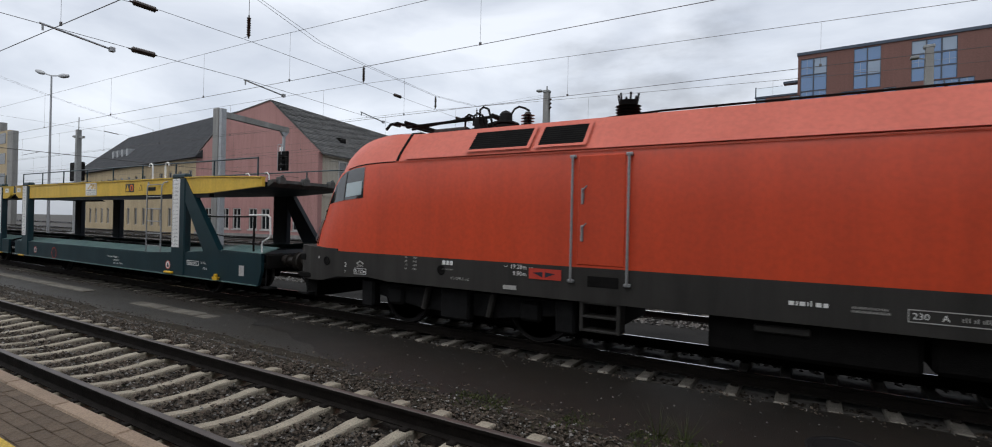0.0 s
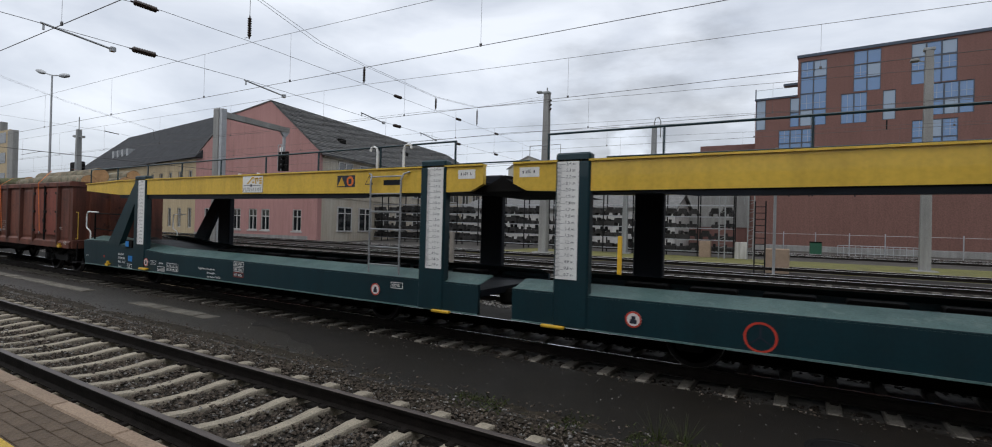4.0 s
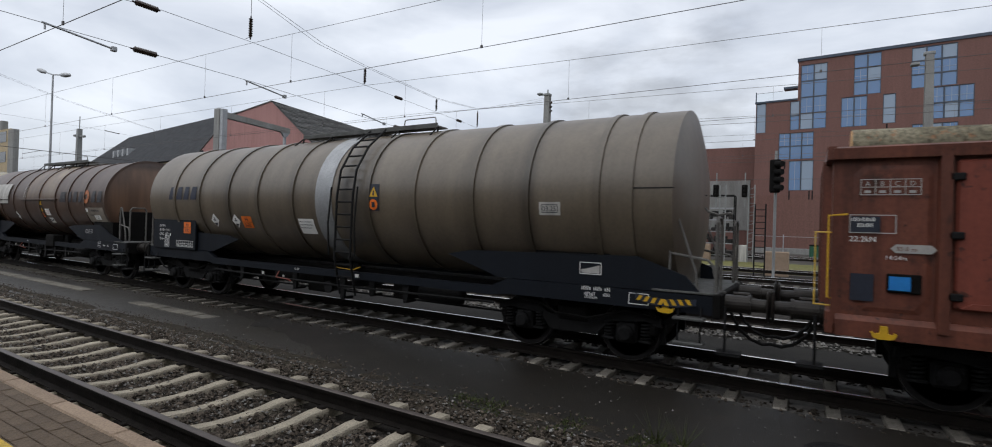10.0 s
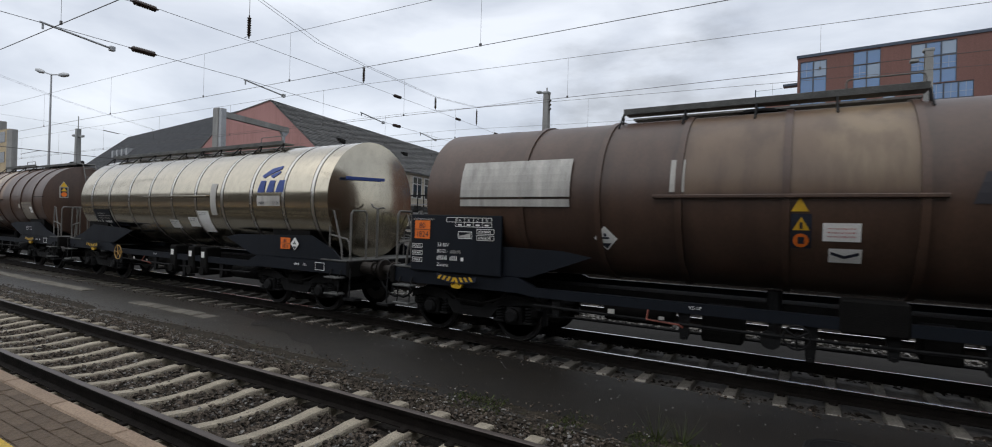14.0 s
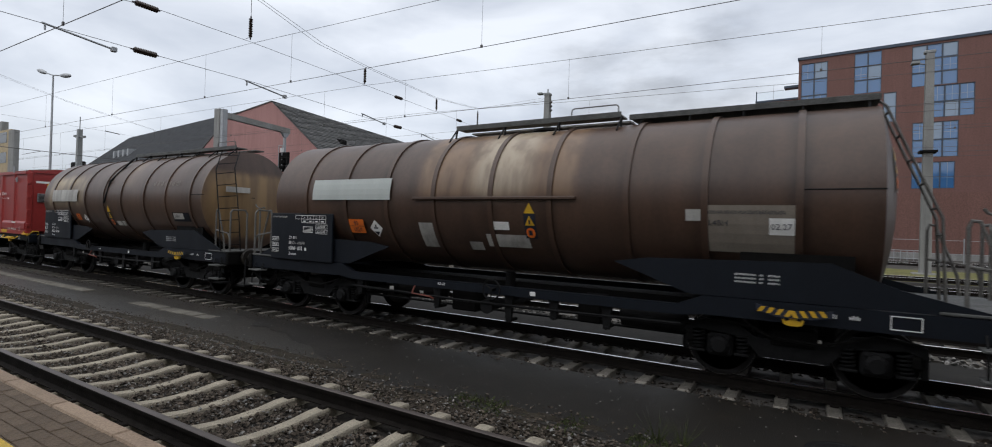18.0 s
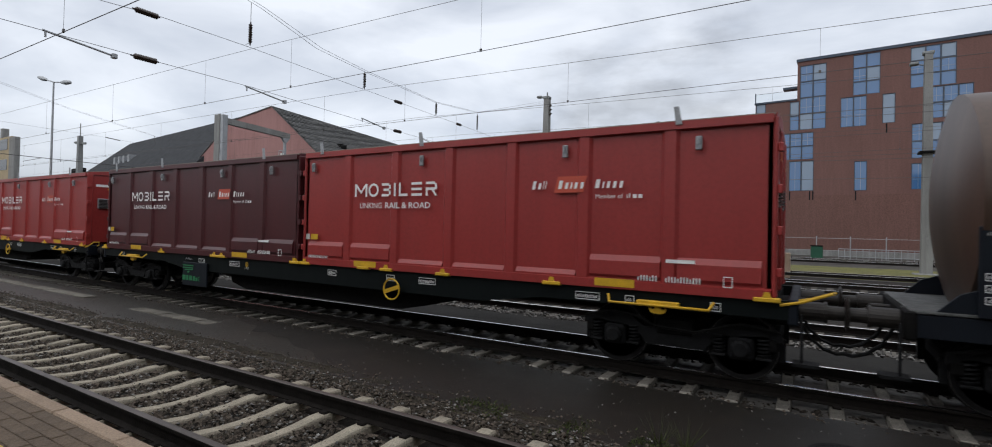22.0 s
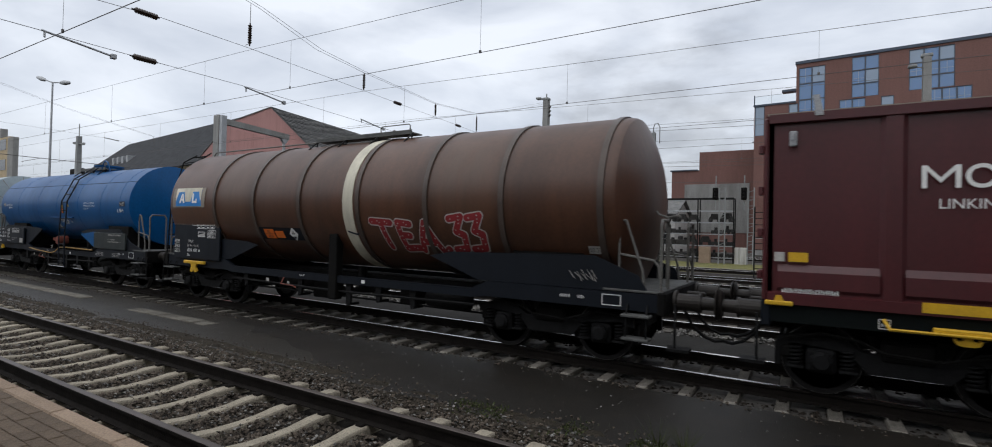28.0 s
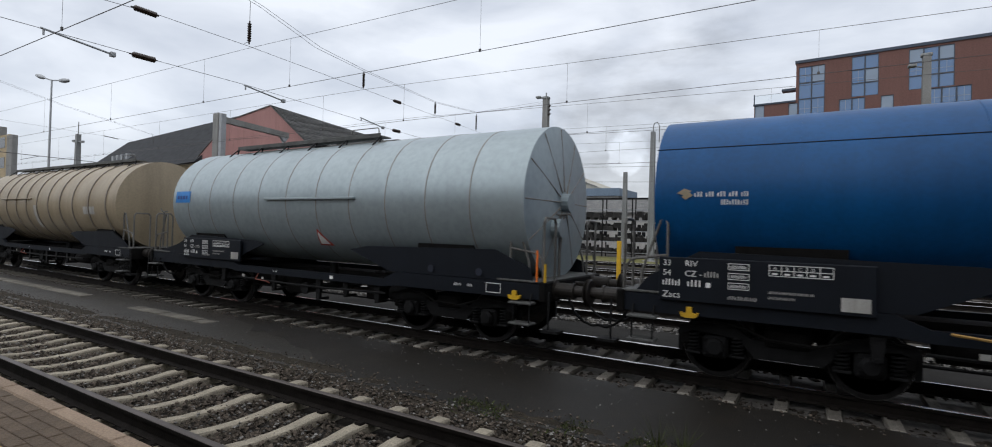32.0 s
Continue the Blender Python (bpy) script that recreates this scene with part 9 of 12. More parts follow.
        part("headstock", bm, M_RUST, t)
        bm = mesh()
        pipe(bm, [(E + e * 0.05, -1.32, 1.2), (E + e * 0.22, -1.32, 1.2), (E + e * 0.22, -1.32, 2.1), (E + e * 0.05, -1.32, 2.1)], 0.012, 6)
        part("grab_handle", bm, M_BEAM, t, "yellow grab handle")
        if e < 0:
            bm = mesh()
            pipe(bm, [(E - 0.06, -y - 0.02, 1.3), (E - 0.09, -y - 0.1, 1.32), (E - 0.09, -y - 0.1, 2.3), (E + 0.1, -y - 0.06, 2.32)], 0.012, 6)
            part("grab_handle", bm, M_YELLOW, t)
    bm = mesh()
    box(bm, L, R, -y + 0.04, y - 0.04, 1.1, 1.2)
    part("floor", bm, M_RUST, t)
    bm = mesh()
    box(bm, L, R, -0.35, 0.35, 0.8, 1.08)
    prism(bm, [(-2.0, 0.87), (2.4, 0.87), (1.6, 0.66), (-1.4, 0.66)], -1.2, -1.12, "y")
    turned(bm, [(-1.4, 0.05), (-1.35, 0.2), (-0.1, 0.2), (-0.05, 0.05)], (0, -0.6, 0.66), "x", 12)
    part("underframe", fix(bm), M_BLACK, t, "black underframe and brake gear")
    for bx in (-4.5, 4.5):
        bogie(t, bx)
    buffers(t, X(xl) - 0.05, X(xr))
    side = Side(mid, y + 0.03)
    sill = Side(mid, y + 0.07)
    handwheel(t, sill, -52.75, 0.82, 0.25, M_OCHRE)
    for x in (-44.0, -56.0):
        lift_hook(t, X(x), 1.06, -1.52)
    bars(t, side, -52.15, 2.72, [[(0, 0.22), (0.3, 0.12), (0.42, 0.3)], [(0.3, 0.35)]], 0.07, M_LETTER, label="white emblem bars")
    for k, (p, q) in enumerate((("31", "RIV"), ("55", "H -"))):
        word(t, side, p, -52.85, 1.88 - 0.135 * k, 0.085)
        word(t, side, q, -52.5, 1.88 - 0.135 * k, 0.085)
    bars(t, side, -52.26, 1.745, [[(0, 0.2)]], 0.075, M_LETTER_DIM)
    bars(t, side, -52.85, 1.61, [[(0, 0.26), (0.34, 0.2), (0.58, 0.06)]], 0.085)
    word(t, side, "Eaos", -52.85, 1.475, 0.085)
    word(t, side, "UIC", -44.17, 1.5, 0.09)
    lattice(t, side, -56.25, 2.55, 4, 0.14, 0.09, M_LETTER_DIM)
    panel(t, side, -56.35, -56.05, 2.1, 2.3, M_INK, "data_field", "", 1.2)
    bars(t, side, -56.33, 2.24, [[(0, 0.24)], [(0.06, 0.16)]], 0.045)
    word(t, side, "22.2kN", -56.35, 2.0, 0.065)
    shape(t, side, -55.75, 1.93, [[(-0.2, 0), (-0.15, 0.05), (0.17, 0.05), (0.22, 0), (0.17, -0.05), (-0.15, -0.05)]], M_LETTER_DIM, "data_box", "", 1.2)
    word(t, side, "35.0 m", -55.9, 1.905, 0.05, M_RUST, "", "LEFT", 2.4)
    panel(t, side, -56.35, -55.9, 2.1, 2.32, M_LETTER_DIM, "data_box", "", 1.5, 0.01)
    panel(t, side, -56.33, -56.1, 1.3, 1.62, M_INK, "chalk_field", "dark chalk field", 1.2)
    bm = mesh()
    box(bm, X(-55.98), X(-55.66), -y - 0.06, -y - 0.03, 1.42, 1.64, 0.01)
    lb = part("label_holder", bm, M_BLACK, t, "black label holder with blue card")
    panel(lb, Side(mid, y + 0.06), -55.96, -55.76, 1.45, 1.61, M_BLUE_SIGN, "card", "", 1.3)
    panel(t, side, -49.62, -49.3, 1.34, 1.72, M_LETTER_DIM, "data_box", "", 1.2, 0.012)
    for k in range(4):
        bars(t, side, -49.6, 1.37 + 0.085 * k, [[(0, 0.07), (0.1, 0.07), (0.2, 0.07)]], 0.045, M_LETTER_DIM)
    panel(t, sill, -43.7, -43.5, 1.0, 1.11, M_LETTER_DIM, "data_box", "", 1.4, 0.01)
    bars(t, sill, -43.68, 1.06, [[(0, 0.15)], [(0, 0.15)]], 0.03, M_LETTER_DIM)
    word(t, side, "14.04m", -56.0, 1.8, 0.05)
    # the logs
    lr = random.Random(21)

    def log(x0, x1, yy, z, r0, r1, mat, bow=0.03):
        o = thing("log", "thick peeling tree trunk lying in the wagon", "log", "logs on the wagon")
        bm = mesh()
        n, seg = 12, 14
        rings = []
        ph = lr.uniform(0, 6)
        for i in range(n + 1):
            k = i / n
            x = x0 + (x1 - x0) * k
            r = r0 + (r1 - r0) * k
            cy, cz = yy + bow * math.sin(k * 5 + ph), z + bow * math.sin(k * 4 + ph * 2)
            ring = []
            for j in range(seg):
                a = 6.2832 * j / seg
                q = r * (1 + 0.07 * noise.noise((x * 1.1, math.cos(a) * 1.4 + ph, math.sin(a) * 1.4)))
                ring.append(bm.verts.new((x, cy + q * math.cos(a), cz + q * math.sin(a))))
            rings.append(ring)
        for a, b in zip(rings, rings[1:]):
            for j in range(seg):
                bm.faces.new([a[j], a[(j + 1) % seg], b[(j + 1) % seg], b[j]])
        part("trunk", fix(bm), mat, o, smooth=True)
        for ring, e in ((rings[0], -1), (rings[-1], 1)):
            bm = mesh()
            xx = x0 if e < 0 else x1
            r = r0 if e < 0 else r1
            k = 0 if e < 0 else 1
            cy, cz = yy + bow * math.sin(k * 5 + ph), z + bow * math.sin(k * 4 + ph * 2)
            rod(bm, (xx - e * 0.02, cy, cz), (xx + e * 0.012, cy, cz), r * 0.96, 14)
            part("cut_face", bm, M_CUT, o, "orange-brown sawn face")
        TRAIN.append((o, mid))
        return o

    for x0, x1, yy, z, r0, r1, m in ((-6.4, -1.8, -0.95, 3.16, 0.23, 0.25, M_BARK), (-5.2, 0.6, -0.35, 3.22, 0.24, 0.28, M_BARK), (-3.6, 0.9, -0.85, 3.30, 0.20, 0.22, M_BARK_MOSS), (0.55, 6.45, -0.95, 3.18, 0.24, 0.24, M_BARK), (0.9, 6.1, -0.45, 3.42, 0.26, 0.28, M_BARK),
                                     (-6.3, 6.4, 0.25, 3.15, 0.26, 0.27, M_BARK), (-2.0, 6.3, 0.55, 3.45, 0.22, 0.24, M_BARK), (-6.2, 5.9, 0.95, 3.2, 0.24, 0.25, M_BARK_MOSS), (-6.0, 6.2, -0.1, 2.7, 0.3, 0.3, M_BARK), (-6.0, 6.2, 0.6, 2.65, 0.3, 0.3, M_BARK), (-6.0, 6.2, -0.75, 2.65, 0.3, 0.3, M_BARK)):
        log(x0, x1, yy, z, r0, r1, m)
    for x, top in ((-4.4, 3.44), (0.2, 3.55), (4.0, 3.72)):
        bm = mesh()
        pts = [(x + 0.22, -y - 0.11, 1.35), (x, -y - 0.11, 3.12), (x - 0.02, -1.15, top - 0.12), (x - 0.03, -0.55, top), (x - 0.03, 0.6, top), (x, 1.2, 3.45), (x, y + 0.11, 3.1), (x, y + 0.11, 1.6)]
        for (a, b) in zip(pts, pts[1:]):
            a, b = Vector(a), Vector(b)
            n = Vector((0, (b - a).z, -(b - a).y)).normalized() * 0.006
            w = Vector((0.021, 0, 0))
            for o in (n, -n):
                face(bm, [a - w + o, a + w + o, b + w + o, b - w + o])
        o = tagged(part("lashing_strap", fix(bm), M_STRAP), "orange lashing strap over the logs", "strap", "lashing straps")
        TRAIN.append((o, mid))
        bm = mesh()
        box(bm, x + 0.18, x + 0.26, -y - 0.14, -y - 0.11, 1.3, 1.4, 0.01)
        part("ratchet", bm, M_GALV, o)
    return t


open_wagon()


# ---- tank wagons ----
def emblem_word(t, s, x, z, widths, h, mat, gap=0.06):
    """A maker's mark as a row of plain blocks."""
    p, a = [], 0.0
    for w in widths:
        d = h * 0.12
        p.append([(a, 0), (a + w, 0), (a + w * 0.86 + d, h), (a + w * 0.14 + d, h)])
        a += w + gap
    return shape(t, s, x, z, p, mat, "emblem", "maker's mark in plain blocks", 1.3)


def graffiti(t, s, x, z, w, h, seed, mat=None):
    """A scrawl of thin sprayed lines."""
    r = random.Random(seed)
    for k in range(5):
        a = w * k / 5
        p = [(a + r.uniform(-0.05, 0.1) * w + (0.22 * w if j % 2 else 0.0), h * (r.uniform(0.0, 0.3) if j % 2 else r.uniform(0.6, 1.0))) for j in range(4)]
        bm = mesh()
        pipe(bm, [s.at(x + u, z + v, 1.2) for u, v in p], 0.006, 4)
        part("graffiti", bm, mat or M_LETTER_DIM, t, "thin pale sprayed scrawl")


def tank_grey_brown():
    t, tank, s, flat, mid, X, bs = tank_wagon("tank_wagon", "long grimy grey-brown tank wagon with silver band", -73.83, -57.19, -73.04, -58.2, 1.46, 2.57, M_GREYBROWN,
        (-59.03, -59.54, -60.74, -61.82, -63.13, -64.3, -66.64, -67.9, -69.06, -70.34, -71.52), (-71.3, -60.05), (-72.85, -70.7, 1.15, 2.15), "Zacens",
        dish=0.22, walkway=(-67.6, -63.4), hazard=(-71.25, 1.6, "90", "3082", 0.3, 0.34), ring_w=0.1, hooks=((-58.5, True),), frame_l=-73.19, frame_r=-57.82, codes=("33 TEN", "85 CH -"))
    bm = mesh()
    turned(bm, [(X(-65.85), 1.455), (X(-65.85), 1.478), (X(-65.35), 1.478), (X(-65.35), 1.455)], (0, 0, 2.57), "x", 48)
    part("silver_band", fix(bm), M_GALV, tank, "broad bright silver band", True).data.set_sharp_from_angle(angle=0.6)
    ladder(t, [(X(-65.05), -1.42, 0.55), (X(-65.05), -1.6, 1.3), (X(-65.05), -1.58, 2.57), (X(-65.05), -1.5, 3.1), (X(-65.05), -1.2, 3.6), (X(-65.05), -0.7, 4.05)],
           [(X(-64.6), -1.42, 0.55), (X(-64.6), -1.6, 1.3), (X(-64.6), -1.58, 2.57), (X(-64.6), -1.5, 3.1), (X(-64.6), -1.2, 3.6), (X(-64.6), -0.7, 4.05)], 15, 0.024)
    for x in (-65.2, -64.45):
        bm = mesh()
        pipe(bm, [(X(x), -1.62, 1.35), (X(x), -1.66, 2.0), (X(x), -1.6, 2.75)], 0.018, 6)
        part("handrail", bm, M_BLACK2, t)
    bm = mesh()
    pipe(bm, [(X(-65.15), -1.5, 1.2), (X(-65.05), -1.52, 1.1), (X(-64.6), -1.52, 1.08), (X(-64.4), -1.5, 1.15)], 0.009, 6)
    part("chain", bm, M_YELLOW, t, "yellow and black chain")
    weather(M_GREYBROWN, mid, -72.85, -58.25, (-59.54, -60.74, -61.82, -63.13, -64.3, -66.64, -67.9, -69.06, -70.34, -71.52), ((-65.1, -64.5, 1.6, 3.6, (0.042, 0.042, 0.043), 0.15, 0.7),), 0.5)
    warning_signs(t, s, -64.28, 2.28, 0.24)
    panel(t, s, -60.50, -60.13, 2.25, 2.46, M_PALE_PATCH, "date_plate", "pale date plate", 1.2)
    panel(t, s, -60.46, -60.17, 2.29, 2.42, M_INK, "date_frame", "", 1.6, 0.012)
    word(t, s, "03.25", -60.445, 2.315, 0.082, M_INK)
    emblem_word(t, s, -71.8, 2.5, (0.3, 0.28, 0.26, 0.3), 0.34, M_INK_NAVY, 0.07)
    for x in (-69.75, -68.85):
        diamond(t, s, x, 1.98, 0.17)
    hazard_plate(t, s, -68.6, 1.82, "90", "3082", 0.28, 0.38)
    panel(t, s, -66.5, -66.0, 1.75, 2.08, M_LETTER, "label", "white paper label", 1.2)
    bars(t, s, -66.47, 2.0, [[(0, 0.4)], [(0, 0.42)], [(0, 0.36)]], 0.03, M_INK, 2.2, "", 2.2)
    pictogram(t, Side(mid, 1.245), -59.85, 1.34, 0.36, 0.19)
    bars(t, flat, -59.8, 1.1, [[(0, 0.16), (0.2, 0.14), (0.38, 0.1)]], 0.06)
    word(t, flat, "10.82m", -59.75, 0.97, 0.05)


tank_grey_brown()


def tank_brown(name, label, xl, xr, L, R, rings, bogies, board, jacket, hazard, mat, cz=2.525, r=1.335, walkway=None, hooks=(), frame_l=None, frame_r=None, shield=True, codes=("33 RIV", "80 D -")):
    return tank_wagon(name, label, xl, xr, L, R, r, cz, mat, rings, bogies, board, "Zacens", walkway=walkway, walk_z=cz + r + 0.1, jacket=jacket, hazard=hazard, ring_w=0.09, hooks=hooks, frame_l=frame_l, frame_r=frame_r, shield=shield, codes=codes, dish=0.22)


def tank_first_brown():
    t, tank, s, flat, mid, X, bs = tank_brown("tank_wagon", "grimy brown tank wagon with white field and ledge", -88.5, -73.83, -87.25, -75.7, (-85.03, -83.7, -82.5, -81.16, -79.75, -78.66, -77.4, -75.95),
        (-86.2, -76.4), (-87.4, -85.4, 1.15, 2.2), (-82.85, -79.55, 2.52), (-87.3, 1.75, "80", "1824", 0.34, 0.36), M_BROWN, walkway=(-83.6, -79.6), hooks=((-86.3, True),), frame_r=-74.5, codes=("33 RIV", "80 D -"))
    # the last tint gives the right end face a paler brown
    tank.data.materials[0] = weather(M_BROWN.copy(), mid, -87.0, -75.4, (-85.03, -83.7, -82.5, -81.16, -79.75, -78.66, -77.4, -75.95), ((-82.5, -79.75, 2.56, 5.0, (0.155, 0.105, 0.064), 0.1, 0.62), (-80.7, -79.9, 2.7, 5.0, (0.27, 0.205, 0.125), 0.3, 0.55), (-75.88, -74, 1.3, 3.6, (0.15, 0.085, 0.052), 0.1, 0.85)), 0.4)
    panel(t, s, -86.25, -84.15, 2.52, 3.14, M_PALE_PATCH, "white_field", "dirty white field with scratches", 4.4)
    panel(t, s, -86.25, -84.15, 2.36, 2.48, M_PALE_PATCH, "white_field", "", 4.4)
    emblem_word(t, s, -79.35, 2.42, (0.5, 0.36, 0.34, 0.34), 0.36, M_INK_FAINT, 0.1)
    shape(t, s, -77.25, 2.6, disc(0, 0, 0.22, 24, 0.1), M_ORANGE_FAINT, "emblem", "faded orange ring", 1.4)
    emblem_word(t, s, -76.9, 2.42, (0.32, 0.34), 0.36, M_INK_FAINT, 0.1)
    diamond(t, s, -83.6, 1.88, 0.19)
    warning_signs(t, s, -81.1, 1.85, 0.2)
    shape(t, s, -81.0, 2.32, [[(-0.1, 0), (0.1, 0), (0, 0.18)]], M_YELLOW, "warning_triangle", "yellow warning triangle", 1.6)
    panel(t, s, -80.75, -80.35, 1.95, 2.18, M_LETTER, "label", "white label with red print", 1.6)
    bars(t, s, -80.7, 2.1, [[(0, 0.3)], [(0, 0.3)], [(0, 0.3)]], 0.02, M_RED_SIGN, 2.5, "", 2.4)
    panel(t, s, -80.68, -80.33, 1.68, 1.86, M_LETTER, "label", "white label", 1.6)
    shape(t, s, -80.66, 1.76, [[(0, 0.06), (0.15, 0.01), (0.3, 0.06), (0.3, 0.02), (0.15, -0.03), (0, 0.02)]], M_INK, "mark", "", 2.3)
    panel(t, s, -77.4, -76.1, 1.78, 2.25, M_DIM_PATCH, "grey_field", "dull grey field with date", 1.05)
    panel(t, s, -77.35, -77.2, 2.1, 2.22, M_LETTER, "plate", "", 1.5)
    bars(t, s, -77.1, 2.12, [[(0, 0.7)], [(0, 0.3)]], 0.06, M_INK, 2.4)
    panel(t, s, -76.85, -76.45, 1.86, 2.0, M_LETTER, "date_plate", "white date plate", 1.5)
    word(t, s, "11.27", -76.82, 1.89, 0.09, M_INK)
    panel(t, s, -82.62, -82.42, 2.58, 3.05, M_PALE_PATCH, "white_mark", "", 1.5)
    sd = Side(mid, 1.245)
    for k in range(3):
        bars(t, sd, -77.4, 1.5 - 0.05 * k, [[(0, 0.24), (0.28, 0.05), (0.38, 0.14)]], 0.025)
    for k in range(3):
        panel(t, flat, -76.45, -76.25, 0.97 + 0.07 * k, 1.03 + 0.07 * k, M_LETTER, "data_box", "", 1.4, 0.008)
    hw_side = Side(mid, 1.3)
    handwheel(t, hw_side, -81.0, 0.72, 0.15, M_BLACK2)
    bm = mesh()
    box(bm, X(-80.55), X(-79.85), -1.30, -1.0, 0.82, 1.25, 0.03)
    part("valve_box", bm, M_BLACK, t, "black valve box")


tank_first_brown()


def tank_chrome():
    t, tank, s, flat, mid, X, bs = tank_wagon("tank_wagon", "polished stainless steel tank wagon mirroring the yard", -103.21, -88.5, -101.75, -89.6, 1.36, 2.54, M_CHROME,
        (-100.83, -99.64, -98.39, -97.18, -95.99, -94.8, -93.6, -92.4, -91.2, -90.2), (-100.85, -91.15), None, "", ring_mat=M_TRIM, ring_w=0.085, ring_out=0.006, walkway=(-101.6, -92.5), walk_z=3.98,
        jacket=(-97.45, -94.2, 2.58), dish=0.12, hooks=((-100.7, True),), frame_l=-102.75)
    for x in (-100.83, -99.64, -98.39, -97.18, -95.99, -94.8, -93.6, -92.4, -91.2, -90.2):
        for d in (-0.055, 0.055):
            bm = mesh()
            turned(bm, [(X(x) + d - 0.008, 1.358), (X(x) + d - 0.008, 1.365), (X(x) + d + 0.008, 1.365), (X(x) + d + 0.008, 1.358)], (0, 0, 2.54), "x", 48)
            part("joint", fix(bm), M_BUFFER, tank)
    bars(t, s, -100.6, 2.05, [[(0, 0.5)], [(0, 0.8)], [(0, 0.7)]], 0.04, M_LETTER_DIM, 1.8)
    panel(t, s, -100.8, -99.75, 1.62, 2.2, M_NAVY, "data_field", "dark data field", 1.1)
    bars(t, s, -100.75, 1.78, [[(0, 0.12), (0.2, 0.16), (0.45, 0.45)], [(0.3, 0.4)]], 0.08, M_LETTER, 1.6)
    lattice(t, s, -99.5, 1.7, 5, 0.13, 0.08, M_INK)
    for x in (-98.3, -97.9, -97.4):
        panel(t, s, x, x + 0.34, 1.58, 1.8, M_INK, "data_box", "", 1.3, 0.012)
    for x, z, w, h in ((-96.3, 1.72, 0.45, 0.22), (-95.3, 1.78, 0.45, 0.25), (-94.75, 1.65, 0.5, 0.55)):
        panel(t, s, x, x + w, z, z + h, M_LETTER, "label", "white printed label", 1.3)
        bars(t, s, x + 0.04, z + h - 0.06, [[(0, w - 0.1)], [(0, w - 0.16)]], 0.025, M_INK, 2.0, "", 2.2)
    shape(t, s, -92.1, 3.0, [[(0.0, 0.06), (0.28, 0.24), (0.62, 0.3), (0.62, 0.22), (0.3, 0.1), (0.1, 0.0)], [(0.3, 0.06), (0.62, 0.18), (0.62, 0.1), (0.42, 0.0)]], M_INK_BLUE, "emblem", "blue striped emblem", 1.4)
    emblem_word(t, s, -92.15, 2.66, (0.26, 0.26, 0.28), 0.28, M_INK_BLUE, 0.08)
    panel(t, s, -92.15, -91.3, 2.34, 2.58, M_PALE_PATCH, "label", "", 1.2)
    word(t, s, "L4BH", -92.1, 2.38, 0.07, M_INK)
    word(t, s, "11.26", -91.55, 2.38, 0.07, M_INK)
    panel(t, s, -94.1, -93.85, 2.1, 2.9, M_PALE_PATCH, "level_gauge", "", 1.3)
    hazard_plate(t, Side(mid, 1.26), -91.35, 1.36, "80", "1824", 0.26, 0.34)
    diamond(t, Side(mid, 1.26), -90.85, 1.49, 0.15)
    handwheel(t, Side(mid, 1.3), -98.95, 0.9, 0.21, M_OCHRE, spokes=5)
    # writing on the front end
    bm = mesh()
    face(bm, [(X(-89.56), -1.0, 2.95), (X(-89.56), 0.2, 3.0), (X(-89.56), 0.2, 3.07), (X(-89.56), -1.0, 3.02)])
    part("lettering", bm, M_INK_BLUE, t)
    for x, h in ((-95.2, 1), (-94.6, 1), (-96.1, 0)):
        bm = mesh()
        box(bm, X(x), X(x) + 0.3, -1.3, -0.9, 0.55, 1.25, 0.03)
        rod(bm, (X(x) + 0.15, -1.35, 0.62), (X(x) + 0.15, -0.9, 0.62), 0.11, 12)
        v = part("valve", bm, M_BLACK, t, "black outlet valve")
        panel(v, Side(mid, 1.302), x + 0.07, x + 0.21, 0.98, 1.13, M_LETTER, "label", "white label", 1.0)


tank_chrome()


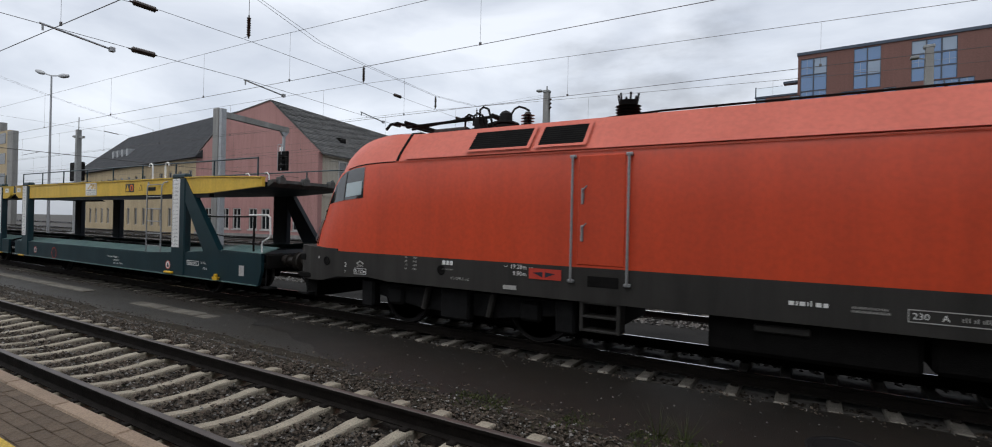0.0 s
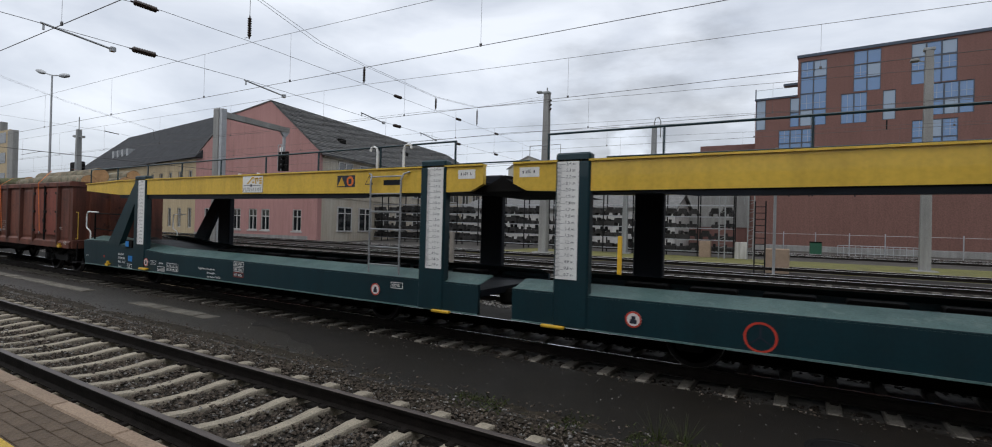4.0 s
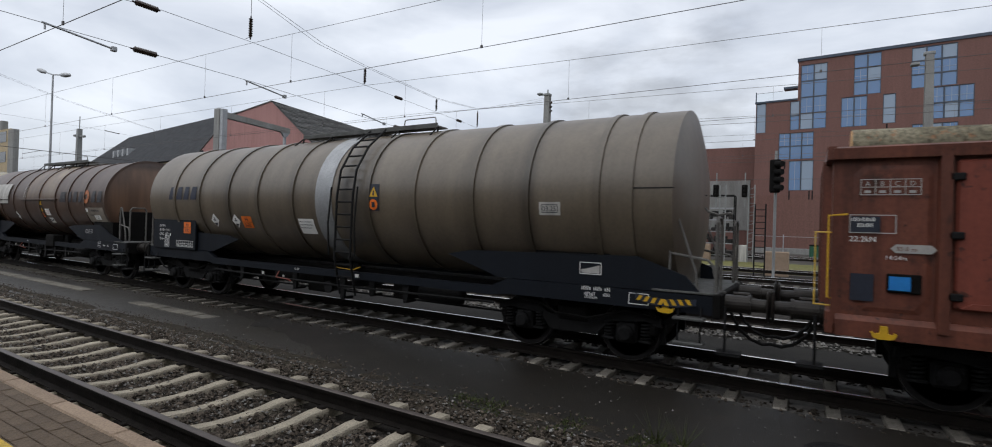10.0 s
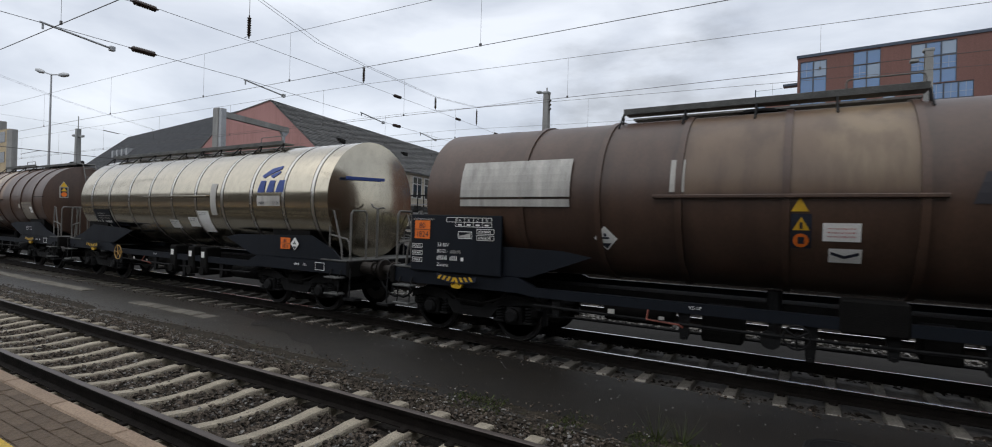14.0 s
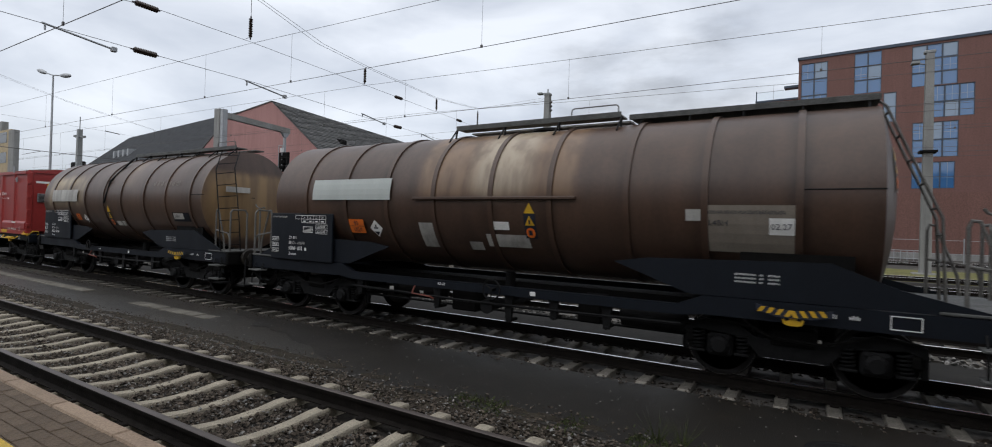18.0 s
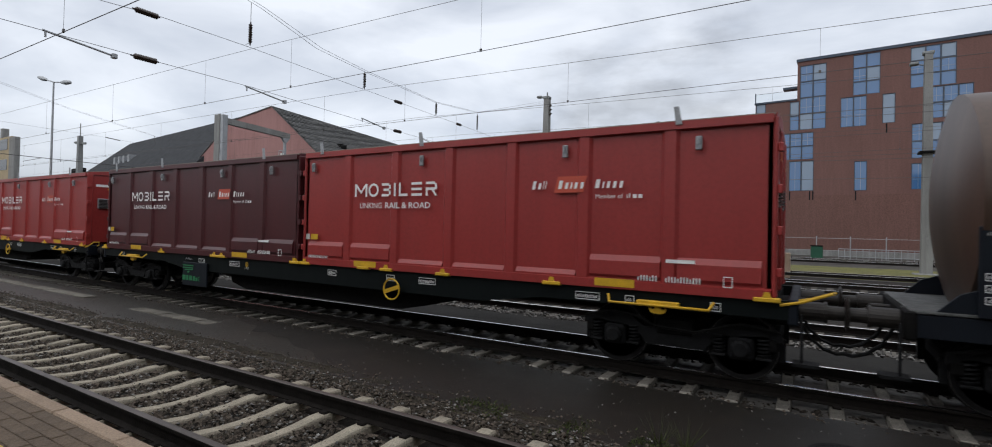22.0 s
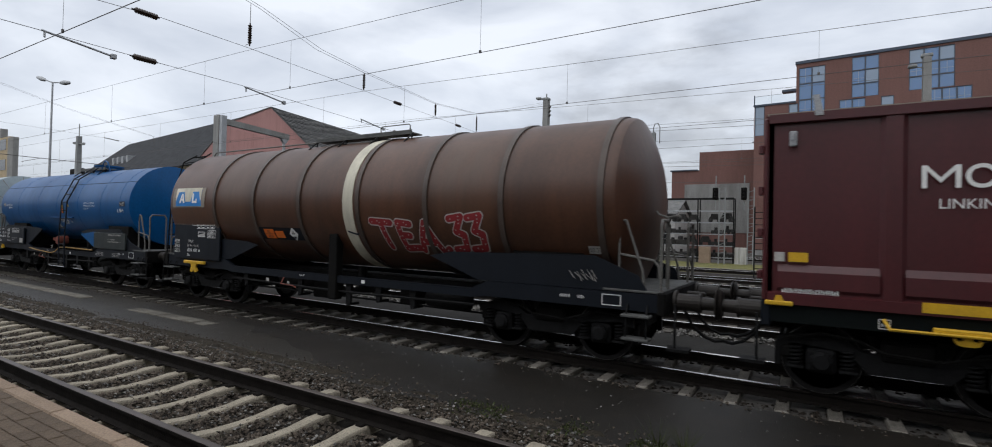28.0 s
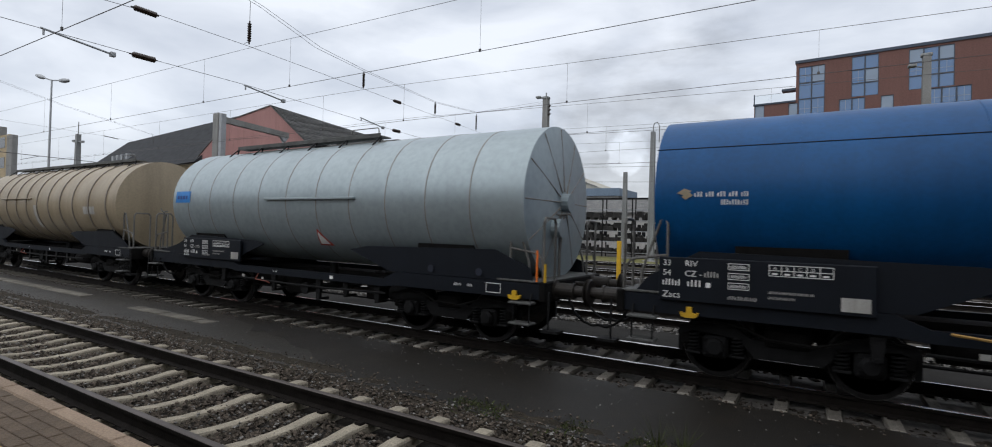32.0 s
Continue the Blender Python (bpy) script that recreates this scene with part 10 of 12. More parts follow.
def tank_second_brown():
    t, tank, s, flat, mid, X, bs = tank_brown("tank_wagon", "brown tank wagon with pale streaked dome section", -118.0, -103.21, -116.56, -104.75, (-115.3, -114.07, -112.92, -111.75, -110.5, -109.37, -108.11, -107.0, -105.86),
        (-115.3, -105.9), (-116.5, -114.45, 1.15, 2.2), (-112.2, -108.9, 2.53), None, M_BROWN, walkway=(-111.9, -108.5), hooks=((-105.9, True),), frame_l=-117.33, frame_r=-103.55, shield=False, codes=("37 RIV", "80 D -"))
    tank.data.materials[0] = weather(M_BROWN.copy(), mid, -115.9, -104.55, (-115.3, -114.07, -112.92, -111.75, -110.5, -109.37, -108.11, -107.0, -105.86), ((-112.15, -108.95, 2.57, 5.0, (0.23, 0.145, 0.085), 0.12, 0.75), (-110.9, -109.8, 2.6, 5.0, (0.42, 0.36, 0.27), 0.25, 0.75)), 0.42)
    end = lambda y, z, k=0: (X(-104.75) - 0.22 * min(1.0, (y * y + (z - 2.525) ** 2) / 1.782) + 0.008 + 0.003 * k, y, z)
    def decal(name, mat, parent, pts, k, label=""):
        bm = mesh()
        face(bm, [end(y, z, k) for y, z in pts])
        return part(name, fix(bm), mat, parent, label)
    sign = decal("end_sign", M_PALE_PATCH, t, [(-0.86, 2.62), (-0.60, 2.62), (-0.60, 3.02), (-0.73, 3.24), (-0.86, 3.02)], 1, "white-edged warning sign on the tank end")
    decal("field", M_INK, sign, [(-0.83, 2.65), (-0.63, 2.65), (-0.63, 3.0), (-0.83, 3.0)], 2)
    decal("disc", M_ORANGE, sign, [(-0.73 + 0.085 * math.cos(a), 2.74 + 0.085 * math.sin(a)) for a in [6.2832 * k / 12 for k in range(12)]], 3)
    decal("triangle", M_YELLOW, sign, [(-0.82, 2.86), (-0.64, 2.86), (-0.73, 2.99)], 3)
    decal("triangle", M_YELLOW, sign, [(-0.84, 3.03), (-0.62, 3.03), (-0.73, 3.21)], 3)
    panel(t, s, -115.05, -112.8, 2.5, 2.93, M_CLEAN_FIELD, "white_field", "clean white field", 4.4)
    hazard_plate(t, Side(mid, 1.367, 2.525), -113.99, 1.82, "80", "1824", 0.28, 0.42)
    diamond(t, s, -113.28, 1.93, 0.17)
    for x, z, w, h, m in ((-112.14, 1.61, 0.35, 0.46, M_PALE_PATCH), (-110.5, 1.98, 0.35, 0.14, M_LETTER), (-110.65, 1.68, 0.85, 0.22, M_PALE_PATCH), (-111.06, 1.60, 0.28, 0.15, M_PALE_PATCH)):
        panel(t, s, x, x + w, z, z + h, m, "label", "pale label", 1.3)
    warning_signs(t, s, -109.85, 1.85, 0.19)
    shape(t, s, -109.74, 2.27, [[(-0.1, 0), (0.1, 0), (0, 0.18)]], M_YELLOW, "warning_triangle", "yellow warning triangle", 1.6)
    panel(t, s, -106.98, -105.83, 1.78, 2.42, M_DIM_PATCH, "grey_field", "dull grey field with print", 1.05)
    bars(t, s, -106.95, 2.3, [[(0, 0.95)]], 0.05, M_INK)
    word(t, s, "L4BH", -106.95, 2.14, 0.08, M_INK)
    panel(t, s, -106.2, -105.85, 2.03, 2.25, M_LETTER, "date_plate", "white date plate", 1.5)
    word(t, s, "02.27", -106.18, 2.1, 0.08, M_INK, "", "LEFT", 2.4)
    panel(t, s, -107.25, -107.05, 2.2, 2.36, M_PALE_PATCH, "plate", "", 1.4)
    bm = mesh()
    box(bm, X(-108.4), X(-104.95), -0.3, 0.3, 3.93, 3.965, 0.006)
    gang = part("end_walkway", bm, M_STEP, t, "grey steel walkway from the dome to the end ladder")
    bm = mesh()
    box(bm, X(-108.4), X(-104.95), -0.325, -0.302, 3.91, 4.0, 0.004)
    part("toe_board", bm, M_STEP, gang)
    for k in range(5):
        bm = mesh()
        rod(bm, (X(-108.2 + 0.78 * k), -0.28, 3.935), (X(-108.2 + 0.78 * k), -0.34, 3.81), 0.016, 6)
        part("bracket", bm, M_BLACK2, gang)
    ladder(t, [(X(-105.3), -0.12, 3.98), (X(-105.0), -0.12, 3.97), (X(-104.88), -0.12, 3.86), (X(-104.25), -0.1, 2.32), (X(-104.2), -0.1, 1.2)], [(X(-105.3), 0.28, 3.98), (X(-105.0), 0.28, 3.97), (X(-104.88), 0.28, 3.86), (X(-104.25), 0.3, 2.32), (X(-104.2), 0.3, 1.2)], 9, 0.02, M_RAILING)
    sd = Side(mid, 1.245)
    for k in range(3):
        bars(t, sd, -106.6, 1.48 - 0.05 * k, [[(0, 0.26), (0.3, 0.05), (0.4, 0.14)]], 0.025)
    handwheel(t, Side(mid, 1.3), -110.4, 0.95, 0.17, M_BLACK2)


tank_second_brown()


def tank_third_brown():
    t, tank, s, flat, mid, X, bs = tank_wagon("tank_wagon", "dark brown tank wagon with a ladder at its end", -130.8, -118.0, -129.79, -119.15, 1.38, 2.55, M_BROWN,
        (-128.74, -127.45, -126.25, -124.93, -123.78, -122.4, -121.2, -119.94), (-128.4, -120.3), (-129.6, -127.45, 1.18, 2.2), "Zacens", dish=0.22, ring_w=0.08, walkway=(-125.0, -119.4), walk_z=4.0, hooks=((-120.55, True),), frame_r=-118.3, left_rail=False)
    panel(t, s, -128.75, -126.75, 2.46, 2.86, M_PALE_PATCH, "white_field", "worn white field", 4.4)
    tank.data.materials[0] = weather(M_BROWN.copy(), mid, -129.55, -119.1, (-128.74, -127.45, -126.25, -124.93, -123.78, -122.4, -121.2, -119.94), ((-129.2, -126.35, 2.35, 3.25, (0.30, 0.235, 0.15), 0.2, 0.75), (-128.9, -126.9, 3.0, 3.3, (0.40, 0.32, 0.2), 0.14, 0.6), (-123.9, -123.2, 2.9, 4.5, (0.20, 0.14, 0.09), 0.2, 0.6), (-119.33, -118, 1.5, 3.3, (0.26, 0.165, 0.075), 0.12, 0.9)), 0.42)
    bm = mesh()
    pipe(bm, [(X(-124.51), -0.75, 3.85), (X(-124.67), -1.3, 3.11), (X(-124.79), -1.42, 2.41)], 0.028, 7)
    part("vent_pipe", bm, M_BLACK2, t, "dark vent pipe down the tank side")
    hazard_plate(t, s, -127.1, 1.85, "80", "1824", 0.2, 0.28)
    diamond(t, s, -126.45, 1.9, 0.15)
    warning_signs(t, s, -124.75, 1.72, 0.2)
    shape(t, s, -124.64, 2.14, [[(-0.11, 0), (0.11, 0), (0, 0.2)]], M_YELLOW, "warning_triangle", "yellow warning triangle", 1.6)
    for x in (-124.4, -124.05):
        panel(t, s, x, x + 0.3, 1.72, 1.86, M_PALE_PATCH, "label", "", 1.3)
    panel(t, s, -120.9, -120.05, 1.92, 2.16, M_NAVY, "dark_field", "dark data field", 1.05)
    panel(t, s, -120.85, -120.35, 1.98, 2.14, M_PALE_PATCH, "label", "pale label with letters", 1.5)
    word(t, s, "L4BH", -120.8, 2.02, 0.09, M_INK, "", "LEFT", 2.4)
    bars(t, s, -121.9, 2.9, [[(0, 0.12), (0.2, 0.12), (0.4, 0.12), (0.6, 0.12), (0.8, 0.12), (1.0, 0.12), (1.2, 0.2)]], 0.13, M_DIM_PATCH, label="faded maker's mark")
    ladder(t, [(X(-119.3), -0.9, 3.85), (X(-119.05), -1.2, 3.3), (X(-118.7), -1.28, 2.0), (X(-118.6), -1.28, 1.2)], [(X(-119.3), -0.4, 3.9), (X(-118.95), -0.75, 3.4), (X(-118.6), -0.8, 2.0), (X(-118.5), -0.8, 1.2)], 9, 0.014)
    bm = mesh()
    face(bm, [(X(-119.07), -0.9, 2.75), (X(-119.07), -0.2, 2.75), (X(-119.07), -0.2, 2.9), (X(-119.07), -0.9, 2.9)])
    part("label", bm, M_PALE_PATCH, t, "pale label on the tank end")
    sd = Side(mid, 1.245)
    for k in range(3):
        bars(t, sd, -121.3, 1.46 - 0.05 * k, [[(0, 0.24), (0.28, 0.05), (0.36, 0.14)]], 0.025)
    handwheel(t, Side(mid, 1.3), -125.9, 1.05, 0.14, M_BLACK2)


tank_third_brown()


# ---- container wagons ----
def container(mid, x0, x1, mat, tone):
    """A tall box container with posts, a chamfered foot and a ribbed end."""
    label = "bright red steel container with white lettering" if tone == "red" else "dark wine-red steel container with white lettering"
    t = thing("container", label, "container", "containers")
    TRAIN.append((t, mid))
    X = lambda x: x - mid
    a, b, y, zb, zt = X(x0), X(x1), 1.24, 1.22, 3.62
    for s in (-1, 1):
        bm = mesh()
        box(bm, a, b, min(s * (y - 0.05), s * y), max(s * (y - 0.05), s * y), zb, zt)
        part("side_wall", bm, mat, t)
        bm = mesh()
        prism(bm, [(s * (y - 0.1), zt), (s * (y + 0.05), zt - 0.09), (s * (y + 0.07), zt - 0.08), (s * (y + 0.07), zt + 0.03), (s * (y - 0.1), zt + 0.05)], a, b)
        part("top_rail", fix(bm), mat, t)
        n = 7
        xs = [a + (b - a) * k / n for k in range(n + 1)]
        for k in range(1, n):
            bm = mesh()
            prism(bm, [(xs[k] - 0.13, s * y), (xs[k] + 0.13, s * y), (xs[k] + 0.08, s * (y + 0.05)), (xs[k] - 0.08, s * (y + 0.05))], zb + 0.02, zt - 0.06, "z")
            part("side_post", fix(bm), mat, t, "flat upright post")
        for k in range(n):
            if k in (2, 3, 4):
                bm = mesh()
                prism(bm, [(s * y, 1.43), (s * (y + 0.045), 1.355), (s * (y + 0.045), 1.30), (s * y, 1.30)], xs[k] + 0.12, xs[k + 1] - 0.12)
                part("foot_ledge", fix(bm), mat, t, "sloping ledge at the foot of the panel")
                continue
            bm = mesh()
            prism(bm, [(s * y, 1.70), (s * (y + 0.04), 1.61), (s * (y + 0.045), 1.40), (s * y, 1.36)], xs[k] + 0.12, xs[k + 1] - 0.12)
            part("foot_panel", fix(bm), mat, t)
        bm = mesh()
        prism(bm, [(s * (y - 0.08), zb - 0.03), (s * (y + 0.06), zb - 0.03), (s * (y + 0.06), zb + 0.1), (s * (y - 0.05), zb + 0.14)], a, b)
        part("bottom_rail", fix(bm), mat, t)
    for e, E in ((-1, a), (1, b)):
        bm = mesh()
        box(bm, min(E, E - e * 0.06), max(E, E - e * 0.06), -y, y, zb, zt + 0.02)
        part("end_wall", bm, mat, t)
        for yy in (-y + 0.05, y - 0.05, 0.0):
            bm = mesh()
            box(bm, min(E, E + e * 0.06), max(E, E + e * 0.06), yy - 0.09, yy + 0.09, zb, zt, 0.02)
            part("end_post", bm, mat, t)
        for yy in (-0.95, 0.2):
            v = boxes("vent", M_GALV, t, [(min(E, E + e * 0.05), max(E, E + e * 0.05), yy, yy + 0.75, 2.46, 2.8)], "grey louvred vent", 0.01)
            for k in range(6):
                boxes("louvre", M_BUFFER, v, [(min(E + e * 0.05, E + e * 0.07), max(E + e * 0.05, E + e * 0.07), yy + 0.03, yy + 0.72, 2.49 + 0.05 * k, 2.51 + 0.05 * k)])
        bm = mesh()
        face(bm, [(E + e * 0.008, -1.0, 3.2), (E + e * 0.008, -0.5, 3.2), (E + e * 0.008, -0.5, 3.28), (E + e * 0.008, -1.0, 3.28)])
        part("lettering", bm, M_LETTER, t)
        bm = mesh()
        for k in range(4):
            box(bm, min(E + e * 0.06, E + e * 0.12), max(E + e * 0.06, E + e * 0.12), -y - 0.04, -y + 0.06, 1.5 + 0.55 * k, 1.62 + 0.55 * k, 0.01)
        part("hinge", bm, mat, t)
    bm = mesh()
    box(bm, a, b, -y, y, zb - 0.02, zb + 0.1)
    part("floor", bm, M_BLACK, t)
    bm = mesh()
    n = 12
    rows = []
    for k in range(n + 1):
        yy = -1.28 + 2.56 * k / n
        z = zt + 0.05 + 0.13 * (1 - (yy / 1.28) ** 2)
        rows.append([bm.verts.new((a - 0.02, yy, z)), bm.verts.new((b + 0.02, yy, z)), bm.verts.new((b + 0.02, yy, z - 0.03)), bm.verts.new((a - 0.02, yy, z - 0.03))])
    for p, q in zip(rows, rows[1:]):
        for k in range(4):
            bm.faces.new([p[k], p[(k + 1) % 4], q[(k + 1) % 4], q[k]])
    bm.faces.new(rows[0][::-1])
    bm.faces.new(rows[-1])
    part("roof", fix(bm), M_DIM_PATCH, t, "dull grey curved roof cover")
    for E in (a, b):
        bm = mesh()
        prism(bm, [(-1.26, zt - 0.02), (1.26, zt - 0.02), (1.26, zt + 0.05), (0, zt + 0.19), (-1.26, zt + 0.05)], E - 0.04, E + 0.04)
        part("end_gable", fix(bm), mat, t)
        for yy in (-0.6, 0.75):
            bm = mesh()
            e = 0.066 if E > 0 else -0.066
            face(bm, [(E + e, yy - 0.09, 3.1), (E + e, yy + 0.09, 3.1), (E + e, yy, 3.26)])
            part("warning_triangle", fix(bm), M_YELLOW, t, "small yellow warning triangle")
    s = Side(mid, y + 0.055)
    w = x1 - x0
    for f in (0.03, 0.36, 0.68, 0.90):
        x = x0 + w * f
        bm = mesh()
        box(bm, X(x) - 0.045, X(x) + 0.045, -y - 0.09, -y - 0.04, 3.22, 3.42, 0.012)
        rod(bm, (X(x), -y - 0.1, 3.3), (X(x), -y - 0.1, 3.38), 0.02, 6)
        part("latch", bm, M_GALV, t, "small grey latch")
    for f in (0.06, 0.36, 0.87):
        x = x0 + w * f
        bm = mesh()
        prism(bm, [(X(x) - 0.04, 3.6), (X(x) + 0.05, 3.6), (X(x) + 0.0, 3.86), (X(x) - 0.07, 3.86)], -y - 0.09, -y - 0.07, "y")
        part("roof_lever", fix(bm), M_GALV, t, "grey flat lever")
    # big mark in plain strokes, then the slogan
    x, z, h = x0 + w * 0.172 - 0.02, 2.655, 0.25
    k = 0.046
    strokes = [rect(0, k, 0, h), rect(0.28, 0.28 + k, 0, h), [(k, h), (k, h - 0.06), (0.16, h * 0.22), (0.16, h * 0.46)], [(0.28, h), (0.28, h - 0.06), (0.16, h * 0.22), (0.16, h * 0.46)]]
    strokes += disc(0.49, h / 2, h * 0.52, 24, h * 0.35)
    strokes += [rect(0.70, 0.88, 0, k), rect(0.70, 0.88, h - k, h), rect(0.74, 0.88, h / 2 - k / 2, h / 2 + k / 2), rect(0.88, 0.88 + k, k * 0.7, h / 2 - k * 0.4), rect(0.88, 0.88 + k, h / 2 + k * 0.4, h - k * 0.7)]
    strokes += [rect(1.0, 1.0 + k, 0, h), rect(1.12, 1.12 + k, 0, h), rect(1.12 + k, 1.33, 0, k)]
    strokes += [rect(1.42, 1.66, 0, k), rect(1.42, 1.66, h - k, h), rect(1.42, 1.66, h / 2 - k / 2, h / 2 + k / 2)]
    strokes += [rect(1.75, 1.95, h - k, h), rect(1.75, 1.95, h * 0.40, h * 0.40 + k), rect(1.95, 1.95 + k, h * 0.44, h - k * 0.7), rect(1.75, 1.75 + k, 0, h * 0.40), [(1.88, h * 0.40), (1.93, h * 0.40), (2.0, 0), (1.95, 0)]]
    strokes = [[(p * 1.07, q * 1.05) for p, q in poly] for poly in strokes]
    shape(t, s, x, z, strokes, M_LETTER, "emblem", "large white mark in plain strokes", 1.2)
    word(t, s, "LINKING", x + 0.15, z - 0.235, 0.118, fit=0.61)
    word(t, s, "RAIL & ROAD", x + 0.84, z - 0.235, 0.118, bold=0.014, fit=1.15)
    x = x0 + w * 0.615
    shape(t, s, x + 0.42, 2.66, [[(0, 0), (0.5, 0), (0.56, 0.26), (0.06, 0.26)]], M_CORAL, "emblem", "coral red slanted field", 1.1)
    name_blocks = []
    for p, q, high in ((0, 0.09, 1), (0.11, 0.19, 0), (0.21, 0.23, 1), (0.25, 0.27, 1), (0.47, 0.57, 1), (0.59, 0.67, 0), (0.69, 0.73, 0), (0.75, 0.83, 0), (0.85, 0.93, 0), (1.09, 1.2, 1), (1.22, 1.26, 0), (1.28, 1.36, 0), (1.38, 1.46, 0), (1.48, 1.56, 0)):
        up = 0.135 if high else 0.10
        c = (q - p) * 0.2
        name_blocks.append([(p + c, 0), (q - c, 0), (q - c + up * 0.2, up), (p + c + up * 0.2, up)])
    shape(t, s, x, 2.72, name_blocks, M_LETTER, "emblem", "white name in plain strokes", 1.8)
    word(t, s, "Member of", x + 1.12, 2.56, 0.07)
    bars(t, s, x + 1.62, 2.56, [[(0, 0.07), (0.09, 0.06), (0.17, 0.06)]], 0.075)
    bars(t, s, x0 + 0.18, 1.34, [[(0, 0.62)]], 0.06)
    bars(t, s, x1 - 1.75, 1.34, [[(0, 0.3), (0.4, 0.5)]], 0.085)
    panel(t, s, x1 - 0.58, x1 - 0.46, 1.32, 1.47, M_LETTER, "digit_box", "", 1.4, 0.012)
    panel(t, s, x1 - 1.35, x1 - 0.95, 1.62, 1.67, M_LETTER, "strip", "", 1.2)
    b = panel(t, s, x0 + 0.24, x0 + 0.46, 1.74, 1.86, M_YELLOW, "label", "small yellow label", 1.2)
    panel(t, s, x0 + 0.08, x0 + 0.2, 1.74, 1.86, M_PALE_PATCH, "label", "", 1.2)
    for f in (0.172, 0.738):
        panel(t, Side(mid, y + 0.06), x0 + w * f, x0 + w * f + 0.62, 1.22, 1.34, M_YELLOW, "lifting_mark", "yellow lifting mark", 1.2)
    return t


def container_wagon(xl, xr, split, handle_x, board_x, big):
    mid = (xl + xr) / 2
    t = thing("container_wagon", "black flat wagon with yellow fittings carrying two containers", "flat wagon", "freight train")
    TRAIN.append((t, mid))
    X = lambda x: x - mid
    fl, fr = xl + 0.62, xr - 0.62
    for s in (-1, 1):
        bm = mesh()
        prof = [(X(fl), 0.95), (X(fl) + 3.6, 0.95), (X(fl) + 4.8, 0.78), (X(fr) - 4.8, 0.78), (X(fr) - 3.6, 0.95), (X(fr), 0.95), (X(fr), 1.2), (X(fl), 1.2)]
        prism(bm, prof, s * 1.16, s * 1.24, "y")
        part("solebar", fix(bm), M_SOLE, t, "dark fish-bellied solebar")
    bm = mesh()
    for k in range(9):
        x = X(fl) + 0.3 + (X(fr) - X(fl) - 0.6) * k / 8
        box(bm, x - 0.1, x + 0.1, -1.16, 1.16, 1.0, 1.18)
    part("cross_bearer", bm, M_BLACK, t)
    bm = mesh()
    box(bm, X(fl), X(fr), -0.35, 0.35, 0.75, 1.12)
    part("centre_sill", bm, M_BLACK, t)
    bm = mesh()
    prism(bm, [(X(board_x) + 1.35, 0.95), (X(board_x) + 1.5, 0.5), (X(board_x) + 2.1, 0.36), (X(split) + 2.6, 0.36), (X(split) + 3.3, 0.5), (X(split) + 3.6, 0.95)], -0.8, 0.8, "y")
    part("brake_gear", fix(bm), M_BLACK, t, "black brake gear under the floor")
    for x in (fl, fr):
        bm = mesh()
        box(bm, X(x) - 0.06, X(x) + 0.06, -1.25, 1.25, 0.88, 1.22, 0.02)
        part("headstock", bm, M_NAVY, t)
    for bx in (xl + 2.15, xr - 2.15):
        bogie(t, X(bx))
    buffers(t, X(xl), X(xr))
    bm = mesh()
    pipe(bm, [(X(fr) - 0.15, -1.26, 1.14), (X(fr) + 0.1, -1.26, 1.2), (X(fr) + 0.42, -1.24, 1.33), (X(fr) + 0.46, -1.1, 1.33), (X(fr) + 0.2, -1.0, 1.22), (X(fr) - 0.05, -1.0, 1.16)], 0.02, 6)
    part("grab_handle", bm, M_YELLOW, t, "yellow bent grab handle")
    flat = Side(mid, 1.24)
    for x in (fl + 2.0, fr - 1.7):
        lift_hook(t, X(x), 1.06, -1.3)
        bm = mesh()
        pipe(bm, [(X(x) - 0.75, -1.28, 1.1), (X(x) - 0.7, -1.38, 1.0), (X(x) + 0.7, -1.38, 1.0), (X(x) + 0.75, -1.28, 1.1)], 0.022, 6)
        box(bm, X(x) - 0.3, X(x) + 0.3, -1.36, -1.26, 1.0, 1.06, 0.01)
        part("brake_rail", bm, M_YELLOW, t, "yellow brake rail with lever")
    for x in (fl + 0.15, fl + 3.6, board_x + 1.48, board_x + 1.8, split - 0.15, split + 0.2, split + 2.0, fr - 7.0, fr - 5.6, fr - 3.4, fr - 0.3):
        bm = mesh()
        box(bm, X(x) - 0.16, X(x) + 0.16, -1.33, -1.2, 1.17, 1.23, 0.012)
        prism(bm, [(X(x) - 0.06, 1.22), (X(x) + 0.06, 1.22), (X(x) + 0.03, 1.3), (X(x) - 0.03, 1.3)], -1.32, -1.27, "y")
        part("container_lock", fix(bm), M_YELLOW, t, "yellow container lock")
    handwheel(t, Side(mid, 1.26), handle_x - 0.13, 0.83, 0.20, M_YELLOW, True)
    bm = mesh()
    box(bm, X(board_x), X(board_x) + 1.15, -1.3, -1.25, 0.36, 0.98, 0.01)
    b = part("marking_board", bm, M_NAVY, t, "dark board with lettering")
    bs = Side(mid, 1.3)
    if big:
        shape(b, bs, board_x + 0.02, 0.70, [rect(0, 0.52, 0.18, 0.21), rect(0.02, 0.5, 0.12, 0.15), [(0.1, 0.06), (0.5, 0.08), (0.5, 0.11), (0.1, 0.09)], [(0.22, 0.0), (0.3, 0.0), (0.36, 0.05), (0.26, 0.05)]], M_GREEN, "emblem", "green striped emblem", 1.2)
        shape(b, bs, board_x + 0.02, 0.5, [rect(0, 0.16, 0, 0.13), rect(0.19, 0.3, 0, 0.13), rect(0.33, 0.48, 0, 0.13), rect(0.52, 0.62, 0, 0.12), rect(0.65, 0.72, 0, 0.09), rect(0.75, 0.77, 0, 0.12), rect(0.8, 0.82, 0, 0.12)], M_GREEN, "emblem", "green name blocks", 1.2)
    else:
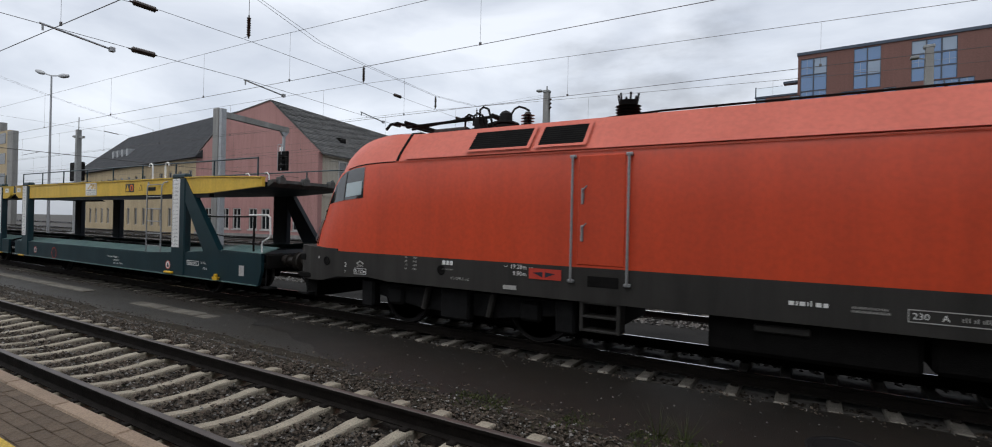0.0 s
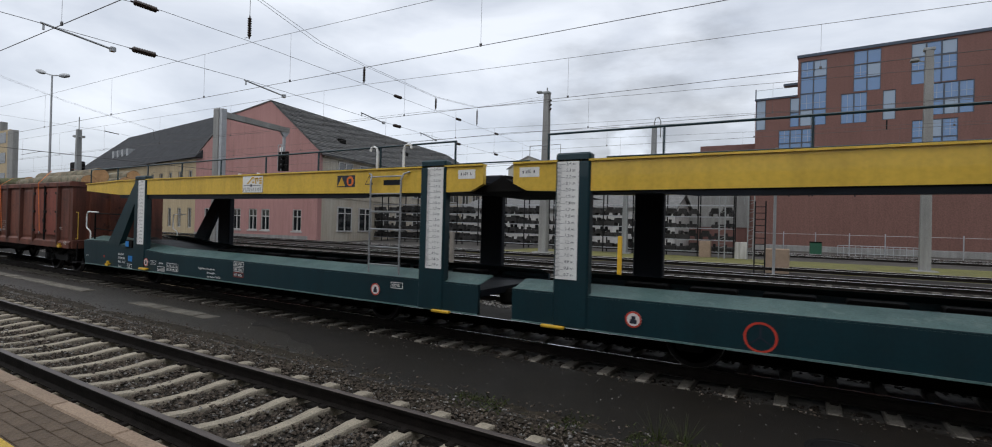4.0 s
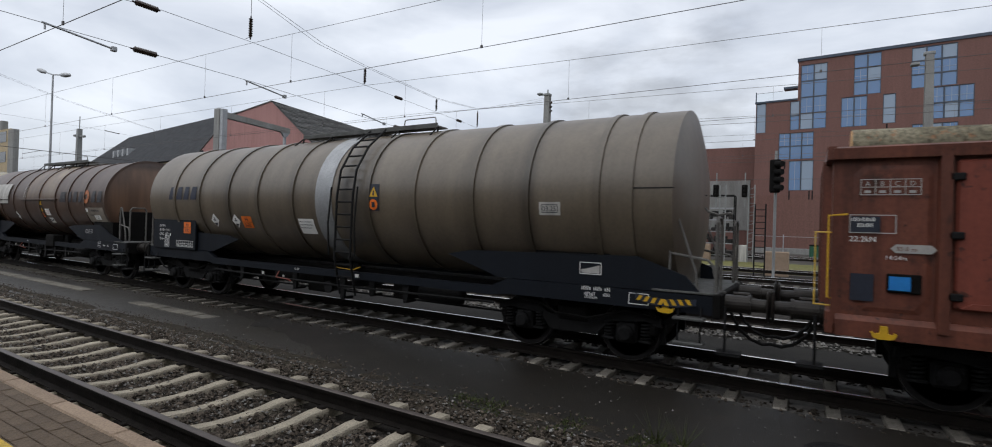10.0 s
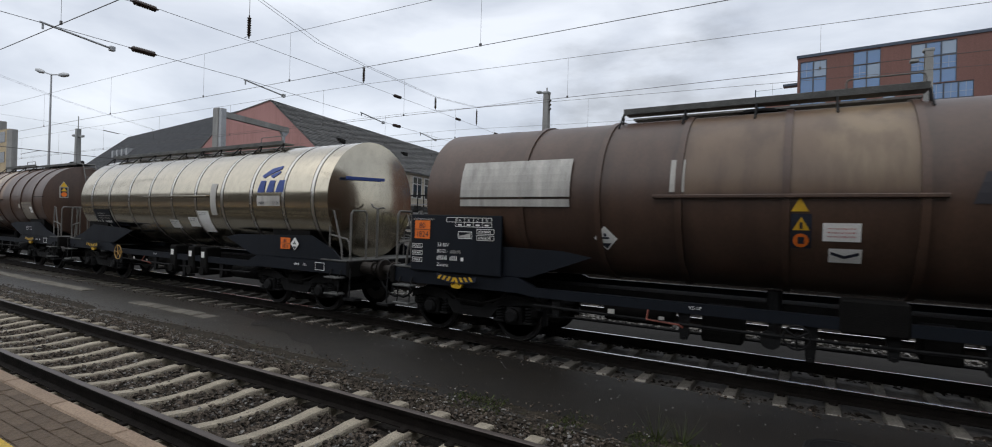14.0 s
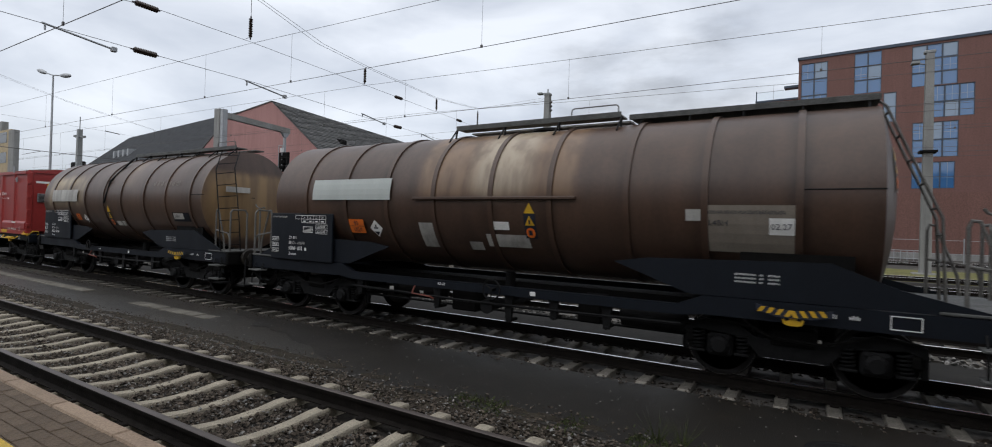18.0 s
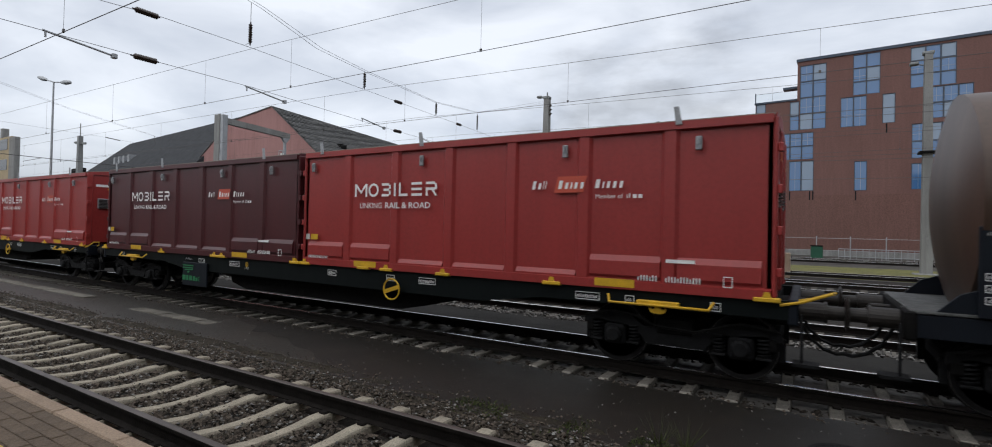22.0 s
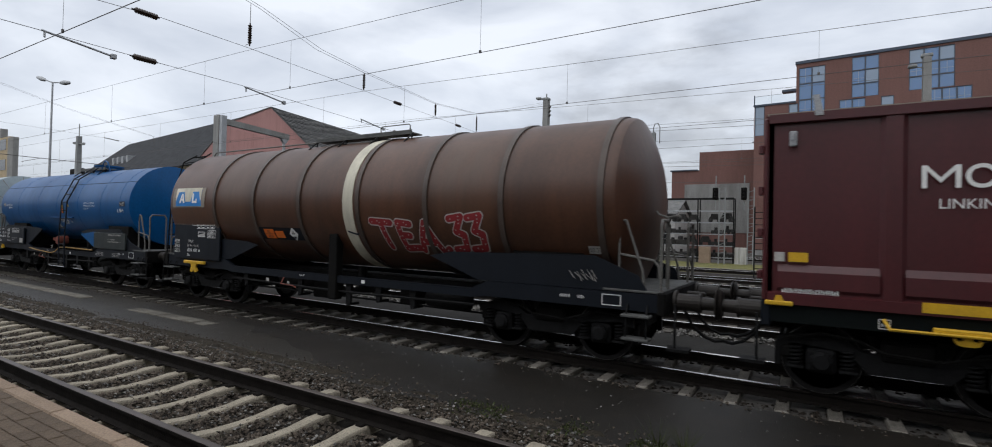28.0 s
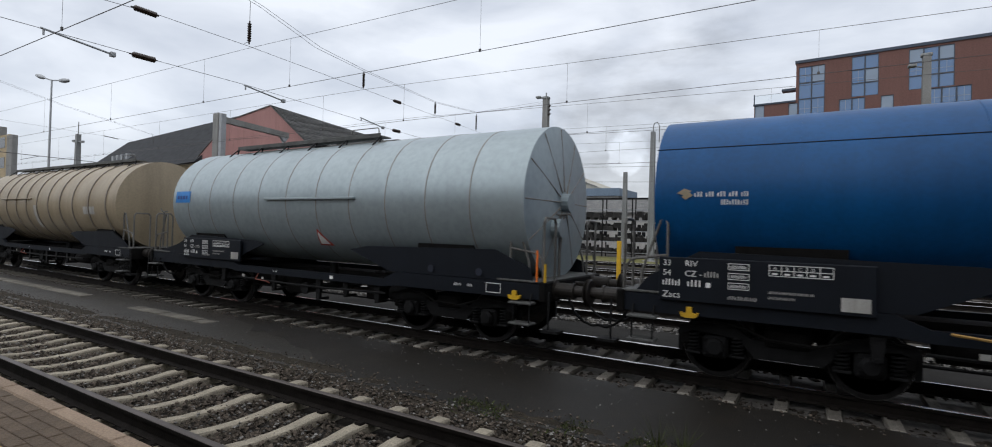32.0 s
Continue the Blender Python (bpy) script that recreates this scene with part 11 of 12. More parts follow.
        bars(b, bs, board_x + 0.1, 0.85, [[(0, 0.15), (0.2, 0.2)], [(0, 0.15), (0.2, 0.3)], [(0, 0.3), (0.36, 0.3)], [(0, 0.4)]], 0.07, None, 1.7)
    for x, w in ((fl + 1.2, 0.12), (split - 2.72, 0.42), (split + 0.9, 0.26), (split + 2.6, 0.22), (fr - 6.2, 0.4), (fr - 3.0, 0.4), (fr - 2.2, 0.14), (fr - 1.0, 0.14)):
        panel(t, flat, x, x + w, 0.98, 1.10, M_LETTER, "data_box", "", 1.4, 0.01)
        bars(t, flat, x + 0.03, 1.01, [[(0, w - 0.06)]], 0.05)
    word(t, flat, "2 x 18,6 m", board_x + 0.07, 1.05, 0.05)
    panel(t, flat, board_x + 0.68, board_x + 0.97, 1.0, 1.10, M_LETTER, "data_box", "", 1.4, 0.01)
    word(t, flat, "< 2\u00b0 30'", board_x + 0.70, 1.025, 0.06)
    shape(t, flat, board_x + 2.80, 1.05, disc(0, 0, 0.055, 12, 0.042), M_YELLOW)
    word(t, flat, "K", board_x + 2.78, 1.03, 0.05, M_YELLOW)
    word(t, flat, "C 810", board_x + 2.72, 0.94, 0.05)
    word(t, flat, "GE", split + 0.92, 1.0, 0.075)
    word(t, flat, "R 75m", fr - 6.17, 1.0, 0.06)
    return mid


m1 = container_wagon(-151.16, -130.75, -141.0, -138.06, -145.8, True)
container(m1, -140.85, -131.62, M_CONT, "red")
container(m1, -150.27, -141.15, M_CONT_DARK, "dark")
m2 = container_wagon(-171.38, -151.16, -161.4, -158.6, -166.2, False)
container(m2, -161.2, -151.95, M_CONT, "red")
container(m2, -170.75, -161.5, M_CONT_DARK, "dark")


def tank_graffiti():
    t, tank, s, flat, mid, X, bs = tank_wagon("tank_wagon", "rust-brown tank wagon with pale band and graffiti letters", -186.3, -171.38, -185.52, -172.4, 1.45, 2.6, M_BROWN2,
        (-183.18, -181.58, -179.93, -178.13, -176.38, -174.75, -173.0), (-184.05, -174.0), (-185.24, -183.11, 1.1, 2.12), "Zas", ring_mat=M_RING, ring_w=0.10, walkway=(-180.6, -177.6), dish=0.5, dish_left=0.3, hooks=(), frame_r=-172.1, codes=("33 RIV", "81 A -"))
    bm = mesh()
    turned(bm, [(X(-178.55), 1.445), (X(-178.55), 1.462), (X(-178.26), 1.462), (X(-178.26), 1.445)], (0, 0, 2.6), "x", 48)
    part("pale_band", fix(bm), M_BAND, tank, "broad cream band", True).data.set_sharp_from_angle(angle=0.6)
    weather(M_BROWN2, mid, -185.52, -172.4, (-183.18, -181.58, -179.93, -178.13, -176.38, -174.75, -173.0), ((-182.9, -181.9, 2.2, 3.4, (0.10, 0.052, 0.03), 0.5, 0.7), (-176.2, -174.9, 2.3, 3.6, (0.095, 0.06, 0.042), 0.45, 0.6)), 0.45)
    shape(t, s, -178.5, 1.9, [[(0, 0.08), (0.24, 0.02), (0.46, 0.08), (0.46, 0.05), (0.24, -0.02), (0, 0.04)]], M_INK, "mark", "", 2.6)
    panel(t, s, -185.12, -183.60, 2.47, 2.98, M_DIM_PATCH, "emblem_field", "cream field with blue discs and white marks", 1.2)
    panel(t, s, -184.96, -183.76, 2.5, 2.98, M_BLUE_SIGN, "band", "blue field", 1.8)
    shape(t, s, -184.36, 2.5, [rect(-0.6, 0.6, 0.38, 0.48), [(-0.13, 0.12), (0.13, 0.12), (0.2, 0.38), (-0.2, 0.38)], [(-0.6, 0.15), (-0.57, 0.15), (-0.48, 0.38), (-0.6, 0.38)], [(0.57, 0.15), (0.6, 0.15), (0.6, 0.38), (0.48, 0.38)]], M_BAND, "ground_field", "cream ground of the emblem", 2.4)
    shape(t, s, -184.64, 2.58, [[(-0.13, 0), (-0.06, 0), (0.01, 0.25), (-0.03, 0.25)], [(0.05, 0), (0.13, 0), (0.04, 0.25), (-0.01, 0.25)], rect(-0.06, 0.06, 0.07, 0.11)], M_LETTER, "mark", "white slanted strokes", 3.0)
    shape(t, s, -184.06, 2.58, [rect(-0.10, -0.03, 0, 0.25), rect(-0.03, 0.12, 0, 0.06), rect(0.07, 0.12, 0.06, 0.11)], M_LETTER, "mark", "white corner", 3.0)
    # graffiti: fat red letters with a white rim and white dots
    three = [(0, 0.56, 0.27, 0.6), (0.27, 0.6, 0.13, 0.33), (0.13, 0.33, 0.3, 0.27), (0.3, 0.27, 0.28, 0.03), (0.28, 0.03, 0.03, 0.0)]
    letters = ((-177.78, 1.68, [(0, 0.5, 0.5, 0.47), (0.25, 0.47, 0.36, 0)]), (-177.12, 1.66, [(0.02, 0.5, 0.1, 0), (0.02, 0.5, 0.32, 0.47), (0.06, 0.26, 0.28, 0.25), (0.1, 0, 0.42, 0.02)]),
               (-176.62, 1.64, [(0, 0, 0.17, 0.52), (0.17, 0.52, 0.47, 0), (0.06, 0.17, 0.36, 0.15)]), (-176.04, 1.66, [(0.0, 0.0, 0.05, 0.02)]), (-175.86, 1.68, three), (-175.46, 1.70, three))
    for x, z, strokes in letters:
        for half, mat, up, lab in ((0.085, M_LETTER_DIM, 1.1, "white rim of a graffiti letter"), (0.062, M_GRAFF, 1.9, "dark red graffiti letter")):
            for k, (x0, z0, x1, z1) in enumerate(strokes):
                d = Vector((x1 - x0, z1 - z0)).normalized()
                a = math.atan2(d.y, d.x)
                pts = [(x0 + half * math.cos(a + math.pi / 2 + math.pi * j / 6), z0 + half * math.sin(a + math.pi / 2 + math.pi * j / 6)) for j in range(7)]
                pts += [(x1 + half * math.cos(a - math.pi / 2 + math.pi * j / 6), z1 + half * math.sin(a - math.pi / 2 + math.pi * j / 6)) for j in range(7)]
                shape(t, s, x, z, [pts], mat, "graffiti", lab, up + 0.12 * k)
        dots = []
        for x0, z0, x1, z1 in strokes:
            n = max(1, int(math.hypot(x1 - x0, z1 - z0) / 0.1))
            for j in range(n):
                f = (j + 0.5) / n
                dots += disc(x0 + (x1 - x0) * f + (0.022 if j % 2 else -0.022), z0 + (z1 - z0) * f + (0.015 if j % 2 else -0.015), 0.014, 6)
        shape(t, s, x, z, dots, M_LETTER_DIM, "graffiti_dots", "white dots in the letter", 2.8)["kind"] = "stuff"
    bm = mesh()
    pipe(bm, [(X(-185.0), -0.42, 4.0), (X(-184.9), -0.42, 4.09), (X(-180.7), -0.42, 4.09), (X(-180.6), -0.42, 4.06)], 0.018, 6)
    part("roof_rail", bm, M_RAILING, t, "thin rail along the top of the tank")
    graffiti(t, Side(mid, 1.25), -173.55, 1.28, 0.45, 0.2, 3)
    panel(t, s, -181.5, -180.0, 1.72, 2.0, M_NAVY, "dark_field", "", 1.1)
    hazard_plate(t, s, -181.35, 1.74, "80", "1824", 0.22, 0.36)
    panel(t, s, -180.95, -180.65, 1.76, 1.92, M_ORANGE, "label", "", 1.6)
    diamond(t, s, -180.3, 1.86, 0.15)
    panel(t, s, -173.25, -172.95, 1.72, 1.84, M_LETTER_DIM, "date_plate", "", 1.3)
    word(t, s, "03.27", -173.24, 1.745, 0.07, M_INK)
    ladder(t, [(X(-185.2), -0.8, 3.98), (X(-185.62), -0.95, 3.78), (X(-185.8), -1.15, 2.6), (X(-185.85), -1.2, 1.2)],
           [(X(-185.2), -0.4, 4.1), (X(-185.68), -0.52, 3.86), (X(-185.88), -0.72, 2.6), (X(-185.92), -0.78, 1.2)], 9, 0.02)
    bm = mesh()
    box(bm, X(-179.1), X(-178.85), -1.3, -1.1, 0.5, 1.9, 0.02)
    part("valve_post", bm, M_BLACK, t)
    bm = mesh()
    box(bm, X(-184.65), X(-183.72), -1.38, -1.3, 0.98, 1.06, 0.015)
    part("yellow_bracket", bm, M_YELLOW, t, "yellow bracket under the board")
    bm = mesh()
    prism(bm, [(X(-184.32), 0.99), (X(-184.04), 0.99), (X(-184.08), 0.9), (X(-184.02), 0.8), (X(-184.1), 0.76), (X(-184.18), 0.82), (X(-184.26), 0.76), (X(-184.34), 0.8), (X(-184.28), 0.9)], -1.37, -1.32, "y")
    part("lifting_hook", fix(bm), M_YELLOW, t, "yellow lifting hook")


tank_graffiti()


def tank_blue():
    t, tank, s, flat, mid, X, bs = tank_wagon("tank_wagon", "bright blue tank wagon with a side ladder", -199.85, -186.2, -198.85, -187.88, 1.27, 2.6, M_BLUE,
        (-196.9, -195.0, -193.3, -191.6, -189.9, -188.6), (-197.0, -188.9), (-198.63, -196.07, 1.1, 1.72), "Zacs", ring_w=0.03, ring_out=0.005, walkway=(-193.6, -191.7), walk_z=3.9, dish=0.12, hooks=((-198.2, False),), frame_l=-199.2, codes=("RIV", "CZ -"))
    bm = mesh()
    turned(bm, [(0, 0.42), (0.22, 0.42), (0.25, 0.46), (0.3, 0.46), (0.33, 0.0)], (X(-192.5), 0, 3.78), "z", 20)
    part("dome", fix(bm), M_BLUE, t, "blue filling dome")
    bm = mesh()
    pipe(bm, [(X(-191.95), -0.45, 3.9), (X(-191.85), -0.45, 4.12), (X(-191.7), -0.45, 4.2), (X(-191.5), -0.45, 4.12), (X(-191.4), -0.42, 3.82)], 0.022, 6)
    part("dome_rail", bm, M_BLUE, t)
    ladder(t, [(X(-192.55), -0.5, 3.95), (X(-192.55), -1.05, 3.5), (X(-192.55), -1.38, 2.7), (X(-192.55), -1.42, 1.5), (X(-192.5), -1.42, 0.5)], [(X(-192.1), -0.5, 3.95), (X(-192.1), -1.05, 3.5), (X(-192.1), -1.38, 2.7), (X(-192.1), -1.42, 1.5), (X(-192.05), -1.42, 0.5)], 13, 0.02, M_NAVY)
    bm = mesh()
    y = s.at(0, 2.15, 0).y
    box(bm, X(-193.87), X(-192.04), y - 0.06, y + 0.1, 2.13, 2.16, 0.006)
    part("drip_ledge", bm, M_BLUE, t, "ledge along the tank side")
    bm = mesh()
    turned(bm, [(-0.2, 0.0), (-0.18, 0.14), (0.12, 0.16), (0.16, 0.05)], (X(-193.55), -0.95, 1.32), "y", 12)
    part("valve_wheel", fix(bm), M_RUST2, t, "dull red valve cover")
    bm = mesh()
    rod(bm, (X(-193.8), -1.0, 1.36), (X(-193.72), -1.15, 1.36), 0.06, 10)
    part("valve_knob", bm, M_RUST2, t, "dull red valve knob")
    bm = mesh()
    prism(bm, [(X(-191.3), 1.6), (X(-190.25), 1.19), (X(-190.25), 1.7)], -1.26, -1.245, "y")
    part("gusset", fix(bm), M_BLUE, t, "blue gusset plate")
    bm = mesh()
    pipe(bm, [(X(-195.4), -1.34, 1.0), (X(-194.75), -1.34, 0.94), (X(-193.45), -1.34, 0.88), (X(-193.1), -1.34, 0.93), (X(-192.75), -1.34, 1.1), (X(-192.1), -1.34, 1.12), (X(-190.2), -1.34, 1.1)], 0.018, 6)
    part("brake_rail", bm, M_OCHRE, t, "yellow rail along the frame")
    graffiti(t, s, -193.3, 1.92, 0.95, 0.24, 5)
    for x, w in ((-190.1, 0.52), (-188.98, 0.5)):
        panel(t, flat, x, x + w, 0.95, 1.05, M_LETTER_DIM, "data_box", "", 1.4, 0.008)
        bars(t, flat, x + 0.03, 0.975, [[(0, w - 0.06)]], 0.045, M_LETTER_DIM)
    word(t, flat, "OK-GP", -193.65, 1.1, 0.045)
    word(t, flat, "9Z/12", -193.65, 1.03, 0.045)
    shape(t, s, -198.41, 2.6, [[(0, 0.03), (0.1, 0.1), (0.2, 0.06), (0.1, 0.0)], [(0.06, -0.02), (0.16, 0.05), (0.22, 0.0), (0.12, -0.06)]], M_BEIGE, "emblem", "pale winged emblem", 1.4)
    bars(t, s, -198.17, 2.58, [[(0, 0.12), (0.15, 0.12), (0.3, 0.12), (0.45, 0.12), (0.6, 0.1)], [(0.35, 0.35)]], 0.07, M_LETTER, 1.6)
    word(t, s, "CISTERNU JE POVOLENO", -191.1, 2.61, 0.05)
    word(t, s, "VYPRAZDNOVAT TLAKEM", -191.1, 2.52, 0.05)
    word(t, s, "MAX. 3 bar", -191.1, 2.43, 0.05)
    panel(t, s, -188.6, -188.25, 2.52, 2.67, M_INK, "date_plate", "dark date plate", 1.3)
    word(t, s, "11.27", -188.57, 2.55, 0.09, M_LETTER, "", "LEFT", 2.2)
    word(t, s, "L 4BH", -188.75, 2.34, 0.11)
    bm = mesh()
    box(bm, X(-190.2), X(-188.1), -1.3, -1.25, 1.17, 1.68, 0.01)
    b = part("side_plate", bm, M_PLATE, t, "dark grey plate with lettering")
    bars(b, Side(mid, 1.3), -189.2, 1.6, [[(0, 0.9)], [(0, 0.0)], [(0, 0.45)], [(0, 0.85)]], 0.04, M_LETTER_DIM, 1.8)
    warning_signs(t, s, -192.9, 2.3, 0.17)
    shape(t, s, -192.34, 2.52, [[(-0.09, 0), (0.09, 0), (0, 0.15)]], M_YELLOW, "warning_triangle", "small yellow warning triangle", 1.6)
    shape(t, s, -193.5, 1.75, [[(-0.12, 0), (0.12, 0), (0, 0.2)]], M_LETTER_DIM, "warning_triangle", "faded white triangle", 1.6)
    bm = mesh()
    yy = s.at(0, 3.3, 0).y
    rod(bm, (X(-198.75), yy, 3.3), (X(-188.0), yy, 3.3), 0.007, 5)
    part("seam", bm, M_NAVY, tank)


tank_blue()


def tank_silver():
    t, tank, s, flat, mid, X, bs = tank_wagon("tank_wagon", "light grey sheet-clad tank wagon with radial end seams", -213.6, -199.85, -211.75, -200.72, 1.42, 2.58, M_SILVER,
        (-210.9, -209.9, -208.9, -207.9, -206.9, -205.9, -204.9, -203.9, -202.9, -201.9), (-210.3, -202.6), (-211.25, -208.7, 1.1, 1.62), "Zacs", ring_mat=M_DIM_PATCH, ring_w=0.02, ring_out=0.004, walkway=(-210.3, -205.0), walk_z=4.06, dish=0.1, hooks=((-201.0, False),), frame_r=-200.5, codes=("RIV", "CZ -"))
    for k in range(12):
        a = 6.2832 * k / 12
        bm = mesh()
        rod(bm, (X(-200.705), 0.2 * math.cos(a), 2.58 + 0.2 * math.sin(a)), (X(-200.81), 1.38 * math.cos(a), 2.58 + 1.38 * math.sin(a)), 0.012, 5)
        part("end_seam", bm, M_DIM_PATCH, tank)
    for z in (2.58, 2.1):
        bm = mesh()
        rod(bm, (X(-200.74), 0.0 if z > 2.3 else -0.35, z), (X(-200.57), 0.0 if z > 2.3 else -0.35, z), 0.17, 14)
        part("end_flange", bm, M_SILVER, tank, "round flange on the tank end")
    bm = mesh()
    y = s.at(0, 2.62, 0).y
    box(bm, X(-207.6), X(-204.7), y - 0.07, y + 0.03, 2.59, 2.64, 0.008)
    part("drip_ledge", bm, M_SILVER, t)
    panel(t, s, -211.5, -210.8, 2.55, 2.85, M_BLUE_SIGN, "emblem_field", "blue emblem field", 1.3)
    bars(t, s, -211.4, 2.64, [[(0, 0.1), (0.14, 0.08), (0.26, 0.1), (0.4, 0.08)]], 0.12, M_INK_BLUE, 1.5, "", 2.2)
    shape(t, s, -205.9, 1.75, [[(-0.22, -0.15), (0.22, -0.15), (-0.1, 0.22)]], M_RED_SIGN, "warning_triangle", "red-rimmed white triangle", 1.3)
    shape(t, s, -205.9, 1.75, [[(-0.17, -0.12), (0.14, -0.12), (-0.09, 0.15)]], M_LETTER, "triangle", "", 2.0)
    for x in (-202.83, -201.76):
        # flat black discs give the two holes their darkness
        shape(t, Side(mid, 1.262), x, 1.29, disc(0, 0, 0.07, 14), M_INK, "hole", "", 1.5)
    bm = mesh()
    rod(bm, (X(-200.6), -1.3, 1.2), (X(-200.6), -1.3, 1.72), 0.02, 6)
    part("signal_rod", bm, M_ORANGE, t, "orange marker rod")
    bm = mesh()
    rod(bm, (X(-200.45), -1.3, 1.2), (X(-200.45), -1.3, 1.5), 0.022, 6)
    part("marker_rod", bm, M_YELLOW, t, "yellow marker rod")


tank_silver()


def tank_beige():
    t, tank, s, flat, mid, X, bs = tank_wagon("tank_wagon", "dusty beige tank wagon with many cladding seams", -229.0, -213.6, -227.2, -214.8, 1.42, 2.56, M_BEIGE,
        (-215.6, -216.8, -218.0, -219.0, -220.0, -221.0, -222.0, -223.0, -224.0, -225.0), (-226.0, -216.2), None, "", ring_mat=M_DIM_PATCH, ring_w=0.05, walkway=(-226.5, -216.0), dish=0.15)
    bm = mesh()
    y = s.at(0, 2.75, 0).y
    box(bm, X(-224.5), X(-221.5), y - 0.06, y + 0.03, 2.73, 2.77, 0.008)
    part("drip_ledge", bm, M_BEIGE, t)
    panel(t, s, -221.3, -221.0, 1.7, 2.5, M_PALE_PATCH, "level_gauge", "", 1.3)
    panel(t, s, -217.2, -216.4, 2.2, 2.45, M_PALE_PATCH, "label", "", 1.3)
    return t


tank_beige()


# ---- racks with machine parts, yard clutter ----
def part_mesh(kind):
    """Dark castings on the racks: an arched one, and a long crate with lumps on it."""
    bm = mesh()
    if kind == 0:
        prism(bm, [(-0.46, 0.0), (-0.26, 0.0), (-0.2, 0.2), (0.2, 0.2), (0.26, 0.0), (0.46, 0.0), (0.42, 0.34), (0.3, 0.4), (0.24, 0.6), (-0.26, 0.6), (-0.34, 0.38), (-0.44, 0.32)], -0.3, 0.3, "y")
        for x in (-0.36, 0.36):
            rod(bm, (x, -0.36, 0.15), (x, 0.36, 0.15), 0.13, 10)
    elif kind == 1:
        box(bm, -0.5, 0.5, -0.34, 0.34, 0.0, 0.34, 0.03)
        box(bm, -0.36, -0.02, -0.26, 0.26, 0.34, 0.56, 0.05)
        box(bm, 0.12, 0.4, -0.2, 0.2, 0.34, 0.48, 0.04)
        rod(bm, (-0.2, -0.38, 0.17), (-0.2, 0.38, 0.17), 0.12, 10)
    else:
        box(bm, -0.42, 0.42, -0.3, 0.3, 0.12, 0.3, 0.04)
        for x in (-0.3, 0.0, 0.3):
            rod(bm, (x, -0.34, 0.14), (x, 0.34, 0.14), 0.14, 10)
        rod(bm, (-0.1, 0, 0.3), (-0.1, 0, 0.52), 0.12, 8)
    me = bpy.data.meshes.new("machine_part")
    fix(bm)
    bm.to_mesh(me)
    bm.free()
    me.materials.append(M_DARKPART)
    return me


PARTS = [part_mesh(k) for k in range(3)]
rr = random.Random(12)


def rack(x0, bays, y, levels, step, rise, z0):
    t = thing("storage_rack", "tall rack of dark uprights and pale rails filled with machine parts", "storage rack", "storage racks", at=pose(x0, y, 0))
    top = z0 + levels * rise + 0.98
    for k in range(bays + 1):
        for yy in (0, 1.1):
            bm = mesh()
            box(bm, k * step - 0.045, k * step + 0.045, yy - 0.05, yy + 0.05, -0.4, top)
            part("upright", bm, M_BLACK2, t, "thin black upright")
    for yy in (0, 1.1):
        bm = mesh()
        box(bm, 0, bays * step, yy - 0.04, yy + 0.04, top, top + 0.1)
        part("top_beam", bm, M_BLACK2, t)
    for j in range(levels + 1):
        z = z0 + j * rise
        for yy in (0, 1.1):
            bm = mesh()
            box(bm, 0, bays * step, yy - 0.03, yy + 0.03, z - 0.075, z)
            part("shelf_beam", bm, M_GALV, t, "pale steel rail")
    for k in range(bays):
        for j in range(levels):
            sparse = j == levels - 1
            for q in range(3):
                if rr.random() < (0.2 if sparse else 0.03):
                    continue
                o = new("machine_part", PARTS[0] if sparse else rr.choice(PARTS))
                tagged(o, "dark metal machine part lying on a rack shelf", "machine part", "machine parts on racks")
                o.matrix_basis = pose(x0 + (k + 0.18 + 0.32 * q + rr.uniform(-0.04, 0.04)) * step, y + 0.55 + rr.uniform(-0.1, 0.1), z0 + j * rise, 0, 0, rr.uniform(-12, 12)) @ Matrix.Diagonal((rr.uniform(0.88, 1.08), 1.25, rr.uniform(1.05, 1.45), 1))
    return t


rack(-47.98, 15, 47.4, 4, 2.84, 1.0, 0.2)


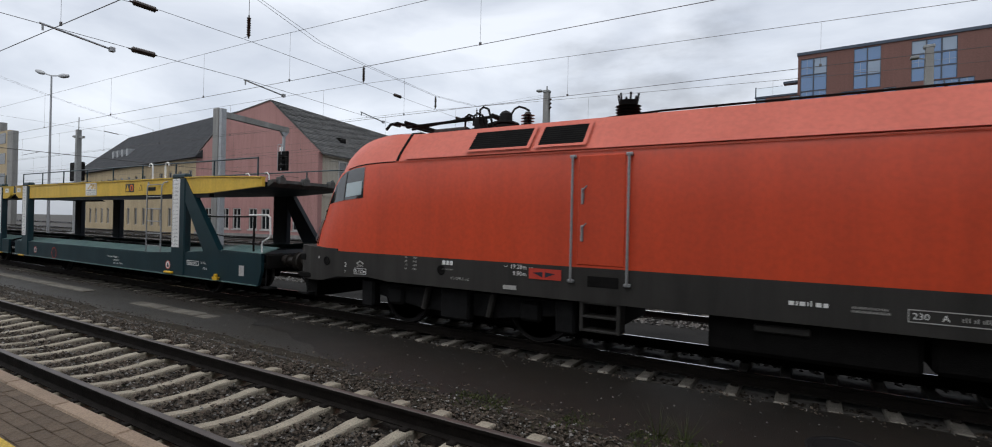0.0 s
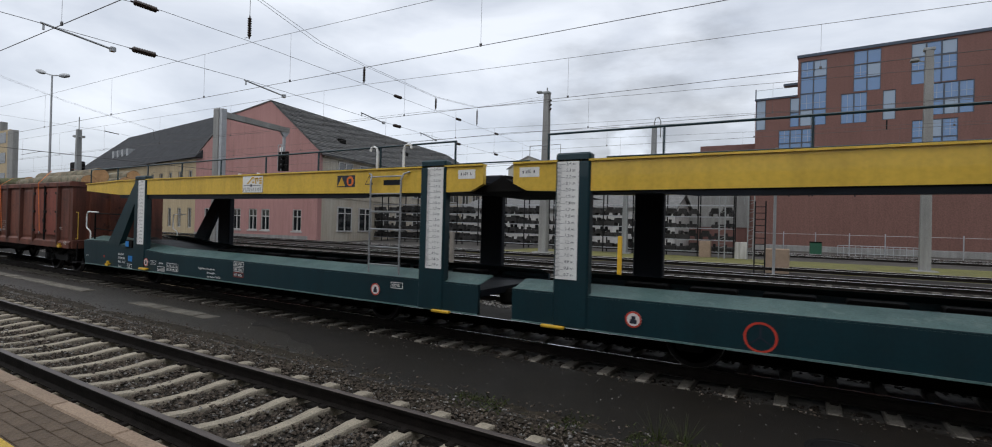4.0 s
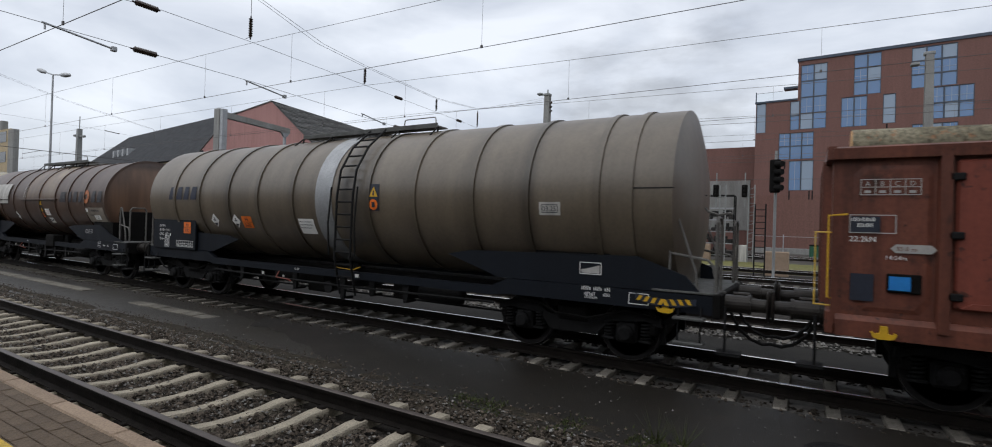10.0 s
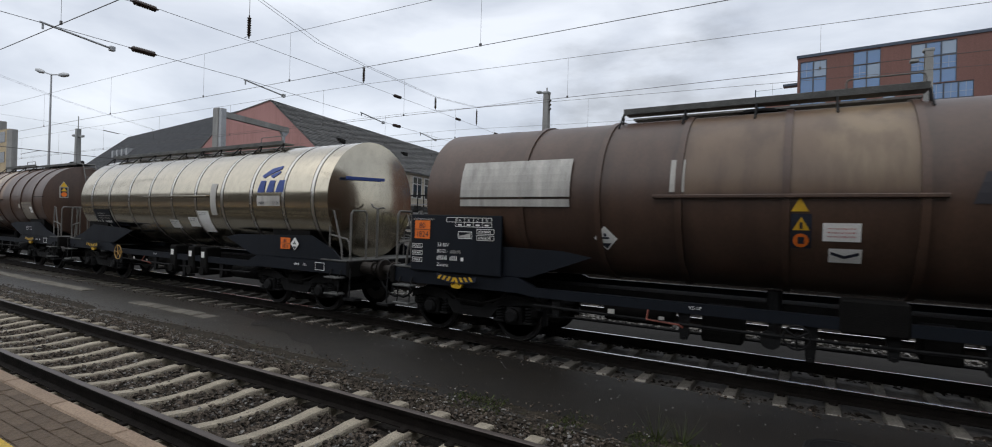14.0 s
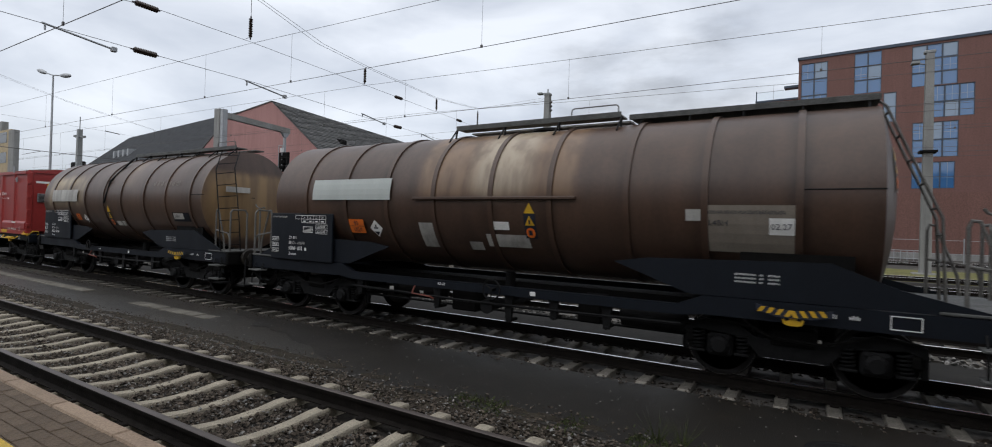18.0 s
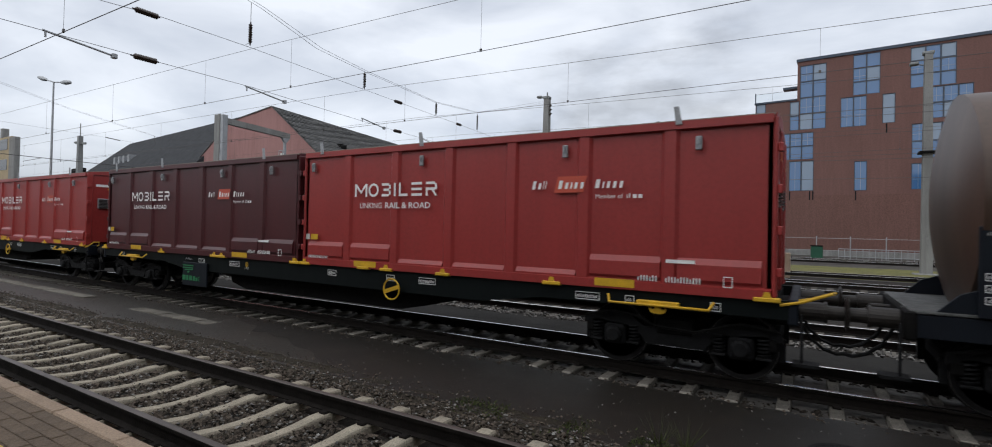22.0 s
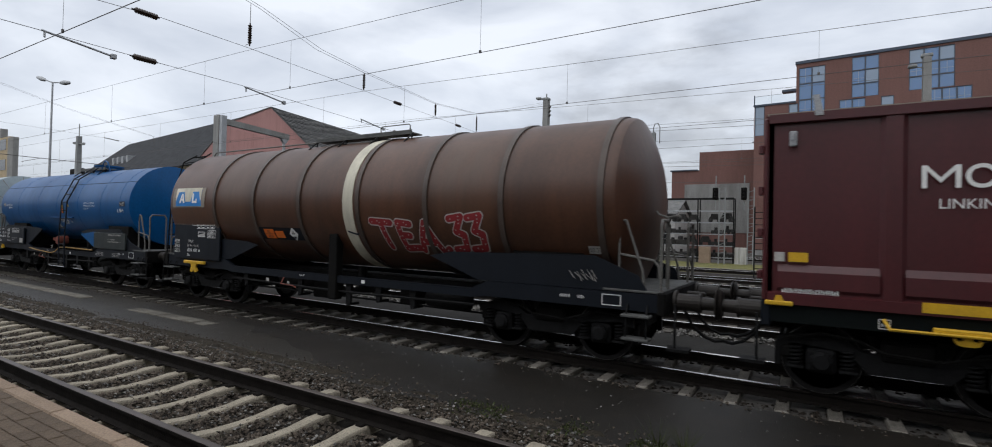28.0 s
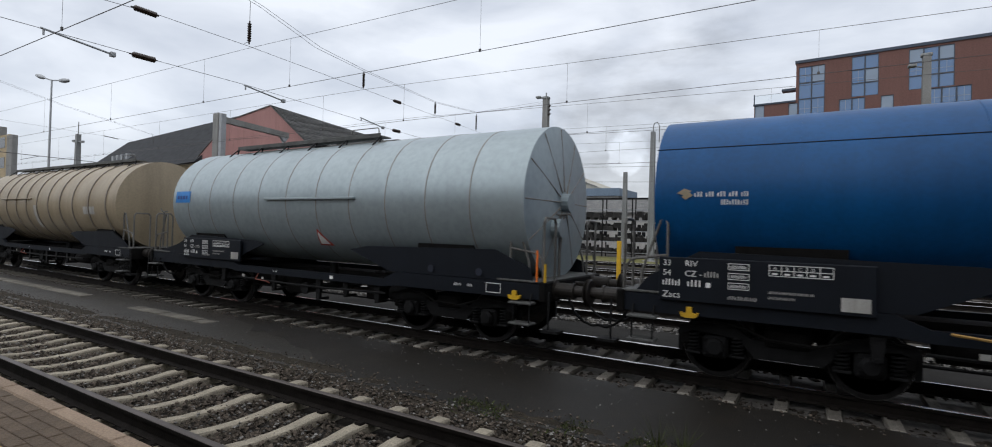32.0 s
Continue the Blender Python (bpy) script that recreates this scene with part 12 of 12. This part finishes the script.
def gabled_house(name, label, x0, x1, y0, y1, eave, ridge, wall, windows):
    """A house whose ridge runs along the tracks: walls, a pitched roof with verges, and windows."""
    h = thing(name, label, "house", "houses behind the racks", at=pose(x1, y0, 0))
    w, d = x1 - x0, y1 - y0
    bm = mesh()
    box(bm, -w, 0, 0, d, -0.4, eave)
    prism(bm, [(0, eave), (d, eave), (d / 2, ridge)], -w, 0, "x")
    part("wall", fix(bm), wall, h)
    bm = mesh()
    up = (ridge - eave) / (d / 2)
    prism(bm, [(-0.5, eave - 0.5 * up + 0.03), (d / 2, ridge + 0.03), (d + 0.5, eave - 0.5 * up + 0.03), (d + 0.5, eave - 0.5 * up + 0.2), (d / 2, ridge + 0.22), (-0.5, eave - 0.5 * up + 0.2)], -w - 0.4, 0.4, "x")
    part("roof", fix(bm), M_ROOF, h, "grey tiled pitched roof")
    for side, a, z in windows:
        f = (lambda u, v: (u, -v)) if side == "front" else (lambda u, v: (v, u))
        items = []
        for p0, p1, q0, q1, out in ((a - 0.62, a - 0.5, z, z + 1.5, 0.07), (a + 0.5, a + 0.62, z, z + 1.5, 0.07), (a - 0.5, a + 0.5, z + 1.4, z + 1.5, 0.07), (a - 0.7, a + 0.7, z - 0.1, z, 0.12), (a - 0.04, a + 0.04, z, z + 1.4, 0.06)):
            c0, c1 = f(p0, 0.0), f(p1, out)
            items.append((min(c0[0], c1[0]), max(c0[0], c1[0]), min(c0[1], c1[1]), max(c0[1], c1[1]), q0, q1))
        win = framed("window", M_OFFWHITE, h, items)
        c0, c1 = f(a - 0.5, 0.005), f(a + 0.5, 0.03)
        boxes("pane", M_GLASS_DARK, win, [(min(c0[0], c1[0]), max(c0[0], c1[0]), min(c0[1], c1[1]), max(c0[1], c1[1]), z, z + 1.4)])
    return h


gabled_house("white_house", "low white-rendered house with a grey roof behind the racks", -40.0, -26.3, 57.0, 71.0, 4.1, 5.95, M_OFFWHITE, [("side", 2.6, 1.2), ("side", 6.5, 1.2), ("side", 10.5, 1.2), ("front", -2.0, 1.2), ("front", -5.5, 1.2), ("front", -9.0, 1.2)])
gabled_house("white_shed", "long white shed with a grey tiled roof behind the racks", -25.6, -13.5, 63.0, 71.5, 4.6, 6.3, M_OFFWHITE, [("front", -11.0 + 2.4 * k, 1.6) for k in range(5)])
hall_far = thing("industrial_hall", "pale beige sheet-clad industrial hall beyond the yard", "building", at=pose(-34.0, 92, 0))
bm = mesh()
prism(bm, [(-19, -1), (0, -1), (0, 10.6), (-14.4, 15.9), (-16.5, 15.0), (-19, 13.8)], 0, 24, "y")
part("wall", fix(bm), M_CLADDING, hall_far)
for k in range(9):
    bm = mesh()
    x = -18 + 2.0 * k
    box(bm, x - 0.06, x + 0.06, -0.08, 0.0, 0, 13.4 + 0.4 * k if x < -14.4 else 15.6 - 0.368 * (x + 14.4))
    part("rib", bm, M_CLADDING, hall_far)
bm = mesh()
prism(bm, [(-19.3, 13.6), (-16.6, 15.15), (-14.4, 16.1), (0.4, 10.6), (0.4, 10.4), (-14.4, 15.85), (-16.5, 14.9), (-19.3, 13.4)], -0.25, -0.02, "y")
part("roof_edge", fix(bm), M_CONC, hall_far)
low = thing("sheet_shed", "low blue-grey sheet-clad shed with a pale roof", "building", at=pose(-40, 84, 0))
bm = mesh()
box(bm, 0, 13, 0, 10, -0.5, 8.2)
part("wall", bm, M_CONC, low)
bm = mesh()
box(bm, -0.2, 13.2, -0.2, 10.2, 8.2, 9.5)
part("parapet", bm, M_BLUEGREY, low, "blue-grey sheet parapet")
for k in range(5):
    bm = mesh()
    box(bm, 0.8 + 2.5 * k, 2.4 + 2.5 * k, -0.05, 0.0, 5.0, 6.6)
    part("window", bm, M_GLASS_DARK, low)
shed = thing("brick_annex", "brown brick annex with a grey cladding front", "building", at=pose(0, 72, 0))
bm = mesh()
box(bm, -15.9, -5.6, 0, 8, -0.4, 10.6)
box(bm, -12.5, -5.6, 0.5, 8, 10.6, 13.1)
part("wall", bm, M_BRICK, shed)
bm = mesh()
box(bm, -14.2, -6.4, -0.12, -0.02, 2.5, 8.8)
part("cladding", bm, M_CONC, shed, "grey cladding")
bm = mesh()
box(bm, -16.1, -12.6, -0.2, 8.2, 10.6, 10.75)
part("roof_edge", bm, M_FRAME, shed)

# far houses to the left
for x, y, w, h, m in ((-40, 95, 18, 7.5, M_CREAM), (-66, 110, 20, 8, M_PINK), (-230, 90, 30, 9, M_CREAM)):
    b = thing("house", "distant plain rendered house with a dark roof", "house", "distant houses", at=pose(x, y, 0))
    bm = mesh()
    box(bm, -w / 2, w / 2, 0, 10, -1, h)
    part("wall", bm, m, b)
    bm = mesh()
    prism(bm, [(-0.5, h - 0.1), (5, h + 3.2), (10.5, h - 0.1), (10.5, h - 0.3), (5, h + 3.0), (-0.5, h - 0.3)], -w / 2 - 0.5, w / 2 + 0.5)
    part("roof", fix(bm), M_ROOF, b)
    for k in range(int(w / 3)):
        for z in (1.2, 4.2):
            bm = mesh()
            box(bm, -w / 2 + 1.2 + 3 * k, -w / 2 + 2.3 + 3 * k, -0.05, 0.0, z, z + 1.5)
            part("window", bm, M_GLASS_DARK, b)

# fence at the foot of the office building
fence = thing("wire_fence", "low wire fence with pale posts before the office wall", "fence", at=pose(0, 60.8, 0))
bm = mesh()
for z in (0.7, 1.9):
    rod(bm, (-5, 0, z), (34, 0, z), 0.02, 5)
part("wire", bm, M_GALV, fence)
for k in range(14):
    bm = mesh()
    rod(bm, (-5 + 2.8 * k, 0, -0.2), (-5 + 2.8 * k, 0, 2.1), 0.05, 6)
    part("post", bm, M_GALV, fence)
bench = thing("barrier", "grey steel railing along the service road", "barrier", at=pose(5.5, 57.0, 0))
for z in (0.25, 0.95):
    bm = mesh()
    rod(bm, (-3.2, 0, z), (3.2, 0, z), 0.035, 6)
    part("rail", bm, M_GALV, bench)
for k in range(15):
    bm = mesh()
    rod(bm, (-3.2 + 6.4 * k / 14, 0, 0.0), (-3.2 + 6.4 * k / 14, 0, 0.95), 0.025, 5)
    part("bar", bm, M_GALV, bench)
bin_ = thing("green_container", "small green bin before the office wall", "bin", at=pose(0.6, 58.5, 0))
bm = mesh()
box(bm, -0.5, 0.5, -0.4, 0.4, -0.1, 1.1, 0.08)
part("body", bm, plain("green_plastic", (0.015, 0.075, 0.042), 0.6), bin_)
bm = mesh()
box(bm, -0.53, 0.53, -0.43, 0.43, 1.1, 1.2, 0.04)
part("lid", bm, M_BLACK, bin_)

sig = thing("ground_signal", "dark signal post with round lamp hoods", "signal", at=pose(-1.5, 30.0, 0))
bm = mesh()
rod(bm, (0, 0, -0.3), (0, 0, 6.3), 0.07, 8)
part("post", bm, M_POLE, sig)
bm = mesh()
box(bm, -0.28, 0.22, -0.15, 0.05, 4.15, 5.85, 0.06)
part("signal_head", bm, M_BLACK, sig)
for k in range(4):
    bm = mesh()
    rod(bm, (0.0, -0.15, 4.4 + 0.4 * k), (0.3, -0.4, 4.38 + 0.4 * k), 0.15, 12)
    part("lamp_hood", bm, M_BLACK, sig)
lad = thing("iron_ladder_post", "rusty lattice post beside the yard tracks", "post", at=pose(-2.2, 30.6, 0))
bm = mesh()
for x in (-0.25, 0.25):
    rod(bm, (x, 0, -0.3), (x, 0, 3.6), 0.04, 6)
for k in range(11):
    rod(bm, (-0.25, 0, 0.0 + 0.33 * k), (0.25, 0, 0.0 + 0.33 * k), 0.022, 5)
part("frame", bm, M_WHEEL, lad)
for x, y in ((-6.1, 46.0), (-4.0, 46.4)):
    sp = thing("lattice_signal_post", "slim grey lattice signal post with a lamp head", "signal", "lattice signal posts", at=pose(x, y, 0))
    for dx in (-0.22, 0.22):
        bm = mesh()
        box(bm, dx - 0.045, dx + 0.045, -0.05, 0.05, -0.4, 6.0)
        part("leg", bm, M_POLE, sp)
    bm = mesh()
    for k in range(16):
        rod(bm, (-0.22, 0, 0.2 + 0.36 * k), (0.22, 0, 0.2 + 0.36 * k + (0.2 if k % 2 else -0.0)), 0.025, 5)
    part("lacing", bm, M_POLE, sp)["kind"] = "stuff"
    bm = mesh()
    rod(bm, (-0.5, 0, 4.2), (-0.5, 0, 7.0), 0.05, 6)
    rod(bm, (-0.5, 0, 5.0), (0, 0, 5.0), 0.04, 6)
    part("mast_tube", bm, M_POLE, sp)
    bm = mesh()
    box(bm, -0.72, -0.3, -0.3, -0.05, 5.0, 6.0, 0.05)
    for k in range(3):
        rod(bm, (-0.5, -0.3, 5.2 + 0.3 * k), (-0.4, -0.5, 5.19 + 0.3 * k), 0.12, 10)
    part("signal_head", bm, M_BLACK, sp, "black signal head with hoods")
cab = thing("concrete_block", "brownish concrete block on the grass", "block", at=pose(-1.5, 33.4, 0))
bm = mesh()
box(bm, -0.6, 0.6, -0.4, 0.4, -0.4, 1.05, 0.04)
part("body", bm, M_EDGE, cab)
for x, y in ((-7.5, 23.6), (-14.8, 20.4)):
    p = thing("marker_post", "short yellow-green marker post between tracks" if x > -10 else "short weathered wooden post between tracks", "post", at=pose(x, y, 0))
    bm = mesh()
    box(bm, -0.09, 0.09, -0.09, 0.09, -0.4, 1.6, 0.02)
    part("stake", bm, M_YELLOW if x > -10 else M_SLAB, p)
for x, y in ((-4.75, 47.0), (-7.5, 46.8)):
    p = thing("control_cabinet", "small pale grey control cabinet" if x > -6 else "small brown wooden control cabinet", "cabinet", at=pose(x, y, 0))
    bm = mesh()
    box(bm, -0.45, 0.45, -0.3, 0.3, -0.35, 1.1, 0.03)
    part("body", bm, M_PALE_PATCH if x > -6 else M_EDGE, p)
    bm = mesh()
    box(bm, -0.4, 0.4, -0.32, -0.3, -0.1, 1.0, 0.008)
    part("door", bm, M_PALE_PATCH if x > -6 else M_EDGE, p)

tower = thing("old_tower", "old yellowish tower building beside the line", "building", at=pose(-124, 33.4, 0))
bm = mesh()
box(bm, -6, 3.3, 0, 0.8, -0.5, 16.6)
part("wall", bm, M_CREAM2, tower)
bm = mesh()
box(bm, 3.4, 5.9, -0.3, 0.5, -0.5, 16.3, 0.05)
box(bm, -4.2, -3.2, 0.5, 1.5, 16.6, 18.6, 0.05)
part("pillar", bm, M_CONC, tower, "grey concrete pillar")
for k in range(4):
    bm = mesh()
    box(bm, -3.0, 1.6, -0.05, 0.0, 3.5 + 3.6 * k, 5.4 + 3.6 * k)
    part("window", bm, M_GLASS_DARK, tower)

# the station building behind the platform, closing the place
back = thing("wall_station", "plain grey rendered station wall behind the platform", "wall", kind="structure")
bm = mesh()
box(bm, -140, -12, -11.4, -11, -0.5, 7.6)
box(bm, -12, 70, -11.4, -11, -0.5, 4.7)
part("wall_panel", bm, M_BACKWALL, back)
# unseen block, added to cut the sky light on the right
sky_block = thing("unseen_sky_block", "plain unseen block added beside the platform to hold back sky light", "wall", kind="structure")
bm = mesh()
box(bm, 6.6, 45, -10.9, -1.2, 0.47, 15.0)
part("wall_panel", bm, M_SKYBLOCK, sky_block)
canopy = thing("platform_canopy", "grey platform canopy on steel posts, with an added slab shading the right", "canopy", kind="structure")
bm = mesh()
box(bm, -12, 2.5, -5.4, -5.0, 5.0, 7.4, 0.02)
box(bm, -12, 2.5, -11.4, -5.42, 7.0, 7.3)
part("roof_slab", bm, M_BUFFER, canopy)
# second slab is unseen, added only to darken the near right
bm = mesh()
box(bm, 4.2, 45, -1.1, 1.1, 5.0, 5.5, 0.02)
part("roof_slab", bm, M_BUFFER, canopy)
for k in range(2):
    bm = mesh()
    rod(bm, (-11 + 8.5 * k, -6.2, 0.44), (-11 + 8.5 * k, -6.2, 7.02), 0.1, 10)
    part("post", bm, M_POLE, canopy)


# ---- movement ----
def travel(t):
    """How far the train has come at t seconds, in metres; it gathers speed."""
    return 5.3954 * t + 0.029686 * t ** 2 - 0.00014061 * t ** 3 - 0.0000015717 * t ** 4


def motions():
    place = {}
    for ob, x in TRAIN:
        place[ob] = x
        walk(ob, [(1.0 * k, pose(x + travel(1.0 * k), TRAIN_Y, TRAIN_Z)) for k in range(33)])
    # the wheels roll while they are before the camera
    for wheel, x, r in WHEELS:
        top = wheel.parent
        off = x
        while top.parent is not None:
            off += top.matrix_basis.translation.x
            top = top.parent
        start = place[top] + off
        times = [0.1 * k for k in range(321) if -48 < start + travel(0.1 * k) < 9]
        if not times:
            continue
        if times[0] > 0.05:
            times.insert(0, 0.0)
        if times[-1] < 31.95:
            times.append(32.0)
        rows, angle = [], 0.0
        for a, b in zip([times[0]] + times, times):
            if b - a < 0.15:
                angle += math.degrees((travel(b) - travel(a)) / r)
            rows.append((b, pose(x, 0, r, 0, 0, 0) @ Matrix.Rotation(radians(angle), 4, "Y")))
        walk(wheel, rows)


motions()
